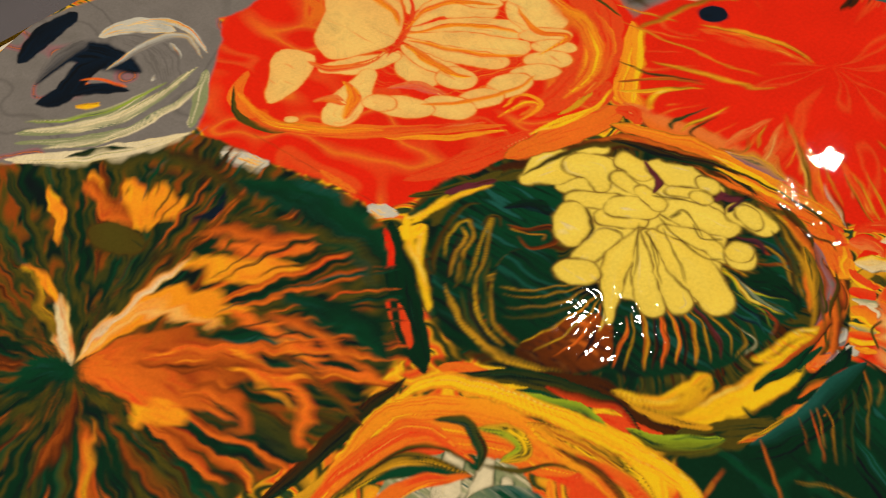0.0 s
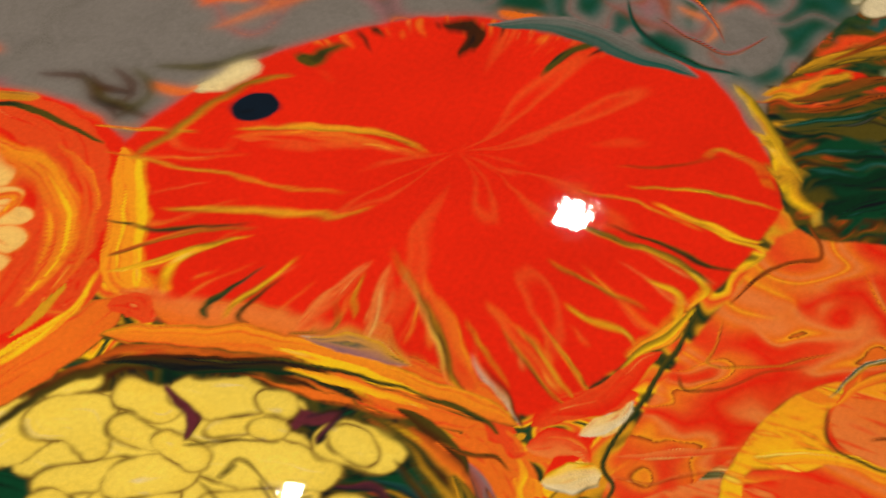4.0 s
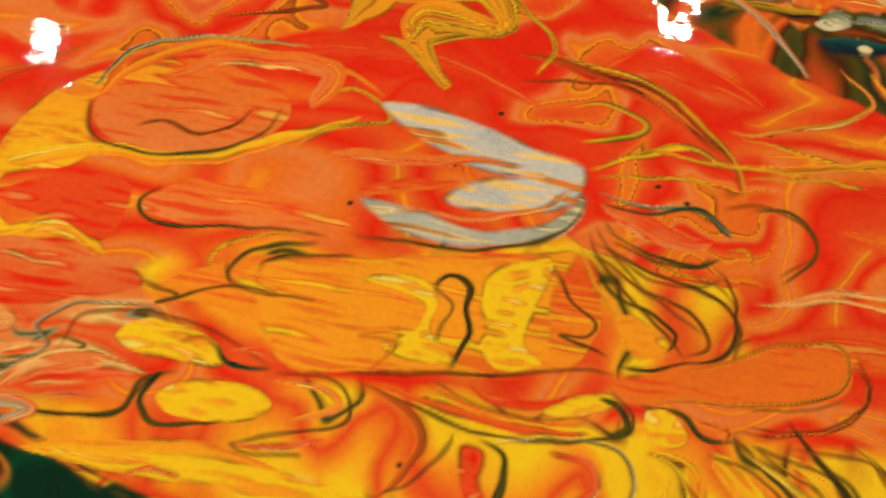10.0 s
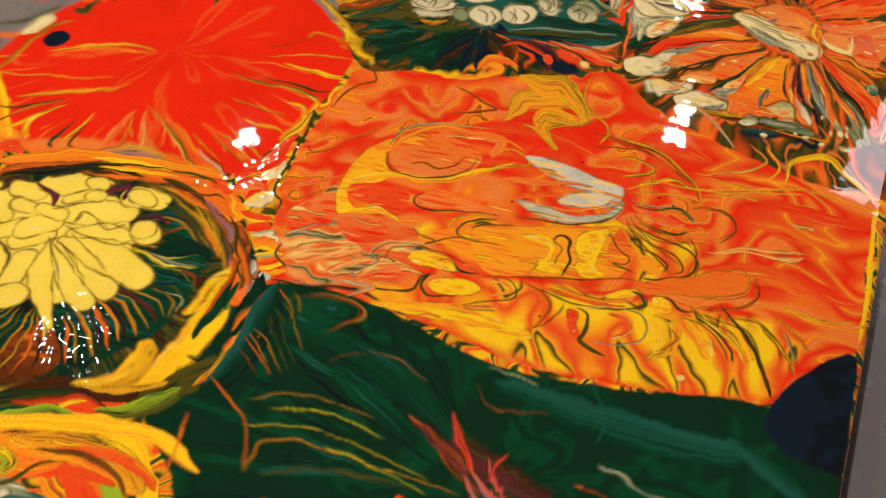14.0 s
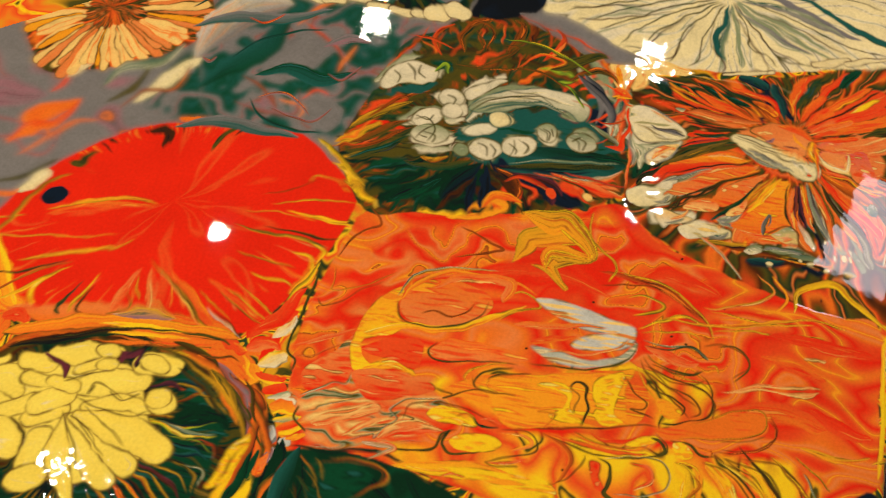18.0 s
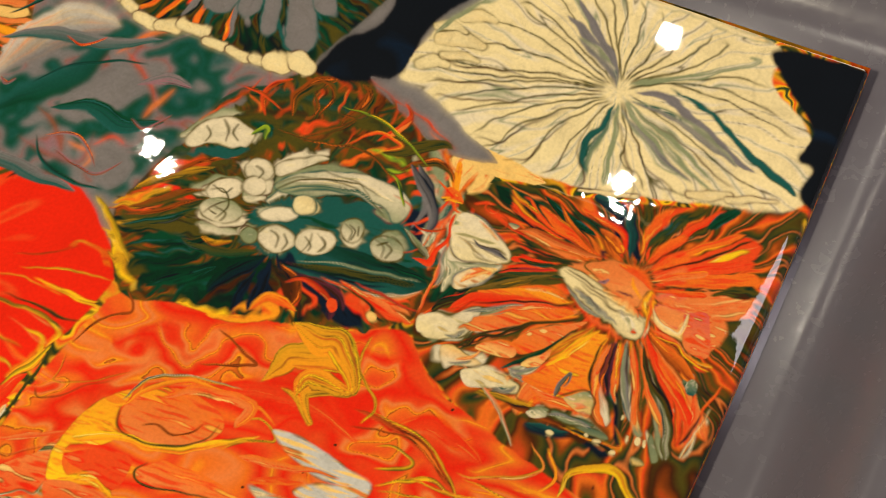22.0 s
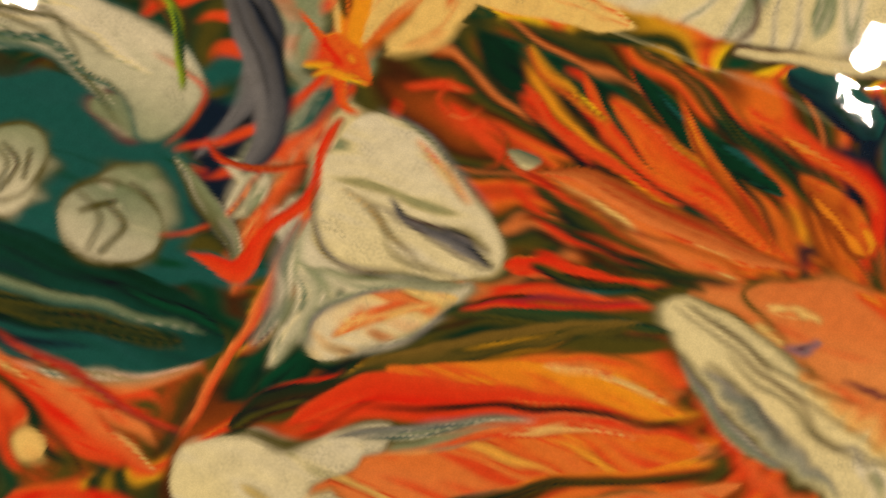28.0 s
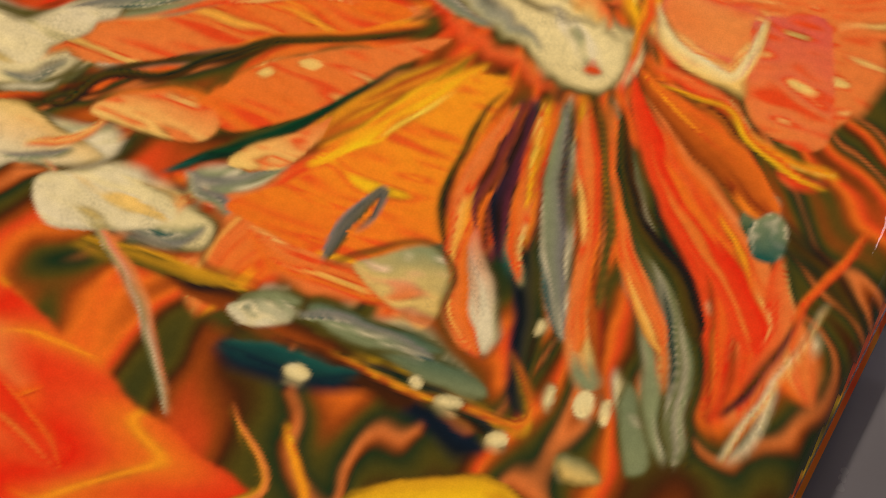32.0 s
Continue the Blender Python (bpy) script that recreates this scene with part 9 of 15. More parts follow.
ribbon(green_fan, "flow", [(73.7, -45.3), (78.0, -49.1), (80.6, -54.9)], [0.36, 1.4, 1.4], "green|olive")
ribbon(bowl, "flow", [(-78.6, -74.4), (-67.9, -84.1), (-55.2, -93.5), (-44.3, -102.1)], [2.6, 2.8, 2.2, 1.3], "yellow")
ribbon(bowl, "flow", [(-77.2, -76.5), (-72.6, -67.0), (-68.0, -55.9), (-62.5, -47.3)], [1.8, 3, 2.4, 1], "yellow")
ribbon(bowl, "flow", [(39.1, -66.9), (33.5, -84.4), (17.7, -90.9)], [8.41, 7.31, 2.61], "yellow|gold/olive")
ribbon(bowl, "flow", [(24.6, -0.4), (43.1, -8.7), (57.5, -23.3), (63.9, -38.3)], [2.18, 3.72, 3.52, 2.42], "orange|brown")
ribbon(bowl, "flow", [(17.1, -0.8), (35.9, -9.2), (49.5, -23.2), (54.4, -34.0)], [1.09, 2.61, 2.49, 1.05], "gold|olive")
ribbon(bowl, "flow", [(9.6, 0.3), (28.8, -5.1), (42.9, -13.3), (58.0, -31.4)], [0.69, 1.66, 1.45, 0.71], "olive")
ribbon(bowl, "flow", [(-52.5, -19.2), (-36.2, -1.6), (-8.9, 3.7), (15.7, 1.3)], [2.21, 5.36, 4.97, 1.93], "orange|rust")
ribbon(bowl, "flow", [(-56.9, -38.6), (-48.4, -14.8), (-26.5, -1.7), (0.4, 0.3)], [1.06, 3.31, 3.12, 1.01], "olive|brown")
ribbon(ground, "strand", [(-80.4, -80.3), (-63.1, -96.0), (-44.5, -112.3), (-31.2, -119.8)], [4.64, 8.13, 8.89, 4.36], "bottle")
ribbon(ground, "strand", [(-79.1, -84.1), (-72.2, -90.2), (-66.3, -95.3)], [0.92, 3.66, 1.36], "red")
ribbon(ground, "strand", [(-54.9, -105.2), (-46.9, -111.2), (-41.0, -115.6)], [0.89, 3.08, 1.31], "scarlet")
ribbon(ground, "strand", [(-26.0, -118.9), (-9.2, -105.5), (7.4, -97.7), (24.3, -93.7)], [2.17, 5.32, 6.17, 4.05], "olive|bottle")
ribbon(ground, "strand", [(1.0, -101.0), (14.4, -98.1), (22.9, -94.7), (33.7, -97.5)], [1.29, 4.14, 3.25, 1.14], "scarlet|brown")
ribbon(ground, "strand", [(-8.5, -111.8), (3.7, -107.1), (13.6, -102.7), (24.6, -102.7)], [1.56, 6.23, 5.84, 1.92], "green|lime")
ribbon(ground, "strand", [(28.2, -98.8), (39.1, -96.2), (47.3, -90.2), (53.0, -83.5)], [1.5, 5.55, 6.5, 2.5], "olive|lime")
ribbon(ground, "strand", [(56.3, -82.4), (62.1, -73.0), (66.2, -61.0), (67.1, -47.0)], [1.23, 3.83, 3.19, 1.16], "orange|gold")
ribbon(ground, "strand", [(59.6, -81.3), (67.2, -65.5), (69.5, -50.6), (73.2, -34.5)], [1.94, 6.01, 7.16, 3.39], "bottle|teal")
ribbon(ground, "strand", [(-34.9, -125.2), (-37.6, -143.6), (-40.2, -166.7), (-42.8, -186.6)], [1.6, 6.26, 6.15, 2.52], "brown|bottle")
ribbon(gold_cell, "flow", [(-28.6, -173.7), (-25.9, -140.5), (-2.9, -123.9), (24.7, -119.5)], [6.17, 17.4, 18.41, 11.93], "orange|tangerine")
ribbon(gold_cell, "flow", [(-31.5, -178.3), (-28.1, -151.3), (-18.4, -135.6), (-1.0, -135.6)], [1.24, 5.65, 5.92, 1.55], "scarlet|orange")
ribbon(gold_cell, "flow", [(-27.2, -175.2), (-19.4, -150.3), (-10.2, -142.3), (-0.4, -139.0)], [0.83, 3.83, 4.09, 1.22], "gold|olive")
ribbon(gold_cell, "flow", [(-17.4, -170.5), (-11.0, -151.9), (-3.9, -144.2), (0.7, -139.0)], [1.23, 5.03, 5.03, 1.26], "orange")
ribbon(gold_cell, "flow", [(-24.4, -168.1), (-20.2, -146.9), (-10.2, -137.0), (-1.0, -136.9)], [0.42, 1.5, 1.56, 0.39], "olive")
ribbon(gold_cell, "flow", [(-19.4, -131.8), (-10.1, -126.4), (-1.6, -130.9), (1.0, -136.7)], [0.87, 3.57, 4.41, 1.46], "green|olive")
ribbon(gold_cell, "flow", [(-6.5, -125.2), (2.0, -121.7), (8.2, -123.7), (5.3, -131.0)], [1.06, 4.8, 5.42, 1.66], "lime|gold")
ribbon(gold_cell, "flow", [(-0.3, -135.1), (9.4, -130.6), (17.9, -121.9), (26.1, -118.5)], [0.41, 1.67, 1.64, 0.61], "olive")
ribbon(gold_cell, "flow", [(4.2, -116.1), (24.3, -113.4), (40.8, -115.3), (51.9, -124.4)], [4.1, 11.53, 11.88, 10.0], "tangerine|gold")
ribbon(gold_cell, "flow", [(20.8, -114.6), (37.0, -113.1), (49.8, -116.2), (55.9, -121.5)], [1.2, 3.71, 4.36, 2.66], "scarlet|orange")
ribbon(gold_cell, "flow", [(13.9, -117.0), (30.2, -115.4), (41.9, -119.5), (47.9, -127.4)], [0.8, 2.55, 2.34, 0.99], "rust|olive")
ribbon(gold_cell, "flow", [(-33.3, -135.1), (-25.3, -119.7), (-4.2, -111.4), (24.5, -105.4), (50.6, -103.2), (66.5, -112.5)], [3.59, 6.15, 6.34, 6.88, 6.32, 5.49], "yellow/orange")
blob(gold_cell, "pool", [(4.9, -149.1), (5.8, -142.2), (12.4, -134.1), (21.6, -131.9), (30.6, -137.7), (27.5, -149.7), (12.9, -155.7)], "sage|teal")
ribbon(gold_cell, "petal", [(17.4, -137.5), (18.5, -144.1), (19.6, -150.7)], [2.27, 9.01, 6.71], "sage/green")
fan(left_flower, "ray", left_flower.m, -50, 130, 56, 0.62, 0.97, 1.3, ["bottle", "brown|olive", "orange|rust", "bottle", "olive", "rust|orange", "green"], 63, -0.2, 0.3)
fan(left_flower, "ray", left_flower.m, -60, 120, 18, 0.74, 0.99, 2.4, ["bottle", "green|bottle", "brown|bottle"], 64, -0.15, 0.15)
ribbon(left_flower, "ray", [(-140.2, -98.6), (-119.3, -90.9), (-93.4, -89.3), (-68.2, -96.6)], [5.4, 14.79, 14.82, 6.15], "bottle|green")
ribbon(left_flower, "ray", [(-182.9, -103.7), (-164.0, -101.3), (-143.6, -100.9), (-130.6, -105.2)], [2.13, 7.52, 6.35, 2.08], "olive|brown")
ribbon(left_flower, "ray", [(-209.9, -135.8), (-201.8, -123.4), (-183.9, -111.3), (-173.6, -100.9)], [3.07, 8.95, 10.82, 4.2], "olive|bottle")
ribbon(left_flower, "ray", [(-114.6, -107.0), (-99.6, -99.8), (-82.9, -97.6), (-61.5, -103.9)], [2.08, 6.27, 5.37, 2.01], "green|olive")
ribbon(left_flower, "ray", [(-134.0, -126.8), (-122.6, -115.8), (-107.6, -108.5), (-96.3, -97.6)], [1.62, 5.2, 5.84, 1.59], "orange|rust")
ribbon(left_flower, "ray", [(-133.1, -116.6), (-119.8, -107.4), (-104.7, -100.2), (-86.3, -96.9)], [1.08, 4.2, 3.93, 1.21], "olive")
ribbon(left_flower, "ray", [(-89.7, -126.7), (-70.5, -122.0), (-54.8, -119.6), (-41.7, -121.7)], [2.33, 8.96, 8.92, 3.99], "green|bottle")
ribbon(left_flower, "ray", [(-89.2, -135.2), (-74.9, -131.0), (-57.6, -130.2), (-39.3, -131.1)], [0.93, 3.44, 3.7, 1.01], "orange|rust")
ribbon(left_flower, "ray", [(-74.4, -142.2), (-58.8, -142.3), (-46.6, -144.6), (-34.6, -146.8)], [0.83, 3.09, 3.05, 0.94], "olive|rust")
ribbon(left_flower, "ray", [(-79.5, -168.3), (-65.7, -166.5), (-50.6, -166.3), (-41.7, -165.2)], [2.06, 9.83, 11.95, 5.92], "bottle|olive")
ribbon(left_flower, "ray", [(-71.0, -148.2), (-58.6, -150.5), (-49.3, -157.4), (-47.7, -164.2)], [0.97, 3.59, 4.98, 3.29], "orange")
ribbon(left_flower, "ray", [(-100.2, -194.2), (-85.8, -197.3), (-69.0, -198.1), (-54.2, -197.5)], [1.08, 4.45, 5.6, 2.57], "rust|olive")
ribbon(left_flower, "ray", [(-104.8, -197.5), (-96.2, -207.4), (-89.5, -215.7), (-84.5, -222.4)], [0.79, 3.14, 3.53, 1.16], "orange|gold")
ribbon(left_flower, "ray", [(-141.9, -207.5), (-136.1, -197.6), (-129.8, -193.1), (-124.6, -195.0)], [5.01, 16.85, 12.65, 7.19], "bottle|green")
ribbon(left_flower, "ray", [(-181.3, -175.4), (-170.4, -174.1), (-155.1, -181.7), (-142.5, -184.7)], [1.39, 3.81, 4.59, 1.89], "olive|gold")
ribbon(left_flower, "ray", [(-106.2, -222.7), (-108.6, -211.1), (-112.6, -200.4), (-119.7, -194.3)], [1.78, 6.57, 5.69, 1.92], "brown|rust")
ribbon(left_flower, "ray", [(-128.7, -186.5), (-126.9, -167.8), (-118.7, -154.5), (-95.9, -147.3)], [0.99, 5.63, 6.11, 1.84], "peach|tangerine")
ribbon(left_flower, "ray", [(-155.7, -173.0), (-144.4, -180.1), (-134.8, -185.1), (-128.6, -187.9)], [2.69, 6.32, 5.49, 1.45], "beige|peach")
ribbon(left_flower, "ray", [(-129.7, -184.4), (-130.4, -167.3), (-130.0, -152.0), (-126.4, -134.1)], [0.74, 3.53, 3.64, 1.05], "beige|tangerine")
ribbon(left_flower, "ray", [(-111.3, -174.2), (-97.3, -164.1), (-85.1, -152.6), (-72.5, -149.3)], [2.39, 9.61, 10.18, 3.5], "rust|orange")
ribbon(left_flower, "ray", [(-88.8, -172.2), (-79.7, -165.6), (-68.8, -166.0), (-63.9, -173.3)], [1.38, 5.91, 5.87, 1.55], "orange|rust")
ribbon(left_flower, "ray", [(-190.7, -133.0), (-177.2, -133.8), (-165.7, -135.8), (-156.5, -136.0)], [2.34, 7.85, 7.88, 2.29], "orange|rust")
ribbon(left_flower, "ray", [(-139.6, -143.2), (-137.5, -137.1), (-131.3, -137.5), (-130.8, -143.3)], [1.08, 3.95, 4.6, 1.27], "brown|olive")
ribbon(grey_white, "wash", [(-241.3, -68.5), (-220.4, -66.4), (-200.4, -75.9)], [9.05, 13.24, 10.79], "grey")
ribbon(grey_white, "wash", [(-258.4, -95.2), (-247.4, -84.1), (-232.0, -79.8), (-217.6, -77.9)], [6.9, 14.51, 11.85, 2.92], "navy")
ribbon(grey_white, "wash", [(-253.4, -110.9), (-255.9, -97.3), (-252.5, -79.6)], [2.56, 10.28, 8.32], "navy|grey")
ribbon(grey_white, "plume", [(-244.6, -118.1), (-238.2, -106.4), (-240.5, -92.9), (-235.2, -79.9)], [3.99, 12.56, 12.21, 3.41], "black|navy")
ribbon(grey_white, "plume", [(-236.3, -105.2), (-229.3, -96.8), (-221.7, -91.8), (-213.9, -88.5)], [1.99, 7.09, 6.21, 1.54], "black|navy")
ribbon(grey_white, "flow", [(-237.7, -96.8), (-232.2, -91.3), (-223.2, -89.1), (-216.4, -87.2)], [0.67, 1.51, 1.51, 0.6], "orange")
ribbon(grey_white, "flow", [(-226.9, -107.4), (-221.3, -103.7), (-218.3, -100.6)], [0.63, 2.9, 0.97], "yellow")
ribbon(grey_white, "flow", [(-236.9, -130.0), (-216.0, -113.9), (-202.3, -91.8), (-200.2, -62.7)], [1.58, 5.74, 6.22, 1.91], "sage|beige")
ribbon(grey_white, "flow", [(-241.0, -126.7), (-223.5, -113.2), (-210.8, -95.6), (-204.6, -75.0)], [0.64, 2.58, 2.57, 0.65], "lime|sage")
ribbon(grey_white, "flow", [(-222.3, -130.9), (-200.7, -110.4), (-191.9, -86.7), (-191.1, -69.8)], [1.24, 4.98, 4.9, 1.86], "beige|sage")
ribbon(grey_white, "flow", [(-232.1, -85.6), (-227.2, -63.2), (-218.1, -53.4), (-202.8, -58.7)], [1.34, 4.79, 3.33, 0.93], "grey|pale")
ribbon(grey_white, "flow", [(-246.5, -63.9), (-235.3, -52.7), (-218.6, -49.8), (-203.2, -55.2)], [1.41, 3.79, 2.87, 0.94], "pale")
ribbon(grey_white, "flow", [(-227.7, -143.0), (-202.3, -125.8), (-183.8, -105.7), (-174.7, -89.8)], [1.82, 3.66, 4.27, 2.45], "beige")
ribbon(grey_white, "flow", [(-271.5, -107.6), (-272.9, -89.0), (-269.6, -70.9)], [6.76, 14.19, 7.18], "navy|black")
ribbon(green_fan, "wash", [(127.1, -74.7), (149.4, -87.0), (172.6, -95.4)], [5.2, 11, 6.1], "plum|brown")
ribbon(green_fan, "wash", [(149.4, -56.8), (178.6, -61.1), (207.8, -65.7), (233.3, -64.9)], [4.2, 11, 13, 6.4], "green|teal")
ribbon(green_fan, "wash", [(225.1, -59.6), (247.8, -75.8), (258.8, -93.8)], [3.4, 7.3, 4.3], "teal|green")
ribbon(green_fan, "wash", [(77.6, -51.0), (98.6, -55.7), (119.7, -64.7), (141.4, -82.4)], [6.4, 13, 13, 4.3], "bottle|green")
ribbon(green_fan, "ray", [(82.6, -107.8), (100.1, -102.1), (118.3, -100.9), (138.0, -103.7)], [0.79, 2.4, 2.4, 0.4], "olive|green")
ribbon(green_fan, "ray", [(102.0, -93.0), (117.6, -96.7), (133.2, -102.4)], [0.4, 1.2, 0.6], "lime|olive")
ribbon(green_fan, "ray", [(75.4, -92.9), (97.2, -87.9), (116.7, -91.8), (134.7, -97.6)], [0.6, 0.49, 0.49, 0.24], "gold|lime")
ribbon(green_fan, "ray", [(79.2, -109.4), (79.9, -104.0), (83.8, -96.1), (98.4, -94.0), (121.4, -97.2), (144.2, -99.9)], [0.72, 0.6, 0.6, 0.49, 0.49, 0.25], "rust|gold")
ribbon(green_fan, "ray", [(74.8, -82.1), (87.3, -77.1), (102.6, -76.6), (114.5, -79.2)], [0.5, 0.38, 0.38, 0.25], "gold|olive")
ribbon(green_fan, "ray", [(81.2, -84.7), (99.6, -80.9), (119.5, -86.0)], [0.42, 1, 0.42], "olive|lime")
ribbon(green_fan, "ray", [(60.7, -76.8), (70.6, -85.1), (76.8, -92.5), (79.1, -108.7)], [0.72, 1.1, 0.72, 0.37], "orange|olive")
ribbon(green_fan, "ray", [(108.2, -54.3), (118.2, -55.4), (129.0, -62.3)], [0.43, 0.65, 0.43], "rust|teal")
ribbon(green_fan, "ray", [(86.2, -115.2), (88.6, -121.0), (90.5, -126.4)], [0.58, 0.9, 0.35], "orange")
ribbon(green_fan, "ray", [(96.4, -132.4), (94.5, -127.8), (104.8, -125.4)], [0.9, 1, 0.34], "orange|yellow")
ribbon(green_fan, "ray", [(56.5, -91.3), (57.6, -105.0), (56.1, -115.0)], [0.37, 0.96, 0.49], "orange")
ribbon(green_fan, "plume", [(138.0, -69.4), (140.7, -80.3), (146.6, -91.1)], [0.61, 3.3, 2], "plum|scarlet")
ribbon(green_fan, "plume", [(124.3, -75.4), (133.8, -82.1), (145.5, -92.5)], [1, 4.5, 1.8], "plum|rust")
ribbon(green_fan, "plume", [(134.2, -84.3), (142.7, -92.2), (150.8, -97.7)], [1.2, 3.6, 1.2], "rust|plum")
ribbon(green_fan, "streak", [(138.3, -69.8), (140.7, -80.3), (145.8, -90.2)], [0.41, 1.2, 0.61], "scarlet|plum")
ribbon(green_fan, "streak", [(151.4, -84.7), (153.9, -93.0), (160.6, -99.9)], [1.2, 2.4, 1], "rose|plum")
ribbon(green_fan, "streak", [(146.5, -90.5), (152.7, -97.7), (161.6, -101.8)], [0.99, 2.4, 0.79], "mauve|rose")
ribbon(green_fan, "streak", [(144.7, -93.2), (149.7, -100.2), (156.0, -102.0)], [0.59, 1.4, 0.59], "rose|mauve")
ribbon(green_fan, "streak", [(157.1, -81.6), (154.0, -86.9), (151.6, -92.3)], [0.61, 1.6, 0.81], "plum|scarlet")
ribbon(green_fan, "streak", [(142.8, -103.1), (129.0, -109.9), (118.8, -123.6)], [0.58, 1.7, 0.77], "scarlet|plum")
ribbon(green_fan, "ray", [(164.1, -101.8), (178.4, -98.5), (188.8, -101.5), (201.2, -104.9)], [0.39, 1.2, 1.2, 0.59], "rust|olive")
ribbon(green_fan, "ray", [(162.5, -103.7), (173.8, -106.8), (189.6, -108.8)], [0.58, 2.3, 1.5], "olive|lime")
ribbon(green_fan, "ray", [(177.3, -87.7), (185.9, -89.9), (192.7, -92.7)], [0.4, 0.8, 0.4], "rust")
ribbon(green_fan, "ray", [(183.6, -79.4), (191.7, -81.3), (199.6, -86.1), (211.5, -87.8), (218.2, -92.8)], [0.81, 1.6, 1, 1.8, 0.61], "teal|sage")
ribbon(green_fan, "ray", [(207.0, -87.9), (210.5, -92.3), (211.7, -95.1)], [0.81, 1.6, 0.6], "sage|teal")
ribbon(green_fan, "ray", [(196.1, -88.6), (206.3, -99.2), (216.0, -102.4)], [0.4, 1.2, 0.6], "teal")
ribbon(green_fan, "ray", [(146.3, -50.8), (154.6, -52.5), (163.5, -54.0)], [0.43, 1.1, 0.43], "sage|teal")
ribbon(green_fan, "ray", [(179.2, -46.6), (186.1, -59.2), (183.3, -71.6)], [0.43, 1.1, 0.43], "teal|green")
ribbon(green_fan, "ray", [(143.8, -58.3), (150.5, -66.1), (167.4, -64.0)], [0.42, 0.63, 0.21], "olive|rust")
ribbon(green_fan, "streak", [(156.4, -47.9), (158.4, -48.3), (160.0, -48.9)], [0.65, 1.7, 0.87], "scarlet")
ribbon(green_fan, "streak", [(132.8, -46.0), (134.8, -43.9), (136.4, -44.0)], [0.44, 1.1, 0.44], "rust|scarlet")
blob(green_fan, "drop", [(124.8, -105.7), (125.7, -104.4), (126.9, -105.1), (126.0, -106.5)], "scarlet")
blob(green_fan, "drop", [(122.4, -109.8), (123.3, -108.5), (124.5, -109.2), (123.7, -110.5)], "scarlet")
ribbon(green_fan, "streak", [(188.6, -46.2), (190.6, -47.1), (192.2, -48.2)], [0.44, 1.1, 0.44], "scarlet")
ribbon(beige_cell, "flow", [(217.7, 206.6), (225.3, 199.6), (236.2, 192.2), (249.7, 186.1)], [0.52, 2.48, 3.96, 1.42], "sage|grey")
ribbon(beige_cell, "flow", [(217.4, 207.5), (215.1, 195.1), (213.2, 182.1), (214.6, 174.7)], [0.5, 1.96, 2.5, 0.93], "teal|sage")
ribbon(beige_cell, "flow", [(219.7, 210.6), (236.5, 210.7), (251.7, 205.0), (263.2, 199.9)], [0.58, 3.73, 4.76, 1.81], "grey|sage")
ribbon(beige_cell, "flow", [(219.2, 207.3), (235.8, 198.1), (250.6, 188.5), (258.0, 185.8)], [0.36, 1.78, 2.52, 0.89], "sage")
ribbon(beige_cell, "flow", [(215.1, 213.9), (211.0, 220.6), (203.8, 226.1), (197.2, 229.8)], [0.66, 3.62, 4.51, 1.51], "sage|grey")
ribbon(beige_cell, "flow", [(195.0, 198.8), (179.9, 193.3), (166.3, 188.4), (153.7, 185.0)], [0.29, 0.58, 0.77, 0.39], "brown")
ribbon(beige_cell, "flow", [(200.8, 197.2), (190.5, 188.5), (181.6, 176.4), (172.5, 173.5)], [0.28, 0.54, 0.75, 0.38], "brown")
ribbon(beige_cell, "flow", [(202.9, 196.0), (196.1, 182.7), (193.0, 173.3), (184.7, 168.7)], [0.26, 0.51, 0.74, 0.37], "brown")
ribbon(beige_cell, "flow", [(209.4, 196.8), (209.0, 184.3), (214.2, 172.6), (207.7, 165.8)], [0.24, 0.48, 0.7, 0.35], "brown")
ribbon(beige_cell, "flow", [(217.5, 202.4), (223.5, 190.6), (231.3, 178.1), (230.8, 170.1)], [0.24, 0.49, 0.62, 0.31], "brown")
ribbon(beige_cell, "flow", [(220.5, 203.7), (230.5, 189.6), (243.2, 181.3), (243.0, 177.3)], [0.25, 0.53, 0.62, 0.31], "brown")
ribbon(beige_cell, "flow", [(224.2, 207.4), (243.6, 199.4), (259.1, 192.2), (265.9, 191.3)], [0.28, 0.54, 0.73, 0.36], "brown")
ribbon(beige_cell, "flow", [(187.0, 201.7), (173.0, 197.7), (158.9, 193.6), (149.5, 190.7)], [0.29, 0.59, 0.78, 0.39], "brown")
ribbon(beige_cell, "flow", [(190.1, 207.2), (175.2, 205.1), (161.0, 201.0), (149.7, 202.6)], [0.29, 0.59, 0.77, 0.39], "brown")
ribbon(fan_cell, "flow", [(238.5, 105.7), (227.7, 97.5), (220.7, 87.6), (219.7, 78.8)], [3.11, 10.6, 11.59, 5.75], "salmon|orange")
ribbon(fan_cell, "flow", [(237.8, 103.7), (235.8, 92.6), (235.4, 85.7), (230.5, 78.6)], [0.58, 2.0, 2.35, 0.88], "olive")
ribbon(fan_cell, "flow", [(246.0, 110.7), (243.4, 101.0), (240.8, 91.4), (238.0, 86.8)], [1.46, 4.92, 5.87, 2.93], "orange|scarlet")
ribbon(fan_cell, "flow", [(248.5, 110.1), (249.0, 98.4), (252.6, 88.3), (255.7, 79.9)], [0.72, 3.16, 3.69, 2.82], "navy|olive")
ribbon(fan_cell, "flow", [(251.8, 111.6), (254.9, 101.0), (259.1, 91.2), (263.5, 83.3)], [0.72, 2.89, 3.46, 2.57], "orange|rust")
ribbon(fan_cell, "flow", [(254.5, 112.7), (259.5, 103.0), (265.6, 94.1), (271.2, 86.7)], [0.59, 2.36, 2.93, 2.61], "olive|green")
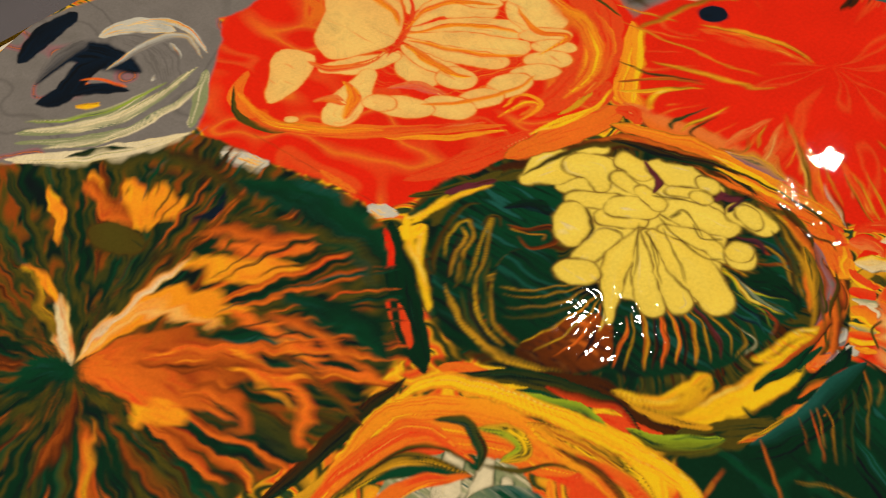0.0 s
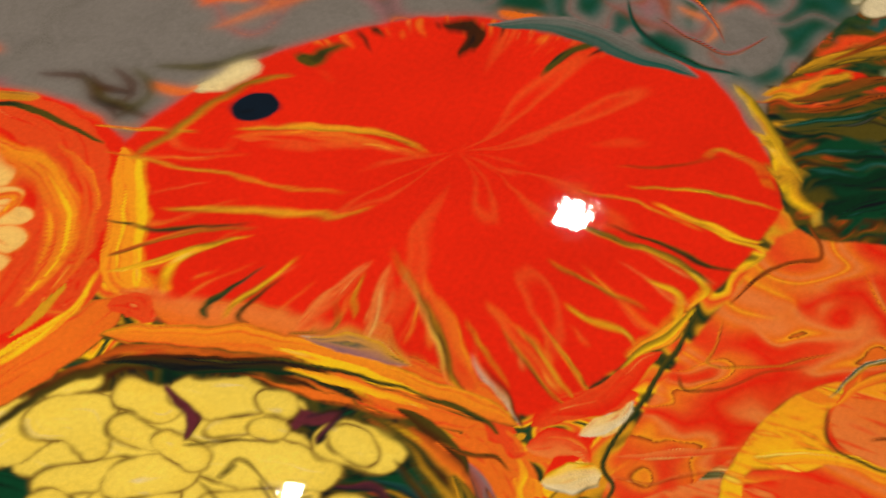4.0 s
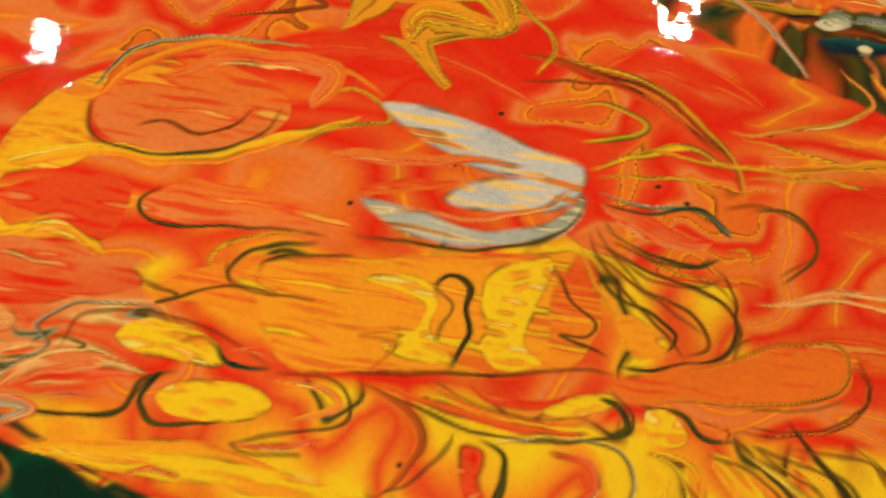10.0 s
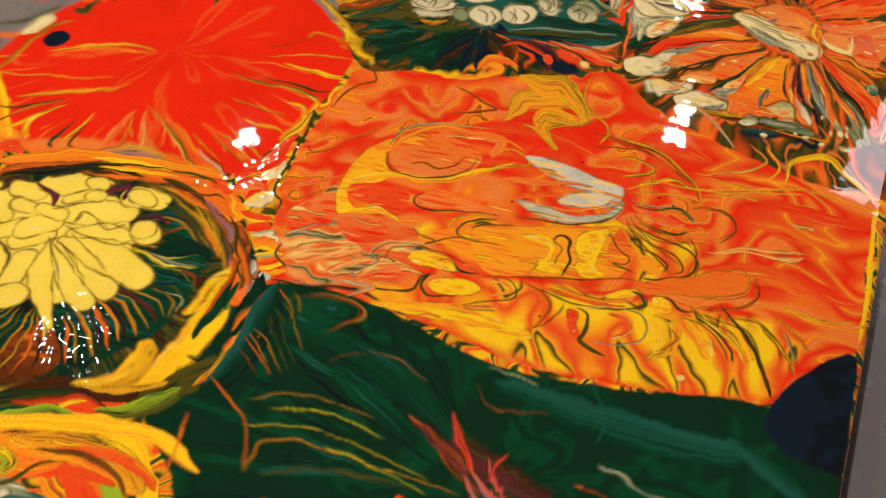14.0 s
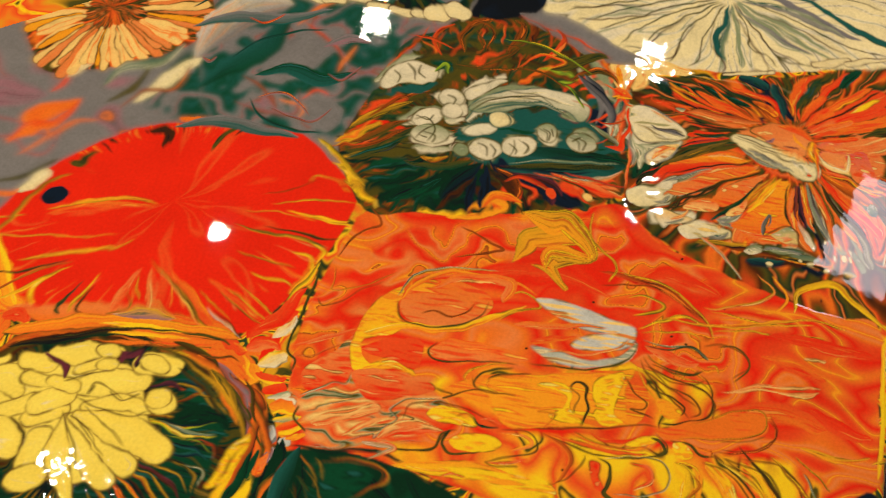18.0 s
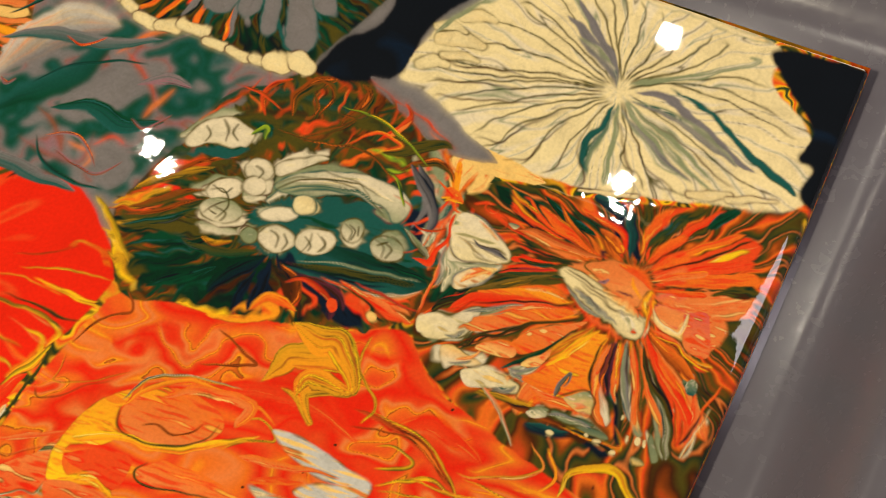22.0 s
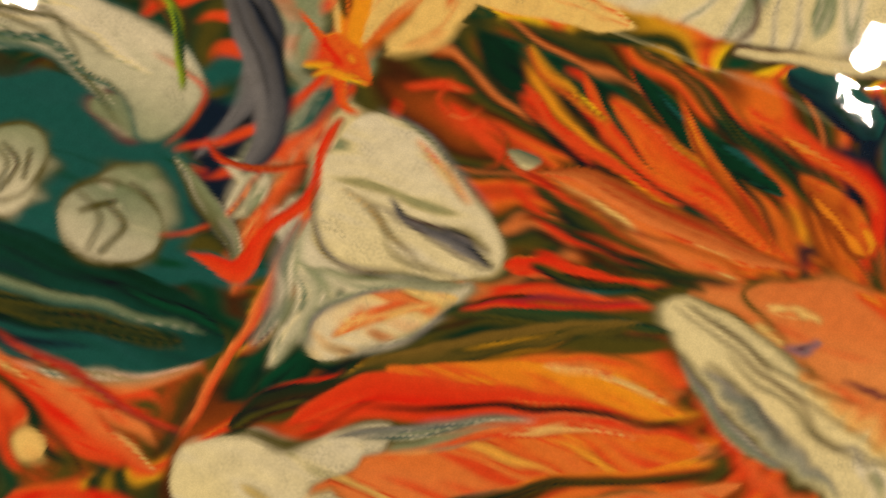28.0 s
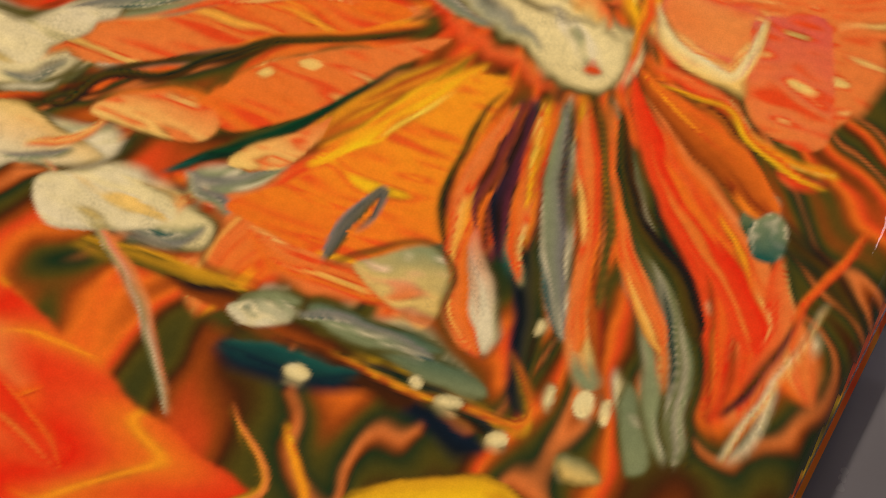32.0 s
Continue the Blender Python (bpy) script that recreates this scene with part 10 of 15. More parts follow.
ribbon(fan_cell, "flow", [(257.9, 116.0), (268.2, 108.5), (276.8, 100.6), (284.0, 92.4)], [0.93, 3.95, 5.35, 4.4], "orange|salmon")
ribbon(fan_cell, "flow", [(258.8, 118.1), (271.6, 111.7), (280.6, 107.3), (286.4, 103.2)], [0.63, 2.5, 3.07, 1.52], "olive|brown")
ribbon(red_petals, "wash", [(-176.7, -13.2), (-151.1, -4.5), (-118.6, 1.1), (-95.1, 18.3)], [17.89, 56.98, 58.69, 23.4], "red")
blob(red_petals, "petal", [(-193.1, 1.7), (-189.3, 12.6), (-168.4, 14.4), (-151.4, 1.8), (-143.7, -10.6), (-150.0, -22.9), (-159.4, -31.0), (-173.1, -24.9), (-180.6, -11.7)], "peach/orange")
blob(red_petals, "petal", [(-193.4, 7.3), (-185.7, 18.7), (-170.9, 28.2), (-153.5, 30.6), (-143.1, 24.6), (-149.1, 13.9), (-151.3, 4.4), (-163.7, 11.8), (-177.8, 8.7)], "peach/orange")
ribbon(red_petals, "petal", [(-146.0, 1.0), (-142.4, 15.7), (-127.5, 20.6)], [3.62, 14.66, 13.07], "peach/orange")
ribbon(red_petals, "petal", [(-144.4, -2.1), (-130.1, 9.7), (-109.9, 18.4)], [2.95, 10.12, 11.46], "peach/orange")
ribbon(red_petals, "petal", [(-142.6, -4.4), (-125.0, 2.8), (-101.1, 11.7)], [2.86, 10.59, 9.75], "peach/orange")
ribbon(red_petals, "petal", [(-140.9, -6.8), (-124.2, -5.3), (-102.5, 1.7)], [2.68, 9.67, 8.18], "peach/orange")
ribbon(red_petals, "petal", [(-139.3, -10.1), (-125.5, -13.9), (-114.0, -12.2)], [2.33, 11.22, 9.15], "peach/orange")
ribbon(red_petals, "petal", [(-138.6, -13.9), (-129.2, -19.3), (-117.9, -20.1)], [2.05, 8.62, 9.13], "peach/orange")
ribbon(red_petals, "petal", [(-156.2, -35.7), (-146.4, -27.4), (-138.0, -17.3)], [5.7, 12.16, 6.46], "peach/orange")
ribbon(red_petals, "petal", [(-139.1, -30.1), (-136.0, -40.6), (-132.6, -50.7)], [7.89, 14.75, 14.55], "peach/orange")
blob(red_petals, "petal", [(-179.2, -39.7), (-165.2, -33.1), (-156.7, -47.4), (-160.6, -61.7)], "peach/orange")
ribbon(red_petals, "flow", [(-162.4, 16.5), (-150.2, 5.5), (-142.6, -6.9), (-140.3, -18.4)], [0.63, 1.83, 2.64, 0.78], "scarlet")
ribbon(red_petals, "flow", [(-127.7, -31.3), (-120.0, -24.7), (-109.0, -22.5), (-104.0, -22.5)], [1.41, 4.79, 4.02, 1.25], "rose|salmon")
blob(red_petals, "petal", [(-102.2, -9.7), (-101.9, -14.2), (-106.1, -18.2), (-112.5, -19.2), (-117.3, -16.8), (-117.6, -12.2), (-113.3, -8.2), (-106.9, -7.2)], "peach/orange")
blob(red_petals, "petal", [(-135.4, 33.5), (-134.6, 29.4), (-137.4, 26.2), (-142.2, 25.9), (-146.3, 28.5), (-147.2, 32.7), (-144.4, 35.8), (-139.5, 36.2)], "peach/orange")
blob(red_petals, "petal", [(-121.6, 37.4), (-121.3, 32.2), (-125.9, 28.6), (-132.7, 28.5), (-137.9, 32.1), (-138.3, 37.3), (-133.6, 41.0), (-126.7, 41.0)], "peach/orange")
blob(red_petals, "petal", [(-123.1, 27.9), (-124.0, 24.4), (-129.6, 21.3), (-136.6, 20.3), (-141.0, 22.1), (-140.1, 25.7), (-134.5, 28.9), (-127.4, 29.8)], "peach/orange")
blob(red_petals, "petal", [(-94.6, 32.5), (-95.7, 24.7), (-104.4, 20.7), (-115.9, 22.7), (-123.5, 29.7), (-122.5, 37.6), (-113.5, 41.7), (-101.9, 39.5)], "peach/orange")
blob(red_petals, "petal", [(-88.8, 27.6), (-89.5, 23.5), (-94.9, 19.0), (-101.9, 16.7), (-106.5, 17.9), (-105.9, 22.0), (-100.4, 26.6), (-93.4, 28.9)], "peach/orange")
blob(red_petals, "petal", [(-82.6, 22.8), (-83.4, 19.4), (-88.4, 15.8), (-94.7, 14.1), (-98.6, 15.4), (-97.9, 18.8), (-92.9, 22.5), (-86.5, 24.1)], "peach/orange")
blob(red_petals, "petal", [(-79.6, 17.4), (-79.7, 13.0), (-84.5, 8.4), (-91.0, 6.0), (-95.6, 7.4), (-95.5, 11.8), (-90.8, 16.5), (-84.1, 18.8)], "peach/orange")
blob(red_petals, "petal", [(-79.2, 10.7), (-79.4, 6.6), (-84.1, 1.6), (-90.5, -1.5), (-94.9, -0.7), (-94.7, 3.4), (-90.0, 8.5), (-83.5, 11.5)], "peach/orange")
blob(red_petals, "petal", [(-85.2, 1.2), (-83.2, -4.0), (-85.7, -10.5), (-91.1, -14.4), (-96.3, -13.5), (-98.3, -8.2), (-95.9, -1.7), (-90.4, 2.2)], "peach/orange")
blob(red_petals, "petal", [(-88.0, -11.3), (-87.2, -15.9), (-90.6, -20.8), (-96.4, -23.2), (-101.1, -21.8), (-102.0, -17.2), (-98.5, -12.3), (-92.7, -9.8)], "peach/orange")
blob(red_petals, "petal", [(-91.5, -21.9), (-91.7, -26.9), (-97.3, -31.6), (-105.2, -33.3), (-110.7, -31.0), (-110.7, -25.9), (-104.9, -21.2), (-97.0, -19.5)], "peach/orange")
blob(red_petals, "petal", [(-104.3, -30.3), (-105.0, -35.2), (-111.8, -40.2), (-120.7, -42.6), (-126.5, -40.8), (-125.9, -35.9), (-119.0, -30.8), (-110.0, -28.4)], "peach/orange")
blob(red_petals, "petal", [(-118.3, -35.7), (-118.0, -39.3), (-121.6, -42.6), (-127.0, -43.6), (-131.0, -41.7), (-131.2, -38.1), (-127.6, -34.8), (-122.2, -33.9)], "peach/orange")
blob(red_petals, "petal", [(-143.7, -61.8), (-143.5, -63.3), (-144.9, -64.7), (-147.2, -65.1), (-148.9, -64.3), (-149.1, -62.7), (-147.7, -61.4), (-145.4, -61.0)], "peach/orange")
ribbon(red_petals, "flow", [(-82.7, -21.2), (-79.9, -11.1), (-74.4, -8.5), (-75.4, -17.7)], [0.79, 2.16, 2.04, 0.76], "orange|tangerine")
ribbon(red_petals, "flow", [(-146.6, -68.9), (-124.5, -58.3), (-102.1, -41.9), (-84.8, -25.1)], [1.59, 5.36, 5.37, 1.62], "orange|scarlet")
ribbon(red_petals, "flow", [(-108.2, 41.3), (-91.7, 35.8), (-78.3, 23.0), (-70.9, 8.0)], [1.02, 2.93, 3.05, 0.85], "orange")
ribbon(red_petals, "flow", [(-91.1, 42.5), (-75.4, 33.7), (-65.6, 16.6), (-64.6, 2.0)], [1.39, 4.26, 4.94, 1.46], "scarlet|orange")
ribbon(red_petals, "flow", [(-149.2, -65.8), (-136.4, -62.6), (-124.6, -55.0)], [0.39, 1.28, 1.34, 0.4], "olive")
ribbon(red_petals, "flow", [(-67.0, -19.5), (-61.6, -9.7), (-57.6, 2.4), (-57.9, 14.1)], [0.52, 1.81, 1.7, 0.49], "yellow")
ribbon(red_petals, "plume", [(-145.2, -3.5), (-147.0, 10.0), (-139.2, 21.1), (-123.9, 26.7)], [0.85, 2.8, 2.8, 1.1], "tangerine|orange")
ribbon(red_petals, "plume", [(-143.1, -5.0), (-133.5, 7.7), (-117.5, 15.6), (-106.6, 19.2)], [0.82, 2.5, 2.5, 1.1], "tangerine|orange")
ribbon(red_petals, "plume", [(-141.3, -7.0), (-124.5, -2.8), (-107.2, 3.2), (-96.6, 10.3)], [0.8, 2.4, 2.4, 1.1], "orange|tangerine")
ribbon(red_petals, "plume", [(-140.2, -9.2), (-125.5, -11.3), (-113.6, -12.2), (-105.3, -8.9)], [0.79, 3.2, 3.2, 1.1], "tangerine|orange")
ribbon(red_petals, "plume", [(-142.5, -14.7), (-145.8, -26.9), (-155.6, -35.4), (-165.8, -37.2)], [0.82, 3.8, 4.4, 1.4], "orange|salmon")
ribbon(red_petals, "plume", [(-145.2, -37.1), (-134.9, -42.0), (-128.6, -52.1)], [1.1, 5.8, 2.1], "tangerine|orange")
ribbon(red_petals, "plume", [(-146.4, -51.4), (-141.6, -47.2), (-133.7, -46.4)], [1.1, 4.8, 1.6], "orange|salmon")
ribbon(red_petals, "plume", [(-190.1, 1.6), (-175.3, 5.3), (-158.2, 2.7), (-148.4, -3.3)], [0.85, 2.6, 2.8, 1.1], "tangerine|orange")
ribbon(red_petals, "plume", [(-117.9, 29.7), (-101.7, 23.4), (-89.9, 25.8), (-92.8, 12.3)], [0.8, 2.7, 2.7, 0.8], "orange|tangerine")
ribbon(red_petals, "plume", [(-111.1, -31.1), (-98.1, -20.9), (-87.9, -7.2), (-86.1, 3.8)], [1, 2.3, 2.3, 1], "tangerine|orange")
ribbon(red_petals, "wash", [(-116.0, 41.4), (-88.0, 33.8), (-71.0, 18.5), (-69.5, -0.6)], [1.5, 6.7, 6.7, 2.1], "orange|tangerine")
ribbon(red_petals, "wash", [(-176.5, -63.8), (-155.5, -69.6), (-133.0, -62.6), (-112.5, -48.4)], [1.5, 5.6, 5.1, 1.5], "orange|tangerine")
ribbon(red_fan, "wash", [(-49.9, 9.2), (-27.7, 9.5), (-7.0, 12.8), (13.5, 13.0)], [4.3, 7.1, 7.1, 3.4], "orange|salmon")
ribbon(red_fan, "plume", [(-2.1, 32.7), (-5.5, 23.1), (-8.7, 13.6)], [0.87, 4.9, 2.9], "salmon|scarlet")
ribbon(red_fan, "plume", [(1.2, 33.6), (4.8, 24.7), (7.8, 14.6)], [0.85, 5.2, 4.3], "salmon|scarlet")
ribbon(red_fan, "plume", [(8.9, 33.1), (18.7, 23.5), (31.5, 11.7)], [0.83, 5.5, 4.1], "scarlet|orange")
ribbon(red_fan, "plume", [(24.6, 30.9), (37.1, 24.1), (48.0, 17.4)], [0.8, 4, 3], "scarlet|orange")
ribbon(red_fan, "plume", [(-51.2, 56.1), (-25.2, 61.5), (-5.6, 62.6)], [1.6, 4.9, 0.99], "scarlet|orange")
ribbon(red_fan, "ray", [(-51.2, 58.2), (-27.1, 64.9), (-15.6, 66.2), (-4.8, 63.6)], [0.82, 2, 2, 0.48], "gold|tangerine")
ribbon(red_fan, "ray", [(-85.7, 50.9), (-77.5, 51.9), (-60.3, 54.6)], [0.71, 1.3, 0.53], "gold|orange")
ribbon(red_fan, "streak", [(-69.9, 54.8), (-61.8, 50.5), (-51.4, 52.0), (-50.5, 56.1)], [1, 2.4, 2.1, 0.85], "scarlet|red")
ribbon(red_fan, "ray", [(-78.8, 43.5), (-50.9, 44.9), (-30.6, 45.6), (-17.2, 47.9)], [0.48, 0.97, 0.8, 0.32], "gold|orange")
ribbon(red_fan, "ray", [(-55.3, 32.7), (-35.2, 37.6), (-18.1, 40.3), (-8.5, 46.4)], [0.46, 2, 2, 0.46], "gold|tangerine")
ribbon(red_fan, "ray", [(-65.5, 26.2), (-52.9, 27.2), (-33.0, 34.2)], [0.48, 1.3, 0.32], "bottle|olive")
ribbon(red_fan, "ray", [(-59.0, 18.1), (-46.4, 27.8), (-30.2, 34.1)], [1.1, 1.5, 0.32], "olive|orange")
ribbon(red_fan, "ray", [(-55.8, 13.6), (-47.6, 19.4), (-40.9, 25.7), (-31.1, 31.2)], [1.1, 2.1, 1.3, 0.31], "yellow|gold")
ribbon(red_fan, "ray", [(-40.7, 12.4), (-43.5, 15.3), (-43.5, 20.5), (-39.0, 26.9)], [1.3, 2.2, 1.6, 0.31], "yellow")
ribbon(red_fan, "ray", [(-28.1, 9.1), (-30.5, 11.6), (-27.9, 15.9), (-24.5, 24.9)], [1.4, 2.1, 1.1, 0.3], "green|olive")
ribbon(red_fan, "ray", [(-24.5, 10.1), (-24.6, 13.2), (-21.4, 19.9), (-18.2, 29.5)], [0.9, 1.4, 0.9, 0.3], "gold|yellow")
ribbon(red_fan, "ray", [(-18.3, 9.1), (-22.3, 11.0), (-21.0, 17.1), (-18.5, 23.6)], [0.89, 1.1, 0.74, 0.3], "brown|olive")
ribbon(red_fan, "ray", [(-10.0, 11.6), (-3.1, 14.6), (-1.5, 17.2), (-5.0, 21.8)], [0.85, 0.85, 0.71, 0.29], "gold|olive")
ribbon(red_fan, "ray", [(1.3, 18.1), (-1.0, 23.0), (-1.8, 29.9)], [0.57, 0.71, 0.29], "gold")
ribbon(red_fan, "ray", [(-7.6, 11.7), (2.2, 13.9), (11.7, 14.2), (16.7, 11.8)], [0.95, 2.1, 1.7, 0.68], "pale|salmon")
ribbon(red_fan, "ray", [(4.9, 17.8), (10.3, 16.7), (18.4, 12.6)], [0.41, 0.83, 0.41], "gold|salmon")
ribbon(red_fan, "ray", [(3.3, 34.3), (12.8, 25.8), (20.6, 18.7), (28.6, 9.4)], [0.4, 2.1, 2.4, 0.95], "salmon|tangerine")
ribbon(red_fan, "ray", [(-0.7, 37.5), (8.3, 30.0), (16.3, 24.1), (23.4, 16.9), (31.5, 7.5)], [0.28, 0.69, 0.98, 1.3, 0.55], "gold|brown")
ribbon(red_fan, "vein", [(10.4, 27.9), (20.0, 19.8), (27.0, 12.1)], [0.47, 0.77, 0.47], "brown")
ribbon(red_fan, "ray", [(28.2, 18.5), (33.9, 13.8), (40.4, 9.6), (43.6, 7.2)], [0.38, 1.3, 1.4, 0.51], "pale|salmon")
ribbon(red_fan, "ray", [(31.3, 16.9), (38.6, 12.2), (44.1, 6.9)], [0.39, 0.64, 0.64], "brown")
ribbon(red_fan, "ray", [(22.2, 26.0), (31.2, 19.5), (38.3, 14.0)], [0.26, 0.53, 0.26], "gold")
ribbon(red_fan, "ray", [(30.5, 26.0), (40.2, 19.9), (47.9, 15.0), (51.2, 14.4)], [0.25, 0.64, 0.77, 0.38], "brown|gold")
ribbon(red_fan, "ray", [(32.9, 28.1), (44.1, 21.2), (51.8, 16.2)], [0.26, 0.66, 0.39], "gold")
ribbon(red_fan, "ray", [(36.4, 30.6), (48.0, 22.6), (53.0, 18.9)], [0.26, 1.1, 0.78], "orange|gold")
ribbon(red_fan, "ray", [(40.1, 36.7), (47.2, 34.9), (53.9, 35.2), (57.4, 32.5)], [0.26, 0.93, 1.1, 0.53], "yellow|gold")
ribbon(red_fan, "ray", [(32.3, 46.0), (40.7, 44.5), (49.9, 42.0), (56.9, 41.7)], [0.28, 0.68, 0.68, 0.28], "olive|gold")
ribbon(red_fan, "ray", [(53.2, 48.0), (61.3, 47.3), (62.6, 40.9), (60.3, 35.8)], [0.4, 1.4, 1.4, 0.53], "yellow|gold")
ribbon(red_fan, "ray", [(27.3, 58.3), (40.3, 56.5), (52.5, 55.5), (62.6, 53.2), (66.8, 51.7)], [0.28, 1.1, 1.5, 1.8, 0.7], "gold|olive")
ribbon(red_fan, "ray", [(60.9, 53.3), (66.0, 50.3), (64.1, 43.9)], [0.68, 1.5, 0.54], "yellow")
ribbon(red_fan, "ray", [(40.4, 59.0), (51.4, 58.2), (64.1, 55.4), (70.6, 56.7)], [0.28, 0.83, 1.3, 0.55], "brown|olive")
ribbon(red_fan, "ray", [(47.9, 67.0), (60.1, 65.9), (70.8, 65.2), (73.6, 66.2)], [0.28, 0.84, 1.4, 0.41], "yellow")
ribbon(red_fan, "ray", [(51.8, 66.0), (64.2, 64.4), (73.9, 63.4), (71.6, 56.4)], [0.28, 0.83, 1.3, 0.41], "yellow|gold")
ribbon(red_fan, "ray", [(42.0, 69.5), (55.1, 73.0), (67.4, 74.8), (73.2, 75.3)], [0.29, 0.71, 0.71, 0.29], "gold")
ribbon(red_fan, "ray", [(30.6, 64.5), (44.7, 65.9), (59.8, 63.6)], [0.29, 0.59, 0.29], "gold|orange")
ribbon(red_fan, "ray", [(36.7, 73.2), (49.3, 78.6), (57.1, 84.1)], [0.3, 0.6, 0.3], "rust")
ribbon(red_fan, "ray", [(54.0, 82.1), (56.6, 85.5), (64.1, 84.7), (70.3, 79.9)], [0.89, 1.1, 0.89, 0.44], "orange|gold")
ribbon(red_fan, "ray", [(53.3, 104.6), (60.4, 98.8), (68.4, 91.1), (76.2, 83.6)], [1.5, 3, 2.2, 0.99], "yellow|olive")
ribbon(red_fan, "ray", [(-71.0, 43.1), (-65.9, 53.8), (-57.6, 70.3), (-47.5, 76.8)], [1.2, 2.4, 2, 0.8], "gold|olive")
ribbon(ground, "strand", [(-47.5, -1.1), (-16.1, 7.2), (9.1, 8.8), (42.7, 6.7)], [4.52, 6.53, 6.2, 5.13], "orange|tangerine/olive")
ribbon(ground, "strand", [(-11.5, 6.9), (2.5, 7.0), (11.9, 7.3), (24.4, 7.1)], [0.7, 2.75, 2.69, 0.66], "yellow")
ribbon(ground, "strand", [(-6.2, 11.4), (1.7, 12.8), (10.2, 13.0), (17.7, 12.6)], [0.87, 4.77, 4.11, 0.81], "mauve|gold")
ribbon(ground, "strand", [(-43.6, -7.2), (-22.4, -1.2), (-3.1, 3.4), (12.9, 0.9)], [1.18, 4.87, 3.95, 1.28], "bottle|brown")
ribbon(ground, "strand", [(-14.0, 3.4), (1.3, 5.3), (16.2, 7.1), (28.6, 6.8)], [0.28, 1.11, 1.07, 0.26], "olive")
ribbon(ground, "strand", [(-50.4, 5.3), (-44.4, 7.0), (-38.0, 5.1)], [3.11, 6.63, 1.83], "scarlet")
ribbon(ground, "strand", [(48.2, 11.1), (54.9, 17.8), (58.9, 25.3), (63.0, 33.0)], [1.84, 6.37, 5.16, 1.31], "red|scarlet")
ribbon(ground, "strand", [(46.2, 2.8), (51.7, 6.0), (56.3, 6.6), (59.5, 4.4)], [1.82, 6.43, 4.64, 1.15], "salmon|red")
ribbon(ground, "strand", [(66.0, 44.3), (65.0, 30.1), (63.0, 17.2), (61.6, 5.1), (65.2, 0.9), (63.7, -5.7)], [0.72, 1.31, 1.27, 0.99, 0.9, 0.56], "olive|bottle")
ribbon(ground, "strand", [(55.3, 9.1), (57.9, 12.4), (60.5, 15.7), (61.7, 20.3)], [1.01, 4.33, 3.57, 0.96], "beige|peach")
ribbon(ground, "strand", [(56.6, 26.3), (59.5, 31.8), (62.8, 39.3), (65.7, 45.5)], [0.52, 1.81, 1.84, 0.53], "yellow|olive")
ribbon(ground, "strand", [(30.5, -2.0), (36.5, -2.0), (44.9, -5.7), (50.6, -10.1)], [1.78, 5.9, 4.43, 1.09], "orange")
ribbon(ground, "strand", [(36.1, -4.5), (43.3, -8.5), (48.9, -14.0), (52.8, -22.1)], [0.69, 3.03, 3.13, 1.43], "rust|mauve")
ribbon(ground, "strand", [(204.2, 81.4), (212.3, 82.4), (219.2, 82.8), (226.3, 81.7)], [0.77, 2.57, 2.49, 0.73], "olive|gold")
ribbon(ground, "strand", [(214.6, 81.6), (222.0, 81.2), (228.9, 80.1), (235.2, 80.0)], [0.74, 2.47, 2.48, 0.87], "rust|brown")
ribbon(ground, "strand", [(222.9, 76.7), (228.7, 76.6), (233.6, 76.7), (238.6, 78.1)], [0.36, 2.59, 2.47, 0.58], "navy|teal")
pull(fan_cell, 2.0, 44, 50, 0.6, 206, 0.8)
pull(rosette, 2.5, 50, 26, 0.8, 205, 3.0)
pull(beige_cell, 2, 50, 40, 0.5, 207, 1.0)
ribbon(fan_cell, "flow", [(236.6, 117.4), (233.1, 108.2), (227.8, 99.3), (221.3, 90.8)], [2.02, 7.41, 8.69, 3.96], "orange|tangerine")
ribbon(fan_cell, "flow", [(220.8, 89.1), (226.5, 88.0), (233.8, 88.9), (241.2, 89.3)], [1.25, 3.83, 4.42, 1.88], "orange|salmon")
ribbon(fan_cell, "flow", [(238.6, 114.3), (236.6, 107.1), (233.4, 103.1), (231.1, 96.3), (231.6, 90.7)], [0.26, 0.94, 2.33, 2.8, 1.44], "olive|sage")
ribbon(fan_cell, "flow", [(236.2, 118.4), (231.9, 111.1), (228.4, 104.0), (225.0, 99.6)], [0.21, 1.08, 1.22, 0.4], "tangerine|yellow")
ribbon(fan_cell, "flow", [(235.7, 117.9), (231.6, 111.8), (228.4, 105.5)], [0.14, 0.62, 0.61, 0.2], "yellow")
ribbon(fan_cell, "flow", [(235.5, 116.9), (232.0, 107.8), (228.1, 100.1), (223.7, 96.8)], [0.1, 0.33, 0.34, 0.1], "olive")
ribbon(fan_cell, "flow", [(240.5, 116.7), (238.7, 109.1), (239.1, 103.3), (241.4, 97.8)], [0.1, 0.31, 0.36, 0.12], "brown")
ribbon(fan_cell, "flow", [(211.2, 93.8), (214.3, 92.9), (218.2, 94.5), (222.0, 99.1)], [0.38, 2.3, 2.29, 0.82], "sage|grey")
ribbon(fan_cell, "flow", [(216.2, 95.9), (218.1, 98.9), (220.3, 101.3), (222.7, 104.6)], [0.34, 2.06, 1.78, 0.41], "salmon")
ribbon(fan_cell, "flow", [(209.8, 93.2), (215.0, 98.2), (220.3, 104.2), (227.9, 114.1)], [0.41, 1.24, 0.97, 0.28], "green|olive")
ribbon(fan_cell, "flow", [(204.0, 89.3), (208.8, 89.1), (212.6, 89.6), (214.6, 92.3)], [0.32, 1.97, 2.28, 0.67], "salmon|peach")
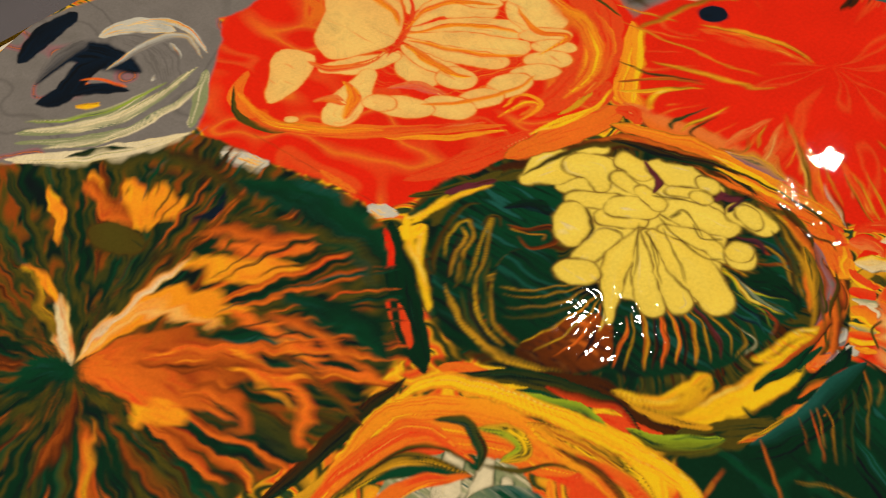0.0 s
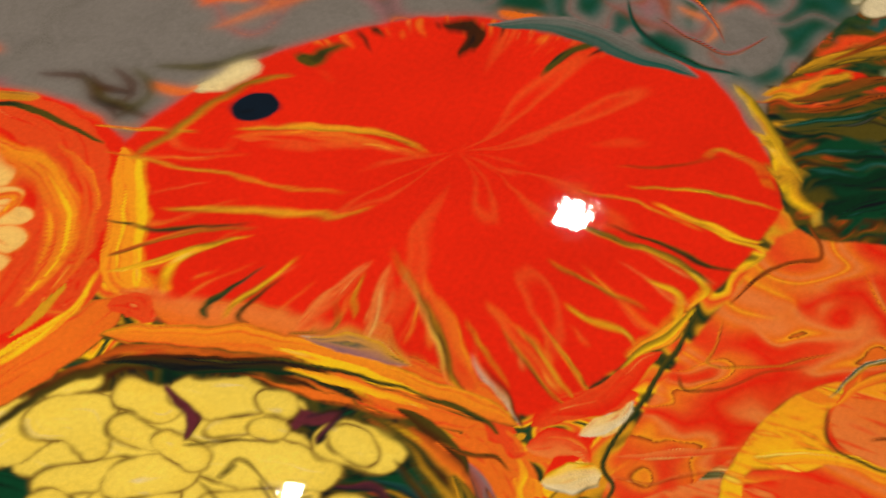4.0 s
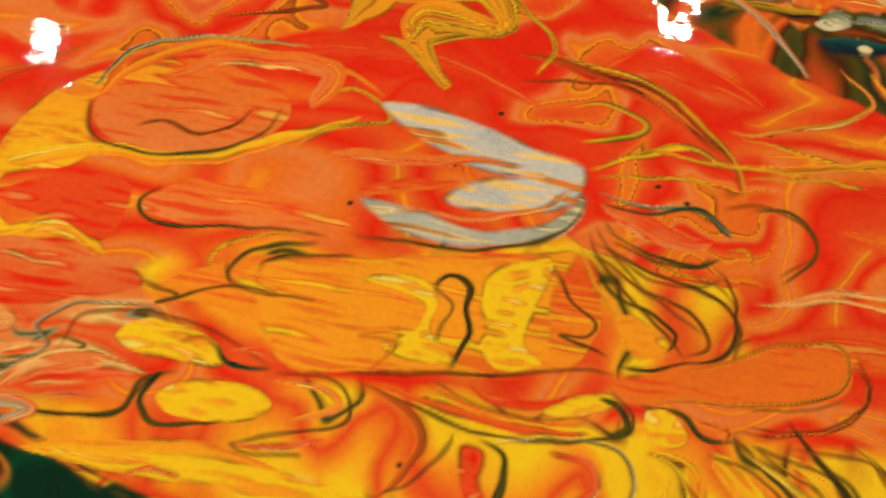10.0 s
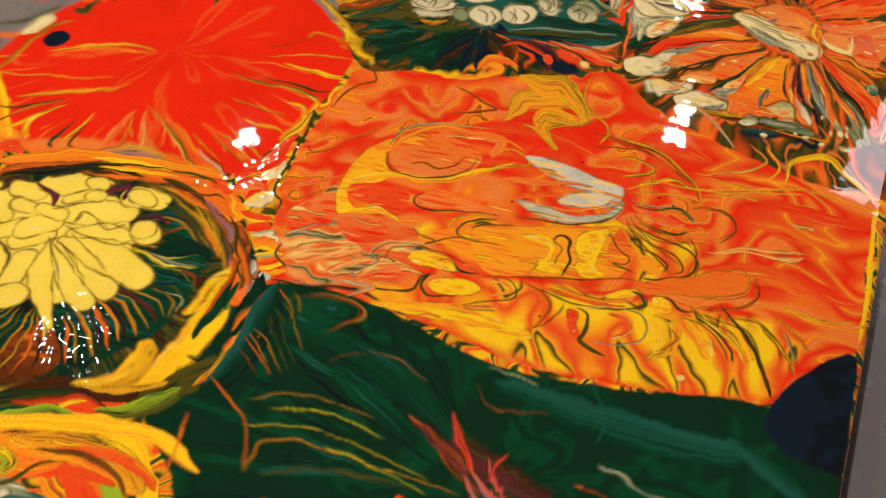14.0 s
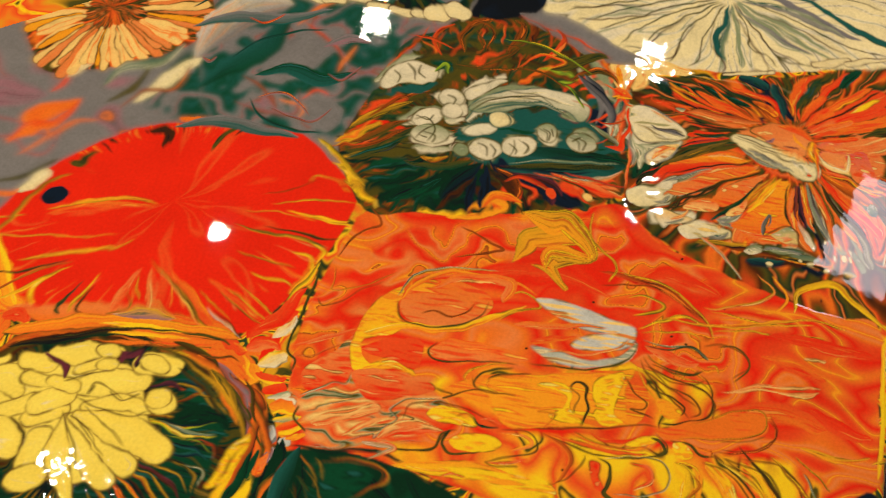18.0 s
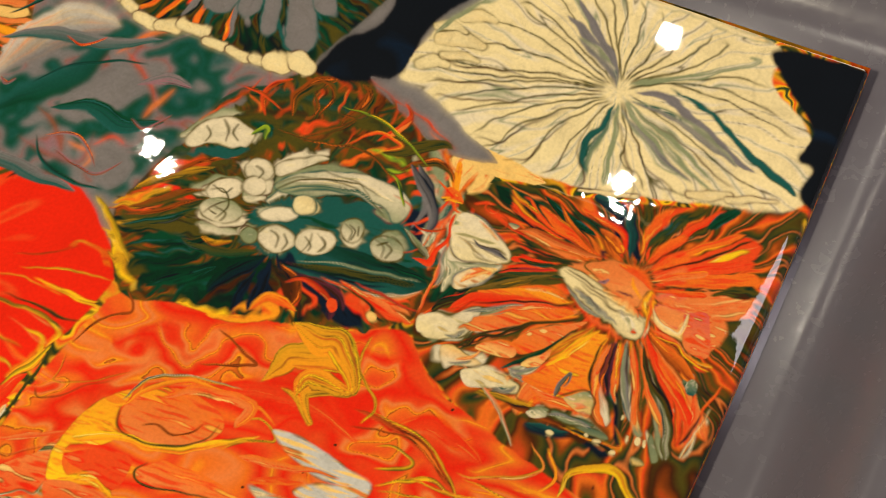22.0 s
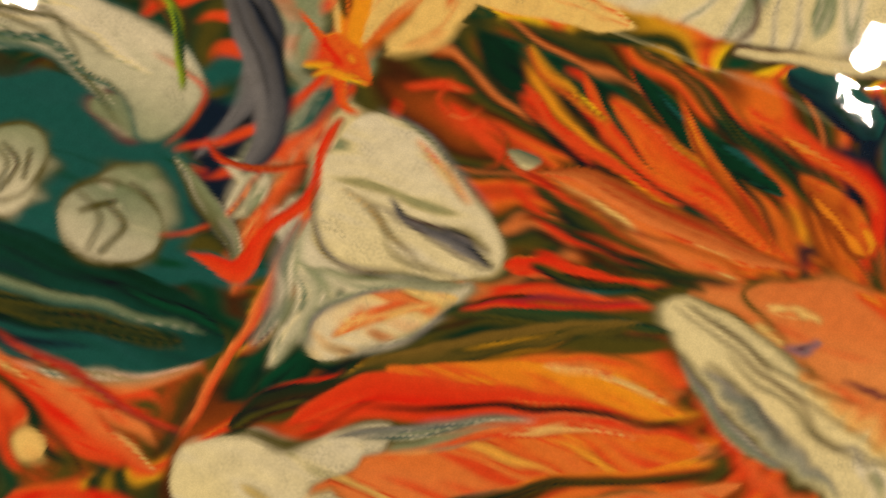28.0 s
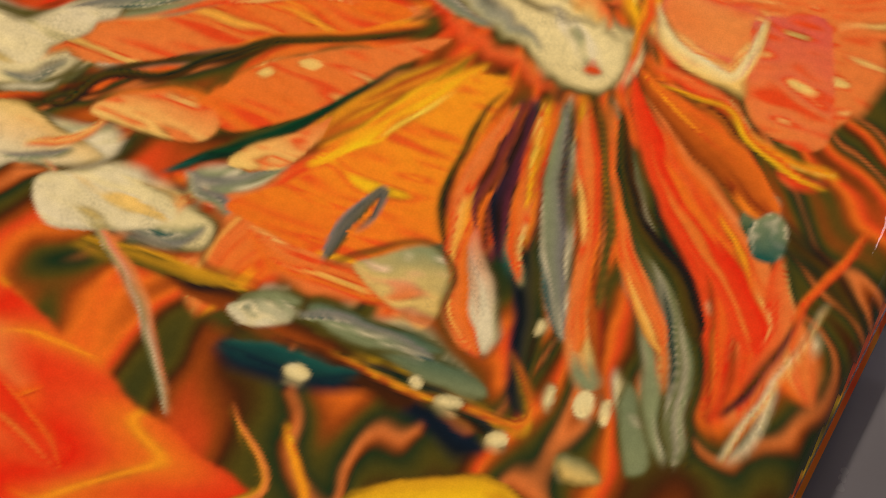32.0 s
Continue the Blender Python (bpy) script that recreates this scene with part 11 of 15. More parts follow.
ribbon(fan_cell, "flow", [(208.9, 83.8), (212.9, 85.1), (216.0, 86.8), (217.3, 88.7)], [0.33, 1.98, 2.23, 0.66], "sage|grey")
blob(fan_cell, "lobe", [(223.2, 81.2), (224.3, 83.0), (228.3, 84.2), (230.3, 83.3), (229.5, 81.5), (225.6, 80.4)], "beige|sage/olive")
blob(fan_cell, "lobe", [(230.1, 82.3), (230.9, 84.6), (235.6, 84.9), (242.3, 84.0), (247.5, 83.2), (250.9, 81.7), (250.9, 80.2), (246.4, 80.1), (239.2, 81.0), (233.3, 81.6)], "sage|teal/olive")
ribbon(fan_cell, "flow", [(238.0, 79.5), (244.3, 79.2), (249.7, 78.0), (255.7, 75.1)], [0.6, 2.35, 2.31, 0.91], "olive|navy")
ribbon(fan_cell, "flow", [(233.9, 79.5), (242.1, 78.6), (249.5, 78.5), (255.4, 79.0), (256.0, 81.9), (251.5, 86.9)], [0.24, 0.83, 1.07, 1.02, 0.69, 0.29], "orange|gold")
ribbon(fan_cell, "flow", [(241.5, 114.4), (240.3, 106.0), (242.3, 98.1), (246.5, 90.2), (249.3, 85.9)], [0.76, 2.77, 2.96, 3.25, 2.3], "orange|salmon>beige")
ribbon(fan_cell, "flow", [(243.0, 115.4), (242.8, 107.8), (243.7, 100.9), (245.4, 95.9)], [0.5, 1.46, 1.54, 0.59], "plum|rust")
ribbon(fan_cell, "flow", [(244.5, 116.1), (244.6, 109.3), (246.0, 101.1), (249.7, 93.9)], [0.5, 1.7, 1.78, 1.17], "navy|plum>sage")
ribbon(fan_cell, "flow", [(245.8, 116.6), (246.8, 108.7), (248.0, 102.0), (248.8, 98.1)], [0.37, 1.2, 1.3, 0.47], "tangerine|orange")
ribbon(fan_cell, "flow", [(246.7, 117.0), (248.0, 107.8), (250.1, 99.3)], [0.18, 0.48, 0.48, 0.18], "scarlet|brown")
ribbon(fan_cell, "flow", [(247.8, 117.4), (249.7, 107.8), (252.2, 98.8), (255.7, 91.3)], [0.49, 1.67, 2.11, 2.3], "sage|olive>beige")
ribbon(fan_cell, "flow", [(248.8, 117.9), (251.7, 108.6), (254.8, 93.6), (256.3, 84.9)], [0.18, 0.48, 0.58, 0.34], "brown|bottle")
ribbon(fan_cell, "flow", [(249.8, 118.3), (252.7, 108.3), (254.9, 99.2), (255.6, 94.0)], [0.37, 1.19, 1.28, 0.46], "orange|rust")
ribbon(fan_cell, "flow", [(257.2, 95.3), (257.7, 90.8), (259.8, 87.7), (262.2, 85.4)], [0.58, 2.67, 3.15, 2.09], "salmon|peach>sage")
ribbon(fan_cell, "flow", [(250.4, 118.5), (254.1, 108.1), (257.9, 99.1), (261.3, 91.0)], [0.12, 0.36, 0.41, 0.17], "brown")
ribbon(fan_cell, "flow", [(251.2, 118.8), (255.3, 109.4), (259.0, 103.0), (264.4, 95.0)], [0.25, 0.97, 1.2, 0.47], "orange|salmon")
ribbon(fan_cell, "flow", [(251.8, 119.5), (256.3, 111.2), (261.7, 103.5), (266.8, 96.0), (272.2, 80.1)], [0.5, 1.84, 3.0, 3.44, 3.09], "olive|sage")
ribbon(fan_cell, "flow", [(258.5, 103.5), (262.9, 98.4), (266.1, 93.0), (268.4, 87.4)], [0.18, 0.94, 1.03, 0.34], "salmon")
ribbon(fan_cell, "flow", [(253.2, 121.2), (260.9, 107.4), (267.4, 98.9), (272.0, 88.9), (274.0, 80.2)], [0.37, 1.22, 1.75, 1.45, 0.88], "olive|bottle")
ribbon(fan_cell, "flow", [(253.6, 122.1), (260.2, 114.4), (266.8, 107.7), (271.4, 99.3), (274.6, 86.2)], [0.51, 2.53, 3.23, 3.09, 1.88], "orange|scarlet/brown")
ribbon(fan_cell, "flow", [(256.9, 118.2), (268.1, 109.0), (273.7, 101.6), (275.8, 94.4), (275.9, 88.0)], [0.52, 2.08, 2.65, 2.23, 0.77], "scarlet|orange")
ribbon(fan_cell, "flow", [(254.5, 123.3), (261.5, 119.0), (266.5, 115.5), (270.5, 112.1)], [0.68, 2.64, 2.83, 0.89], "orange|rust/olive")
ribbon(fan_cell, "flow", [(253.7, 124.5), (262.3, 122.3), (267.8, 119.1), (277.1, 117.7)], [0.35, 1.22, 1.24, 0.41], "brown|rust")
ribbon(fan_cell, "flow", [(263.3, 123.2), (267.9, 119.7), (273.6, 118.7), (277.7, 119.5)], [0.2, 0.83, 0.82, 0.34], "yellow|scarlet")
blob(fan_cell, "drop", [(269.4, 112.4), (270.7, 114.4), (272.8, 113.8), (274.0, 110.0), (272.4, 108.1), (270.4, 109.2)], "green|sage")
ribbon(fan_cell, "flow", [(252.4, 129.9), (256.3, 128.3), (259.7, 127.8), (262.7, 126.7)], [0.36, 1.88, 2.12, 0.7], "peach|salmon")
ribbon(fan_cell, "flow", [(262.0, 126.8), (262.9, 130.0), (263.7, 133.4), (264.4, 136.1)], [0.38, 1.9, 1.68, 0.39], "peach")
ribbon(fan_cell, "flow", [(275.3, 107.8), (277.3, 101.7), (278.1, 95.4), (277.6, 88.1)], [0.58, 3.41, 3.89, 2.19], "scarlet|salmon")
ribbon(fan_cell, "flow", [(283.6, 114.1), (281.5, 107.6), (279.8, 101.4), (280.2, 96.3)], [0.29, 1.03, 1.02, 0.33], "orange|scarlet")
ribbon(fan_cell, "flow", [(279.8, 101.4), (278.7, 95.6), (277.2, 91.1), (275.6, 87.2)], [0.23, 1.12, 1.23, 0.55], "brown|plum")
ribbon(fan_cell, "flow", [(282.6, 104.0), (280.6, 95.1), (278.3, 87.7), (276.7, 82.0)], [0.23, 0.67, 0.88, 0.65], "beige|peach")
blob(fan_cell, "lobe", [(264.5, 85.8), (264.7, 87.7), (266.7, 85.4), (269.7, 80.3), (269.5, 77.7), (267.5, 77.5), (265.5, 82.3)], "sage/olive")
blob(fan_cell, "lobe", [(260.9, 76.5), (261.8, 77.9), (264.4, 77.2), (265.6, 75.5), (262.5, 74.5)], "peach|sage/olive")
blob(fan_cell, "drop", [(233.2, 76.1), (232.9, 75.5), (232.0, 75.1), (230.9, 75.2), (230.4, 75.8), (230.7, 76.4), (231.6, 76.8), (232.7, 76.6)], "cream")
blob(fan_cell, "drop", [(244.5, 79.9), (244.4, 79.4), (243.8, 79.1), (243.3, 79.3), (242.9, 79.7), (243.1, 80.3), (243.6, 80.6), (244.2, 80.4)], "cream")
blob(fan_cell, "drop", [(249.4, 78.7), (249.0, 78.0), (247.9, 77.6), (246.8, 77.7), (246.2, 78.4), (246.6, 79.1), (247.6, 79.5), (248.8, 79.4)], "cream")
blob(fan_cell, "drop", [(255.4, 76.3), (255.2, 75.6), (254.4, 75.2), (253.5, 75.4), (253.0, 76.0), (253.3, 76.8), (254.1, 77.2), (255.0, 77.0)], "cream")
blob(fan_cell, "drop", [(254.0, 90.5), (254.0, 89.8), (253.7, 89.4), (253.3, 89.7), (253.1, 90.4), (253.1, 91.1), (253.4, 91.4), (253.8, 91.1)], "cream")
blob(fan_cell, "drop", [(258.3, 83.3), (258.3, 82.5), (257.9, 82.1), (257.5, 82.4), (257.2, 83.2), (257.3, 84.1), (257.6, 84.5), (258.1, 84.2)], "cream")
blob(fan_cell, "drop", [(267.3, 99.5), (267.3, 98.5), (266.8, 98.1), (266.3, 98.4), (266.0, 99.4), (266.1, 100.4), (266.5, 100.9), (267.0, 100.5)], "cream")
blob(fan_cell, "drop", [(220.8, 111.3), (220.5, 110.7), (219.5, 110.3), (218.3, 110.5), (217.8, 111.0), (218.1, 111.5), (219.1, 111.9), (220.3, 111.8)], "cream")
blob(fan_cell, "drop", [(216.2, 108.3), (215.9, 107.8), (215.1, 107.6), (214.3, 107.7), (213.9, 108.0), (214.1, 108.4), (214.9, 108.7), (215.7, 108.6)], "cream")
blob(fan_cell, "drop", [(248.8, 122.3), (248.6, 121.9), (247.9, 121.7), (247.2, 121.8), (246.8, 122.1), (247.1, 122.6), (247.8, 122.8), (248.5, 122.7)], "scarlet")
blob(fan_cell, "drop", [(262.6, 83.9), (262.5, 82.8), (261.8, 82.2), (261.0, 82.6), (260.6, 83.7), (260.8, 84.8), (261.4, 85.3), (262.2, 85.0)], "cream")
blob(fan_cell, "drop", [(264.4, 83.6), (264.4, 82.5), (264.1, 82.1), (263.7, 82.5), (263.4, 83.5), (263.4, 84.6), (263.7, 85.1), (264.1, 84.7)], "cream")
vein(fan_cell, [(190.0, 93.8), (197.1, 99.9), (199.3, 103.1), (213.9, 112.1), (228.5, 120.6)], [0.22, 0.29, 0.29, 0.22], "brown")
vein(fan_cell, [(198.6, 99.1), (201.2, 96.0), (206.4, 96.6), (213.8, 99.4), (219.9, 105.0)], [0.18, 0.27, 0.28, 0.21], "brown")
vein(fan_cell, [(200.2, 82.6), (204.4, 83.5), (211.5, 83.8), (218.0, 85.5)], [0.2, 0.26, 0.26, 0.19], "brown")
vein(fan_cell, [(223.1, 81.3), (224.9, 83.3), (229.6, 84.1), (230.5, 82.1)], [0.19, 0.25, 0.23, 0.17], "brown")
vein(fan_cell, [(231.1, 89.9), (233.1, 93.2), (239.6, 96.2), (243.4, 93.0), (243.7, 88.0)], [0.19, 0.26, 0.24, 0.18], "brown")
vein(fan_cell, [(244.9, 89.5), (247.0, 86.3), (249.7, 85.6), (249.6, 88.7), (245.6, 95.3)], [0.17, 0.24, 0.23, 0.18], "brown")
vein(fan_cell, [(254.6, 90.9), (255.8, 91.0), (256.1, 94.2)], [0.19, 0.25, 0.23, 0.17], "brown")
vein(fan_cell, [(267.3, 98.9), (272.3, 91.6), (276.4, 83.1)], [0.18, 0.23, 0.23, 0.17], "brown")
vein(fan_cell, [(210.3, 94.2), (211.0, 91.5), (217.5, 89.1), (218.4, 84.6), (227.0, 84.0)], [0.19, 0.25, 0.24, 0.18], "brown")
ribbon(grey_ground, "wash", [(-149.1, 89.5), (-127.6, 106.4), (-102.4, 117.5), (-72.9, 116.0)], [7.0, 20.8, 19.3, 6.26], "mauve")
ribbon(grey_ground, "flow", [(-83.0, 90.1), (-76.7, 100.7), (-64.7, 101.8), (-56.2, 115.5)], [0.95, 4.4, 4.43, 1.28], "orange|scarlet")
ribbon(grey_ground, "flow", [(-110.8, 99.1), (-100.7, 93.5), (-96.7, 101.8)], [0.52, 2.06, 2.6, 0.65], "scarlet")
ribbon(grey_ground, "flow", [(-10.3, 140.2), (-1.2, 158.5), (13.8, 172.4), (30.6, 174.4)], [3.07, 16.37, 19.75, 5.21], "grey|pale")
ribbon(grey_ground, "flow", [(-6.1, 124.6), (8.5, 138.1), (23.3, 151.7), (28.4, 171.6)], [1.87, 10.65, 11.23, 4.01], "green|teal")
ribbon(grey_ground, "flow", [(-99.7, 63.6), (-89.7, 58.0), (-80.4, 57.3), (-74.6, 56.0)], [0.73, 2.83, 2.69, 0.8], "brown|olive")
ribbon(grey_ground, "flow", [(-87.8, 69.0), (-78.9, 62.9), (-82.4, 52.4)], [0.47, 1.85, 2.35, 0.58], "olive")
ribbon(grey_ground, "flow", [(-76.9, 84.2), (-66.6, 92.3), (-55.1, 102.6), (-43.7, 104.3)], [0.95, 3.82, 3.73, 0.93], "grey|orange")
ribbon(grey_ground, "flow", [(12.8, 119.6), (26.1, 115.7), (39.7, 115.4), (40.4, 128.8)], [0.56, 2.32, 1.92, 0.49], "rust|mauve")
ribbon(grey_ground, "flow", [(13.2, 133.3), (26.0, 125.6), (32.9, 115.6)], [0.53, 1.56, 1.27, 0.42], "rust")
ribbon(grey_ground, "flow", [(36.1, 164.4), (48.8, 156.1), (57.4, 146.4)], [0.55, 1.62, 1.4, 0.46], "rust|scarlet")
ribbon(grey_ground, "flow", [(-49.0, 123.0), (-40.1, 134.1), (-24.6, 137.4), (-15.6, 148.5)], [1.29, 5.22, 5.14, 1.29], "sage|teal")
ribbon(grey_ground, "flow", [(-37.3, 110.6), (-28.5, 121.5), (-15.3, 124.0), (-9.8, 136.9)], [0.63, 1.89, 1.79, 0.6], "rust")
ribbon(grey_ground, "flow", [(-23.9, 150.3), (-21.6, 153.2), (-17.4, 149.6)], [0.66, 2.03, 0.76], "orange")
ribbon(fan_cell, "flow", [(224.4, 113.3), (218.1, 107.2), (214.0, 103.4), (212.1, 101.9)], [1.32, 4.59, 5.23, 2.61], "orange|salmon/brown")
blob(fan_cell, "lobe", [(182.1, 102.6), (186.3, 104.8), (190.5, 105.8), (191.6, 108.9), (195.7, 111.6), (200.0, 113.7), (199.2, 111.3), (194.5, 107.8), (196.4, 102.7), (194.9, 99.8), (193.2, 96.7), (186.2, 94.9)], "beige|sage/olive")
ribbon(fan_cell, "flow", [(190.2, 98.8), (194.8, 102.6), (198.8, 108.0), (206.8, 112.0)], [0.41, 2.3, 3.02, 1.37], "peach|tangerine")
blob(fan_cell, "lobe", [(187.7, 92.1), (191.2, 94.2), (196.2, 93.4), (199.5, 92.7), (202.8, 91.3), (199.0, 88.0), (194.3, 87.1), (191.5, 85.1)], "beige|peach/olive")
ribbon(fan_cell, "flow", [(194.4, 89.3), (197.4, 91.2), (200.0, 93.6), (201.3, 96.2)], [0.39, 1.42, 1.41, 0.39], "salmon|peach")
blob(fan_cell, "lobe", [(199.3, 98.3), (203.3, 101.5), (208.7, 103.7), (212.2, 102.0), (212.8, 99.0), (208.1, 96.8), (203.2, 96.3)], "salmon|orange/olive")
blob(fan_cell, "lobe", [(211.0, 105.6), (216.5, 110.8), (222.3, 115.3), (226.4, 115.0), (222.7, 108.3), (217.5, 102.6), (213.5, 101.7)], "orange|salmon/olive")
ribbon(fan_cell, "flow", [(218.1, 110.8), (219.1, 111.4), (220.0, 111.6), (220.7, 112.2)], [0.27, 1.06, 0.93, 0.27], "cream")
ribbon(fan_cell, "flow", [(213.5, 107.3), (214.5, 108.0), (215.2, 108.5), (215.9, 109.1)], [0.27, 0.93, 0.8, 0.27], "peach")
ribbon(fan_cell, "flow", [(210.5, 93.1), (214.0, 96.5), (219.3, 101.4), (222.9, 107.7)], [0.32, 1.02, 1.01, 0.32], "green|olive")
blob(fan_cell, "lobe", [(216.0, 97.0), (217.5, 100.0), (220.2, 102.4), (221.8, 101.7), (220.8, 98.2), (218.1, 95.8)], "salmon/olive")
blob(fan_cell, "lobe", [(198.3, 86.1), (200.5, 88.7), (205.2, 89.6), (209.5, 90.0), (215.4, 89.7), (217.9, 88.1), (217.3, 85.5), (212.1, 84.5), (206.9, 84.8), (202.2, 83.0)], "cream/olive")
ribbon(fan_cell, "flow", [(204.7, 89.4), (208.1, 88.8), (211.3, 88.7), (213.7, 90.3)], [0.3, 1.55, 1.86, 0.5], "salmon|peach")
ribbon(fan_cell, "flow", [(208.1, 85.1), (211.6, 85.5), (214.3, 86.3), (216.8, 88.3)], [0.3, 1.8, 2.19, 0.61], "grey|sage")
ribbon(fan_cell, "flow", [(207.3, 89.8), (208.9, 89.1), (211.1, 88.6)], [0.12, 0.46, 0.47, 0.12], "plum|brown")
ribbon(fan_cell, "flow", [(212.1, 93.7), (213.7, 91.7), (216.3, 91.4), (218.4, 89.6)], [0.28, 1.43, 1.47, 0.56], "sage|grey")
blob(fan_cell, "lobe", [(223.3, 81.3), (224.5, 83.0), (228.2, 84.2), (230.0, 83.5), (228.1, 81.6), (224.9, 80.7)], "sage/olive")
blob(fan_cell, "lobe", [(230.4, 82.6), (231.1, 84.5), (236.2, 85.0), (242.1, 85.2), (245.4, 84.1), (237.9, 81.1)], "sage|teal/olive")
blob(fan_cell, "flow", [(264.2, 126.5), (263.3, 131.2), (264.5, 136.0), (270.0, 139.7), (275.9, 127.7), (272.0, 122.6), (267.4, 122.0)], "salmon")
ribbon(fan_cell, "flow", [(252.0, 131.4), (255.5, 128.4), (258.9, 127.6), (262.3, 127.5)], [0.32, 2.02, 2.29, 0.67], "peach|salmon")
ribbon(fan_cell, "flow", [(261.6, 126.9), (262.8, 129.9), (263.8, 132.8), (264.3, 136.1)], [0.3, 1.32, 1.3, 0.36], "peach")
ribbon(fan_cell, "flow", [(254.6, 125.5), (259.8, 124.7), (264.0, 122.9), (267.2, 120.7)], [0.4, 1.57, 1.65, 0.5], "scarlet|salmon")
blob(fan_cell, "lobe", [(233.3, 91.4), (235.0, 93.7), (238.4, 95.9), (241.9, 94.9), (243.4, 92.0), (243.3, 87.7), (239.6, 88.5), (235.5, 89.7)], "peach|sage/olive")
ribbon(fan_cell, "flow", [(239.6, 94.3), (241.9, 93.2), (242.9, 90.5), (242.6, 88.2)], [0.29, 1.23, 1.68, 0.44], "teal|grey")
ribbon(fan_cell, "flow", [(232.6, 102.7), (231.9, 98.3), (231.0, 94.7), (231.1, 90.8)], [0.3, 1.54, 1.95, 0.68], "olive|sage")
vein(fan_cell, [(188.0, 94.0), (194.7, 96.3), (197.1, 101.9), (212.3, 111.3), (229.1, 120.6)], [0.2, 0.33, 0.34, 0.2], "brown")
vein(fan_cell, [(209.9, 102.5), (213.2, 101.0), (218.6, 103.2), (224.9, 112.1)], [0.18, 0.32, 0.32, 0.19], "brown")
vein(fan_cell, [(192.6, 85.5), (199.1, 87.8), (204.6, 92.0), (204.8, 95.5), (200.8, 96.0)], [0.19, 0.32, 0.31, 0.18], "brown")
vein(fan_cell, [(209.8, 93.1), (212.9, 90.7), (217.9, 89.4), (218.1, 84.9), (221.9, 83.3)], [0.17, 0.29, 0.29, 0.17], "brown")
vein(fan_cell, [(222.9, 107.7), (222.6, 102.7), (218.0, 96.1)], [0.18, 0.3, 0.31, 0.19], "brown")
vein(fan_cell, [(233.2, 90.7), (231.3, 89.6), (233.2, 92.3), (237.8, 95.8), (242.2, 95.3), (243.7, 91.5), (243.7, 87.1)], [0.18, 0.3, 0.28, 0.17], "brown")
vein(fan_cell, [(229.8, 84.6), (230.2, 82.3)], [0.17, 0.28, 0.28, 0.17], "brown")
vein(fan_cell, [(241.2, 115.8), (238.4, 108.4), (239.5, 100.8)], [0.18, 0.3, 0.29, 0.17], "brown")
vein(fan_cell, [(245.7, 116.9), (246.0, 106.0), (248.2, 93.9)], [0.18, 0.29, 0.28, 0.17], "brown")
vein(fan_cell, [(248.5, 118.0), (249.9, 103.6), (251.0, 97.6)], [0.17, 0.29, 0.28, 0.17], "brown")
vein(fan_cell, [(250.1, 118.7), (255.1, 104.4), (258.1, 92.3)], [0.18, 0.29, 0.28, 0.16], "brown")
vein(fan_cell, [(252.8, 119.8), (257.2, 110.5), (264.6, 104.3), (269.5, 96.3)], [0.18, 0.3, 0.29, 0.17], "brown")
vein(fan_cell, [(253.9, 123.8), (261.2, 118.3), (269.0, 112.7)], [0.19, 0.31, 0.31, 0.18], "brown")
blob(rosette, "pool", [(137.7, 113.2), (150.7, 116.0), (167.9, 116.1), (176.1, 111.6), (164.1, 103.0), (143.9, 102.4), (133.3, 104.2)], "teal|bottle")
ribbon(rosette, "flow", [(98.3, 154.9), (94.4, 161.3), (96.9, 169.3), (102.1, 173.5)], [0.53, 2.23, 2.47, 0.83], "rust|scarlet")
ribbon(rosette, "flow", [(107.3, 158.1), (106.5, 167.2), (112.4, 175.6), (118.0, 178.5)], [0.87, 4.73, 5.06, 1.69], "olive|rust")
ribbon(rosette, "flow", [(116.9, 162.3), (119.1, 171.0), (115.9, 176.0), (110.3, 176.5)], [0.55, 1.83, 2.11, 0.63], "olive|rust")
ribbon(rosette, "flow", [(125.3, 161.0), (130.9, 170.9), (131.9, 177.8), (127.6, 180.3)], [0.95, 4.65, 5.28, 1.63], "olive|rust")
ribbon(rosette, "flow", [(140.2, 158.6), (146.8, 168.6), (148.0, 174.9), (144.4, 178.8)], [0.57, 2.5, 2.71, 0.78], "rust|scarlet")
ribbon(rosette, "flow", [(142.9, 155.2), (153.7, 162.1), (162.4, 167.5), (167.0, 167.1)], [1.0, 5.64, 5.83, 1.66], "olive")
ribbon(rosette, "flow", [(152.6, 151.7), (161.7, 158.7), (169.1, 157.5), (171.7, 153.7)], [0.98, 4.09, 3.34, 0.92], "olive|rust")
ribbon(rosette, "flow", [(130.0, 153.4), (139.3, 162.6), (148.5, 161.5), (141.2, 154.7)], [0.39, 1.44, 1.38, 0.39], "scarlet|orange")
ribbon(rosette, "flow", [(111.8, 151.5), (122.6, 157.6), (129.8, 164.5), (124.0, 166.0)], [0.4, 1.39, 1.43, 0.41], "olive|rust")
ribbon(rosette, "flow", [(64.6, 111.2), (73.8, 120.0), (82.5, 125.4), (88.4, 128.8)], [0.95, 4.26, 3.9, 0.98], "olive|gold")
ribbon(rosette, "flow", [(65.4, 103.5), (76.6, 111.2), (83.6, 116.2), (89.5, 119.4)], [0.94, 3.8, 3.84, 0.96], "olive|rust")
ribbon(rosette, "flow", [(66.2, 96.0), (76.4, 101.2), (84.8, 106.7), (90.3, 111.2)], [0.93, 3.74, 3.74, 0.94], "olive|green")
ribbon(rosette, "flow", [(65.7, 100.1), (76.5, 106.2), (86.3, 113.0), (90.7, 115.3)], [0.38, 1.7, 1.72, 0.38], "rust")
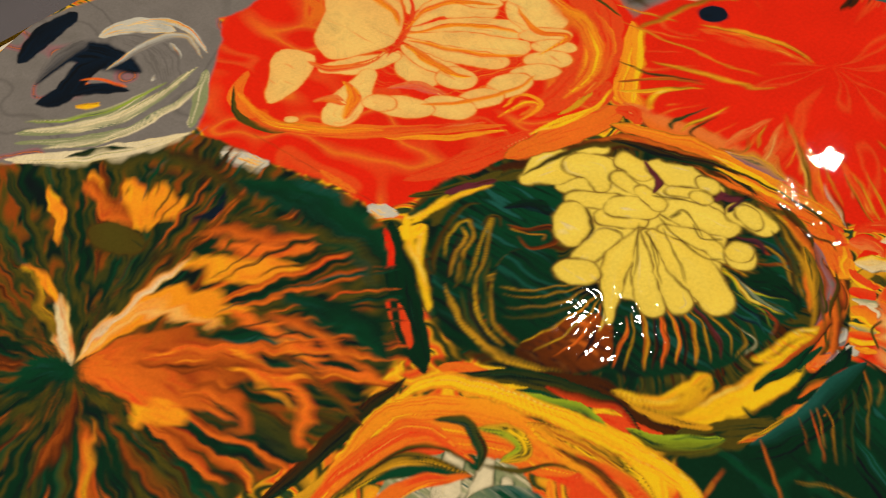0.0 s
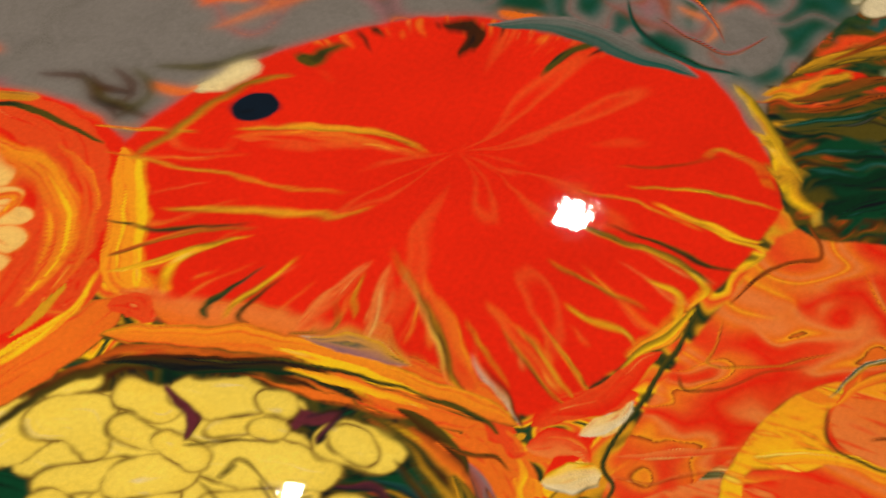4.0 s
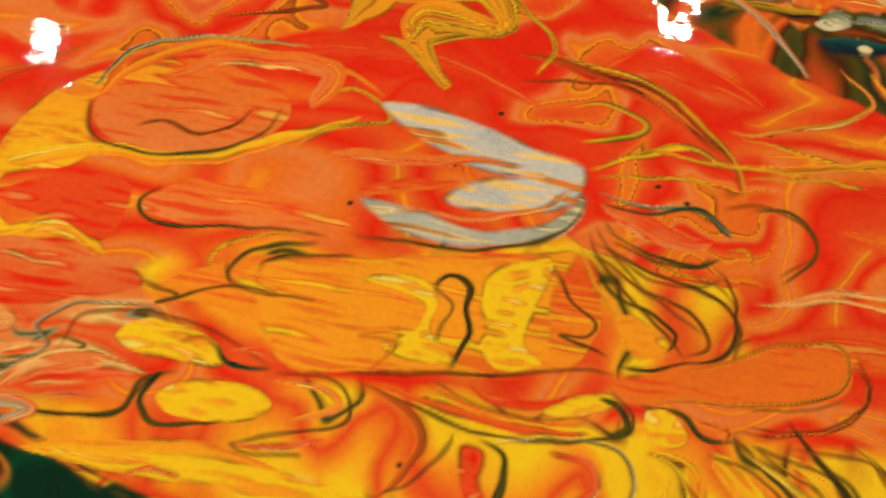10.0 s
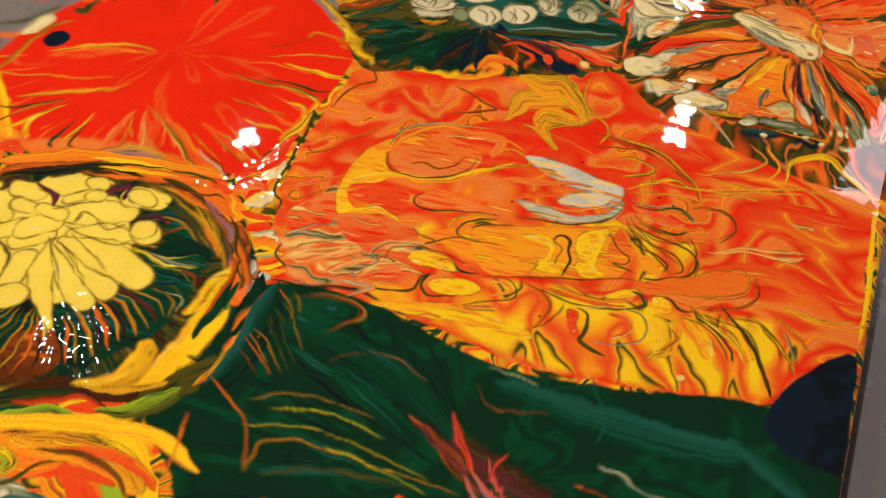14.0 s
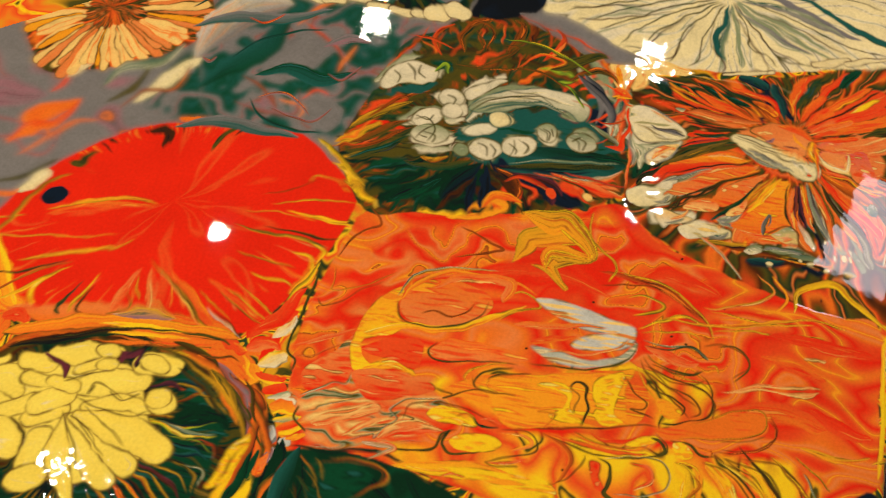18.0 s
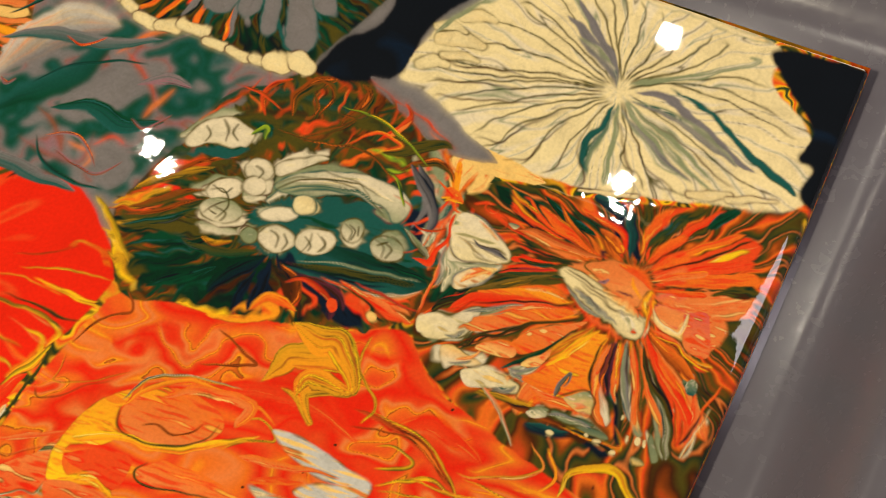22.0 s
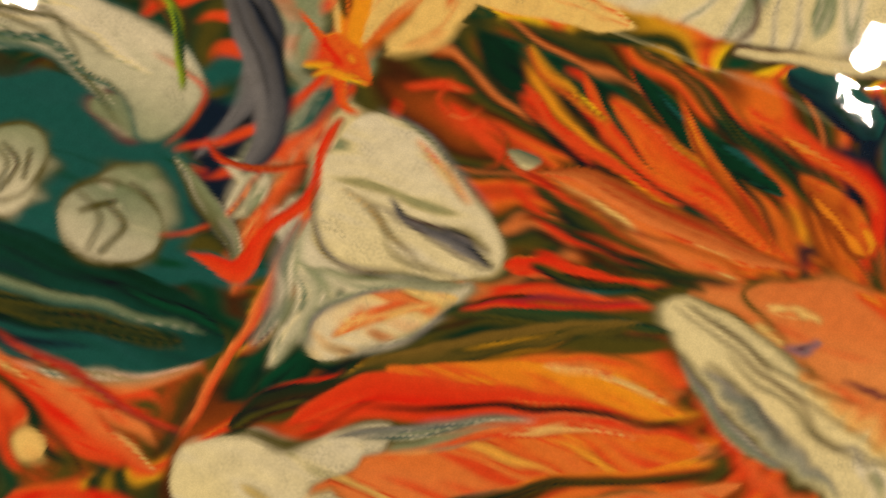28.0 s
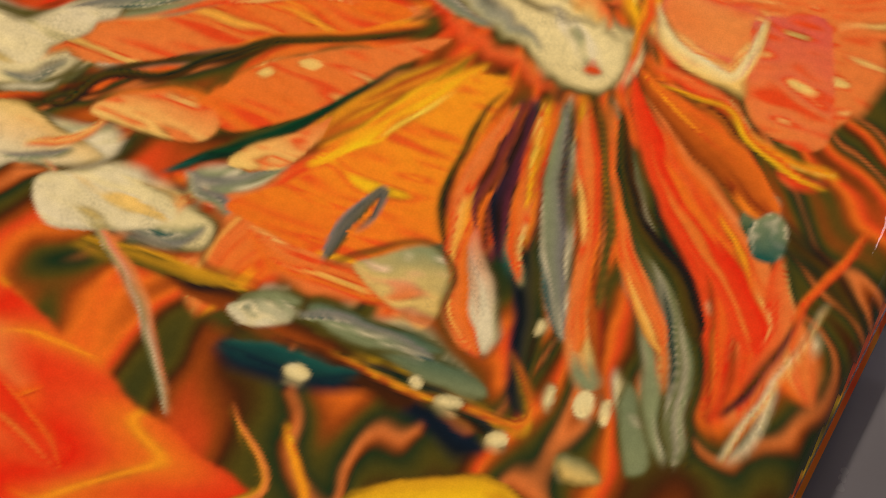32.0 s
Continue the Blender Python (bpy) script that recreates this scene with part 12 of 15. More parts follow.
ribbon(rosette, "flow", [(71.1, 117.6), (78.8, 126.0), (87.2, 132.6), (95.0, 136.0)], [0.38, 1.75, 1.78, 0.4], "rust")
ribbon(rosette, "flow", [(88.6, 99.0), (96.3, 97.0), (106.1, 98.2), (116.8, 102.3)], [0.72, 3.69, 3.7, 0.93], "green|olive")
ribbon(rosette, "flow", [(95.7, 102.0), (100.4, 100.4), (106.4, 103.2)], [0.54, 2.15, 1.86, 0.56], "rust|gold")
ribbon(rosette, "flow", [(120.2, 102.3), (113.1, 94.5), (108.4, 87.5), (106.6, 82.3)], [1.08, 5.98, 5.77, 2.02], "bottle|navy")
ribbon(rosette, "flow", [(122.3, 102.0), (122.7, 93.5), (122.0, 86.7), (121.2, 80.9)], [0.82, 3.96, 4.28, 1.64], "navy")
ribbon(rosette, "flow", [(125.4, 101.9), (132.6, 97.2), (135.0, 91.3), (134.3, 84.6)], [0.88, 3.94, 3.94, 1.31], "brown|rust")
ribbon(rosette, "flow", [(127.3, 102.4), (139.7, 99.3), (146.8, 94.6), (149.3, 87.9)], [0.91, 4.93, 5.25, 2.28], "navy|plum")
ribbon(rosette, "flow", [(105.3, 92.3), (96.6, 85.1), (89.8, 80.3), (85.3, 76.2)], [1.08, 5.04, 4.99, 1.42], "bottle|green")
ribbon(rosette, "flow", [(122.0, 81.1), (125.9, 87.8), (130.8, 88.2), (138.2, 85.7)], [0.68, 3.96, 3.87, 1.05], "scarlet|tangerine")
ribbon(rosette, "flow", [(125.4, 101.9), (137.4, 101.5), (150.7, 102.4), (163.6, 105.2)], [0.74, 3.32, 3.32, 0.93], "teal|navy")
ribbon(rosette, "flow", [(140.8, 101.5), (154.5, 100.7), (164.9, 99.8), (172.8, 102.1)], [0.37, 1.28, 1.28, 0.37], "scarlet")
ribbon(rosette, "flow", [(147.8, 100.6), (161.3, 100.7), (170.4, 105.2), (175.4, 109.5)], [0.55, 2.54, 2.5, 0.72], "salmon|sage")
ribbon(rosette, "flow", [(157.9, 155.9), (163.0, 149.0), (165.7, 139.5), (163.7, 130.7)], [0.93, 4.53, 4.5, 1.03], "grey|navy")
ribbon(rosette, "flow", [(160.2, 130.7), (167.5, 136.9), (171.2, 144.2), (172.2, 151.7)], [0.37, 1.25, 1.2, 0.35], "scarlet")
blob(rosette, "lobe", [(73.7, 136.8), (76.4, 144.8), (85.5, 150.1), (91.3, 149.8), (97.6, 146.2), (94.1, 138.8), (83.9, 137.8), (76.8, 133.6)], "beige/olive")
ribbon(rosette, "flow", [(97.8, 147.3), (100.2, 149.5), (102.5, 151.5)], [0.99, 5.17, 1.99], "green")
ribbon(rosette, "flow", [(81.6, 134.0), (89.9, 135.5), (95.5, 140.3)], [0.79, 3.91, 2.75], "teal")
blob(rosette, "lobe", [(111.9, 128.7), (120.6, 138.4), (136.7, 144.3), (152.5, 144.8), (160.0, 139.8), (159.8, 133.2), (156.0, 130.1), (151.0, 134.7), (138.9, 135.6), (123.3, 128.6)], "sage|beige/teal")
ribbon(rosette, "flow", [(117.1, 132.2), (127.7, 138.1), (142.7, 141.3), (153.9, 139.0)], [0.58, 2.77, 3.15, 0.98], "beige")
ribbon(rosette, "flow", [(116.5, 128.0), (128.8, 134.3), (142.3, 136.2), (152.0, 132.4)], [0.58, 1.97, 1.92, 0.77], "teal|sage")
blob(rosette, "lobe", [(109.3, 135.0), (111.4, 139.8), (122.1, 146.0), (126.5, 146.0), (120.1, 140.4), (113.3, 133.2)], "beige/olive")
blob(rosette, "lobe", [(130.9, 126.8), (130.3, 124.0), (127.6, 122.2), (124.4, 122.3), (122.5, 124.3), (123.1, 127.0), (125.8, 128.9), (129.0, 128.8)], "cream/teal")
blob(rosette, "lobe", [(124.8, 122.1), (123.6, 119.1), (119.1, 116.3), (114.0, 115.3), (111.2, 116.6), (112.4, 119.6), (116.9, 122.4), (122.0, 123.5)], "beige/teal")
blob(rosette, "lobe", [(127.5, 110.9), (126.3, 106.6), (121.8, 104.1), (116.7, 104.9), (113.9, 108.4), (115.1, 112.7), (119.6, 115.2), (124.8, 114.5)], "beige/olive")
blob(rosette, "lobe", [(140.5, 116.4), (139.8, 111.8), (135.5, 108.3), (130.2, 108.0), (126.9, 110.9), (127.5, 115.5), (131.8, 119.0), (137.2, 119.4)], "beige/olive")
blob(rosette, "lobe", [(148.7, 123.7), (148.3, 120.0), (145.7, 117.7), (142.4, 118.3), (140.3, 121.3), (140.6, 125.1), (143.3, 127.4), (146.6, 126.8)], "beige|sage/olive")
blob(rosette, "lobe", [(164.7, 120.1), (162.8, 116.8), (158.4, 115.5), (153.9, 116.9), (152.0, 120.3), (153.8, 123.7), (158.3, 125.0), (162.8, 123.5)], "beige|sage/olive")
blob(rosette, "lobe", [(102.2, 125.3), (101.7, 121.3), (97.7, 117.6), (92.5, 116.4), (89.2, 118.4), (89.7, 122.3), (93.7, 126.0), (98.9, 127.3)], "beige/olive")
blob(rosette, "lobe", [(105.6, 114.9), (104.1, 110.8), (99.0, 108.3), (93.2, 108.8), (90.1, 112.0), (91.5, 116.1), (96.7, 118.7), (102.6, 118.2)], "beige|sage/olive")
blob(rosette, "lobe", [(110.3, 133.7), (109.0, 130.3), (105.1, 128.6), (100.9, 129.6), (98.8, 132.7), (100.1, 136.2), (103.9, 137.9), (108.2, 136.9)], "beige/olive")
blob(rosette, "lobe", [(109.2, 127.9), (108.7, 124.8), (106.1, 122.9), (102.9, 123.1), (100.9, 125.4), (101.3, 128.4), (104.0, 130.4), (107.2, 130.2)], "beige/olive")
blob(rosette, "lobe", [(114.2, 108.4), (114.0, 105.8), (112.0, 104.2), (109.5, 104.5), (107.9, 106.5), (108.2, 109.1), (110.1, 110.7), (112.6, 110.4)], "sage/olive")
vein(rosette, [(78.4, 144.2), (81.9, 141.4), (81.4, 137.5)], [0.37, 0.62, 0.44], "olive")
vein(rosette, [(84.2, 148.5), (87.8, 145.3), (88.4, 140.2)], [0.37, 0.6, 0.43], "olive")
vein(rosette, [(90.4, 148.6), (89.7, 144.8), (92.3, 142.0)], [0.36, 0.63, 0.45], "olive")
vein(rosette, [(117.4, 112.2), (121.3, 110.4), (121.8, 105.7)], [0.36, 0.58, 0.41], "olive")
vein(rosette, [(122.4, 112.7), (124.7, 109.4), (124.4, 105.5)], [0.34, 0.59, 0.42], "olive")
vein(rosette, [(129.6, 114.8), (132.9, 111.8), (132.9, 108.9)], [0.35, 0.58, 0.42], "olive")
vein(rosette, [(134.9, 117.3), (137.5, 114.1), (136.0, 109.8)], [0.35, 0.6, 0.43], "olive")
vein(rosette, [(142.6, 124.6), (145.7, 122.5), (145.0, 118.3)], [0.37, 0.59, 0.42], "olive")
vein(rosette, [(145.9, 125.1), (147.4, 121.0)], [0.34, 0.59, 0.42], "olive")
vein(rosette, [(156.1, 122.5), (160.0, 120.7), (159.2, 116.5)], [0.37, 0.59, 0.42], "olive")
vein(rosette, [(154.1, 120.0), (157.7, 123.0)], [0.37, 0.65, 0.46], "olive")
vein(rosette, [(90.4, 122.3), (96.0, 120.9), (98.6, 123.7)], [0.38, 0.66, 0.47], "olive")
vein(rosette, [(94.5, 114.4), (100.0, 113.1), (99.5, 109.0)], [0.37, 0.6, 0.42], "olive")
vein(rosette, [(102.5, 134.1), (106.3, 133.1), (105.6, 129.4)], [0.39, 0.61, 0.44], "olive")
vein(rosette, [(93.4, 112.1), (97.1, 111.3)], [0.37, 0.65, 0.46], "olive")
ribbon(rosette, "flow", [(129.5, 102.6), (142.7, 104.8), (158.4, 108.3), (171.8, 110.8)], [0.81, 3.55, 4.29, 2.04], "bottle|olive")
ribbon(rosette, "flow", [(130.6, 103.9), (144.4, 108.1), (159.1, 110.4), (173.5, 112.5)], [0.33, 1.13, 1.43, 0.63], "teal|sage")
ribbon(rosette, "flow", [(132.1, 98.3), (141.6, 99.0), (148.9, 97.0), (152.4, 92.5)], [0.79, 3.78, 3.79, 1.5], "navy|plum")
ribbon(rosette, "flow", [(129.4, 95.3), (136.5, 98.5), (143.9, 96.5), (149.9, 92.3)], [0.82, 2.27, 2.53, 1.03], "scarlet|brown")
ribbon(rosette, "flow", [(147.6, 102.6), (155.9, 100.2), (166.5, 98.1), (175.8, 96.4)], [0.76, 3.02, 3.28, 1.18], "scarlet|salmon")
ribbon(rosette, "flow", [(145.0, 102.3), (156.7, 98.8), (165.2, 95.8), (170.1, 93.0)], [0.23, 0.89, 0.88, 0.36], "olive|brown")
ribbon(rosette, "flow", [(152.2, 103.8), (163.6, 101.9), (172.7, 100.9), (176.8, 101.1)], [0.31, 1.21, 1.36, 0.45], "plum|scarlet")
ribbon(rosette, "flow", [(155.4, 155.0), (163.2, 146.6), (169.4, 137.8), (169.5, 131.4)], [1.13, 4.29, 4.89, 1.62], "grey|navy")
ribbon(rosette, "flow", [(153.0, 142.1), (159.8, 139.3), (160.4, 133.9), (159.0, 130.4)], [0.16, 0.58, 0.6, 0.17], "scarlet|rust")
ribbon(rosette, "flow", [(171.3, 134.0), (170.3, 127.1), (167.7, 123.7), (163.7, 121.4)], [0.25, 0.67, 0.67, 0.25], "scarlet|rust")
ribbon(rosette, "flow", [(160.8, 130.3), (165.6, 127.8), (171.1, 123.9), (173.7, 118.7)], [0.47, 2.02, 2.31, 0.76], "olive|sage")
blob(rosette, "lobe", [(120.9, 124.2), (121.1, 127.7), (124.8, 129.6), (128.6, 128.1), (129.7, 124.2), (126.4, 122.0), (123.0, 122.2)], "cream/teal")
blob(rosette, "drop", [(146.3, 92.4), (146.5, 95.1), (148.7, 95.2), (150.3, 92.4), (149.0, 90.8)], "scarlet")
blob(rosette, "drop", [(160.6, 94.1), (161.3, 95.9), (163.8, 95.6), (164.2, 93.7), (162.5, 92.7)], "peach")
blob(fan_cell, "lobe", [(177.2, 97.1), (177.5, 101.2), (182.7, 104.2), (187.3, 104.9), (191.7, 109.4), (195.7, 111.7), (196.4, 106.7), (194.6, 100.0), (189.9, 96.3), (182.3, 93.5)], "cream|beige/olive")
ribbon(fan_cell, "flow", [(188.6, 99.0), (192.3, 103.1), (195.9, 107.3), (200.6, 111.1)], [0.45, 1.97, 1.97, 0.61], "peach|salmon")
ribbon(fan_cell, "flow", [(177.8, 124.2), (181.7, 120.6), (182.1, 115.5), (181.8, 111.0)], [1.07, 3.87, 3.57, 0.92], "beige|sage")
ribbon(fan_cell, "flow", [(184.1, 123.4), (184.8, 116.7), (183.5, 109.2), (180.2, 102.6)], [0.62, 3.11, 3.43, 1.55], "green|bottle")
ribbon(fan_cell, "flow", [(176.8, 99.4), (182.8, 107.2), (189.6, 113.7), (200.4, 116.9)], [0.39, 1.71, 1.86, 0.62], "scarlet|red")
ribbon(ground, "strand", [(176.5, 141.0), (177.1, 129.2), (176.8, 120.1), (177.0, 109.7), (176.3, 100.4)], [0.29, 0.96, 1.13, 1.12, 0.55], "salmon|scarlet")
ribbon(ground, "strand", [(168.6, 146.5), (171.7, 147.4), (174.8, 148.3)], [0.42, 1.47, 1.26], "yellow|orange")
ribbon(ground, "strand", [(165.7, 152.5), (172.0, 148.5), (175.0, 144.1), (177.9, 143.5)], [0.39, 1.33, 1.4, 0.5], "scarlet|orange")
ribbon(ground, "strand", [(19.6, 2.4), (27.8, 0.7), (35.0, -3.3), (39.2, -7.2)], [0.72, 2.44, 2.07, 0.51], "brown|olive")
ribbon(ground, "strand", [(21.6, 6.5), (33.0, 5.9), (39.5, 3.2), (42.1, 1.3)], [0.38, 1.28, 1.19, 0.32], "olive")
ribbon(ground, "strand", [(42.9, -7.5), (46.8, -10.8), (51.4, -15.3), (53.9, -20.3)], [0.62, 2.6, 2.68, 0.76], "mauve|rust")
ribbon(ground, "strand", [(48.9, -9.0), (53.2, -15.6), (54.6, -23.0), (57.3, -27.7)], [0.49, 1.45, 1.32, 0.46], "olive|brown")
ribbon(ground, "strand", [(35.7, -7.3), (41.9, -11.5), (46.7, -17.9), (49.5, -23.8)], [0.84, 3.33, 3.25, 1.13], "gold|olive")
ribbon(ground, "strand", [(-6.4, 2.6), (6.7, 3.7), (16.9, 4.3), (26.3, 4.2)], [0.52, 1.93, 1.89, 0.5], "yellow|tangerine")
ribbon(ground, "strand", [(45.9, 0.5), (48.9, -2.7), (49.6, -6.7), (53.3, -9.5)], [0.41, 1.41, 1.25, 0.41], "tangerine|yellow")
ribbon(ground, "strand", [(30.6, -1.6), (36.5, -2.8), (42.4, -1.8), (46.6, -3.5)], [0.35, 1.22, 1.12, 0.33], "rust|olive")
ribbon(ground, "strand", [(38.1, 2.2), (41.7, 2.3), (45.2, 0.3), (47.1, 2.0)], [0.61, 1.99, 1.94, 0.49], "scarlet")
vein(fan_cell, [(188.6, 154.3), (196.0, 151.9), (205.8, 148.3), (214.8, 146.1)], [0.21, 0.34, 0.34, 0.2], "brown")
vein(fan_cell, [(192.8, 157.7), (201.6, 155.0), (213.5, 149.3), (224.2, 145.6)], [0.21, 0.34, 0.34, 0.2], "brown")
vein(fan_cell, [(200.8, 160.2), (211.2, 155.1), (221.9, 149.8), (228.0, 145.8)], [0.21, 0.34, 0.33, 0.19], "brown")
vein(fan_cell, [(206.5, 163.4), (216.1, 158.0), (227.7, 150.0)], [0.21, 0.34, 0.33, 0.2], "brown")
vein(fan_cell, [(217.2, 162.3), (224.9, 157.8), (232.2, 151.9)], [0.2, 0.34, 0.33, 0.19], "brown")
vein(fan_cell, [(191.8, 145.5), (200.8, 143.9), (211.6, 142.5), (222.6, 142.8)], [0.21, 0.34, 0.34, 0.2], "brown")
vein(fan_cell, [(199.2, 135.0), (208.8, 136.2), (220.6, 139.8)], [0.2, 0.33, 0.33, 0.2], "brown")
vein(fan_cell, [(192.8, 119.3), (200.4, 124.7), (209.9, 128.8), (219.9, 131.7)], [0.2, 0.33, 0.32, 0.19], "brown")
vein(fan_cell, [(188.0, 105.5), (194.7, 115.3), (203.1, 118.9), (213.5, 120.3)], [0.19, 0.32, 0.31, 0.19], "brown")
vein(fan_cell, [(217.6, 135.6), (226.1, 133.7), (234.4, 131.7), (244.6, 128.7)], [0.19, 0.32, 0.31, 0.18], "brown")
vein(fan_cell, [(223.3, 131.1), (229.6, 129.6), (235.3, 126.1)], [0.19, 0.31, 0.31, 0.18], "brown")
vein(fan_cell, [(182.1, 136.0), (186.5, 132.6), (191.2, 131.6), (198.0, 131.6)], [0.19, 0.33, 0.33, 0.2], "brown")
vein(fan_cell, [(175.8, 138.8), (180.0, 137.5), (184.5, 137.0)], [0.2, 0.33, 0.34, 0.2], "brown")
vein(fan_cell, [(183.7, 125.5), (188.6, 128.3), (197.8, 130.6)], [0.2, 0.34, 0.33, 0.2], "brown")
vein(fan_cell, [(176.2, 135.8), (180.7, 130.2), (185.7, 127.1)], [0.19, 0.32, 0.32, 0.19], "brown")
vein(fan_cell, [(197.0, 157.8), (205.1, 153.3), (214.9, 149.1)], [0.21, 0.34, 0.34, 0.2], "brown")
vein(fan_cell, [(210.9, 164.4), (222.3, 157.5), (231.0, 150.0)], [0.21, 0.34, 0.33, 0.19], "brown")
vein(fan_cell, [(188.0, 138.5), (193.2, 137.7), (199.2, 135.0)], [0.2, 0.34, 0.33, 0.19], "brown")
ribbon(fan_cell, "flow", [(184.2, 136.1), (188.4, 135.3), (194.1, 134.3), (199.2, 132.8)], [0.4, 1.73, 1.7, 0.39], "olive|grey")
ribbon(fan_cell, "flow", [(191.2, 131.6), (194.5, 131.9), (197.9, 131.9)], [0.2, 0.8, 0.66, 0.2], "cream")
ribbon(fan_cell, "flow", [(185.6, 152.3), (185.0, 148.9), (188.4, 147.6), (189.9, 150.5)], [0.14, 0.48, 0.49, 0.14], "scarlet")
ribbon(fan_cell, "flow", [(190.2, 149.1), (194.2, 147.2), (194.3, 143.8), (192.4, 142.6)], [0.14, 0.53, 0.56, 0.14], "scarlet|brown")
ribbon(fan_cell, "flow", [(175.9, 136.5), (178.0, 131.3), (181.6, 128.3), (186.3, 127.3)], [0.39, 1.9, 1.96, 0.52], "grey|sage")
ribbon(fan_cell, "flow", [(186.6, 118.1), (189.7, 120.1), (192.3, 123.4), (194.3, 126.4)], [0.33, 1.84, 1.84, 0.4], "salmon|peach")
ribbon(fan_cell, "flow", [(187.1, 159.3), (195.2, 157.1), (203.4, 154.2), (212.4, 150.3)], [0.36, 1.68, 1.78, 0.67], "bottle|green")
ribbon(fan_cell, "flow", [(209.2, 163.7), (218.7, 158.3), (227.1, 153.5), (234.2, 149.9)], [0.35, 1.49, 1.6, 0.53], "olive|bottle")
ribbon(fan_cell, "flow", [(197.3, 139.4), (207.0, 139.1), (216.2, 139.3), (223.2, 141.2)], [0.34, 1.21, 1.33, 0.53], "bottle|olive")
ribbon(fan_cell, "flow", [(192.3, 123.4), (199.8, 127.7), (209.4, 130.0), (219.6, 132.3)], [0.4, 2.23, 2.34, 0.77], "olive|green")
vein(rosette, [(111.7, 129.1), (121.0, 136.1), (134.4, 139.0), (146.5, 135.4), (153.9, 130.1)], [0.28, 0.42, 0.31], "olive")
vein(rosette, [(125.7, 141.2), (138.9, 140.9), (147.7, 135.0)], [0.27, 0.4, 0.32], "olive")
vein(rosette, [(133.3, 102.4), (146.7, 105.7), (160.6, 107.5), (172.8, 110.4)], [0.24, 0.4, 0.31], "olive")
vein(rosette, [(130.0, 106.4), (131.9, 111.0), (131.8, 117.5)], [0.26, 0.43, 0.34], "olive")
vein(rosette, [(133.3, 118.1), (137.7, 113.6), (136.8, 110.4)], [0.23, 0.43, 0.34], "olive")
vein(rosette, [(140.8, 124.3), (144.6, 122.2), (144.5, 117.5)], [0.24, 0.42, 0.34], "olive")
vein(rosette, [(152.8, 122.1), (157.2, 120.4), (157.8, 116.1)], [0.24, 0.4, 0.32], "olive")
ribbon(rosette, "streak", [(96.1, 145.5), (99.9, 149.8), (101.4, 144.9)], [0.69, 3.2, 1.2], "green|lime")
ribbon(rosette, "vein", [(145.1, 150.7), (153.4, 147.1), (157.8, 137.9)], [0.45, 1.4, 0.68], "lime|olive")
ribbon(rosette, "vein", [(81.8, 164.1), (94.6, 163.2), (103.3, 159.3)], [0.47, 1.4, 0.47], "scarlet|rust")
ribbon(rosette, "vein", [(111.0, 170.9), (115.5, 165.0), (113.8, 159.6)], [0.47, 1.6, 0.47], "olive|rust")
ribbon(rosette, "vein", [(123.7, 168.9), (136.2, 168.4), (150.8, 163.1), (161.2, 156.0)], [0.46, 1.4, 1.4, 0.46], "olive|lime")
ribbon(rosette, "vein", [(103.9, 151.7), (120.5, 151.6), (138.9, 153.4), (153.5, 145.8)], [0.46, 1.1, 1.1, 0.46], "rust|olive")
ribbon(rosette, "vein", [(92.2, 109.4), (95.4, 115.8), (100.9, 120.2)], [0.22, 0.66, 0.22], "olive|brown")
ribbon(rosette, "vein", [(89.8, 119.8), (95.6, 121.9), (99.3, 116.3), (97.2, 108.9)], [0.22, 0.66, 0.66, 0.22], "olive")
ribbon(rosette, "vein", [(110.5, 125.2), (121.7, 135.5), (135.5, 140.2), (149.8, 138.9)], [0.23, 0.68, 0.68, 0.23], "olive")
ribbon(rosette, "vein", [(114.2, 128.2), (125.8, 134.5), (139.8, 137.2), (152.0, 134.4)], [0.45, 1.3, 1.3, 0.45], "teal|sage")
ribbon(orange_cell, "wash", [(75.2, -23.5), (84.5, -19.7), (98.4, -12.8)], [4.8, 6.7, 4.8], "salmon|peach")
blob(orange_cell, "fold", [(69.6, -7.7), (69.6, -0.5), (83.4, 9.9), (86.2, 1.0), (84.1, -5.7), (73.2, -10.7)], "scarlet|salmon")
ribbon(orange_cell, "band", [(63.4, 6.8), (74.1, 11.6), (84.2, 18.5)], [0.64, 2, 0.85], "scarlet|salmon")
ribbon(orange_cell, "band", [(69.8, -12.9), (76.6, -8.3), (80.0, -5.9), (85.1, -5.6), (86.7, -0.8)], [0.4, 0.8, 0.6, 0.51, 0.2], "sage|olive")
ribbon(orange_cell, "band", [(73.0, -19.6), (75.9, -18.4), (77.5, -15.9), (86.1, -11.9), (96.7, -6.7)], [0.39, 0.59, 0.49, 0.3, 0.2], "sage|olive")
ribbon(orange_cell, "band", [(86.5, -26.1), (94.3, -20.4), (99.7, -17.5), (105.8, -17.1)], [0.56, 2.3, 1.8, 0.47], "peach|salmon")
ribbon(orange_cell, "band", [(98.1, -25.6), (102.4, -21.5), (112.0, -17.1)], [0.74, 3.1, 3.3], "scarlet|salmon")
ribbon(orange_cell, "band", [(74.8, -34.1), (87.1, -30.5), (87.3, -28.4), (96.2, -24.3), (97.5, -25.8), (100.7, -21.0), (106.4, -18.7)], [0.28, 0.46, 0.37, 0.37, 0.55, 0.46, 0.18], "olive|sage")
ribbon(orange_cell, "band", [(64.0, 2.9), (70.6, 4.0), (75.6, 7.3), (82.6, 12.3)], [0.21, 0.53, 0.43, 0.21], "rust|salmon")
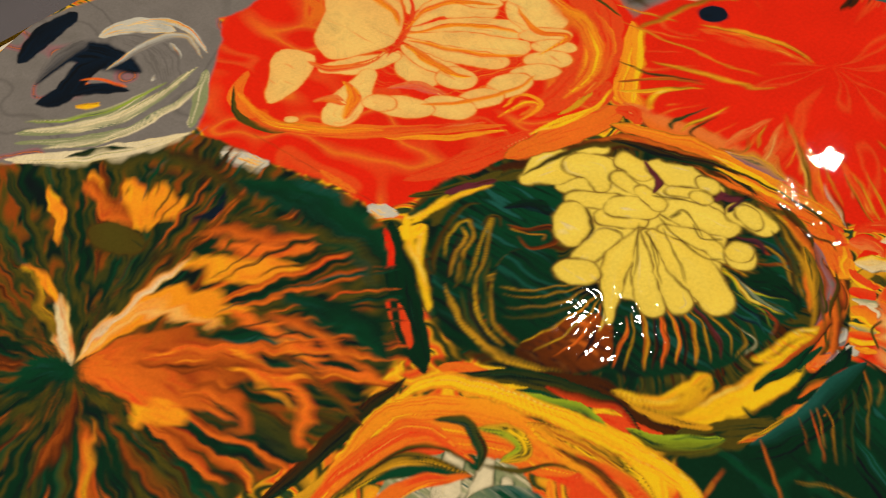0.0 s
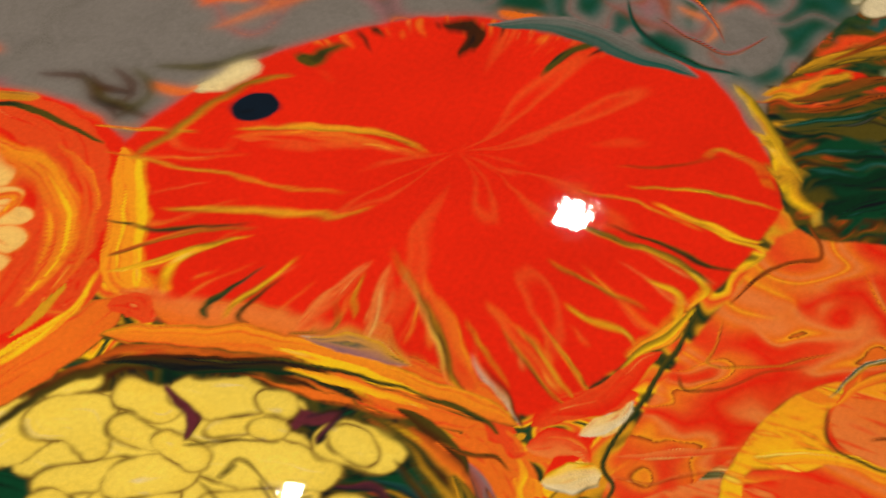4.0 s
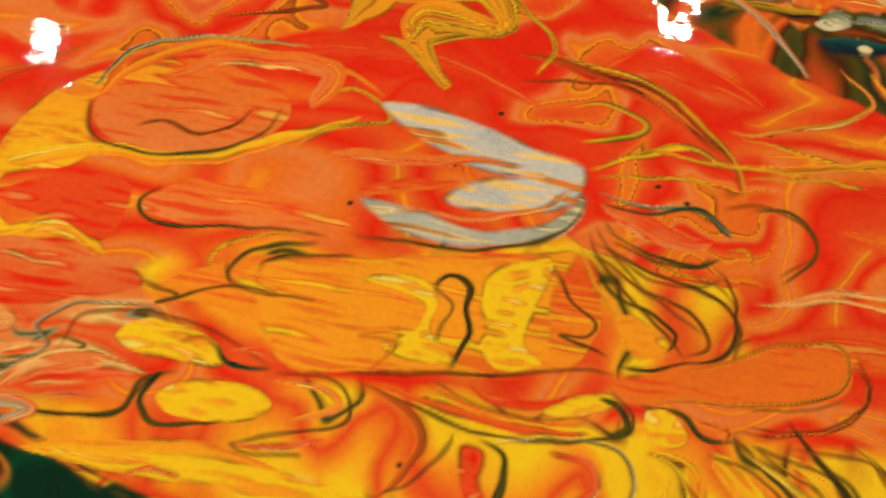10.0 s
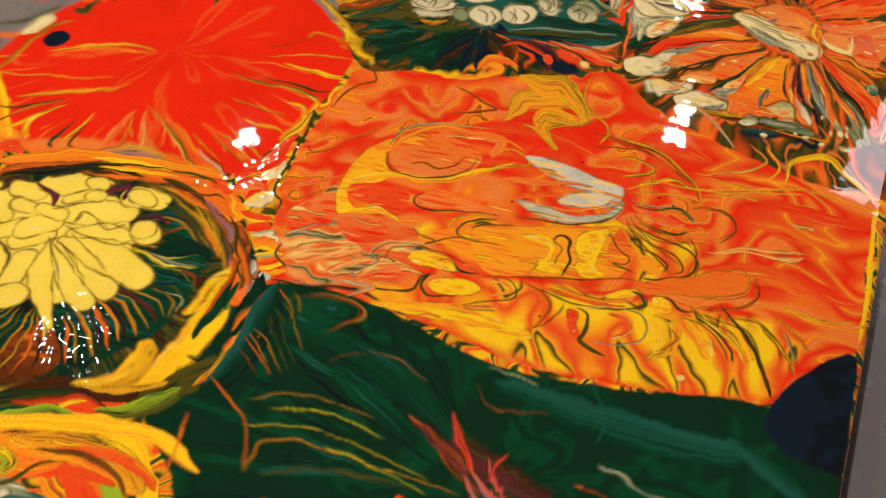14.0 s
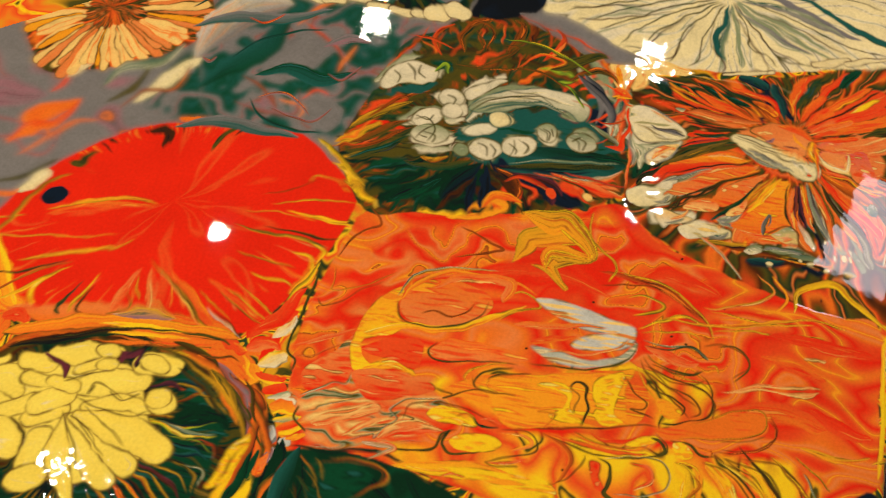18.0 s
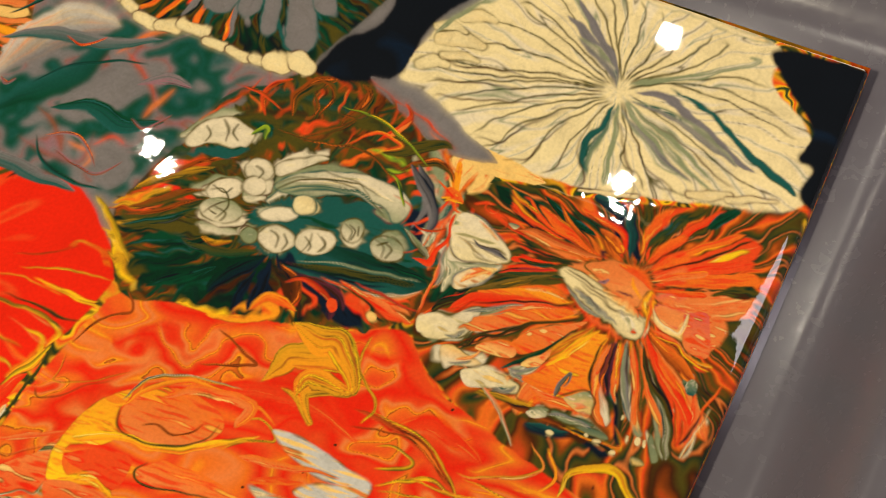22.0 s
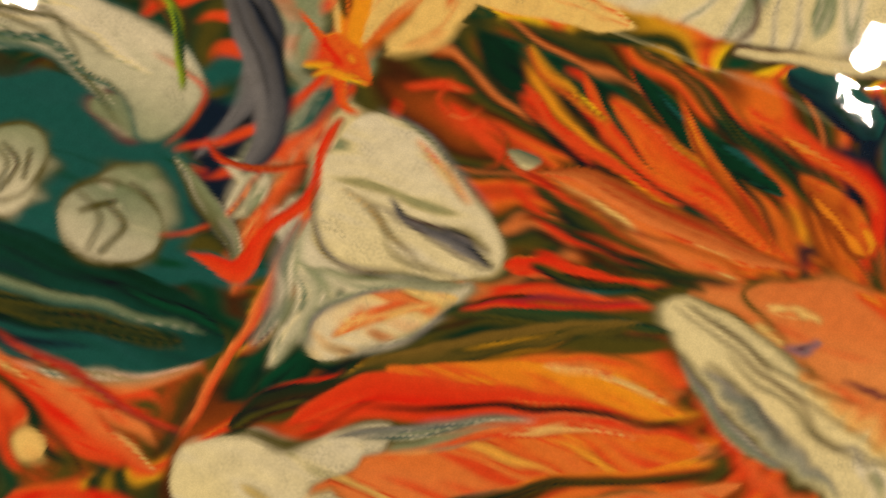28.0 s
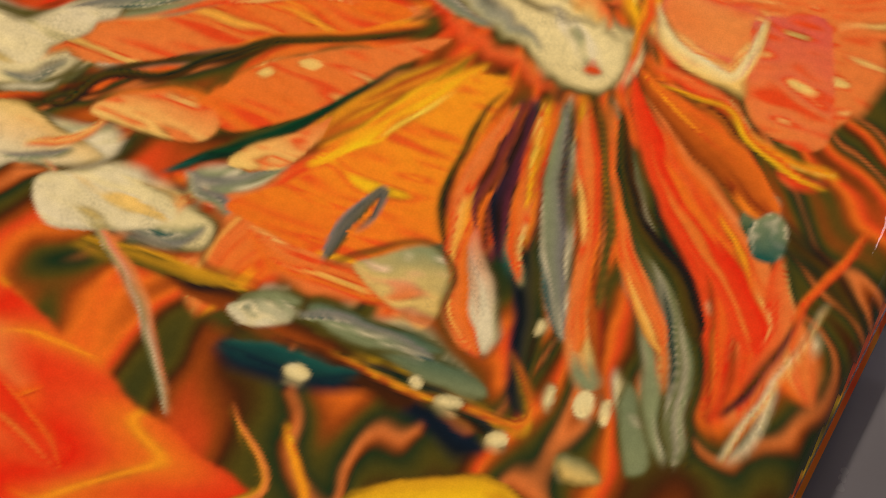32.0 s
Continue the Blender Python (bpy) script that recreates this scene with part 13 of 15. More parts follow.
ribbon(orange_cell, "band", [(68.2, 28.7), (70.6, 25.8), (77.2, 29.3), (84.0, 36.1), (91.6, 40.8)], [0.56, 0.45, 0.33, 0.33, 0.22], "olive|rust")
ribbon(orange_cell, "band", [(71.2, 44.4), (72.4, 38.2), (72.9, 33.9), (83.6, 37.5), (95.6, 45.6)], [0.34, 0.46, 0.46, 0.46, 0.23], "gold|rust")
ribbon(orange_cell, "wash", [(113.3, 44.1), (135.5, 55.2), (158.7, 56.0), (173.5, 49.0)], [2.4, 6.7, 6.7, 2.1], "scarlet|red")
ribbon(orange_cell, "wash", [(181.9, 56.9), (193.0, 64.0), (207.4, 59.7), (214.6, 56.8)], [2.2, 6.8, 6.8, 2.2], "scarlet|red")
ribbon(orange_cell, "wash", [(228.3, 33.0), (239.9, 30.4), (252.7, 26.5)], [2.1, 4.4, 3.2], "scarlet|orange")
ribbon(orange_cell, "wash", [(215.8, 7.0), (234.4, 10.5), (252.4, 5.8)], [4.1, 8.4, 8.4], "orange|scarlet")
blob(orange_cell, "fold", [(98.7, 39.8), (92.5, 35.2), (86.9, 26.7), (84.7, 18.8), (83.7, 9.2), (87.0, 0.1), (92.7, 2.6), (88.4, 8.1), (88.1, 14.9), (97.3, 17.8), (100.6, 22.7), (97.5, 30.4)], "yellow|tangerine")
ribbon(orange_cell, "band", [(89.8, 1.6), (97.5, 4.7), (101.9, 4.6), (108.1, 2.1)], [2.8, 3.6, 3, 0.68], "tangerine|yellow")
ribbon(orange_cell, "band", [(87.3, 17.4), (101.6, 22.4), (117.8, 24.8), (133.0, 32.4), (144.2, 39.0)], [3.4, 2.9, 3.1, 2.5, 0.56], "tangerine|yellow")
blob(orange_cell, "fold", [(88.0, 11.4), (97.7, 16.2), (107.5, 16.9), (109.8, 11.9), (106.8, 4.3), (99.1, 6.9), (91.0, 8.6)], "scarlet")
blob(orange_cell, "fold", [(86.3, -1.4), (93.9, 2.3), (109.2, 1.3), (115.5, -2.8), (104.1, -8.1), (93.2, -10.4)], "scarlet|salmon")
blob(orange_cell, "fold", [(98.3, 30.6), (100.8, 38.5), (109.7, 44.9), (121.4, 44.4), (131.1, 39.2), (128.7, 31.4), (115.4, 25.4), (104.4, 24.7)], "salmon|orange")
ribbon(orange_cell, "band", [(96.9, 31.7), (103.4, 42.0), (113.4, 48.7), (127.2, 49.9), (141.6, 47.5), (147.2, 44.6)], [0.75, 1.8, 2.1, 1.8, 1.4, 0.45], "orange|tangerine")
ribbon(orange_cell, "vein", [(96.9, 33.2), (99.5, 26.2), (104.6, 23.7), (115.5, 25.1), (127.5, 31.6), (129.8, 38.2)], [0.38, 0.55, 0.73, 0.73, 0.55, 0.38], "olive")
ribbon(orange_cell, "vein", [(106.6, 29.2), (110.7, 31.1), (115.7, 29.1), (121.8, 31.9), (124.5, 36.3)], [0.38, 0.75, 0.75, 0.75, 0.38], "rust")
ribbon(orange_cell, "vein", [(133.6, 41.0), (142.0, 44.9), (147.0, 42.5), (148.8, 38.6), (139.1, 35.8), (133.4, 30.3)], [0.38, 0.77, 0.77, 0.77, 0.95, 0.38], "gold")
blob(orange_cell, "fold", [(111.7, 13.0), (117.8, 19.8), (127.6, 20.6), (137.7, 19.4), (145.9, 15.8), (131.5, 11.9), (118.7, 11.1)], "salmon|orange")
ribbon(orange_cell, "vein", [(113.8, 18.3), (111.5, 13.0), (114.6, 10.2), (124.1, 11.2), (143.1, 13.1)], [0.36, 0.89, 0.72, 0.55, 0.36], "olive")
ribbon(orange_cell, "streak", [(136.1, 58.1), (140.6, 65.7), (143.4, 70.8), (158.4, 74.3), (166.2, 66.7), (158.8, 63.4), (151.9, 58.7), (156.7, 49.8), (150.6, 55.6), (143.2, 57.9)], [2.5, 7.7, 11, 11, 3.1, 4.6, 5.3, 1.5, 3.1, 1.3], "tangerine|gold")
blob(orange_cell, "plume", [(146.9, 43.1), (155.9, 44.1), (165.2, 42.3), (174.6, 39.6), (183.7, 36.9), (175.3, 33.5), (166.5, 32.6), (160.6, 34.7), (153.5, 37.6)], "pale")
ribbon(orange_cell, "band", [(140.0, 30.8), (155.4, 32.3), (164.0, 34.6), (173.1, 35.2)], [2.1, 3.4, 2.1, 0.44], "salmon|orange")
blob(orange_cell, "plume", [(160.3, 25.2), (166.7, 30.9), (175.3, 33.5), (183.7, 36.5), (181.9, 29.0), (174.1, 25.3), (166.5, 24.2)], "pale")
ribbon(orange_cell, "band", [(145.6, 24.2), (156.2, 26.6), (162.5, 29.2)], [1.4, 3.1, 0.85], "orange|scarlet")
blob(orange_cell, "plume", [(146.4, 22.5), (154.8, 21.9), (161.5, 20.6), (170.3, 20.4), (178.6, 24.2), (183.8, 31.1), (182.0, 22.7), (173.7, 18.7), (162.1, 16.4), (153.3, 17.2)], "pale|sage")
ribbon(orange_cell, "band", [(152.7, 21.1), (165.7, 22.1), (176.2, 26.1), (182.3, 32.8)], [0.56, 1.1, 0.99, 0.29], "salmon")
ribbon(orange_cell, "vein", [(146.1, 14.7), (158.0, 15.0), (170.6, 17.4), (181.0, 22.2), (184.4, 29.9)], [0.36, 0.72, 0.72, 0.72, 0.36], "olive")
ribbon(orange_cell, "band", [(168.7, 59.9), (181.8, 58.3), (196.1, 54.2), (206.0, 46.1), (211.3, 36.5)], [0.91, 3, 3.9, 2.8, 0.76], "scarlet|rust")
ribbon(orange_cell, "vein", [(173.8, 61.1), (191.0, 59.0), (203.3, 52.1), (209.4, 42.5), (211.7, 35.6)], [0.39, 0.8, 0.8, 0.8, 0.39], "gold")
ribbon(orange_cell, "vein", [(169.5, 54.0), (186.6, 56.5), (198.6, 52.5), (206.0, 45.8)], [0.39, 0.8, 0.8, 0.39], "rust")
ribbon(orange_cell, "band", [(179.8, 49.7), (185.3, 51.7), (191.8, 50.2), (192.8, 47.5), (182.3, 41.9)], [0.3, 0.9, 1.1, 1.4, 0.45], "yellow|olive")
ribbon(orange_cell, "band", [(184.5, 36.9), (193.6, 43.0), (201.4, 46.2), (206.4, 43.0)], [0.3, 1.1, 1.5, 0.45], "yellow|gold")
ribbon(orange_cell, "band", [(185.8, 35.5), (195.1, 37.9), (204.2, 38.2), (207.5, 35.2)], [0.3, 0.74, 0.89, 0.3], "gold")
ribbon(orange_cell, "band", [(186.8, 30.1), (194.9, 27.3), (201.9, 25.4), (206.0, 26.8)], [1.1, 4.6, 4.6, 1.4], "salmon|scarlet")
ribbon(orange_cell, "band", [(186.1, 32.3), (194.5, 31.3), (203.4, 32.4), (209.3, 28.6)], [0.29, 0.72, 0.86, 1.5], "olive|sage")
ribbon(orange_cell, "band", [(187.7, 27.1), (190.7, 23.7), (196.4, 21.5), (203.3, 20.8), (207.5, 23.9)], [0.28, 0.56, 0.7, 1.1, 0.43], "olive")
ribbon(orange_cell, "vein", [(212.9, 34.7), (219.1, 36.0), (223.8, 31.4), (223.1, 25.4), (218.4, 20.4)], [0.38, 0.77, 0.77, 0.77, 0.38], "olive")
ribbon(orange_cell, "vein", [(208.6, 25.5), (211.6, 26.1), (212.9, 22.8)], [0.38, 0.55, 0.38], "gold")
ribbon(orange_cell, "band", [(210.4, 39.8), (222.2, 43.8), (233.9, 43.6), (252.8, 44.8)], [0.3, 0.76, 1.1, 0.76], "gold")
ribbon(orange_cell, "band", [(210.3, 50.2), (222.1, 48.4), (233.8, 48.2), (248.0, 50.2)], [0.3, 0.91, 1.3, 0.61], "tangerine|gold")
ribbon(orange_cell, "band", [(227.2, 70.0), (233.6, 64.0), (229.9, 59.3), (224.1, 55.6), (213.8, 51.3), (207.9, 51.5)], [0.62, 1.3, 1.4, 1.4, 1.1, 0.31], "gold|salmon")
ribbon(orange_cell, "band", [(233.2, 70.1), (238.5, 62.0), (233.6, 54.7), (226.6, 52.6)], [0.62, 1.1, 0.93, 0.31], "tangerine")
ribbon(orange_cell, "band", [(214.4, 15.2), (220.9, 16.9), (226.4, 18.7), (232.1, 19.1), (237.7, 19.1), (245.7, 19.0), (249.4, 20.5)], [0.29, 1.6, 1.1, 0.71, 1.3, 3.1, 0.85], "peach|salmon")
ribbon(orange_cell, "band", [(244.5, 34.3), (252.7, 34.8)], [0.9, 1.8], "peach")
blob(orange_cell, "fold", [(118.6, -2.8), (129.4, 6.2), (148.0, 10.1), (182.4, 18.5), (187.8, 13.0), (187.3, 1.2), (181.5, -4.8), (161.3, -8.8), (141.3, -12.4), (134.9, -5.7)], "tangerine|orange")
ribbon(orange_cell, "vein", [(129.6, -0.0), (128.2, 3.9), (131.2, 7.8), (141.8, 11.5)], [0.35, 0.7, 0.7, 0.35], "olive")
ribbon(orange_cell, "vein", [(134.2, 0.6), (132.5, 4.5), (136.6, 7.8), (148.4, 10.4)], [0.35, 0.89, 0.7, 0.35], "olive")
ribbon(orange_cell, "vein", [(125.7, 3.3), (124.7, 5.7), (128.8, 9.3), (138.9, 12.6)], [0.36, 0.7, 0.55, 0.36], "gold")
ribbon(orange_cell, "band", [(136.3, 3.7), (140.0, 6.5), (150.2, 9.5), (158.9, 12.0)], [0.54, 1.8, 1.6, 0.68], "yellow")
ribbon(orange_cell, "band", [(149.5, 7.0), (156.6, 9.3), (161.7, 12.6)], [0.28, 1.1, 0.68], "yellow|gold")
blob(orange_cell, "fold", [(170.1, 13.1), (177.3, 16.0), (180.1, 11.3), (177.3, 5.5), (177.5, 0.4), (180.3, -2.8), (177.4, -5.4), (172.3, -5.7), (170.3, -2.4), (170.9, 1.5), (168.8, 6.2)], "yellow")
ribbon(orange_cell, "band", [(164.9, 13.3), (161.7, 9.3), (162.6, 6.2), (167.2, 3.3), (167.5, -0.7), (165.5, -4.7), (166.9, -7.2)], [0.4, 1.6, 1.4, 1.4, 1.6, 1.4, 0.79], "olive|gold")
ribbon(orange_cell, "vein", [(166.8, 13.7), (167.8, 8.6), (166.4, 4.4), (169.8, -0.2), (168.7, -5.0)], [0.35, 0.87, 0.87, 0.69, 0.52], "brown")
ribbon(orange_cell, "vein", [(180.0, 16.3), (179.9, 11.3), (177.9, 5.6), (177.0, 0.9), (179.8, -3.5)], [0.35, 0.7, 0.7, 0.7, 0.52], "brown")
ribbon(orange_cell, "band", [(185.8, 17.9), (190.6, 12.3), (196.1, 10.5), (200.9, 6.6), (199.8, 3.6), (194.6, 2.5)], [0.28, 0.68, 0.68, 0.82, 0.68, 0.28], "olive|brown")
ribbon(orange_cell, "band", [(186.2, 19.3), (194.8, 14.5), (203.7, 10.8), (206.4, 5.7), (203.1, 2.4)], [0.28, 0.69, 0.69, 0.83, 0.41], "rust|olive")
ribbon(orange_cell, "band", [(186.5, 22.1), (194.5, 18.4), (203.3, 16.3), (210.3, 13.5), (212.0, 8.9), (207.3, 3.3)], [0.28, 0.69, 0.83, 0.83, 0.69, 0.41], "rust|olive")
ribbon(orange_cell, "band", [(187.8, 25.6), (198.8, 19.3), (206.8, 17.8), (212.5, 13.9)], [0.28, 0.7, 0.7, 0.28], "rust|gold")
ribbon(orange_cell, "vein", [(95.7, -21.2), (105.7, -18.3), (109.3, -15.6), (102.6, -15.2)], [0.33, 0.83, 0.66, 0.33], "olive")
ribbon(orange_cell, "band", [(98.5, -25.9), (104.3, -21.0), (113.9, -18.3), (120.4, -18.4)], [2.3, 5.5, 5.1, 1], "scarlet|peach")
ribbon(orange_cell, "vein", [(98.1, -28.0), (101.4, -29.0), (110.2, -28.3), (117.6, -25.5), (120.2, -19.4), (124.4, -17.3)], [0.33, 0.81, 0.65, 0.98, 0.81, 0.33], "olive")
ribbon(orange_cell, "band", [(93.9, -27.6), (98.1, -28.0), (104.8, -28.7), (101.2, -32.1), (96.0, -34.1)], [1.5, 3.4, 2.4, 1.3, 0.49], "sage|salmon")
ribbon(orange_cell, "band", [(105.0, -35.3), (120.3, -33.2), (134.9, -32.4), (147.1, -34.9), (157.3, -36.4)], [1.7, 5.8, 7.2, 5.5, 0.97], "yellow|tangerine")
ribbon(orange_cell, "band", [(120.6, -36.5), (124.5, -34.2), (128.6, -35.4)], [0.48, 1.1, 0.36], "salmon|scarlet")
ribbon(orange_cell, "vein", [(231.3, 8.7), (234.1, 2.8), (231.5, -4.2), (221.7, -8.9), (211.2, -10.4)], [0.35, 0.7, 0.7, 0.7, 0.35], "rust")
ribbon(orange_cell, "band", [(198.0, -16.6), (204.6, -19.8), (203.0, -27.1), (200.2, -33.7)], [2.8, 6.9, 7.5, 4.3], "yellow|tangerine")
ribbon(orange_cell, "band", [(208.3, -14.6), (214.8, -21.4), (218.2, -30.3)], [2.8, 5.1, 5.1], "tangerine|yellow")
ribbon(orange_cell, "band", [(220.8, -12.3), (228.5, -19.0), (231.8, -28.0)], [1.5, 3.1, 2.5], "yellow|tangerine")
ribbon(orange_cell, "band", [(211.2, -11.4), (219.9, -18.1), (224.5, -25.5), (225.6, -29.9)], [0.38, 0.89, 1, 0.89], "olive|brown")
ribbon(orange_cell, "band", [(215.5, -12.0), (225.3, -18.4), (229.7, -25.8), (230.8, -29.1)], [0.38, 0.76, 0.76, 0.51], "rust|gold")
ribbon(orange_cell, "band", [(222.9, -11.6), (231.7, -18.5), (234.9, -27.5)], [0.39, 0.78, 0.52], "gold|olive")
ribbon(orange_cell, "band", [(232.4, -10.2), (239.2, -16.1), (242.3, -25.0)], [0.53, 1, 0.66], "rust|olive")
ribbon(orange_cell, "band", [(240.0, -7.7), (247.9, -13.5), (252.1, -19.4)], [0.4, 0.8, 0.67], "olive|gold")
ribbon(orange_cell, "band", [(243.3, -13.3), (245.4, -19.8), (247.5, -24.4)], [0.52, 1.1, 0.78], "sage|olive")
blob(orange_cell, "drop", [(201.4, -18.0), (202.7, -17.0), (204.1, -17.5), (202.8, -18.7)], "rust")
ribbon(orange_cell, "band", [(241.3, 55.3), (243.6, 65.3), (257.0, 70.3), (266.9, 61.2), (277.0, 53.2)], [1.3, 2.4, 3.1, 2.8, 1.3], "yellow|gold")
ribbon(orange_cell, "band", [(277.5, 39.3), (278.7, 19.7), (275.6, -2.6), (267.7, -7.1)], [1.4, 2.9, 2.5, 0.85], "yellow|gold")
ribbon(orange_cell, "band", [(231.3, 43.5), (255.7, 40.6), (271.5, 39.6)], [2.4, 6.4, 3.6], "scarlet|red")
ribbon(orange_cell, "band", [(192.1, 44.5), (213.8, 43.5), (244.1, 52.5), (262.2, 50.7)], [0.6, 1.5, 1.5, 0.9], "gold|tangerine")
ribbon(orange_cell, "band", [(245.5, 13.1), (260.9, 5.5), (269.8, 4.4)], [2.3, 6.8, 2.9], "scarlet|red")
ribbon(orange_cell, "band", [(241.7, -3.8), (254.6, -6.4), (267.6, -4.0)], [1.1, 2.5, 0.83], "tangerine|gold")
ribbon(orange_cell, "band", [(220.3, -6.0), (231.7, -21.5), (236.7, -33.1), (239.0, -41.9)], [0.53, 1.3, 1.6, 1.3], "brown|olive")
ribbon(orange_cell, "band", [(231.3, -8.7), (244.3, -24.0), (246.6, -31.1)], [0.54, 1.4, 0.8], "rust|gold")
ribbon(orange_cell, "band", [(217.5, 16.5), (230.1, 20.9), (243.5, 22.3), (250.0, 22.1)], [0.57, 1.4, 1.4, 1.1], "peach|salmon")
ribbon(orange_cell, "band", [(138.5, 81.5), (149.1, 79.8), (156.1, 79.4), (166.2, 65.9), (151.1, 64.5), (148.9, 56.3)], [4.1, 12, 10, 3.3, 8.3, 2.5], "tangerine|gold")
ribbon(orange_cell, "vein", [(71.3, 48.3), (78.3, 61.2), (85.7, 66.6), (80.5, 73.6)], [0.54, 1.1, 1.1, 0.54], "rust")
ribbon(orange_cell, "vein", [(116.0, 70.7), (129.1, 64.6), (131.2, 62.1), (115.2, 56.8)], [0.54, 1.1, 1.1, 0.54], "rust")
ribbon(orange_cell, "vein", [(165.5, 87.5), (165.1, 75.4), (174.9, 64.0), (172.3, 55.8)], [0.54, 1.1, 1.1, 0.54], "gold")
ribbon(orange_cell, "band", [(96.3, 35.1), (103.7, 46.9), (119.4, 52.0), (132.7, 52.9)], [0.61, 1.3, 1, 0.4], "gold|sage")
ribbon(orange_cell, "band", [(108.4, 40.3), (120.3, 47.4), (136.7, 48.1), (134.9, 38.4)], [1.1, 4, 4.8, 2.8], "salmon|orange")
ribbon(orange_cell, "band", [(196.9, 88.6), (211.4, 79.9), (222.5, 66.6)], [0.64, 1.7, 0.86], "sage|salmon")
blob(orange_cell, "flow", [(150.1, 10.0), (160.4, 13.0), (175.1, 16.2), (183.5, 18.7), (180.1, 10.0), (180.4, -4.0), (172.3, -6.0), (167.3, -7.6), (155.2, -9.4), (141.3, -12.2), (134.3, -2.6), (130.1, 3.0), (137.6, 7.9)], "tangerine")
blob(orange_cell, "band", [(169.3, 6.3), (169.7, 11.7), (175.2, 15.5), (179.9, 16.6), (177.7, 6.9), (176.9, -0.4), (179.9, -4.1), (173.4, -6.1), (170.3, -2.4), (170.9, 1.5)], "yellow")
blob(orange_cell, "band", [(149.8, 6.3), (157.7, 9.1), (161.6, 6.0), (162.0, -1.7), (167.2, -6.6), (160.1, -7.4), (154.7, -5.8), (159.3, -2.2), (159.5, 4.2)], "yellow")
ribbon(orange_cell, "fold", [(160.6, 7.7), (163.4, 10.6), (166.8, 9.1), (167.1, 4.6), (168.5, -0.3), (167.1, -5.6), (165.9, -8.4)], [0.42, 0.87, 1.3, 1.1, 1, 0.81, 0.42], "olive|brown")
ribbon(orange_cell, "fold", [(161.9, 10.0), (161.4, 7.2), (164.5, 4.7), (163.7, -0.0), (163.5, -3.9)], [0.42, 0.5, 0.6, 0.5, 0.42], "umber|olive")
ribbon(orange_cell, "fold", [(180.1, 15.3), (183.3, 9.4), (187.1, 6.0), (186.1, 2.5), (181.9, 2.0), (185.7, 0.6), (190.6, -0.6)], [0.42, 0.6, 0.7, 0.6, 0.6, 0.7, 0.42], "olive|brown")
ribbon(orange_cell, "vein", [(127.4, 5.7), (128.7, 2.0), (132.8, -0.3), (139.0, 0.4), (143.2, 0.4)], [0.42, 0.42, 0.49, 0.49, 0.42], "brown|olive")
ribbon(orange_cell, "vein", [(133.6, 6.4), (132.9, 2.3), (136.9, 0.5)], [0.42, 0.42, 0.42], "umber|orange")
ribbon(orange_cell, "vein", [(153.4, -11.0), (156.7, -5.3), (151.4, -4.6), (159.3, -1.6)], [0.3, 0.36, 0.36, 0.3], "rust|orange")
ribbon(orange_cell, "fold", [(150.4, -11.4), (163.4, -9.1), (173.5, -7.1), (183.6, -4.4), (191.9, -3.1)], [0.42, 0.49, 0.59, 0.49, 0.42], "brown|olive")
ribbon(orange_cell, "fold", [(185.8, 24.0), (188.6, 17.1), (195.1, 10.6), (200.3, 5.4), (203.2, 1.3)], [0.3, 0.57, 0.66, 0.66, 0.3], "rust|brown")
ribbon(orange_cell, "fold", [(184.3, 21.6), (186.7, 14.1), (192.1, 7.4), (197.8, 2.8)], [0.24, 0.82, 0.94, 0.35], "gold|tangerine")
ribbon(orange_cell, "fold", [(186.7, 25.5), (191.2, 18.4), (199.3, 11.5), (206.1, 7.0)], [0.3, 0.48, 0.58, 0.3], "rust|olive")
ribbon(orange_cell, "fold", [(188.2, 21.1), (195.7, 16.7), (203.3, 16.3), (208.1, 19.3)], [0.3, 0.48, 0.48, 0.3], "rust|brown")
ribbon(orange_cell, "fold", [(206.3, 21.6), (211.3, 15.3), (211.2, 8.7), (207.4, 3.0), (200.1, -0.2), (191.7, -1.4)], [0.42, 0.6, 0.71, 0.81, 0.95, 0.42], "brown|olive")
blob(orange_cell, "band", [(190.9, 8.4), (195.8, 8.4), (200.0, 4.1), (196.3, 1.2), (193.0, 3.0)], "tangerine")
ribbon(orange_cell, "fold", [(186.8, 30.1), (195.8, 30.2), (203.4, 32.7), (209.5, 29.1)], [0.42, 0.66, 0.77, 0.42], "olive|green")
ribbon(orange_cell, "fold", [(189.7, 22.5), (196.5, 20.4), (203.1, 20.6), (206.0, 23.6)], [0.42, 0.42, 0.63, 0.42], "olive|brown")
ribbon(orange_cell, "fold", [(207.9, 33.6), (215.7, 36.0), (222.6, 32.8), (223.7, 27.5), (218.0, 22.0)], [0.42, 0.45, 0.56, 0.45, 0.42], "olive|rust")
ribbon(orange_cell, "fold", [(155.6, -12.1), (165.1, -14.7), (176.5, -15.9), (188.6, -14.6)], [0.44, 1.8, 2, 0.55], "scarlet|orange")
ribbon(orange_cell, "fold", [(153.1, -12.6), (161.2, -15.5), (170.7, -18.3), (182.8, -17.5), (193.7, -13.8), (195.3, -9.6), (191.0, -5.8)], [0.42, 0.57, 0.57, 0.57, 0.67, 0.67, 0.42], "olive|brown")
ribbon(orange_cell, "fold", [(161.6, -11.1), (170.2, -14.2), (180.4, -14.1), (188.4, -12.2)], [0.33, 1.3, 1.3, 0.33], "tangerine|orange")
ribbon(orange_cell, "fold", [(163.5, -10.3), (168.0, -12.8), (177.3, -13.8), (185.3, -11.9)], [0.42, 0.42, 0.42, 0.42], "olive|rust")
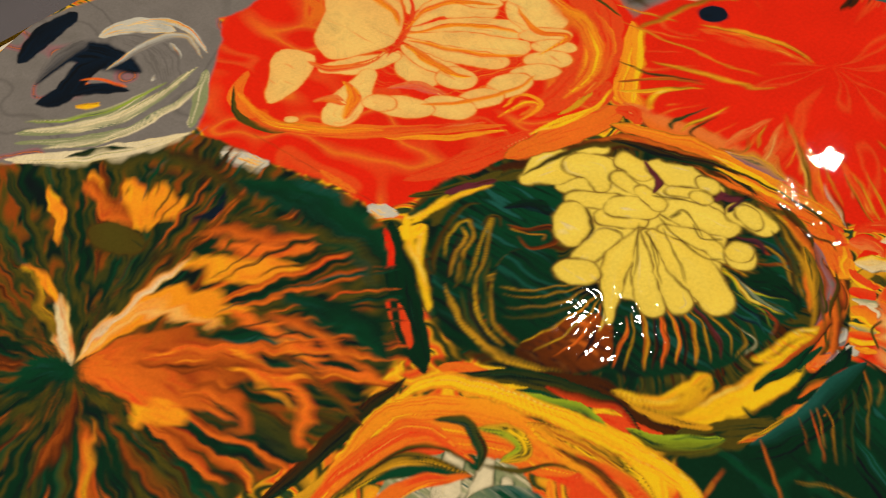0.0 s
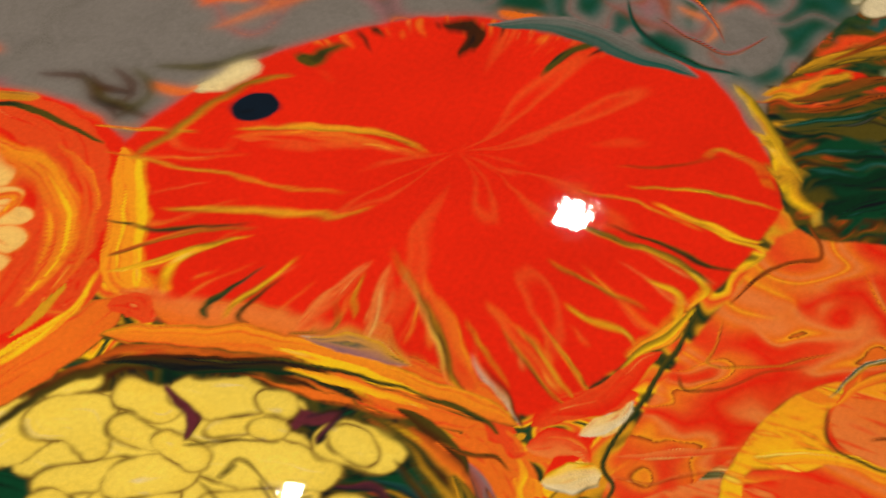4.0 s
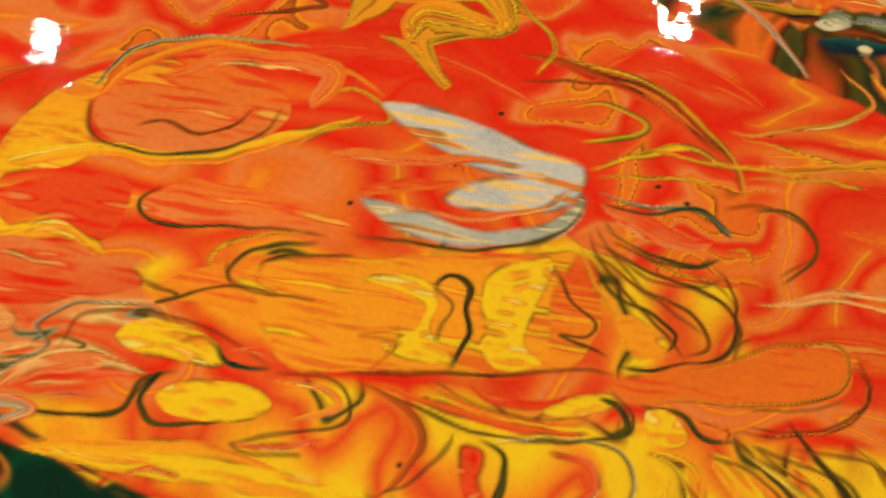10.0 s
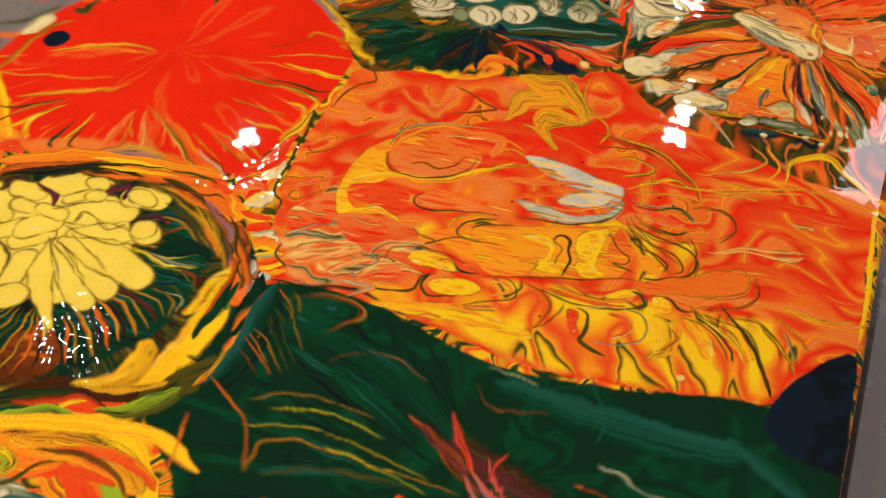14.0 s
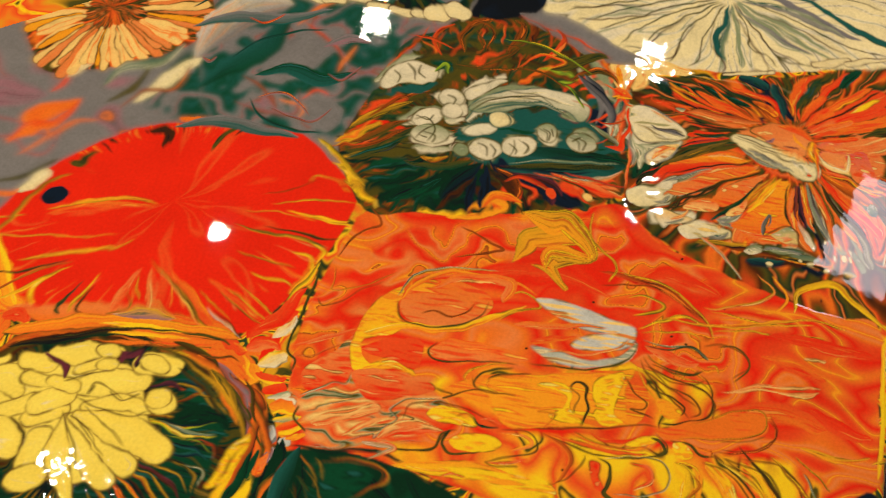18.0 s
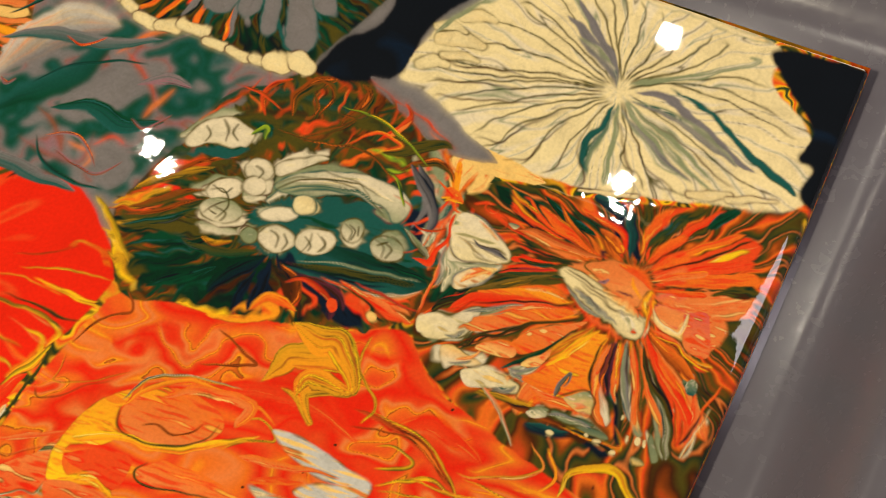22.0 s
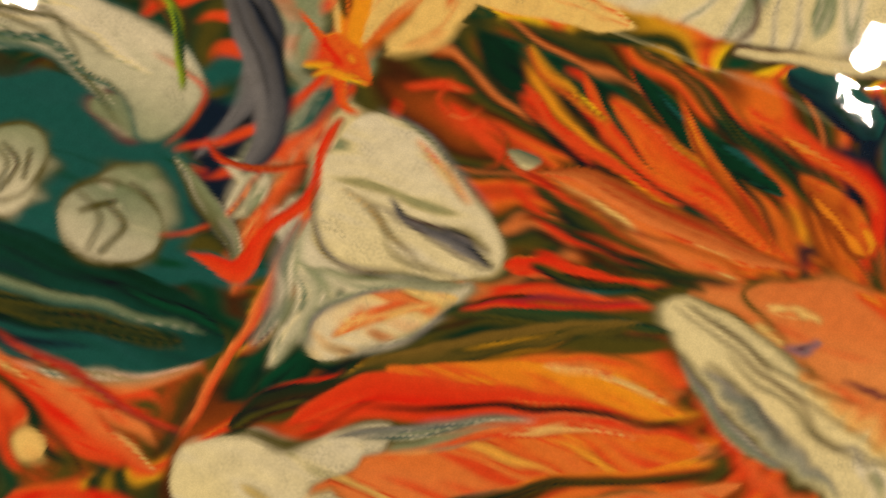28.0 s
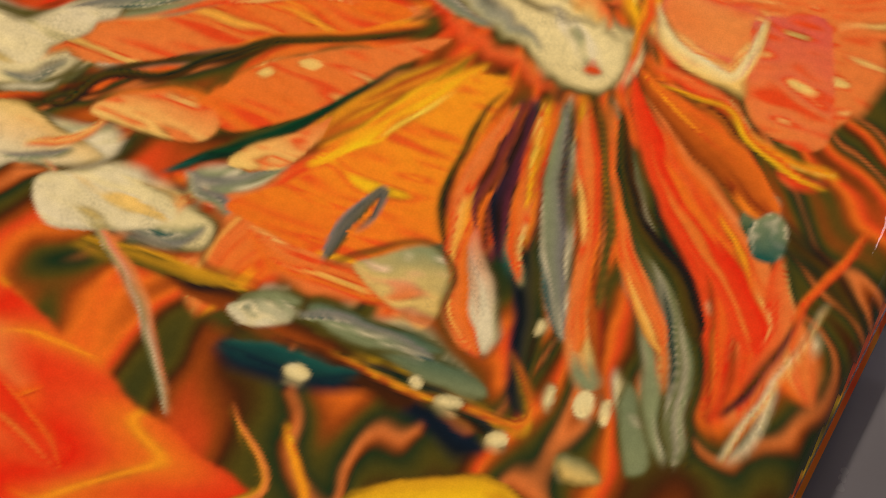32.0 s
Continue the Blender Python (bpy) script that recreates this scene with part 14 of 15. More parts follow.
ribbon(orange_cell, "fold", [(168.6, -9.6), (173.0, -11.8), (180.1, -10.9), (185.0, -8.3)], [0.34, 1.6, 1.6, 0.45], "scarlet|red")
blob(orange_cell, "band", [(181.0, -11.9), (185.0, -8.9), (190.6, -7.1), (192.3, -8.5), (186.3, -11.7)], "yellow")
ribbon(orange_cell, "fold", [(189.3, -7.8), (193.1, -8.8), (194.4, -12.2), (191.2, -14.8)], [0.42, 1.3, 1.4, 0.42], "olive")
ribbon(orange_cell, "fold", [(196.4, -7.9), (203.3, -9.0), (206.6, -12.5), (211.8, -12.2)], [0.42, 0.87, 1.1, 0.42], "olive")
blob(orange_cell, "band", [(197.3, -9.0), (201.1, -8.4), (204.2, -11.8), (203.1, -14.4), (199.1, -14.4)], "yellow")
ribbon(orange_cell, "fold", [(205.9, -9.9), (210.2, -10.4), (209.8, -13.1)], [0.34, 1.1, 0.34], "orange|rust")
blob(orange_cell, "flow", [(192.0, -4.4), (207.4, 2.5), (221.2, 7.8), (228.9, 8.0), (231.0, 3.5), (228.0, -0.6), (213.1, -4.6), (196.4, -7.3)], "orange")
ribbon(orange_cell, "fold", [(203.3, -0.8), (215.8, 7.0), (226.7, 9.6), (230.3, 5.9), (228.0, 0.4), (216.2, -4.0), (197.4, -7.5)], [0.18, 0.48, 0.6, 0.72, 0.6, 0.48, 0.24], "gold|rust")
ribbon(orange_cell, "fold", [(230.9, 7.1), (233.8, 2.7), (232.4, -2.3), (223.8, -7.6), (213.3, -9.0)], [0.3, 0.56, 0.56, 0.47, 0.3], "rust|brown")
ribbon(orange_cell, "fold", [(213.1, -5.5), (222.6, -3.7), (230.2, -0.5)], [0.42, 0.5, 0.42], "umber|rust")
blob(orange_cell, "band", [(122.6, -21.6), (127.1, -18.2), (135.0, -17.2), (139.6, -19.9), (136.2, -23.5), (126.5, -24.8)], "yellow")
ribbon(orange_cell, "fold", [(118.3, -24.1), (122.0, -18.1), (120.5, -23.0), (125.0, -26.6), (133.3, -23.9)], [0.42, 0.76, 1.2, 1.1, 0.42], "olive")
ribbon(orange_cell, "fold", [(138.6, -14.2), (147.5, -13.0), (152.3, -17.2), (151.0, -21.8), (141.6, -25.4), (134.1, -28.2)], [0.42, 0.46, 0.66, 0.56, 0.46, 0.42], "olive")
ribbon(orange_cell, "fold", [(138.8, -15.7), (146.9, -15.5), (150.4, -18.4), (143.1, -22.9)], [0.44, 1.5, 1.5, 0.55], "tangerine|salmon")
blob(orange_cell, "band", [(113.5, -12.4), (118.8, -8.5), (128.6, -10.4), (131.4, -14.3), (124.5, -15.4), (118.2, -14.7)], "yellow")
ribbon(orange_cell, "fold", [(105.6, -17.9), (107.4, -10.7), (118.1, -7.4), (130.5, -9.8), (138.3, -13.1)], [0.3, 0.46, 0.54, 0.46, 0.3], "rust|brown")
ribbon(orange_cell, "fold", [(123.4, -12.6), (127.6, -10.7), (131.0, -12.4)], [0.22, 0.67, 0.34], "orange|rust")
ribbon(orange_cell, "fold", [(129.6, -11.2), (132.9, -14.0), (138.4, -13.5)], [0.33, 1.1, 0.33], "green|bottle")
ribbon(orange_cell, "fold", [(131.9, -11.4), (135.9, -11.1), (139.2, -12.2)], [0.33, 1, 0.33], "salmon|scarlet")
ribbon(orange_cell, "fold", [(98.4, -21.8), (103.9, -17.3), (101.1, -13.3), (106.4, -8.6), (117.7, -5.9)], [0.42, 0.59, 0.67, 0.59, 0.42], "olive|sage")
ribbon(orange_cell, "fold", [(114.7, -1.9), (121.8, -2.8), (119.2, -5.2), (128.5, 0.0), (136.9, 0.3)], [0.42, 0.59, 0.7, 0.59, 0.42], "olive|brown")
blob(orange_cell, "band", [(120.2, -32.8), (136.7, -31.1), (154.6, -32.2), (158.6, -36.5), (151.4, -37.2), (140.5, -36.3), (128.5, -34.5)], "yellow")
ribbon(orange_cell, "fold", [(134.6, -28.1), (142.0, -27.7), (149.4, -24.5)], [0.32, 1.3, 0.43], "scarlet|salmon")
ribbon(orange_cell, "vein", [(134.1, -27.8), (137.3, -29.2), (146.0, -28.2)], [0.42, 0.42, 0.42], "olive")
ribbon(orange_cell, "fold", [(153.6, -12.5), (160.3, -16.9), (163.2, -23.4), (159.7, -30.0), (155.3, -33.8)], [0.43, 1.7, 1.7, 1.1, 0.32], "orange|rust")
ribbon(orange_cell, "fold", [(158.4, -31.4), (163.8, -28.0), (167.5, -21.4), (167.7, -18.9)], [0.42, 0.46, 0.46, 0.42], "olive|brown")
blob(orange_cell, "band", [(169.5, -21.2), (173.1, -21.6), (172.7, -27.1), (174.5, -31.5), (171.7, -31.2), (170.1, -26.7)], "scarlet")
ribbon(orange_cell, "fold", [(172.3, -19.2), (176.4, -22.5), (175.4, -29.1), (174.3, -32.7), (179.6, -36.1), (183.7, -37.6)], [0.42, 0.87, 1.7, 1.8, 1.7, 0.73], "olive")
ribbon(orange_cell, "fold", [(182.0, -19.8), (188.6, -20.6), (189.6, -25.6), (184.0, -30.5)], [0.43, 1.9, 1.9, 0.54], "scarlet|salmon")
ribbon(orange_cell, "fold", [(174.4, -20.1), (182.7, -16.8), (192.9, -16.7), (196.3, -21.4), (194.5, -27.5), (186.1, -32.2), (177.7, -32.6)], [0.42, 0.42, 0.57, 0.66, 0.57, 0.57, 0.42], "olive|sage")
ribbon(orange_cell, "fold", [(198.0, -16.3), (203.4, -20.3), (202.4, -29.5), (197.3, -35.0)], [1.1, 4.3, 3.9, 1.7], "yellow|gold")
ribbon(orange_cell, "fold", [(204.4, -19.8), (206.7, -24.1), (201.0, -30.9)], [0.33, 1.5, 0.54], "tangerine|rust")
ribbon(orange_cell, "fold", [(207.2, -14.8), (216.2, -17.0), (221.1, -23.2), (224.3, -30.1)], [0.42, 0.48, 0.67, 0.42], "brown|olive")
ribbon(orange_cell, "fold", [(212.4, -13.3), (219.8, -16.4), (226.3, -22.9), (229.5, -29.3)], [0.33, 1.3, 1.6, 0.66], "yellow|gold")
ribbon(orange_cell, "fold", [(214.4, -12.2), (224.0, -13.8), (231.5, -19.7), (234.7, -27.3)], [0.42, 0.49, 0.59, 0.42], "brown|olive")
ribbon(orange_cell, "fold", [(220.7, -11.4), (232.5, -11.8), (240.0, -17.1), (245.3, -24.5)], [0.3, 0.54, 0.64, 0.3], "rust|olive")
blob(bowl, "band", [(55.1, -31.0), (56.2, -34.9), (54.9, -41.9), (51.5, -49.5), (48.6, -54.1), (45.7, -55.2), (47.2, -47.4), (50.3, -38.9)], "yellow/olive")
ribbon(bowl, "fold", [(55.2, -34.3), (53.2, -39.7), (50.1, -46.3), (47.9, -52.6)], [0.16, 0.57, 0.65, 0.24], "gold|olive")
ribbon(bowl, "fold", [(51.6, -37.9), (54.4, -34.6), (56.2, -34.9)], [0.17, 0.5, 0.17], "olive|brown")
ribbon(bowl, "fold", [(50.8, -40.1), (51.6, -44.0), (49.0, -49.5)], [0.16, 0.49, 0.16], "umber|olive")
ribbon(bowl, "fold", [(55.1, -32.0), (52.6, -35.2), (51.2, -38.1)], [0.34, 1, 0.34], "yellow|lemon")
ribbon(green_fan, "vein", [(75.9, -41.8), (81.2, -46.6), (85.4, -53.2), (87.8, -59.3)], [0.12, 0.31, 0.31, 0.15], "gold|olive")
ribbon(green_fan, "vein", [(74.8, -45.7), (78.9, -51.6), (82.6, -59.1), (87.0, -66.8)], [0.23, 0.91, 0.91, 0.3], "olive|green")
ribbon(green_fan, "vein", [(72.3, -50.0), (77.1, -55.6), (81.5, -62.8), (84.2, -69.3)], [0.3, 1, 1, 0.45], "green|olive")
ribbon(green_fan, "vein", [(69.1, -54.4), (74.8, -58.0), (78.7, -64.4), (81.5, -70.0)], [0.15, 0.45, 0.45, 0.15], "rust|gold")
ribbon(green_fan, "vein", [(67.4, -58.4), (71.7, -62.3), (76.6, -68.3), (78.8, -71.6)], [0.15, 0.52, 0.52, 0.22], "orange|rust")
ribbon(green_fan, "vein", [(68.3, -56.4), (72.8, -61.1), (77.0, -67.3)], [0.15, 0.3, 0.15], "gold|orange")
ribbon(green_fan, "vein", [(66.0, -63.1), (70.9, -66.6), (74.5, -72.1)], [0.15, 0.52, 0.22], "rust|olive")
ribbon(green_fan, "vein", [(78.2, -39.3), (86.9, -36.8), (96.1, -36.9), (101.9, -38.8), (101.4, -43.4), (96.5, -47.4), (91.4, -50.6)], [0.12, 0.32, 0.4, 0.48, 0.48, 0.4, 0.16], "rust|olive")
ribbon(green_fan, "vein", [(97.5, -36.5), (102.6, -38.6), (103.0, -42.0)], [0.12, 0.32, 0.16], "olive|rust")
ribbon(green_fan, "vein", [(96.6, -62.4), (99.0, -57.6), (103.6, -55.5), (108.6, -55.6)], [0.11, 0.37, 0.37, 0.15], "rust|olive")
ribbon(fan_cell, "flow", [(200.7, 98.0), (203.4, 99.8), (206.5, 101.4), (209.4, 102.2)], [0.26, 1.05, 1.04, 0.26], "peach|salmon")
ribbon(fan_cell, "flow", [(187.2, 96.8), (190.8, 97.6), (192.3, 99.6), (193.9, 101.7)], [0.26, 1.21, 1.35, 0.41], "sage|grey")
ribbon(fan_cell, "flow", [(192.4, 87.1), (195.7, 88.1), (198.2, 89.5), (199.8, 91.5)], [0.25, 1.15, 1.28, 0.39], "sage|grey")
ribbon(fan_cell, "flow", [(190.5, 105.8), (192.1, 108.7), (196.4, 111.5), (200.6, 113.8)], [0.14, 0.49, 0.49, 0.14], "olive")
ribbon(fan_cell, "flow", [(213.2, 103.8), (216.2, 105.7), (218.9, 108.2), (221.5, 111.1)], [0.26, 1.05, 1.05, 0.26], "salmon")
vein(fan_cell, [(198.5, 85.9), (200.0, 83.5), (202.8, 83.0), (207.7, 84.6), (212.4, 83.9), (217.6, 85.4)], [0.17, 0.29, 0.29, 0.18], "brown")
vein(fan_cell, [(199.3, 98.2), (202.0, 96.1), (208.2, 96.6), (213.0, 99.2)], [0.17, 0.31, 0.32, 0.19], "brown")
vein(fan_cell, [(211.1, 105.4), (213.2, 101.7), (217.6, 102.4), (222.7, 108.2)], [0.18, 0.32, 0.32, 0.19], "brown")
ribbon(fan_cell, "wash", [(178.8, 113.0), (179.0, 118.4), (177.5, 123.5), (177.0, 129.5)], [1.4, 3, 2.7, 0.84], "sage|grey")
ribbon(fan_cell, "band", [(190.5, 117.1), (189.2, 113.3), (183.4, 107.5), (180.0, 103.4)], [0.79, 2.3, 2.8, 1.5], "bottle|brown")
ribbon(fan_cell, "band", [(189.0, 113.7), (194.9, 119.5), (204.4, 125.8), (215.8, 132.1)], [0.82, 2.7, 3.3, 0.82], "olive|umber")
ribbon(fan_cell, "band", [(219.2, 167.9), (225.7, 167.0), (231.0, 164.1)], [2.6, 5.2, 4.5], "navy|teal")
ribbon(fan_cell, "band", [(202.8, 161.3), (210.8, 157.4), (217.8, 155.2), (224.9, 152.7)], [0.88, 2.9, 3.5, 1.1], "bottle|green")
blob(fan_cell, "fold", [(192.6, 116.5), (199.2, 120.8), (207.9, 124.3), (216.6, 125.1), (223.4, 124.7), (214.9, 121.7), (204.4, 118.4)], "orange|tangerine")
ribbon(fan_cell, "band", [(185.5, 105.7), (189.0, 111.1), (193.3, 114.9), (201.6, 118.0), (212.3, 120.7), (220.6, 123.0)], [0.57, 2.6, 3.2, 2.4, 1.3, 0.34], "red|scarlet")
ribbon(fan_cell, "band", [(192.2, 111.9), (202.1, 116.8), (212.6, 120.1), (222.0, 123.2), (226.9, 123.0)], [0.29, 0.69, 0.8, 0.57, 0.23], "brown")
blob(fan_cell, "fold", [(192.6, 105.7), (201.6, 110.9), (210.9, 116.8), (220.8, 121.7), (226.8, 121.8), (222.2, 117.9), (212.7, 112.4), (201.4, 104.5), (194.3, 102.0)], "salmon|orange")
ribbon(fan_cell, "band", [(190.7, 107.4), (194.3, 109.9), (200.9, 113.8), (208.0, 117.4)], [0.57, 1.4, 1, 0.28], "sage|grey")
blob(fan_cell, "fold", [(177.1, 97.1), (177.0, 99.7), (180.4, 102.7), (184.1, 103.7), (186.2, 103.0), (187.8, 104.7), (189.6, 104.5), (190.7, 107.4), (193.7, 108.7), (194.3, 105.8), (191.6, 102.7), (190.1, 99.6), (182.0, 95.7), (178.8, 94.9)], "cream|beige")
ribbon(fan_cell, "band", [(207.6, 124.1), (210.8, 124.6), (216.4, 125.6), (221.9, 125.4)], [1.3, 1, 1, 0.35], "peach|orange")
ribbon(fan_cell, "band", [(199.5, 133.3), (203.9, 134.5), (209.6, 135.6), (215.3, 136.6)], [2, 2.4, 1.4, 0.36], "scarlet|red")
ribbon(fan_cell, "band", [(201.9, 134.3), (207.0, 134.3), (212.6, 135.7), (216.3, 136.2)], [0.6, 1.6, 1.1, 0.36], "bottle|olive")
ribbon(fan_cell, "band", [(197.3, 126.7), (202.6, 130.2), (210.8, 132.6), (215.6, 134.5)], [0.59, 1.7, 1.3, 0.36], "red|plum")
blob(fan_cell, "fold", [(176.9, 138.6), (178.1, 143.7), (183.0, 144.3), (189.1, 141.9), (193.9, 138.3), (198.8, 134.9), (198.8, 132.0), (194.5, 129.1), (188.1, 126.8), (183.7, 125.5), (179.4, 127.1), (177.4, 131.1), (176.8, 135.1)], "cream|beige")
ribbon(fan_cell, "band", [(184.3, 135.4), (187.6, 133.6), (192.4, 133.2), (199.0, 132.3)], [0.3, 1.5, 1.5, 0.36], "grey|black")
ribbon(fan_cell, "band", [(177.9, 129.9), (180.6, 126.8), (184.3, 125.8), (188.9, 127.0)], [0.24, 0.6, 0.48, 0.18], "umber|grey")
ribbon(fan_cell, "band", [(179.4, 134.8), (183.6, 133.0), (186.5, 130.7), (191.0, 129.3)], [0.18, 0.48, 0.48, 0.18], "umber")
blob(fan_cell, "fold", [(183.5, 116.5), (183.5, 120.5), (187.0, 123.6), (191.9, 126.4), (196.6, 127.7), (193.7, 122.3), (189.8, 117.3), (185.5, 114.8)], "beige|peach")
ribbon(fan_cell, "band", [(183.9, 114.6), (183.0, 118.4), (184.6, 122.1), (190.9, 125.9)], [0.29, 0.83, 0.71, 0.24], "grey|sage")
ribbon(fan_cell, "band", [(186.0, 117.6), (188.3, 120.6), (191.7, 124.1), (194.6, 126.2)], [0.47, 2.1, 1.6, 0.35], "peach|salmon")
ribbon(fan_cell, "band", [(167.6, 120.7), (173.1, 120.2), (174.6, 126.3), (176.7, 132.8), (176.0, 138.4), (176.1, 142.7)], [0.74, 2.3, 1.6, 1.2, 0.98, 1.4], "scarlet|red")
ribbon(fan_cell, "band", [(163.1, 134.3), (166.7, 132.2), (171.4, 133.1), (175.3, 135.9)], [0.31, 0.99, 0.99, 0.37], "scarlet|rust")
ribbon(fan_cell, "band", [(169.9, 150.5), (173.3, 148.9), (176.9, 146.7)], [3.2, 3.9, 1], "scarlet|orange")
ribbon(fan_cell, "band", [(170.2, 145.5), (172.5, 146.9), (176.9, 146.7)], [0.39, 1.4, 0.39], "yellow|orange")
ribbon(fan_cell, "band", [(198.6, 144.7), (203.0, 146.5), (208.8, 145.9), (216.6, 144.8), (223.9, 144.8), (229.5, 146.2)], [0.61, 2.7, 3.4, 3.2, 2.2, 0.49], "salmon|rust")
ribbon(fan_cell, "band", [(202.3, 156.6), (209.0, 153.6), (216.4, 150.4), (223.7, 147.2), (228.3, 146.3)], [0.99, 3.5, 4.7, 3.5, 0.62], "orange|scarlet")
ribbon(fan_cell, "band", [(209.1, 160.4), (215.7, 154.2), (222.3, 149.4), (227.1, 146.4)], [0.49, 1.7, 2, 0.37], "rust|orange")
ribbon(fan_cell, "band", [(197.8, 158.3), (203.5, 153.4), (210.4, 149.9), (219.2, 147.9)], [0.75, 1.7, 1.5, 0.5], "scarlet|orange")
ribbon(fan_cell, "band", [(193.4, 154.9), (197.8, 151.6), (204.9, 149.5), (214.6, 147.3)], [0.88, 1.5, 1.3, 0.5], "scarlet")
ribbon(fan_cell, "band", [(191.6, 159.4), (196.1, 156.1), (203.4, 153.9)], [0.77, 1.5, 0.64], "orange|gold")
ribbon(fan_cell, "band", [(216.7, 162.2), (223.6, 160.1), (230.7, 157.4), (234.0, 154.6)], [0.75, 1.8, 1.8, 1], "orange|scarlet")
ribbon(fan_cell, "band", [(225.1, 155.7), (230.9, 153.0), (235.4, 150.1)], [1.1, 4, 3.5], "rust|orange")
blob(fan_cell, "drop", [(194.8, 145.8), (196.2, 146.8), (198.6, 146.4), (197.2, 144.5)], "cream|teal")
blob(fan_cell, "fold", [(217.3, 91.0), (223.8, 97.8), (229.6, 108.4), (235.4, 116.5), (240.4, 117.0), (238.7, 107.9), (239.3, 99.8), (240.6, 96.1), (232.9, 90.4), (224.6, 89.8)], "orange|tangerine")
ribbon(fan_cell, "band", [(247.6, 142.7), (256.8, 148.6), (265.7, 153.6)], [0.55, 2.7, 2.7], "salmon|orange")
ribbon(fan_cell, "band", [(249.3, 139.3), (255.6, 142.0), (268.3, 145.2)], [0.54, 2.3, 2.7], "scarlet|orange")
blob(fan_cell, "fold", [(262.3, 133.8), (265.6, 137.0), (270.6, 137.8), (275.0, 123.2), (270.7, 120.8), (266.0, 124.0)], "salmon|rose")
ribbon(fan_cell, "band", [(240.2, 116.6), (238.4, 111.9), (238.5, 105.0), (239.4, 98.5), (241.9, 94.6)], [0.31, 0.8, 0.86, 1.1, 0.49], "olive|brown")
ribbon(fan_cell, "band", [(242.3, 115.0), (241.3, 107.5), (241.5, 100.6), (242.5, 94.3), (244.8, 88.5), (248.9, 85.5)], [0.6, 2.8, 2.9, 2.4, 2.8, 2], "salmon|orange")
ribbon(fan_cell, "band", [(242.9, 115.2), (243.1, 109.6), (242.6, 102.4), (243.4, 98.5)], [0.49, 2.2, 2.2, 0.61], "plum|rust")
ribbon(fan_cell, "band", [(244.0, 115.7), (244.6, 108.8), (244.7, 101.9), (246.9, 95.8)], [0.49, 2, 2.1, 0.61], "navy|plum")
ribbon(fan_cell, "band", [(245.2, 116.1), (246.3, 108.0), (247.2, 100.1), (249.3, 94.1)], [0.61, 1.9, 2.1, 0.73], "orange|salmon")
ribbon(fan_cell, "band", [(245.8, 116.2), (246.5, 110.9), (247.4, 102.8)], [0.5, 1.4, 0.38], "yellow|orange")
ribbon(fan_cell, "band", [(247.3, 117.0), (249.0, 109.1), (250.5, 101.4), (253.5, 94.5), (256.5, 89.6)], [0.49, 2.2, 2.4, 2.6, 1.5], "sage|grey")
ribbon(fan_cell, "band", [(248.3, 116.6), (249.6, 109.3), (251.6, 101.7)], [0.25, 0.56, 0.31], "brown")
ribbon(fan_cell, "band", [(249.6, 117.8), (251.8, 110.1), (254.5, 102.2), (256.7, 94.3), (258.6, 88.8)], [0.73, 2.4, 2.3, 2.3, 2.4], "salmon|orange")
ribbon(fan_cell, "band", [(250.8, 118.3), (253.4, 110.8), (256.5, 103.6), (259.3, 93.8)], [0.37, 0.86, 1.1, 0.98], "olive|umber")
ribbon(fan_cell, "band", [(251.9, 118.7), (255.1, 111.4), (258.3, 103.6), (263.1, 96.7), (266.6, 91.7)], [0.49, 1.3, 1.7, 2.6, 2.7], "orange|salmon")
ribbon(fan_cell, "band", [(252.9, 119.1), (255.6, 111.6), (260.3, 105.1), (266.2, 100.5), (270.2, 93.9)], [0.49, 2.2, 2.3, 2.8, 2.5], "olive|brown")
ribbon(fan_cell, "band", [(252.9, 124.2), (257.6, 115.2), (264.9, 108.1), (271.7, 102.5), (276.3, 95.5)], [0.74, 2.8, 3.6, 4.7, 4.3], "scarlet|red")
ribbon(fan_cell, "band", [(253.0, 125.0), (259.9, 119.6), (267.5, 115.4), (274.0, 110.6)], [0.63, 4, 4.7, 1.9], "rust|orange")
blob(fan_cell, "fold", [(270.9, 110.2), (272.8, 112.3), (275.0, 110.4), (275.1, 106.9), (272.2, 106.6)], "teal|sage")
ribbon(fan_cell, "band", [(255.9, 123.8), (263.8, 123.1), (267.4, 119.6), (273.1, 117.5), (276.9, 117.0)], [0.32, 0.83, 0.89, 1.1, 0.51], "yellow|scarlet")
ribbon(fan_cell, "band", [(251.3, 133.3), (254.2, 129.0), (259.1, 127.2), (263.2, 126.7), (263.5, 131.9), (264.1, 136.1)], [0.39, 1.9, 2.3, 1.6, 1.4, 0.39], "peach|cream")
blob(fan_cell, "fold", [(209.5, 101.7), (212.5, 106.7), (218.1, 111.7), (225.3, 116.2), (231.8, 120.3), (227.4, 114.0), (223.4, 108.1), (219.0, 103.4), (215.2, 100.2), (212.1, 100.1)], "orange|salmon")
blob(fan_cell, "drop", [(217.7, 110.4), (218.8, 111.6), (220.3, 111.4), (219.4, 110.1)], "peach")
blob(fan_cell, "drop", [(213.9, 107.2), (214.7, 108.2), (215.7, 108.0), (214.9, 107.0)], "peach")
blob(fan_cell, "fold", [(199.2, 96.2), (199.6, 98.2), (205.2, 101.2), (210.8, 101.7), (212.9, 99.7), (211.4, 97.3), (207.5, 96.2), (203.2, 95.8)], "peach|salmon")
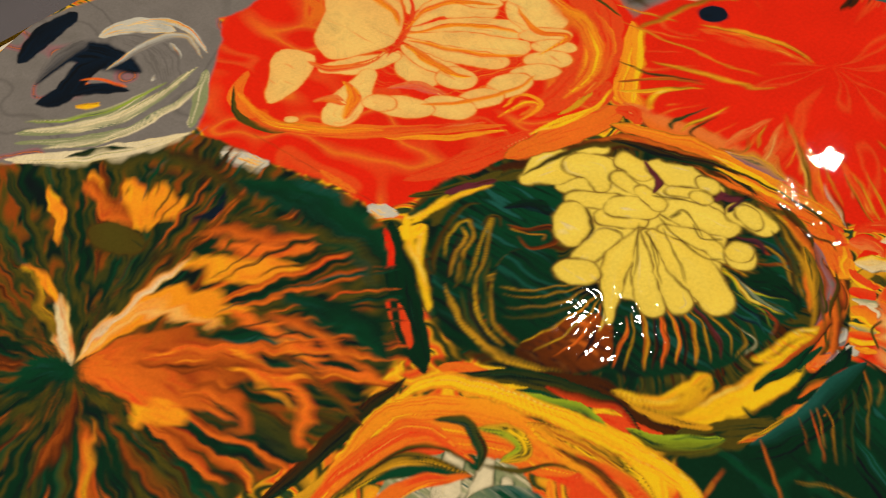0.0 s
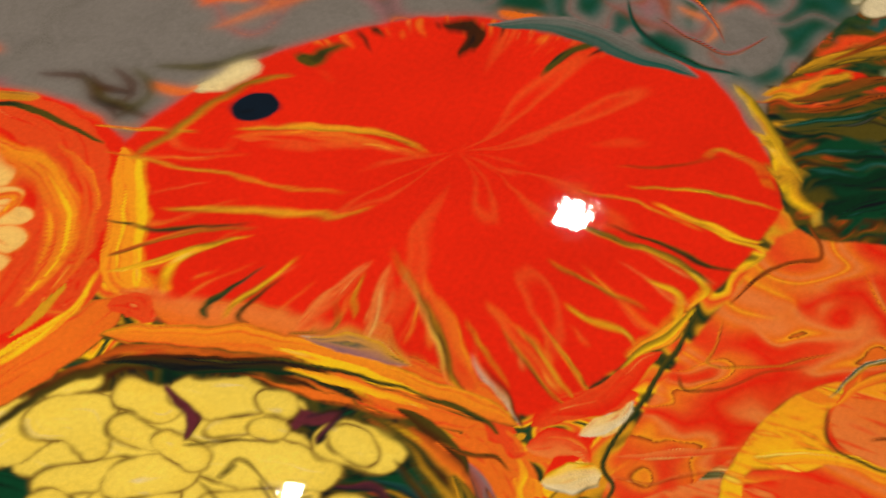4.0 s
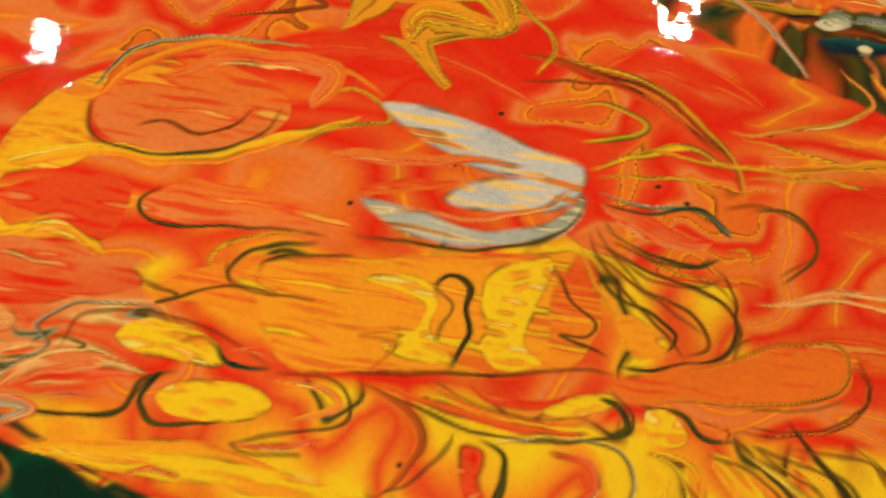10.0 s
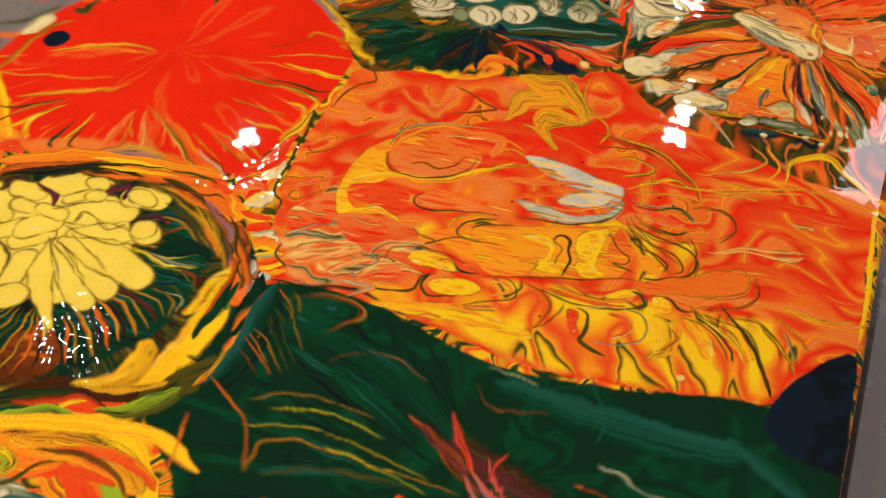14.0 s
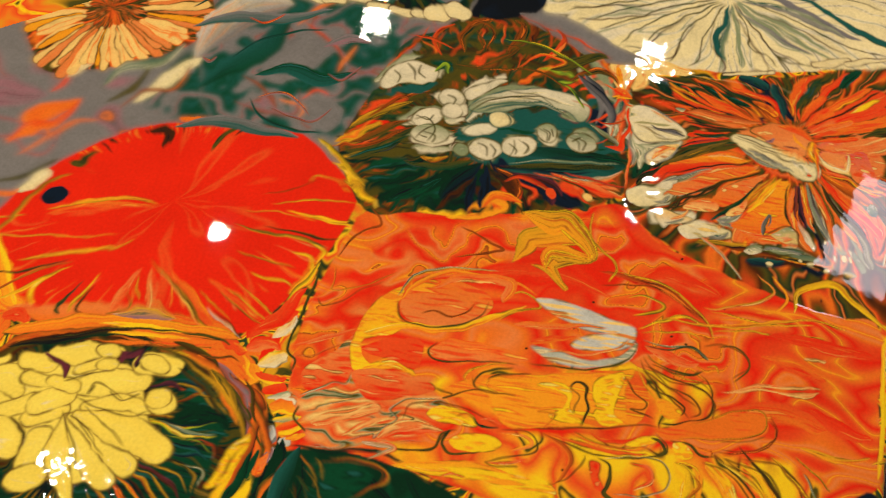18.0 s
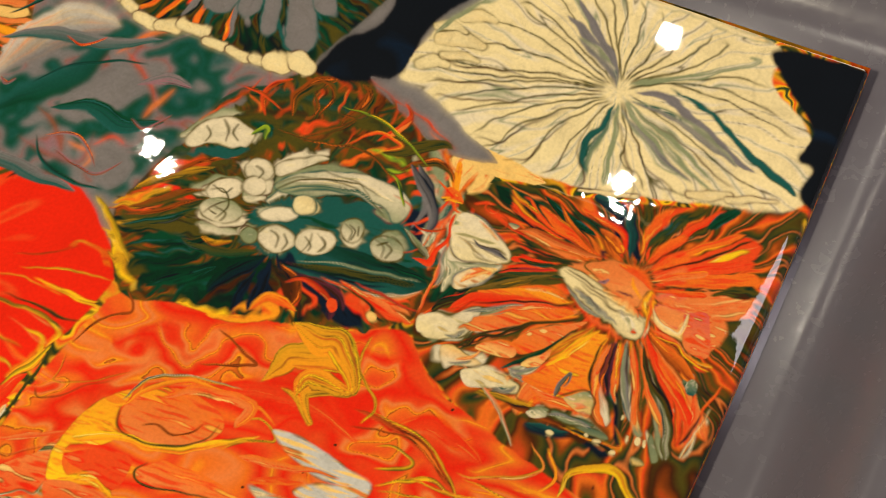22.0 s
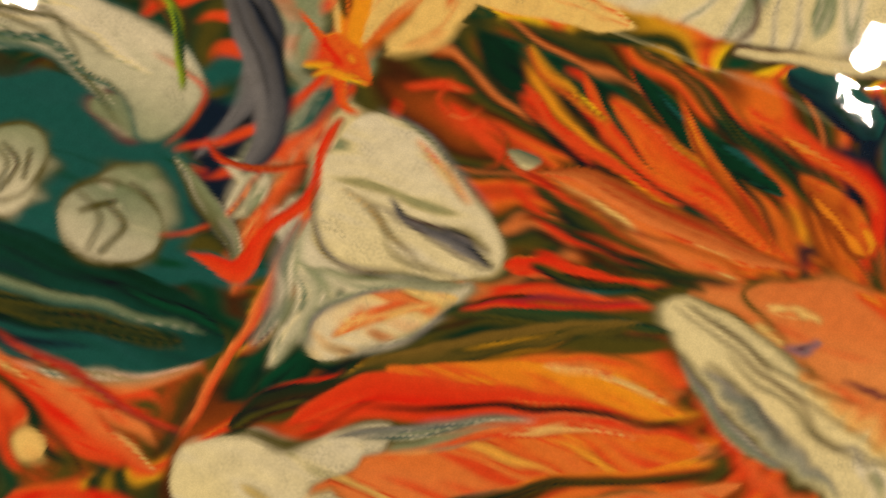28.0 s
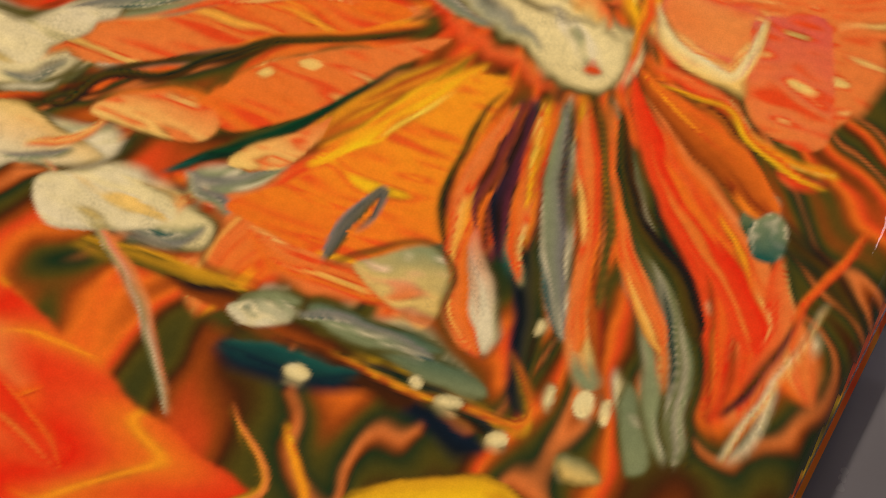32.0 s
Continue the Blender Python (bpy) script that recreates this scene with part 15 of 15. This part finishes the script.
ribbon(fan_cell, "band", [(191.0, 94.7), (195.9, 96.4), (198.1, 101.4), (204.8, 103.6), (208.2, 107.7), (213.1, 111.3), (219.9, 115.1), (229.2, 120.3)], [0.38, 1.1, 1.4, 1.3, 1.1, 1, 0.89, 0.38], "brown|olive")
ribbon(fan_cell, "band", [(209.3, 92.0), (212.3, 95.3), (217.0, 99.1), (221.1, 104.4), (225.1, 110.2), (228.4, 115.1)], [0.75, 1.4, 1.4, 1.1, 0.75, 0.31], "bottle|green")
blob(fan_cell, "fold", [(215.4, 96.1), (217.9, 100.0), (221.6, 103.2), (223.4, 105.3), (222.8, 100.2), (220.4, 97.0)], "peach|salmon")
ribbon(fan_cell, "band", [(223.4, 98.9), (228.1, 105.8), (231.9, 112.3), (236.7, 118.6)], [0.76, 2.3, 2.1, 0.51], "yellow|tangerine")
ribbon(fan_cell, "band", [(230.0, 89.3), (230.0, 94.7), (231.9, 99.8), (232.4, 96.9), (231.0, 93.8)], [0.73, 2.2, 1.5, 0.85, 0.31], "olive|grey")
blob(fan_cell, "fold", [(232.5, 90.0), (236.6, 93.6), (239.8, 94.8), (242.4, 92.9), (243.2, 89.2), (242.7, 85.7), (238.4, 87.4)], "peach|sage")
ribbon(fan_cell, "band", [(230.0, 88.6), (233.3, 92.6), (239.1, 95.2), (242.6, 93.3), (243.5, 88.7), (245.7, 85.7)], [0.3, 0.54, 0.54, 0.6, 0.54, 0.3], "olive|black")
blob(fan_cell, "fold", [(197.7, 84.5), (198.5, 87.0), (203.4, 89.9), (208.3, 90.2), (212.9, 88.6), (210.4, 85.5), (205.4, 82.9), (200.9, 81.8)], "beige|cream")
blob(fan_cell, "fold", [(222.4, 80.4), (225.2, 82.3), (228.8, 82.7), (229.2, 80.9), (225.4, 79.0)], "beige|sage")
ribbon(fan_cell, "band", [(229.6, 82.1), (233.3, 83.4), (239.3, 83.5), (244.7, 83.4)], [0.7, 2, 2.1, 0.93], "sage|grey")
ribbon(fan_cell, "fold", [(182.6, 133.5), (187.6, 133.6), (192.6, 133.7), (197.8, 133.6)], [0.12, 0.54, 0.85, 0.24], "grey|brown")
ribbon(fan_cell, "fold", [(185.4, 132.9), (188.4, 133.1), (191.9, 132.2), (198.2, 131.9)], [0.12, 0.48, 0.48, 0.18], "brown|grey")
ribbon(fan_cell, "fold", [(176.4, 135.0), (178.2, 129.4), (182.3, 125.9), (187.3, 125.8), (195.1, 129.0)], [0.12, 0.36, 0.36, 0.36, 0.12], "olive|grey")
ribbon(fan_cell, "fold", [(185.5, 130.5), (187.9, 128.7), (192.0, 129.1), (195.9, 130.2)], [0.12, 0.3, 0.3, 0.12], "olive|brown")
ribbon(fan_cell, "plume", [(184.2, 143.0), (189.1, 140.5), (193.2, 137.3)], [0.25, 1.2, 0.37], "peach|salmon")
ribbon(fan_cell, "plume", [(178.9, 144.8), (185.0, 144.1), (190.5, 140.8), (195.8, 137.1)], [0.25, 0.74, 0.74, 0.25], "sage|grey")
ribbon(fan_cell, "plume", [(185.0, 114.7), (182.9, 117.8), (184.0, 120.9), (186.5, 123.3)], [0.24, 0.82, 0.82, 0.29], "grey|sage")
ribbon(fan_cell, "plume", [(189.0, 116.4), (192.3, 119.9), (195.2, 124.4), (196.3, 127.6)], [0.24, 0.71, 0.71, 0.24], "grey|sage")
ribbon(fan_cell, "plume", [(186.2, 117.9), (186.9, 119.8), (188.3, 122.1)], [0.29, 1.5, 0.47], "peach|salmon")
ribbon(fan_cell, "fold", [(217.6, 136.9), (222.8, 135.8), (229.4, 134.0), (235.6, 133.3), (240.9, 133.0)], [0.12, 0.35, 0.35, 0.35, 0.18], "brown|olive")
ribbon(fan_cell, "fold", [(224.4, 133.1), (229.7, 131.4), (234.1, 130.7), (237.3, 128.2), (242.8, 127.3)], [0.12, 0.35, 0.41, 0.41, 0.17], "brown|olive")
ribbon(fan_cell, "plume", [(219.9, 130.5), (224.4, 127.9), (230.1, 125.1), (235.8, 123.7)], [0.23, 1.5, 1.7, 0.57], "sage|grey")
ribbon(fan_cell, "plume", [(195.3, 110.4), (198.8, 113.2), (203.8, 115.6), (209.4, 117.8)], [0.23, 1, 0.8, 0.23], "sage|grey")
ribbon(fan_cell, "fold", [(198.8, 110.4), (206.0, 114.4), (213.3, 118.2), (220.9, 121.5)], [0.23, 1.2, 1.4, 0.34], "scarlet|salmon")


# ---- dark lacing where two colours of a cell meet ----
def lace(cells, strength, seed):
    """Draws thin olive seams along the sharp borders between the colours of some cells."""
    ids = [c.id for c in cells]
    mine = eased(np.isin(OWNER, ids + [k for k in range(1, len(PIECES)) if PIECES[k][1] in ids]).astype(np.float32), 2)
    gy, gx = np.gradient(eased(PIGMENT[..., 1], 1), YS, XS)
    seam = np.clip((np.hypot(gx, gy) - 0.10) / 0.22, 0, 1) * np.clip(0.45 + 1.3 * ripples(GX / 7, GY / 7, seed, 2), 0, 1)
    seam = (strength * seam * mine)[..., None]
    PIGMENT[:] = PIGMENT * (1 - seam) + np.array(OLIVE, np.float32) * seam


lace([orange_cell, gold_cell], 0.6, 221)
lace([fan_cell, rosette, bowl, red_fan], 0.4, 222)


# ---- a last pull and stir ----
for one, amount, around, along, smear, seed, turn in (
    (red_fan, 1.5, 70, 60, 1.0, 201, 0.5), (bowl, 1.2, 40, 30, 0.5, 202, 1.0), (left_flower, 6, 60, 45, 1.6, 203, 2.4), (green_fan, 2, 40, 40, 0.6, 204, 0.8),
    (upper_grey, 3, 50, 30, 0.7, 208, 1.0), (upper_peach, 3, 50, 30, 0.7, 209, 1.0),
):
    pull(one, amount, around, along, smear, seed, turn)
stir(0.6, 8.0, 211)
hazy = eased(np.isin(OWNER, [grey_ground.id] + [k for k in range(1, len(PIECES)) if PIECES[k][1] == grey_ground.id]).astype(np.float32), 6)[..., None]
PIGMENT += 0.85 * hazy * (eased(PIGMENT, 20) - PIGMENT)
ribbon(grey_ground, "plume", [(19.4, 133.3), (33.6, 138.3), (49.2, 134.7), (63.2, 140.0)], [1.4, 6.9, 7.8, 2.3], "teal|green")
ribbon(grey_ground, "plume", [(-10.1, 103.1), (7.8, 107.8), (27.3, 105.7), (44.4, 103.7)], [1.3, 6.7, 5.8, 1.8], "teal|grey")
ribbon(grey_ground, "plume", [(-13.9, 158.3), (5.3, 164.6), (29.4, 166.4), (48.5, 173.4)], [1.4, 6.3, 5.8, 1.9], "teal|grey")
ribbon(grey_ground, "flow", [(50.7, 138.6), (57.5, 135.6), (64.8, 144.0)], [0.46, 1.4, 0.46], "rust|mauve")
ribbon(grey_ground, "flow", [(22.7, 122.4), (29.5, 125.4), (38.3, 123.7), (46.4, 114.7)], [0.46, 1.4, 1.4, 0.46], "mauve|rust")
ribbon(grey_ground, "flow", [(28.9, 118.0), (38.2, 113.9), (48.8, 112.5), (55.7, 120.6)], [0.45, 1.3, 1.3, 0.45], "rust|mauve")
ribbon(grey_ground, "flow", [(19.5, 122.1), (25.8, 112.8), (39.6, 106.8), (54.0, 107.1)], [0.44, 1.6, 1.8, 0.67], "teal|bottle")
ribbon(grey_ground, "flow", [(10.8, 165.0), (18.8, 162.9), (27.0, 168.8)], [0.36, 1.2, 0.48], "rust|scarlet")
ribbon(grey_ground, "flow", [(-6.4, 141.8), (-2.6, 139.5), (0.1, 142.2)], [0.48, 1.7, 0.48], "mauve|rust")
ribbon(grey_ground, "flow", [(6.9, 141.3), (18.2, 152.4), (32.6, 158.8), (47.6, 161.5)], [0.48, 1.4, 1.4, 0.48], "teal|bottle")
ribbon(grey_ground, "flow", [(-15.5, 168.9), (-5.3, 177.4), (5.2, 186.2)], [0.49, 2, 0.74], "bottle|teal")
ribbon(grey_ground, "plume", [(46.6, 152.3), (56.6, 158.5), (67.5, 157.1)], [0.95, 5.7, 1.4], "mauve|grey")
HEIGHT += 1.3 * ripples(GX / 3.2, GY / 3.2, 91, 2) * np.exp(-((GX - 10) ** 2 + (GY + 72) ** 2) / 320)
HEIGHT += 0.55 * ripples(GX / 2.6, GY / 2.6, 92, 2) * eased(np.isin(OWNER, [0] + [k for k in range(1, len(PIECES)) if PIECES[k][1] == 0 and PIECES[k][0] == "strand"]).astype(np.float32), 4)


# ---- the film becomes meshes, one for each cell and each stroke of it ----
def tidied(owner, names):
    """Keeps each piece in one: splits the ground between the cells, and gives stray scraps to what they touch."""
    runs, root, before = [], [], []

    def top(k):
        while root[k] != k:
            root[k] = root[root[k]]
            k = root[k]
        return k

    for j in range(owner.shape[0]):
        row = owner[j]
        cuts = np.r_[0, np.flatnonzero(np.diff(row)) + 1, len(row)].tolist()
        now = []
        p = 0
        for lo, hi in zip(cuts[:-1], cuts[1:]):
            k = len(runs)
            own = int(row[lo])
            runs.append((j, lo, hi, own))
            root.append(k)
            now.append(k)
            while p < len(before) and runs[before[p]][2] <= lo:
                p += 1
            q = p
            while q < len(before) and runs[before[q]][1] < hi:
                if runs[before[q]][3] == own:
                    root[top(k)] = top(before[q])
                q += 1
        before = now
    groups = collections.defaultdict(list)
    size = collections.Counter()
    for k, (j, lo, hi, own) in enumerate(runs):
        if own >= 0:
            groups[top(k)].append(k)
            size[top(k)] += hi - lo
    largest = {}
    for g in groups:
        own = runs[g][3]
        if size[g] > size[largest.get(own, -1)]:
            largest[own] = g
    for g, members in groups.items():
        own = runs[g][3]
        if g == largest[own] or (own and size[g] > 4000):
            continue
        if own == 0 and size[g] > 400:
            to = max(names) + 1
            names[to] = names[0]
        else:
            j, lo, hi, _ = runs[members[0]]
            to = owner[j, lo - 1] if lo and owner[j, lo - 1] >= 0 else owner[j, min(hi, owner.shape[1] - 1)]
            if to < 0:
                continue
        for k in members:
            j, lo, hi, _ = runs[k]
            owner[j, lo:hi] = to


def build_film():
    edge = np.full(GX.shape, 1e9)
    for k in range(len(EDGE)):
        p, q = np.array(EDGE[k - 1], float), np.array(EDGE[k], float)
        d = q - p
        t = np.clip(((REST_X - p[0]) * d[0] + (REST_Y - p[1]) * d[1]) / (d @ d), 0, 1)
        edge = np.minimum(edge, np.hypot(REST_X - p[0] - t * d[0], REST_Y - p[1] - t * d[1]))
    kept = inside(REST_X, REST_Y, EDGE) & inside(GX, GY, SEEN)
    z = 0.32 * eased(HEIGHT, 14) - 0.5 + 0.035 * ripples(GX / 15, GY / 15, 77, 2) - 2.6 * np.exp(-edge / 1.3)
    tone = np.clip(PIGMENT * (1 + 0.10 * GRAIN[..., None] + 0.10 * ripples(GX / 24, GY / 24, 78, 3)[..., None]), 0.002, 0.9)
    owner = np.where(kept, OWNER, -1)
    owner[-1, :], owner[:, -1] = -1, -1
    ok = kept.copy()
    ok[:-1, :-1] &= kept[1:, :-1] & kept[:-1, 1:] & kept[1:, 1:]
    owner[~ok] = -1
    counts = np.bincount(owner[owner >= 0], minlength=len(PIECES))
    goes = np.arange(len(PIECES))
    for k in range(1, len(PIECES)):
        if PIECES[k][1] and counts[k] < 60 or counts[k] == 0 or (PIECES[k][0] in ("streak", "ray", "strand", "flow", "wash") and counts[k] < 160):
            goes[k] = PIECES[k][1]
    for k in range(1, len(PIECES)):
        goes[k] = goes[goes[k]]
    owner[owner >= 0] = goes[owner[owner >= 0]]
    names = {0: ("paint_ground", 0, "marbled paint between the cells"), **dict(enumerate(PIECES[1:], 1))}
    tidied(owner, names)
    nx = GX.shape[1]
    flat = owner.ravel()
    order = np.argsort(flat, kind="stable")
    order = order[flat[order] >= 0]
    ids, starts = np.unique(flat[order], return_index=True)
    verts = np.stack([REST_X.ravel(), REST_Y.ravel(), z.ravel()], -1).astype(np.float32) / 1000
    colours = np.concatenate([tone.reshape(-1, 3), np.ones((tone.shape[0] * tone.shape[1], 1))], 1).astype(np.float32)
    made = {}
    for k, q in sorted(zip(ids, np.split(order, starts[1:])), key=lambda pair: pair[0]):
        name, under, label = names[k]
        quads = np.stack([q, q + 1, q + nx + 1, q + nx], 1)
        used, index = np.unique(quads, return_inverse=True)
        me = bpy.data.meshes.new(name)
        me.vertices.add(len(used))
        me.vertices.foreach_set("co", verts[used].ravel())
        me.loops.add(4 * len(q))
        me.loops.foreach_set("vertex_index", index.ravel().astype(np.int32))
        me.polygons.add(len(q))
        me.polygons.foreach_set("loop_start", np.arange(0, 4 * len(q), 4, dtype=np.int32))
        me.polygons.foreach_set("use_smooth", np.ones(len(q), bool))
        me.update(calc_edges=True)
        me.attributes.new("pigment", "FLOAT_COLOR", "POINT").data.foreach_set("color", colours[used].ravel())
        parent = made.get(under, painting) if under else painting
        made[k] = part(name, me, PAINT, parent, label)


build_film()
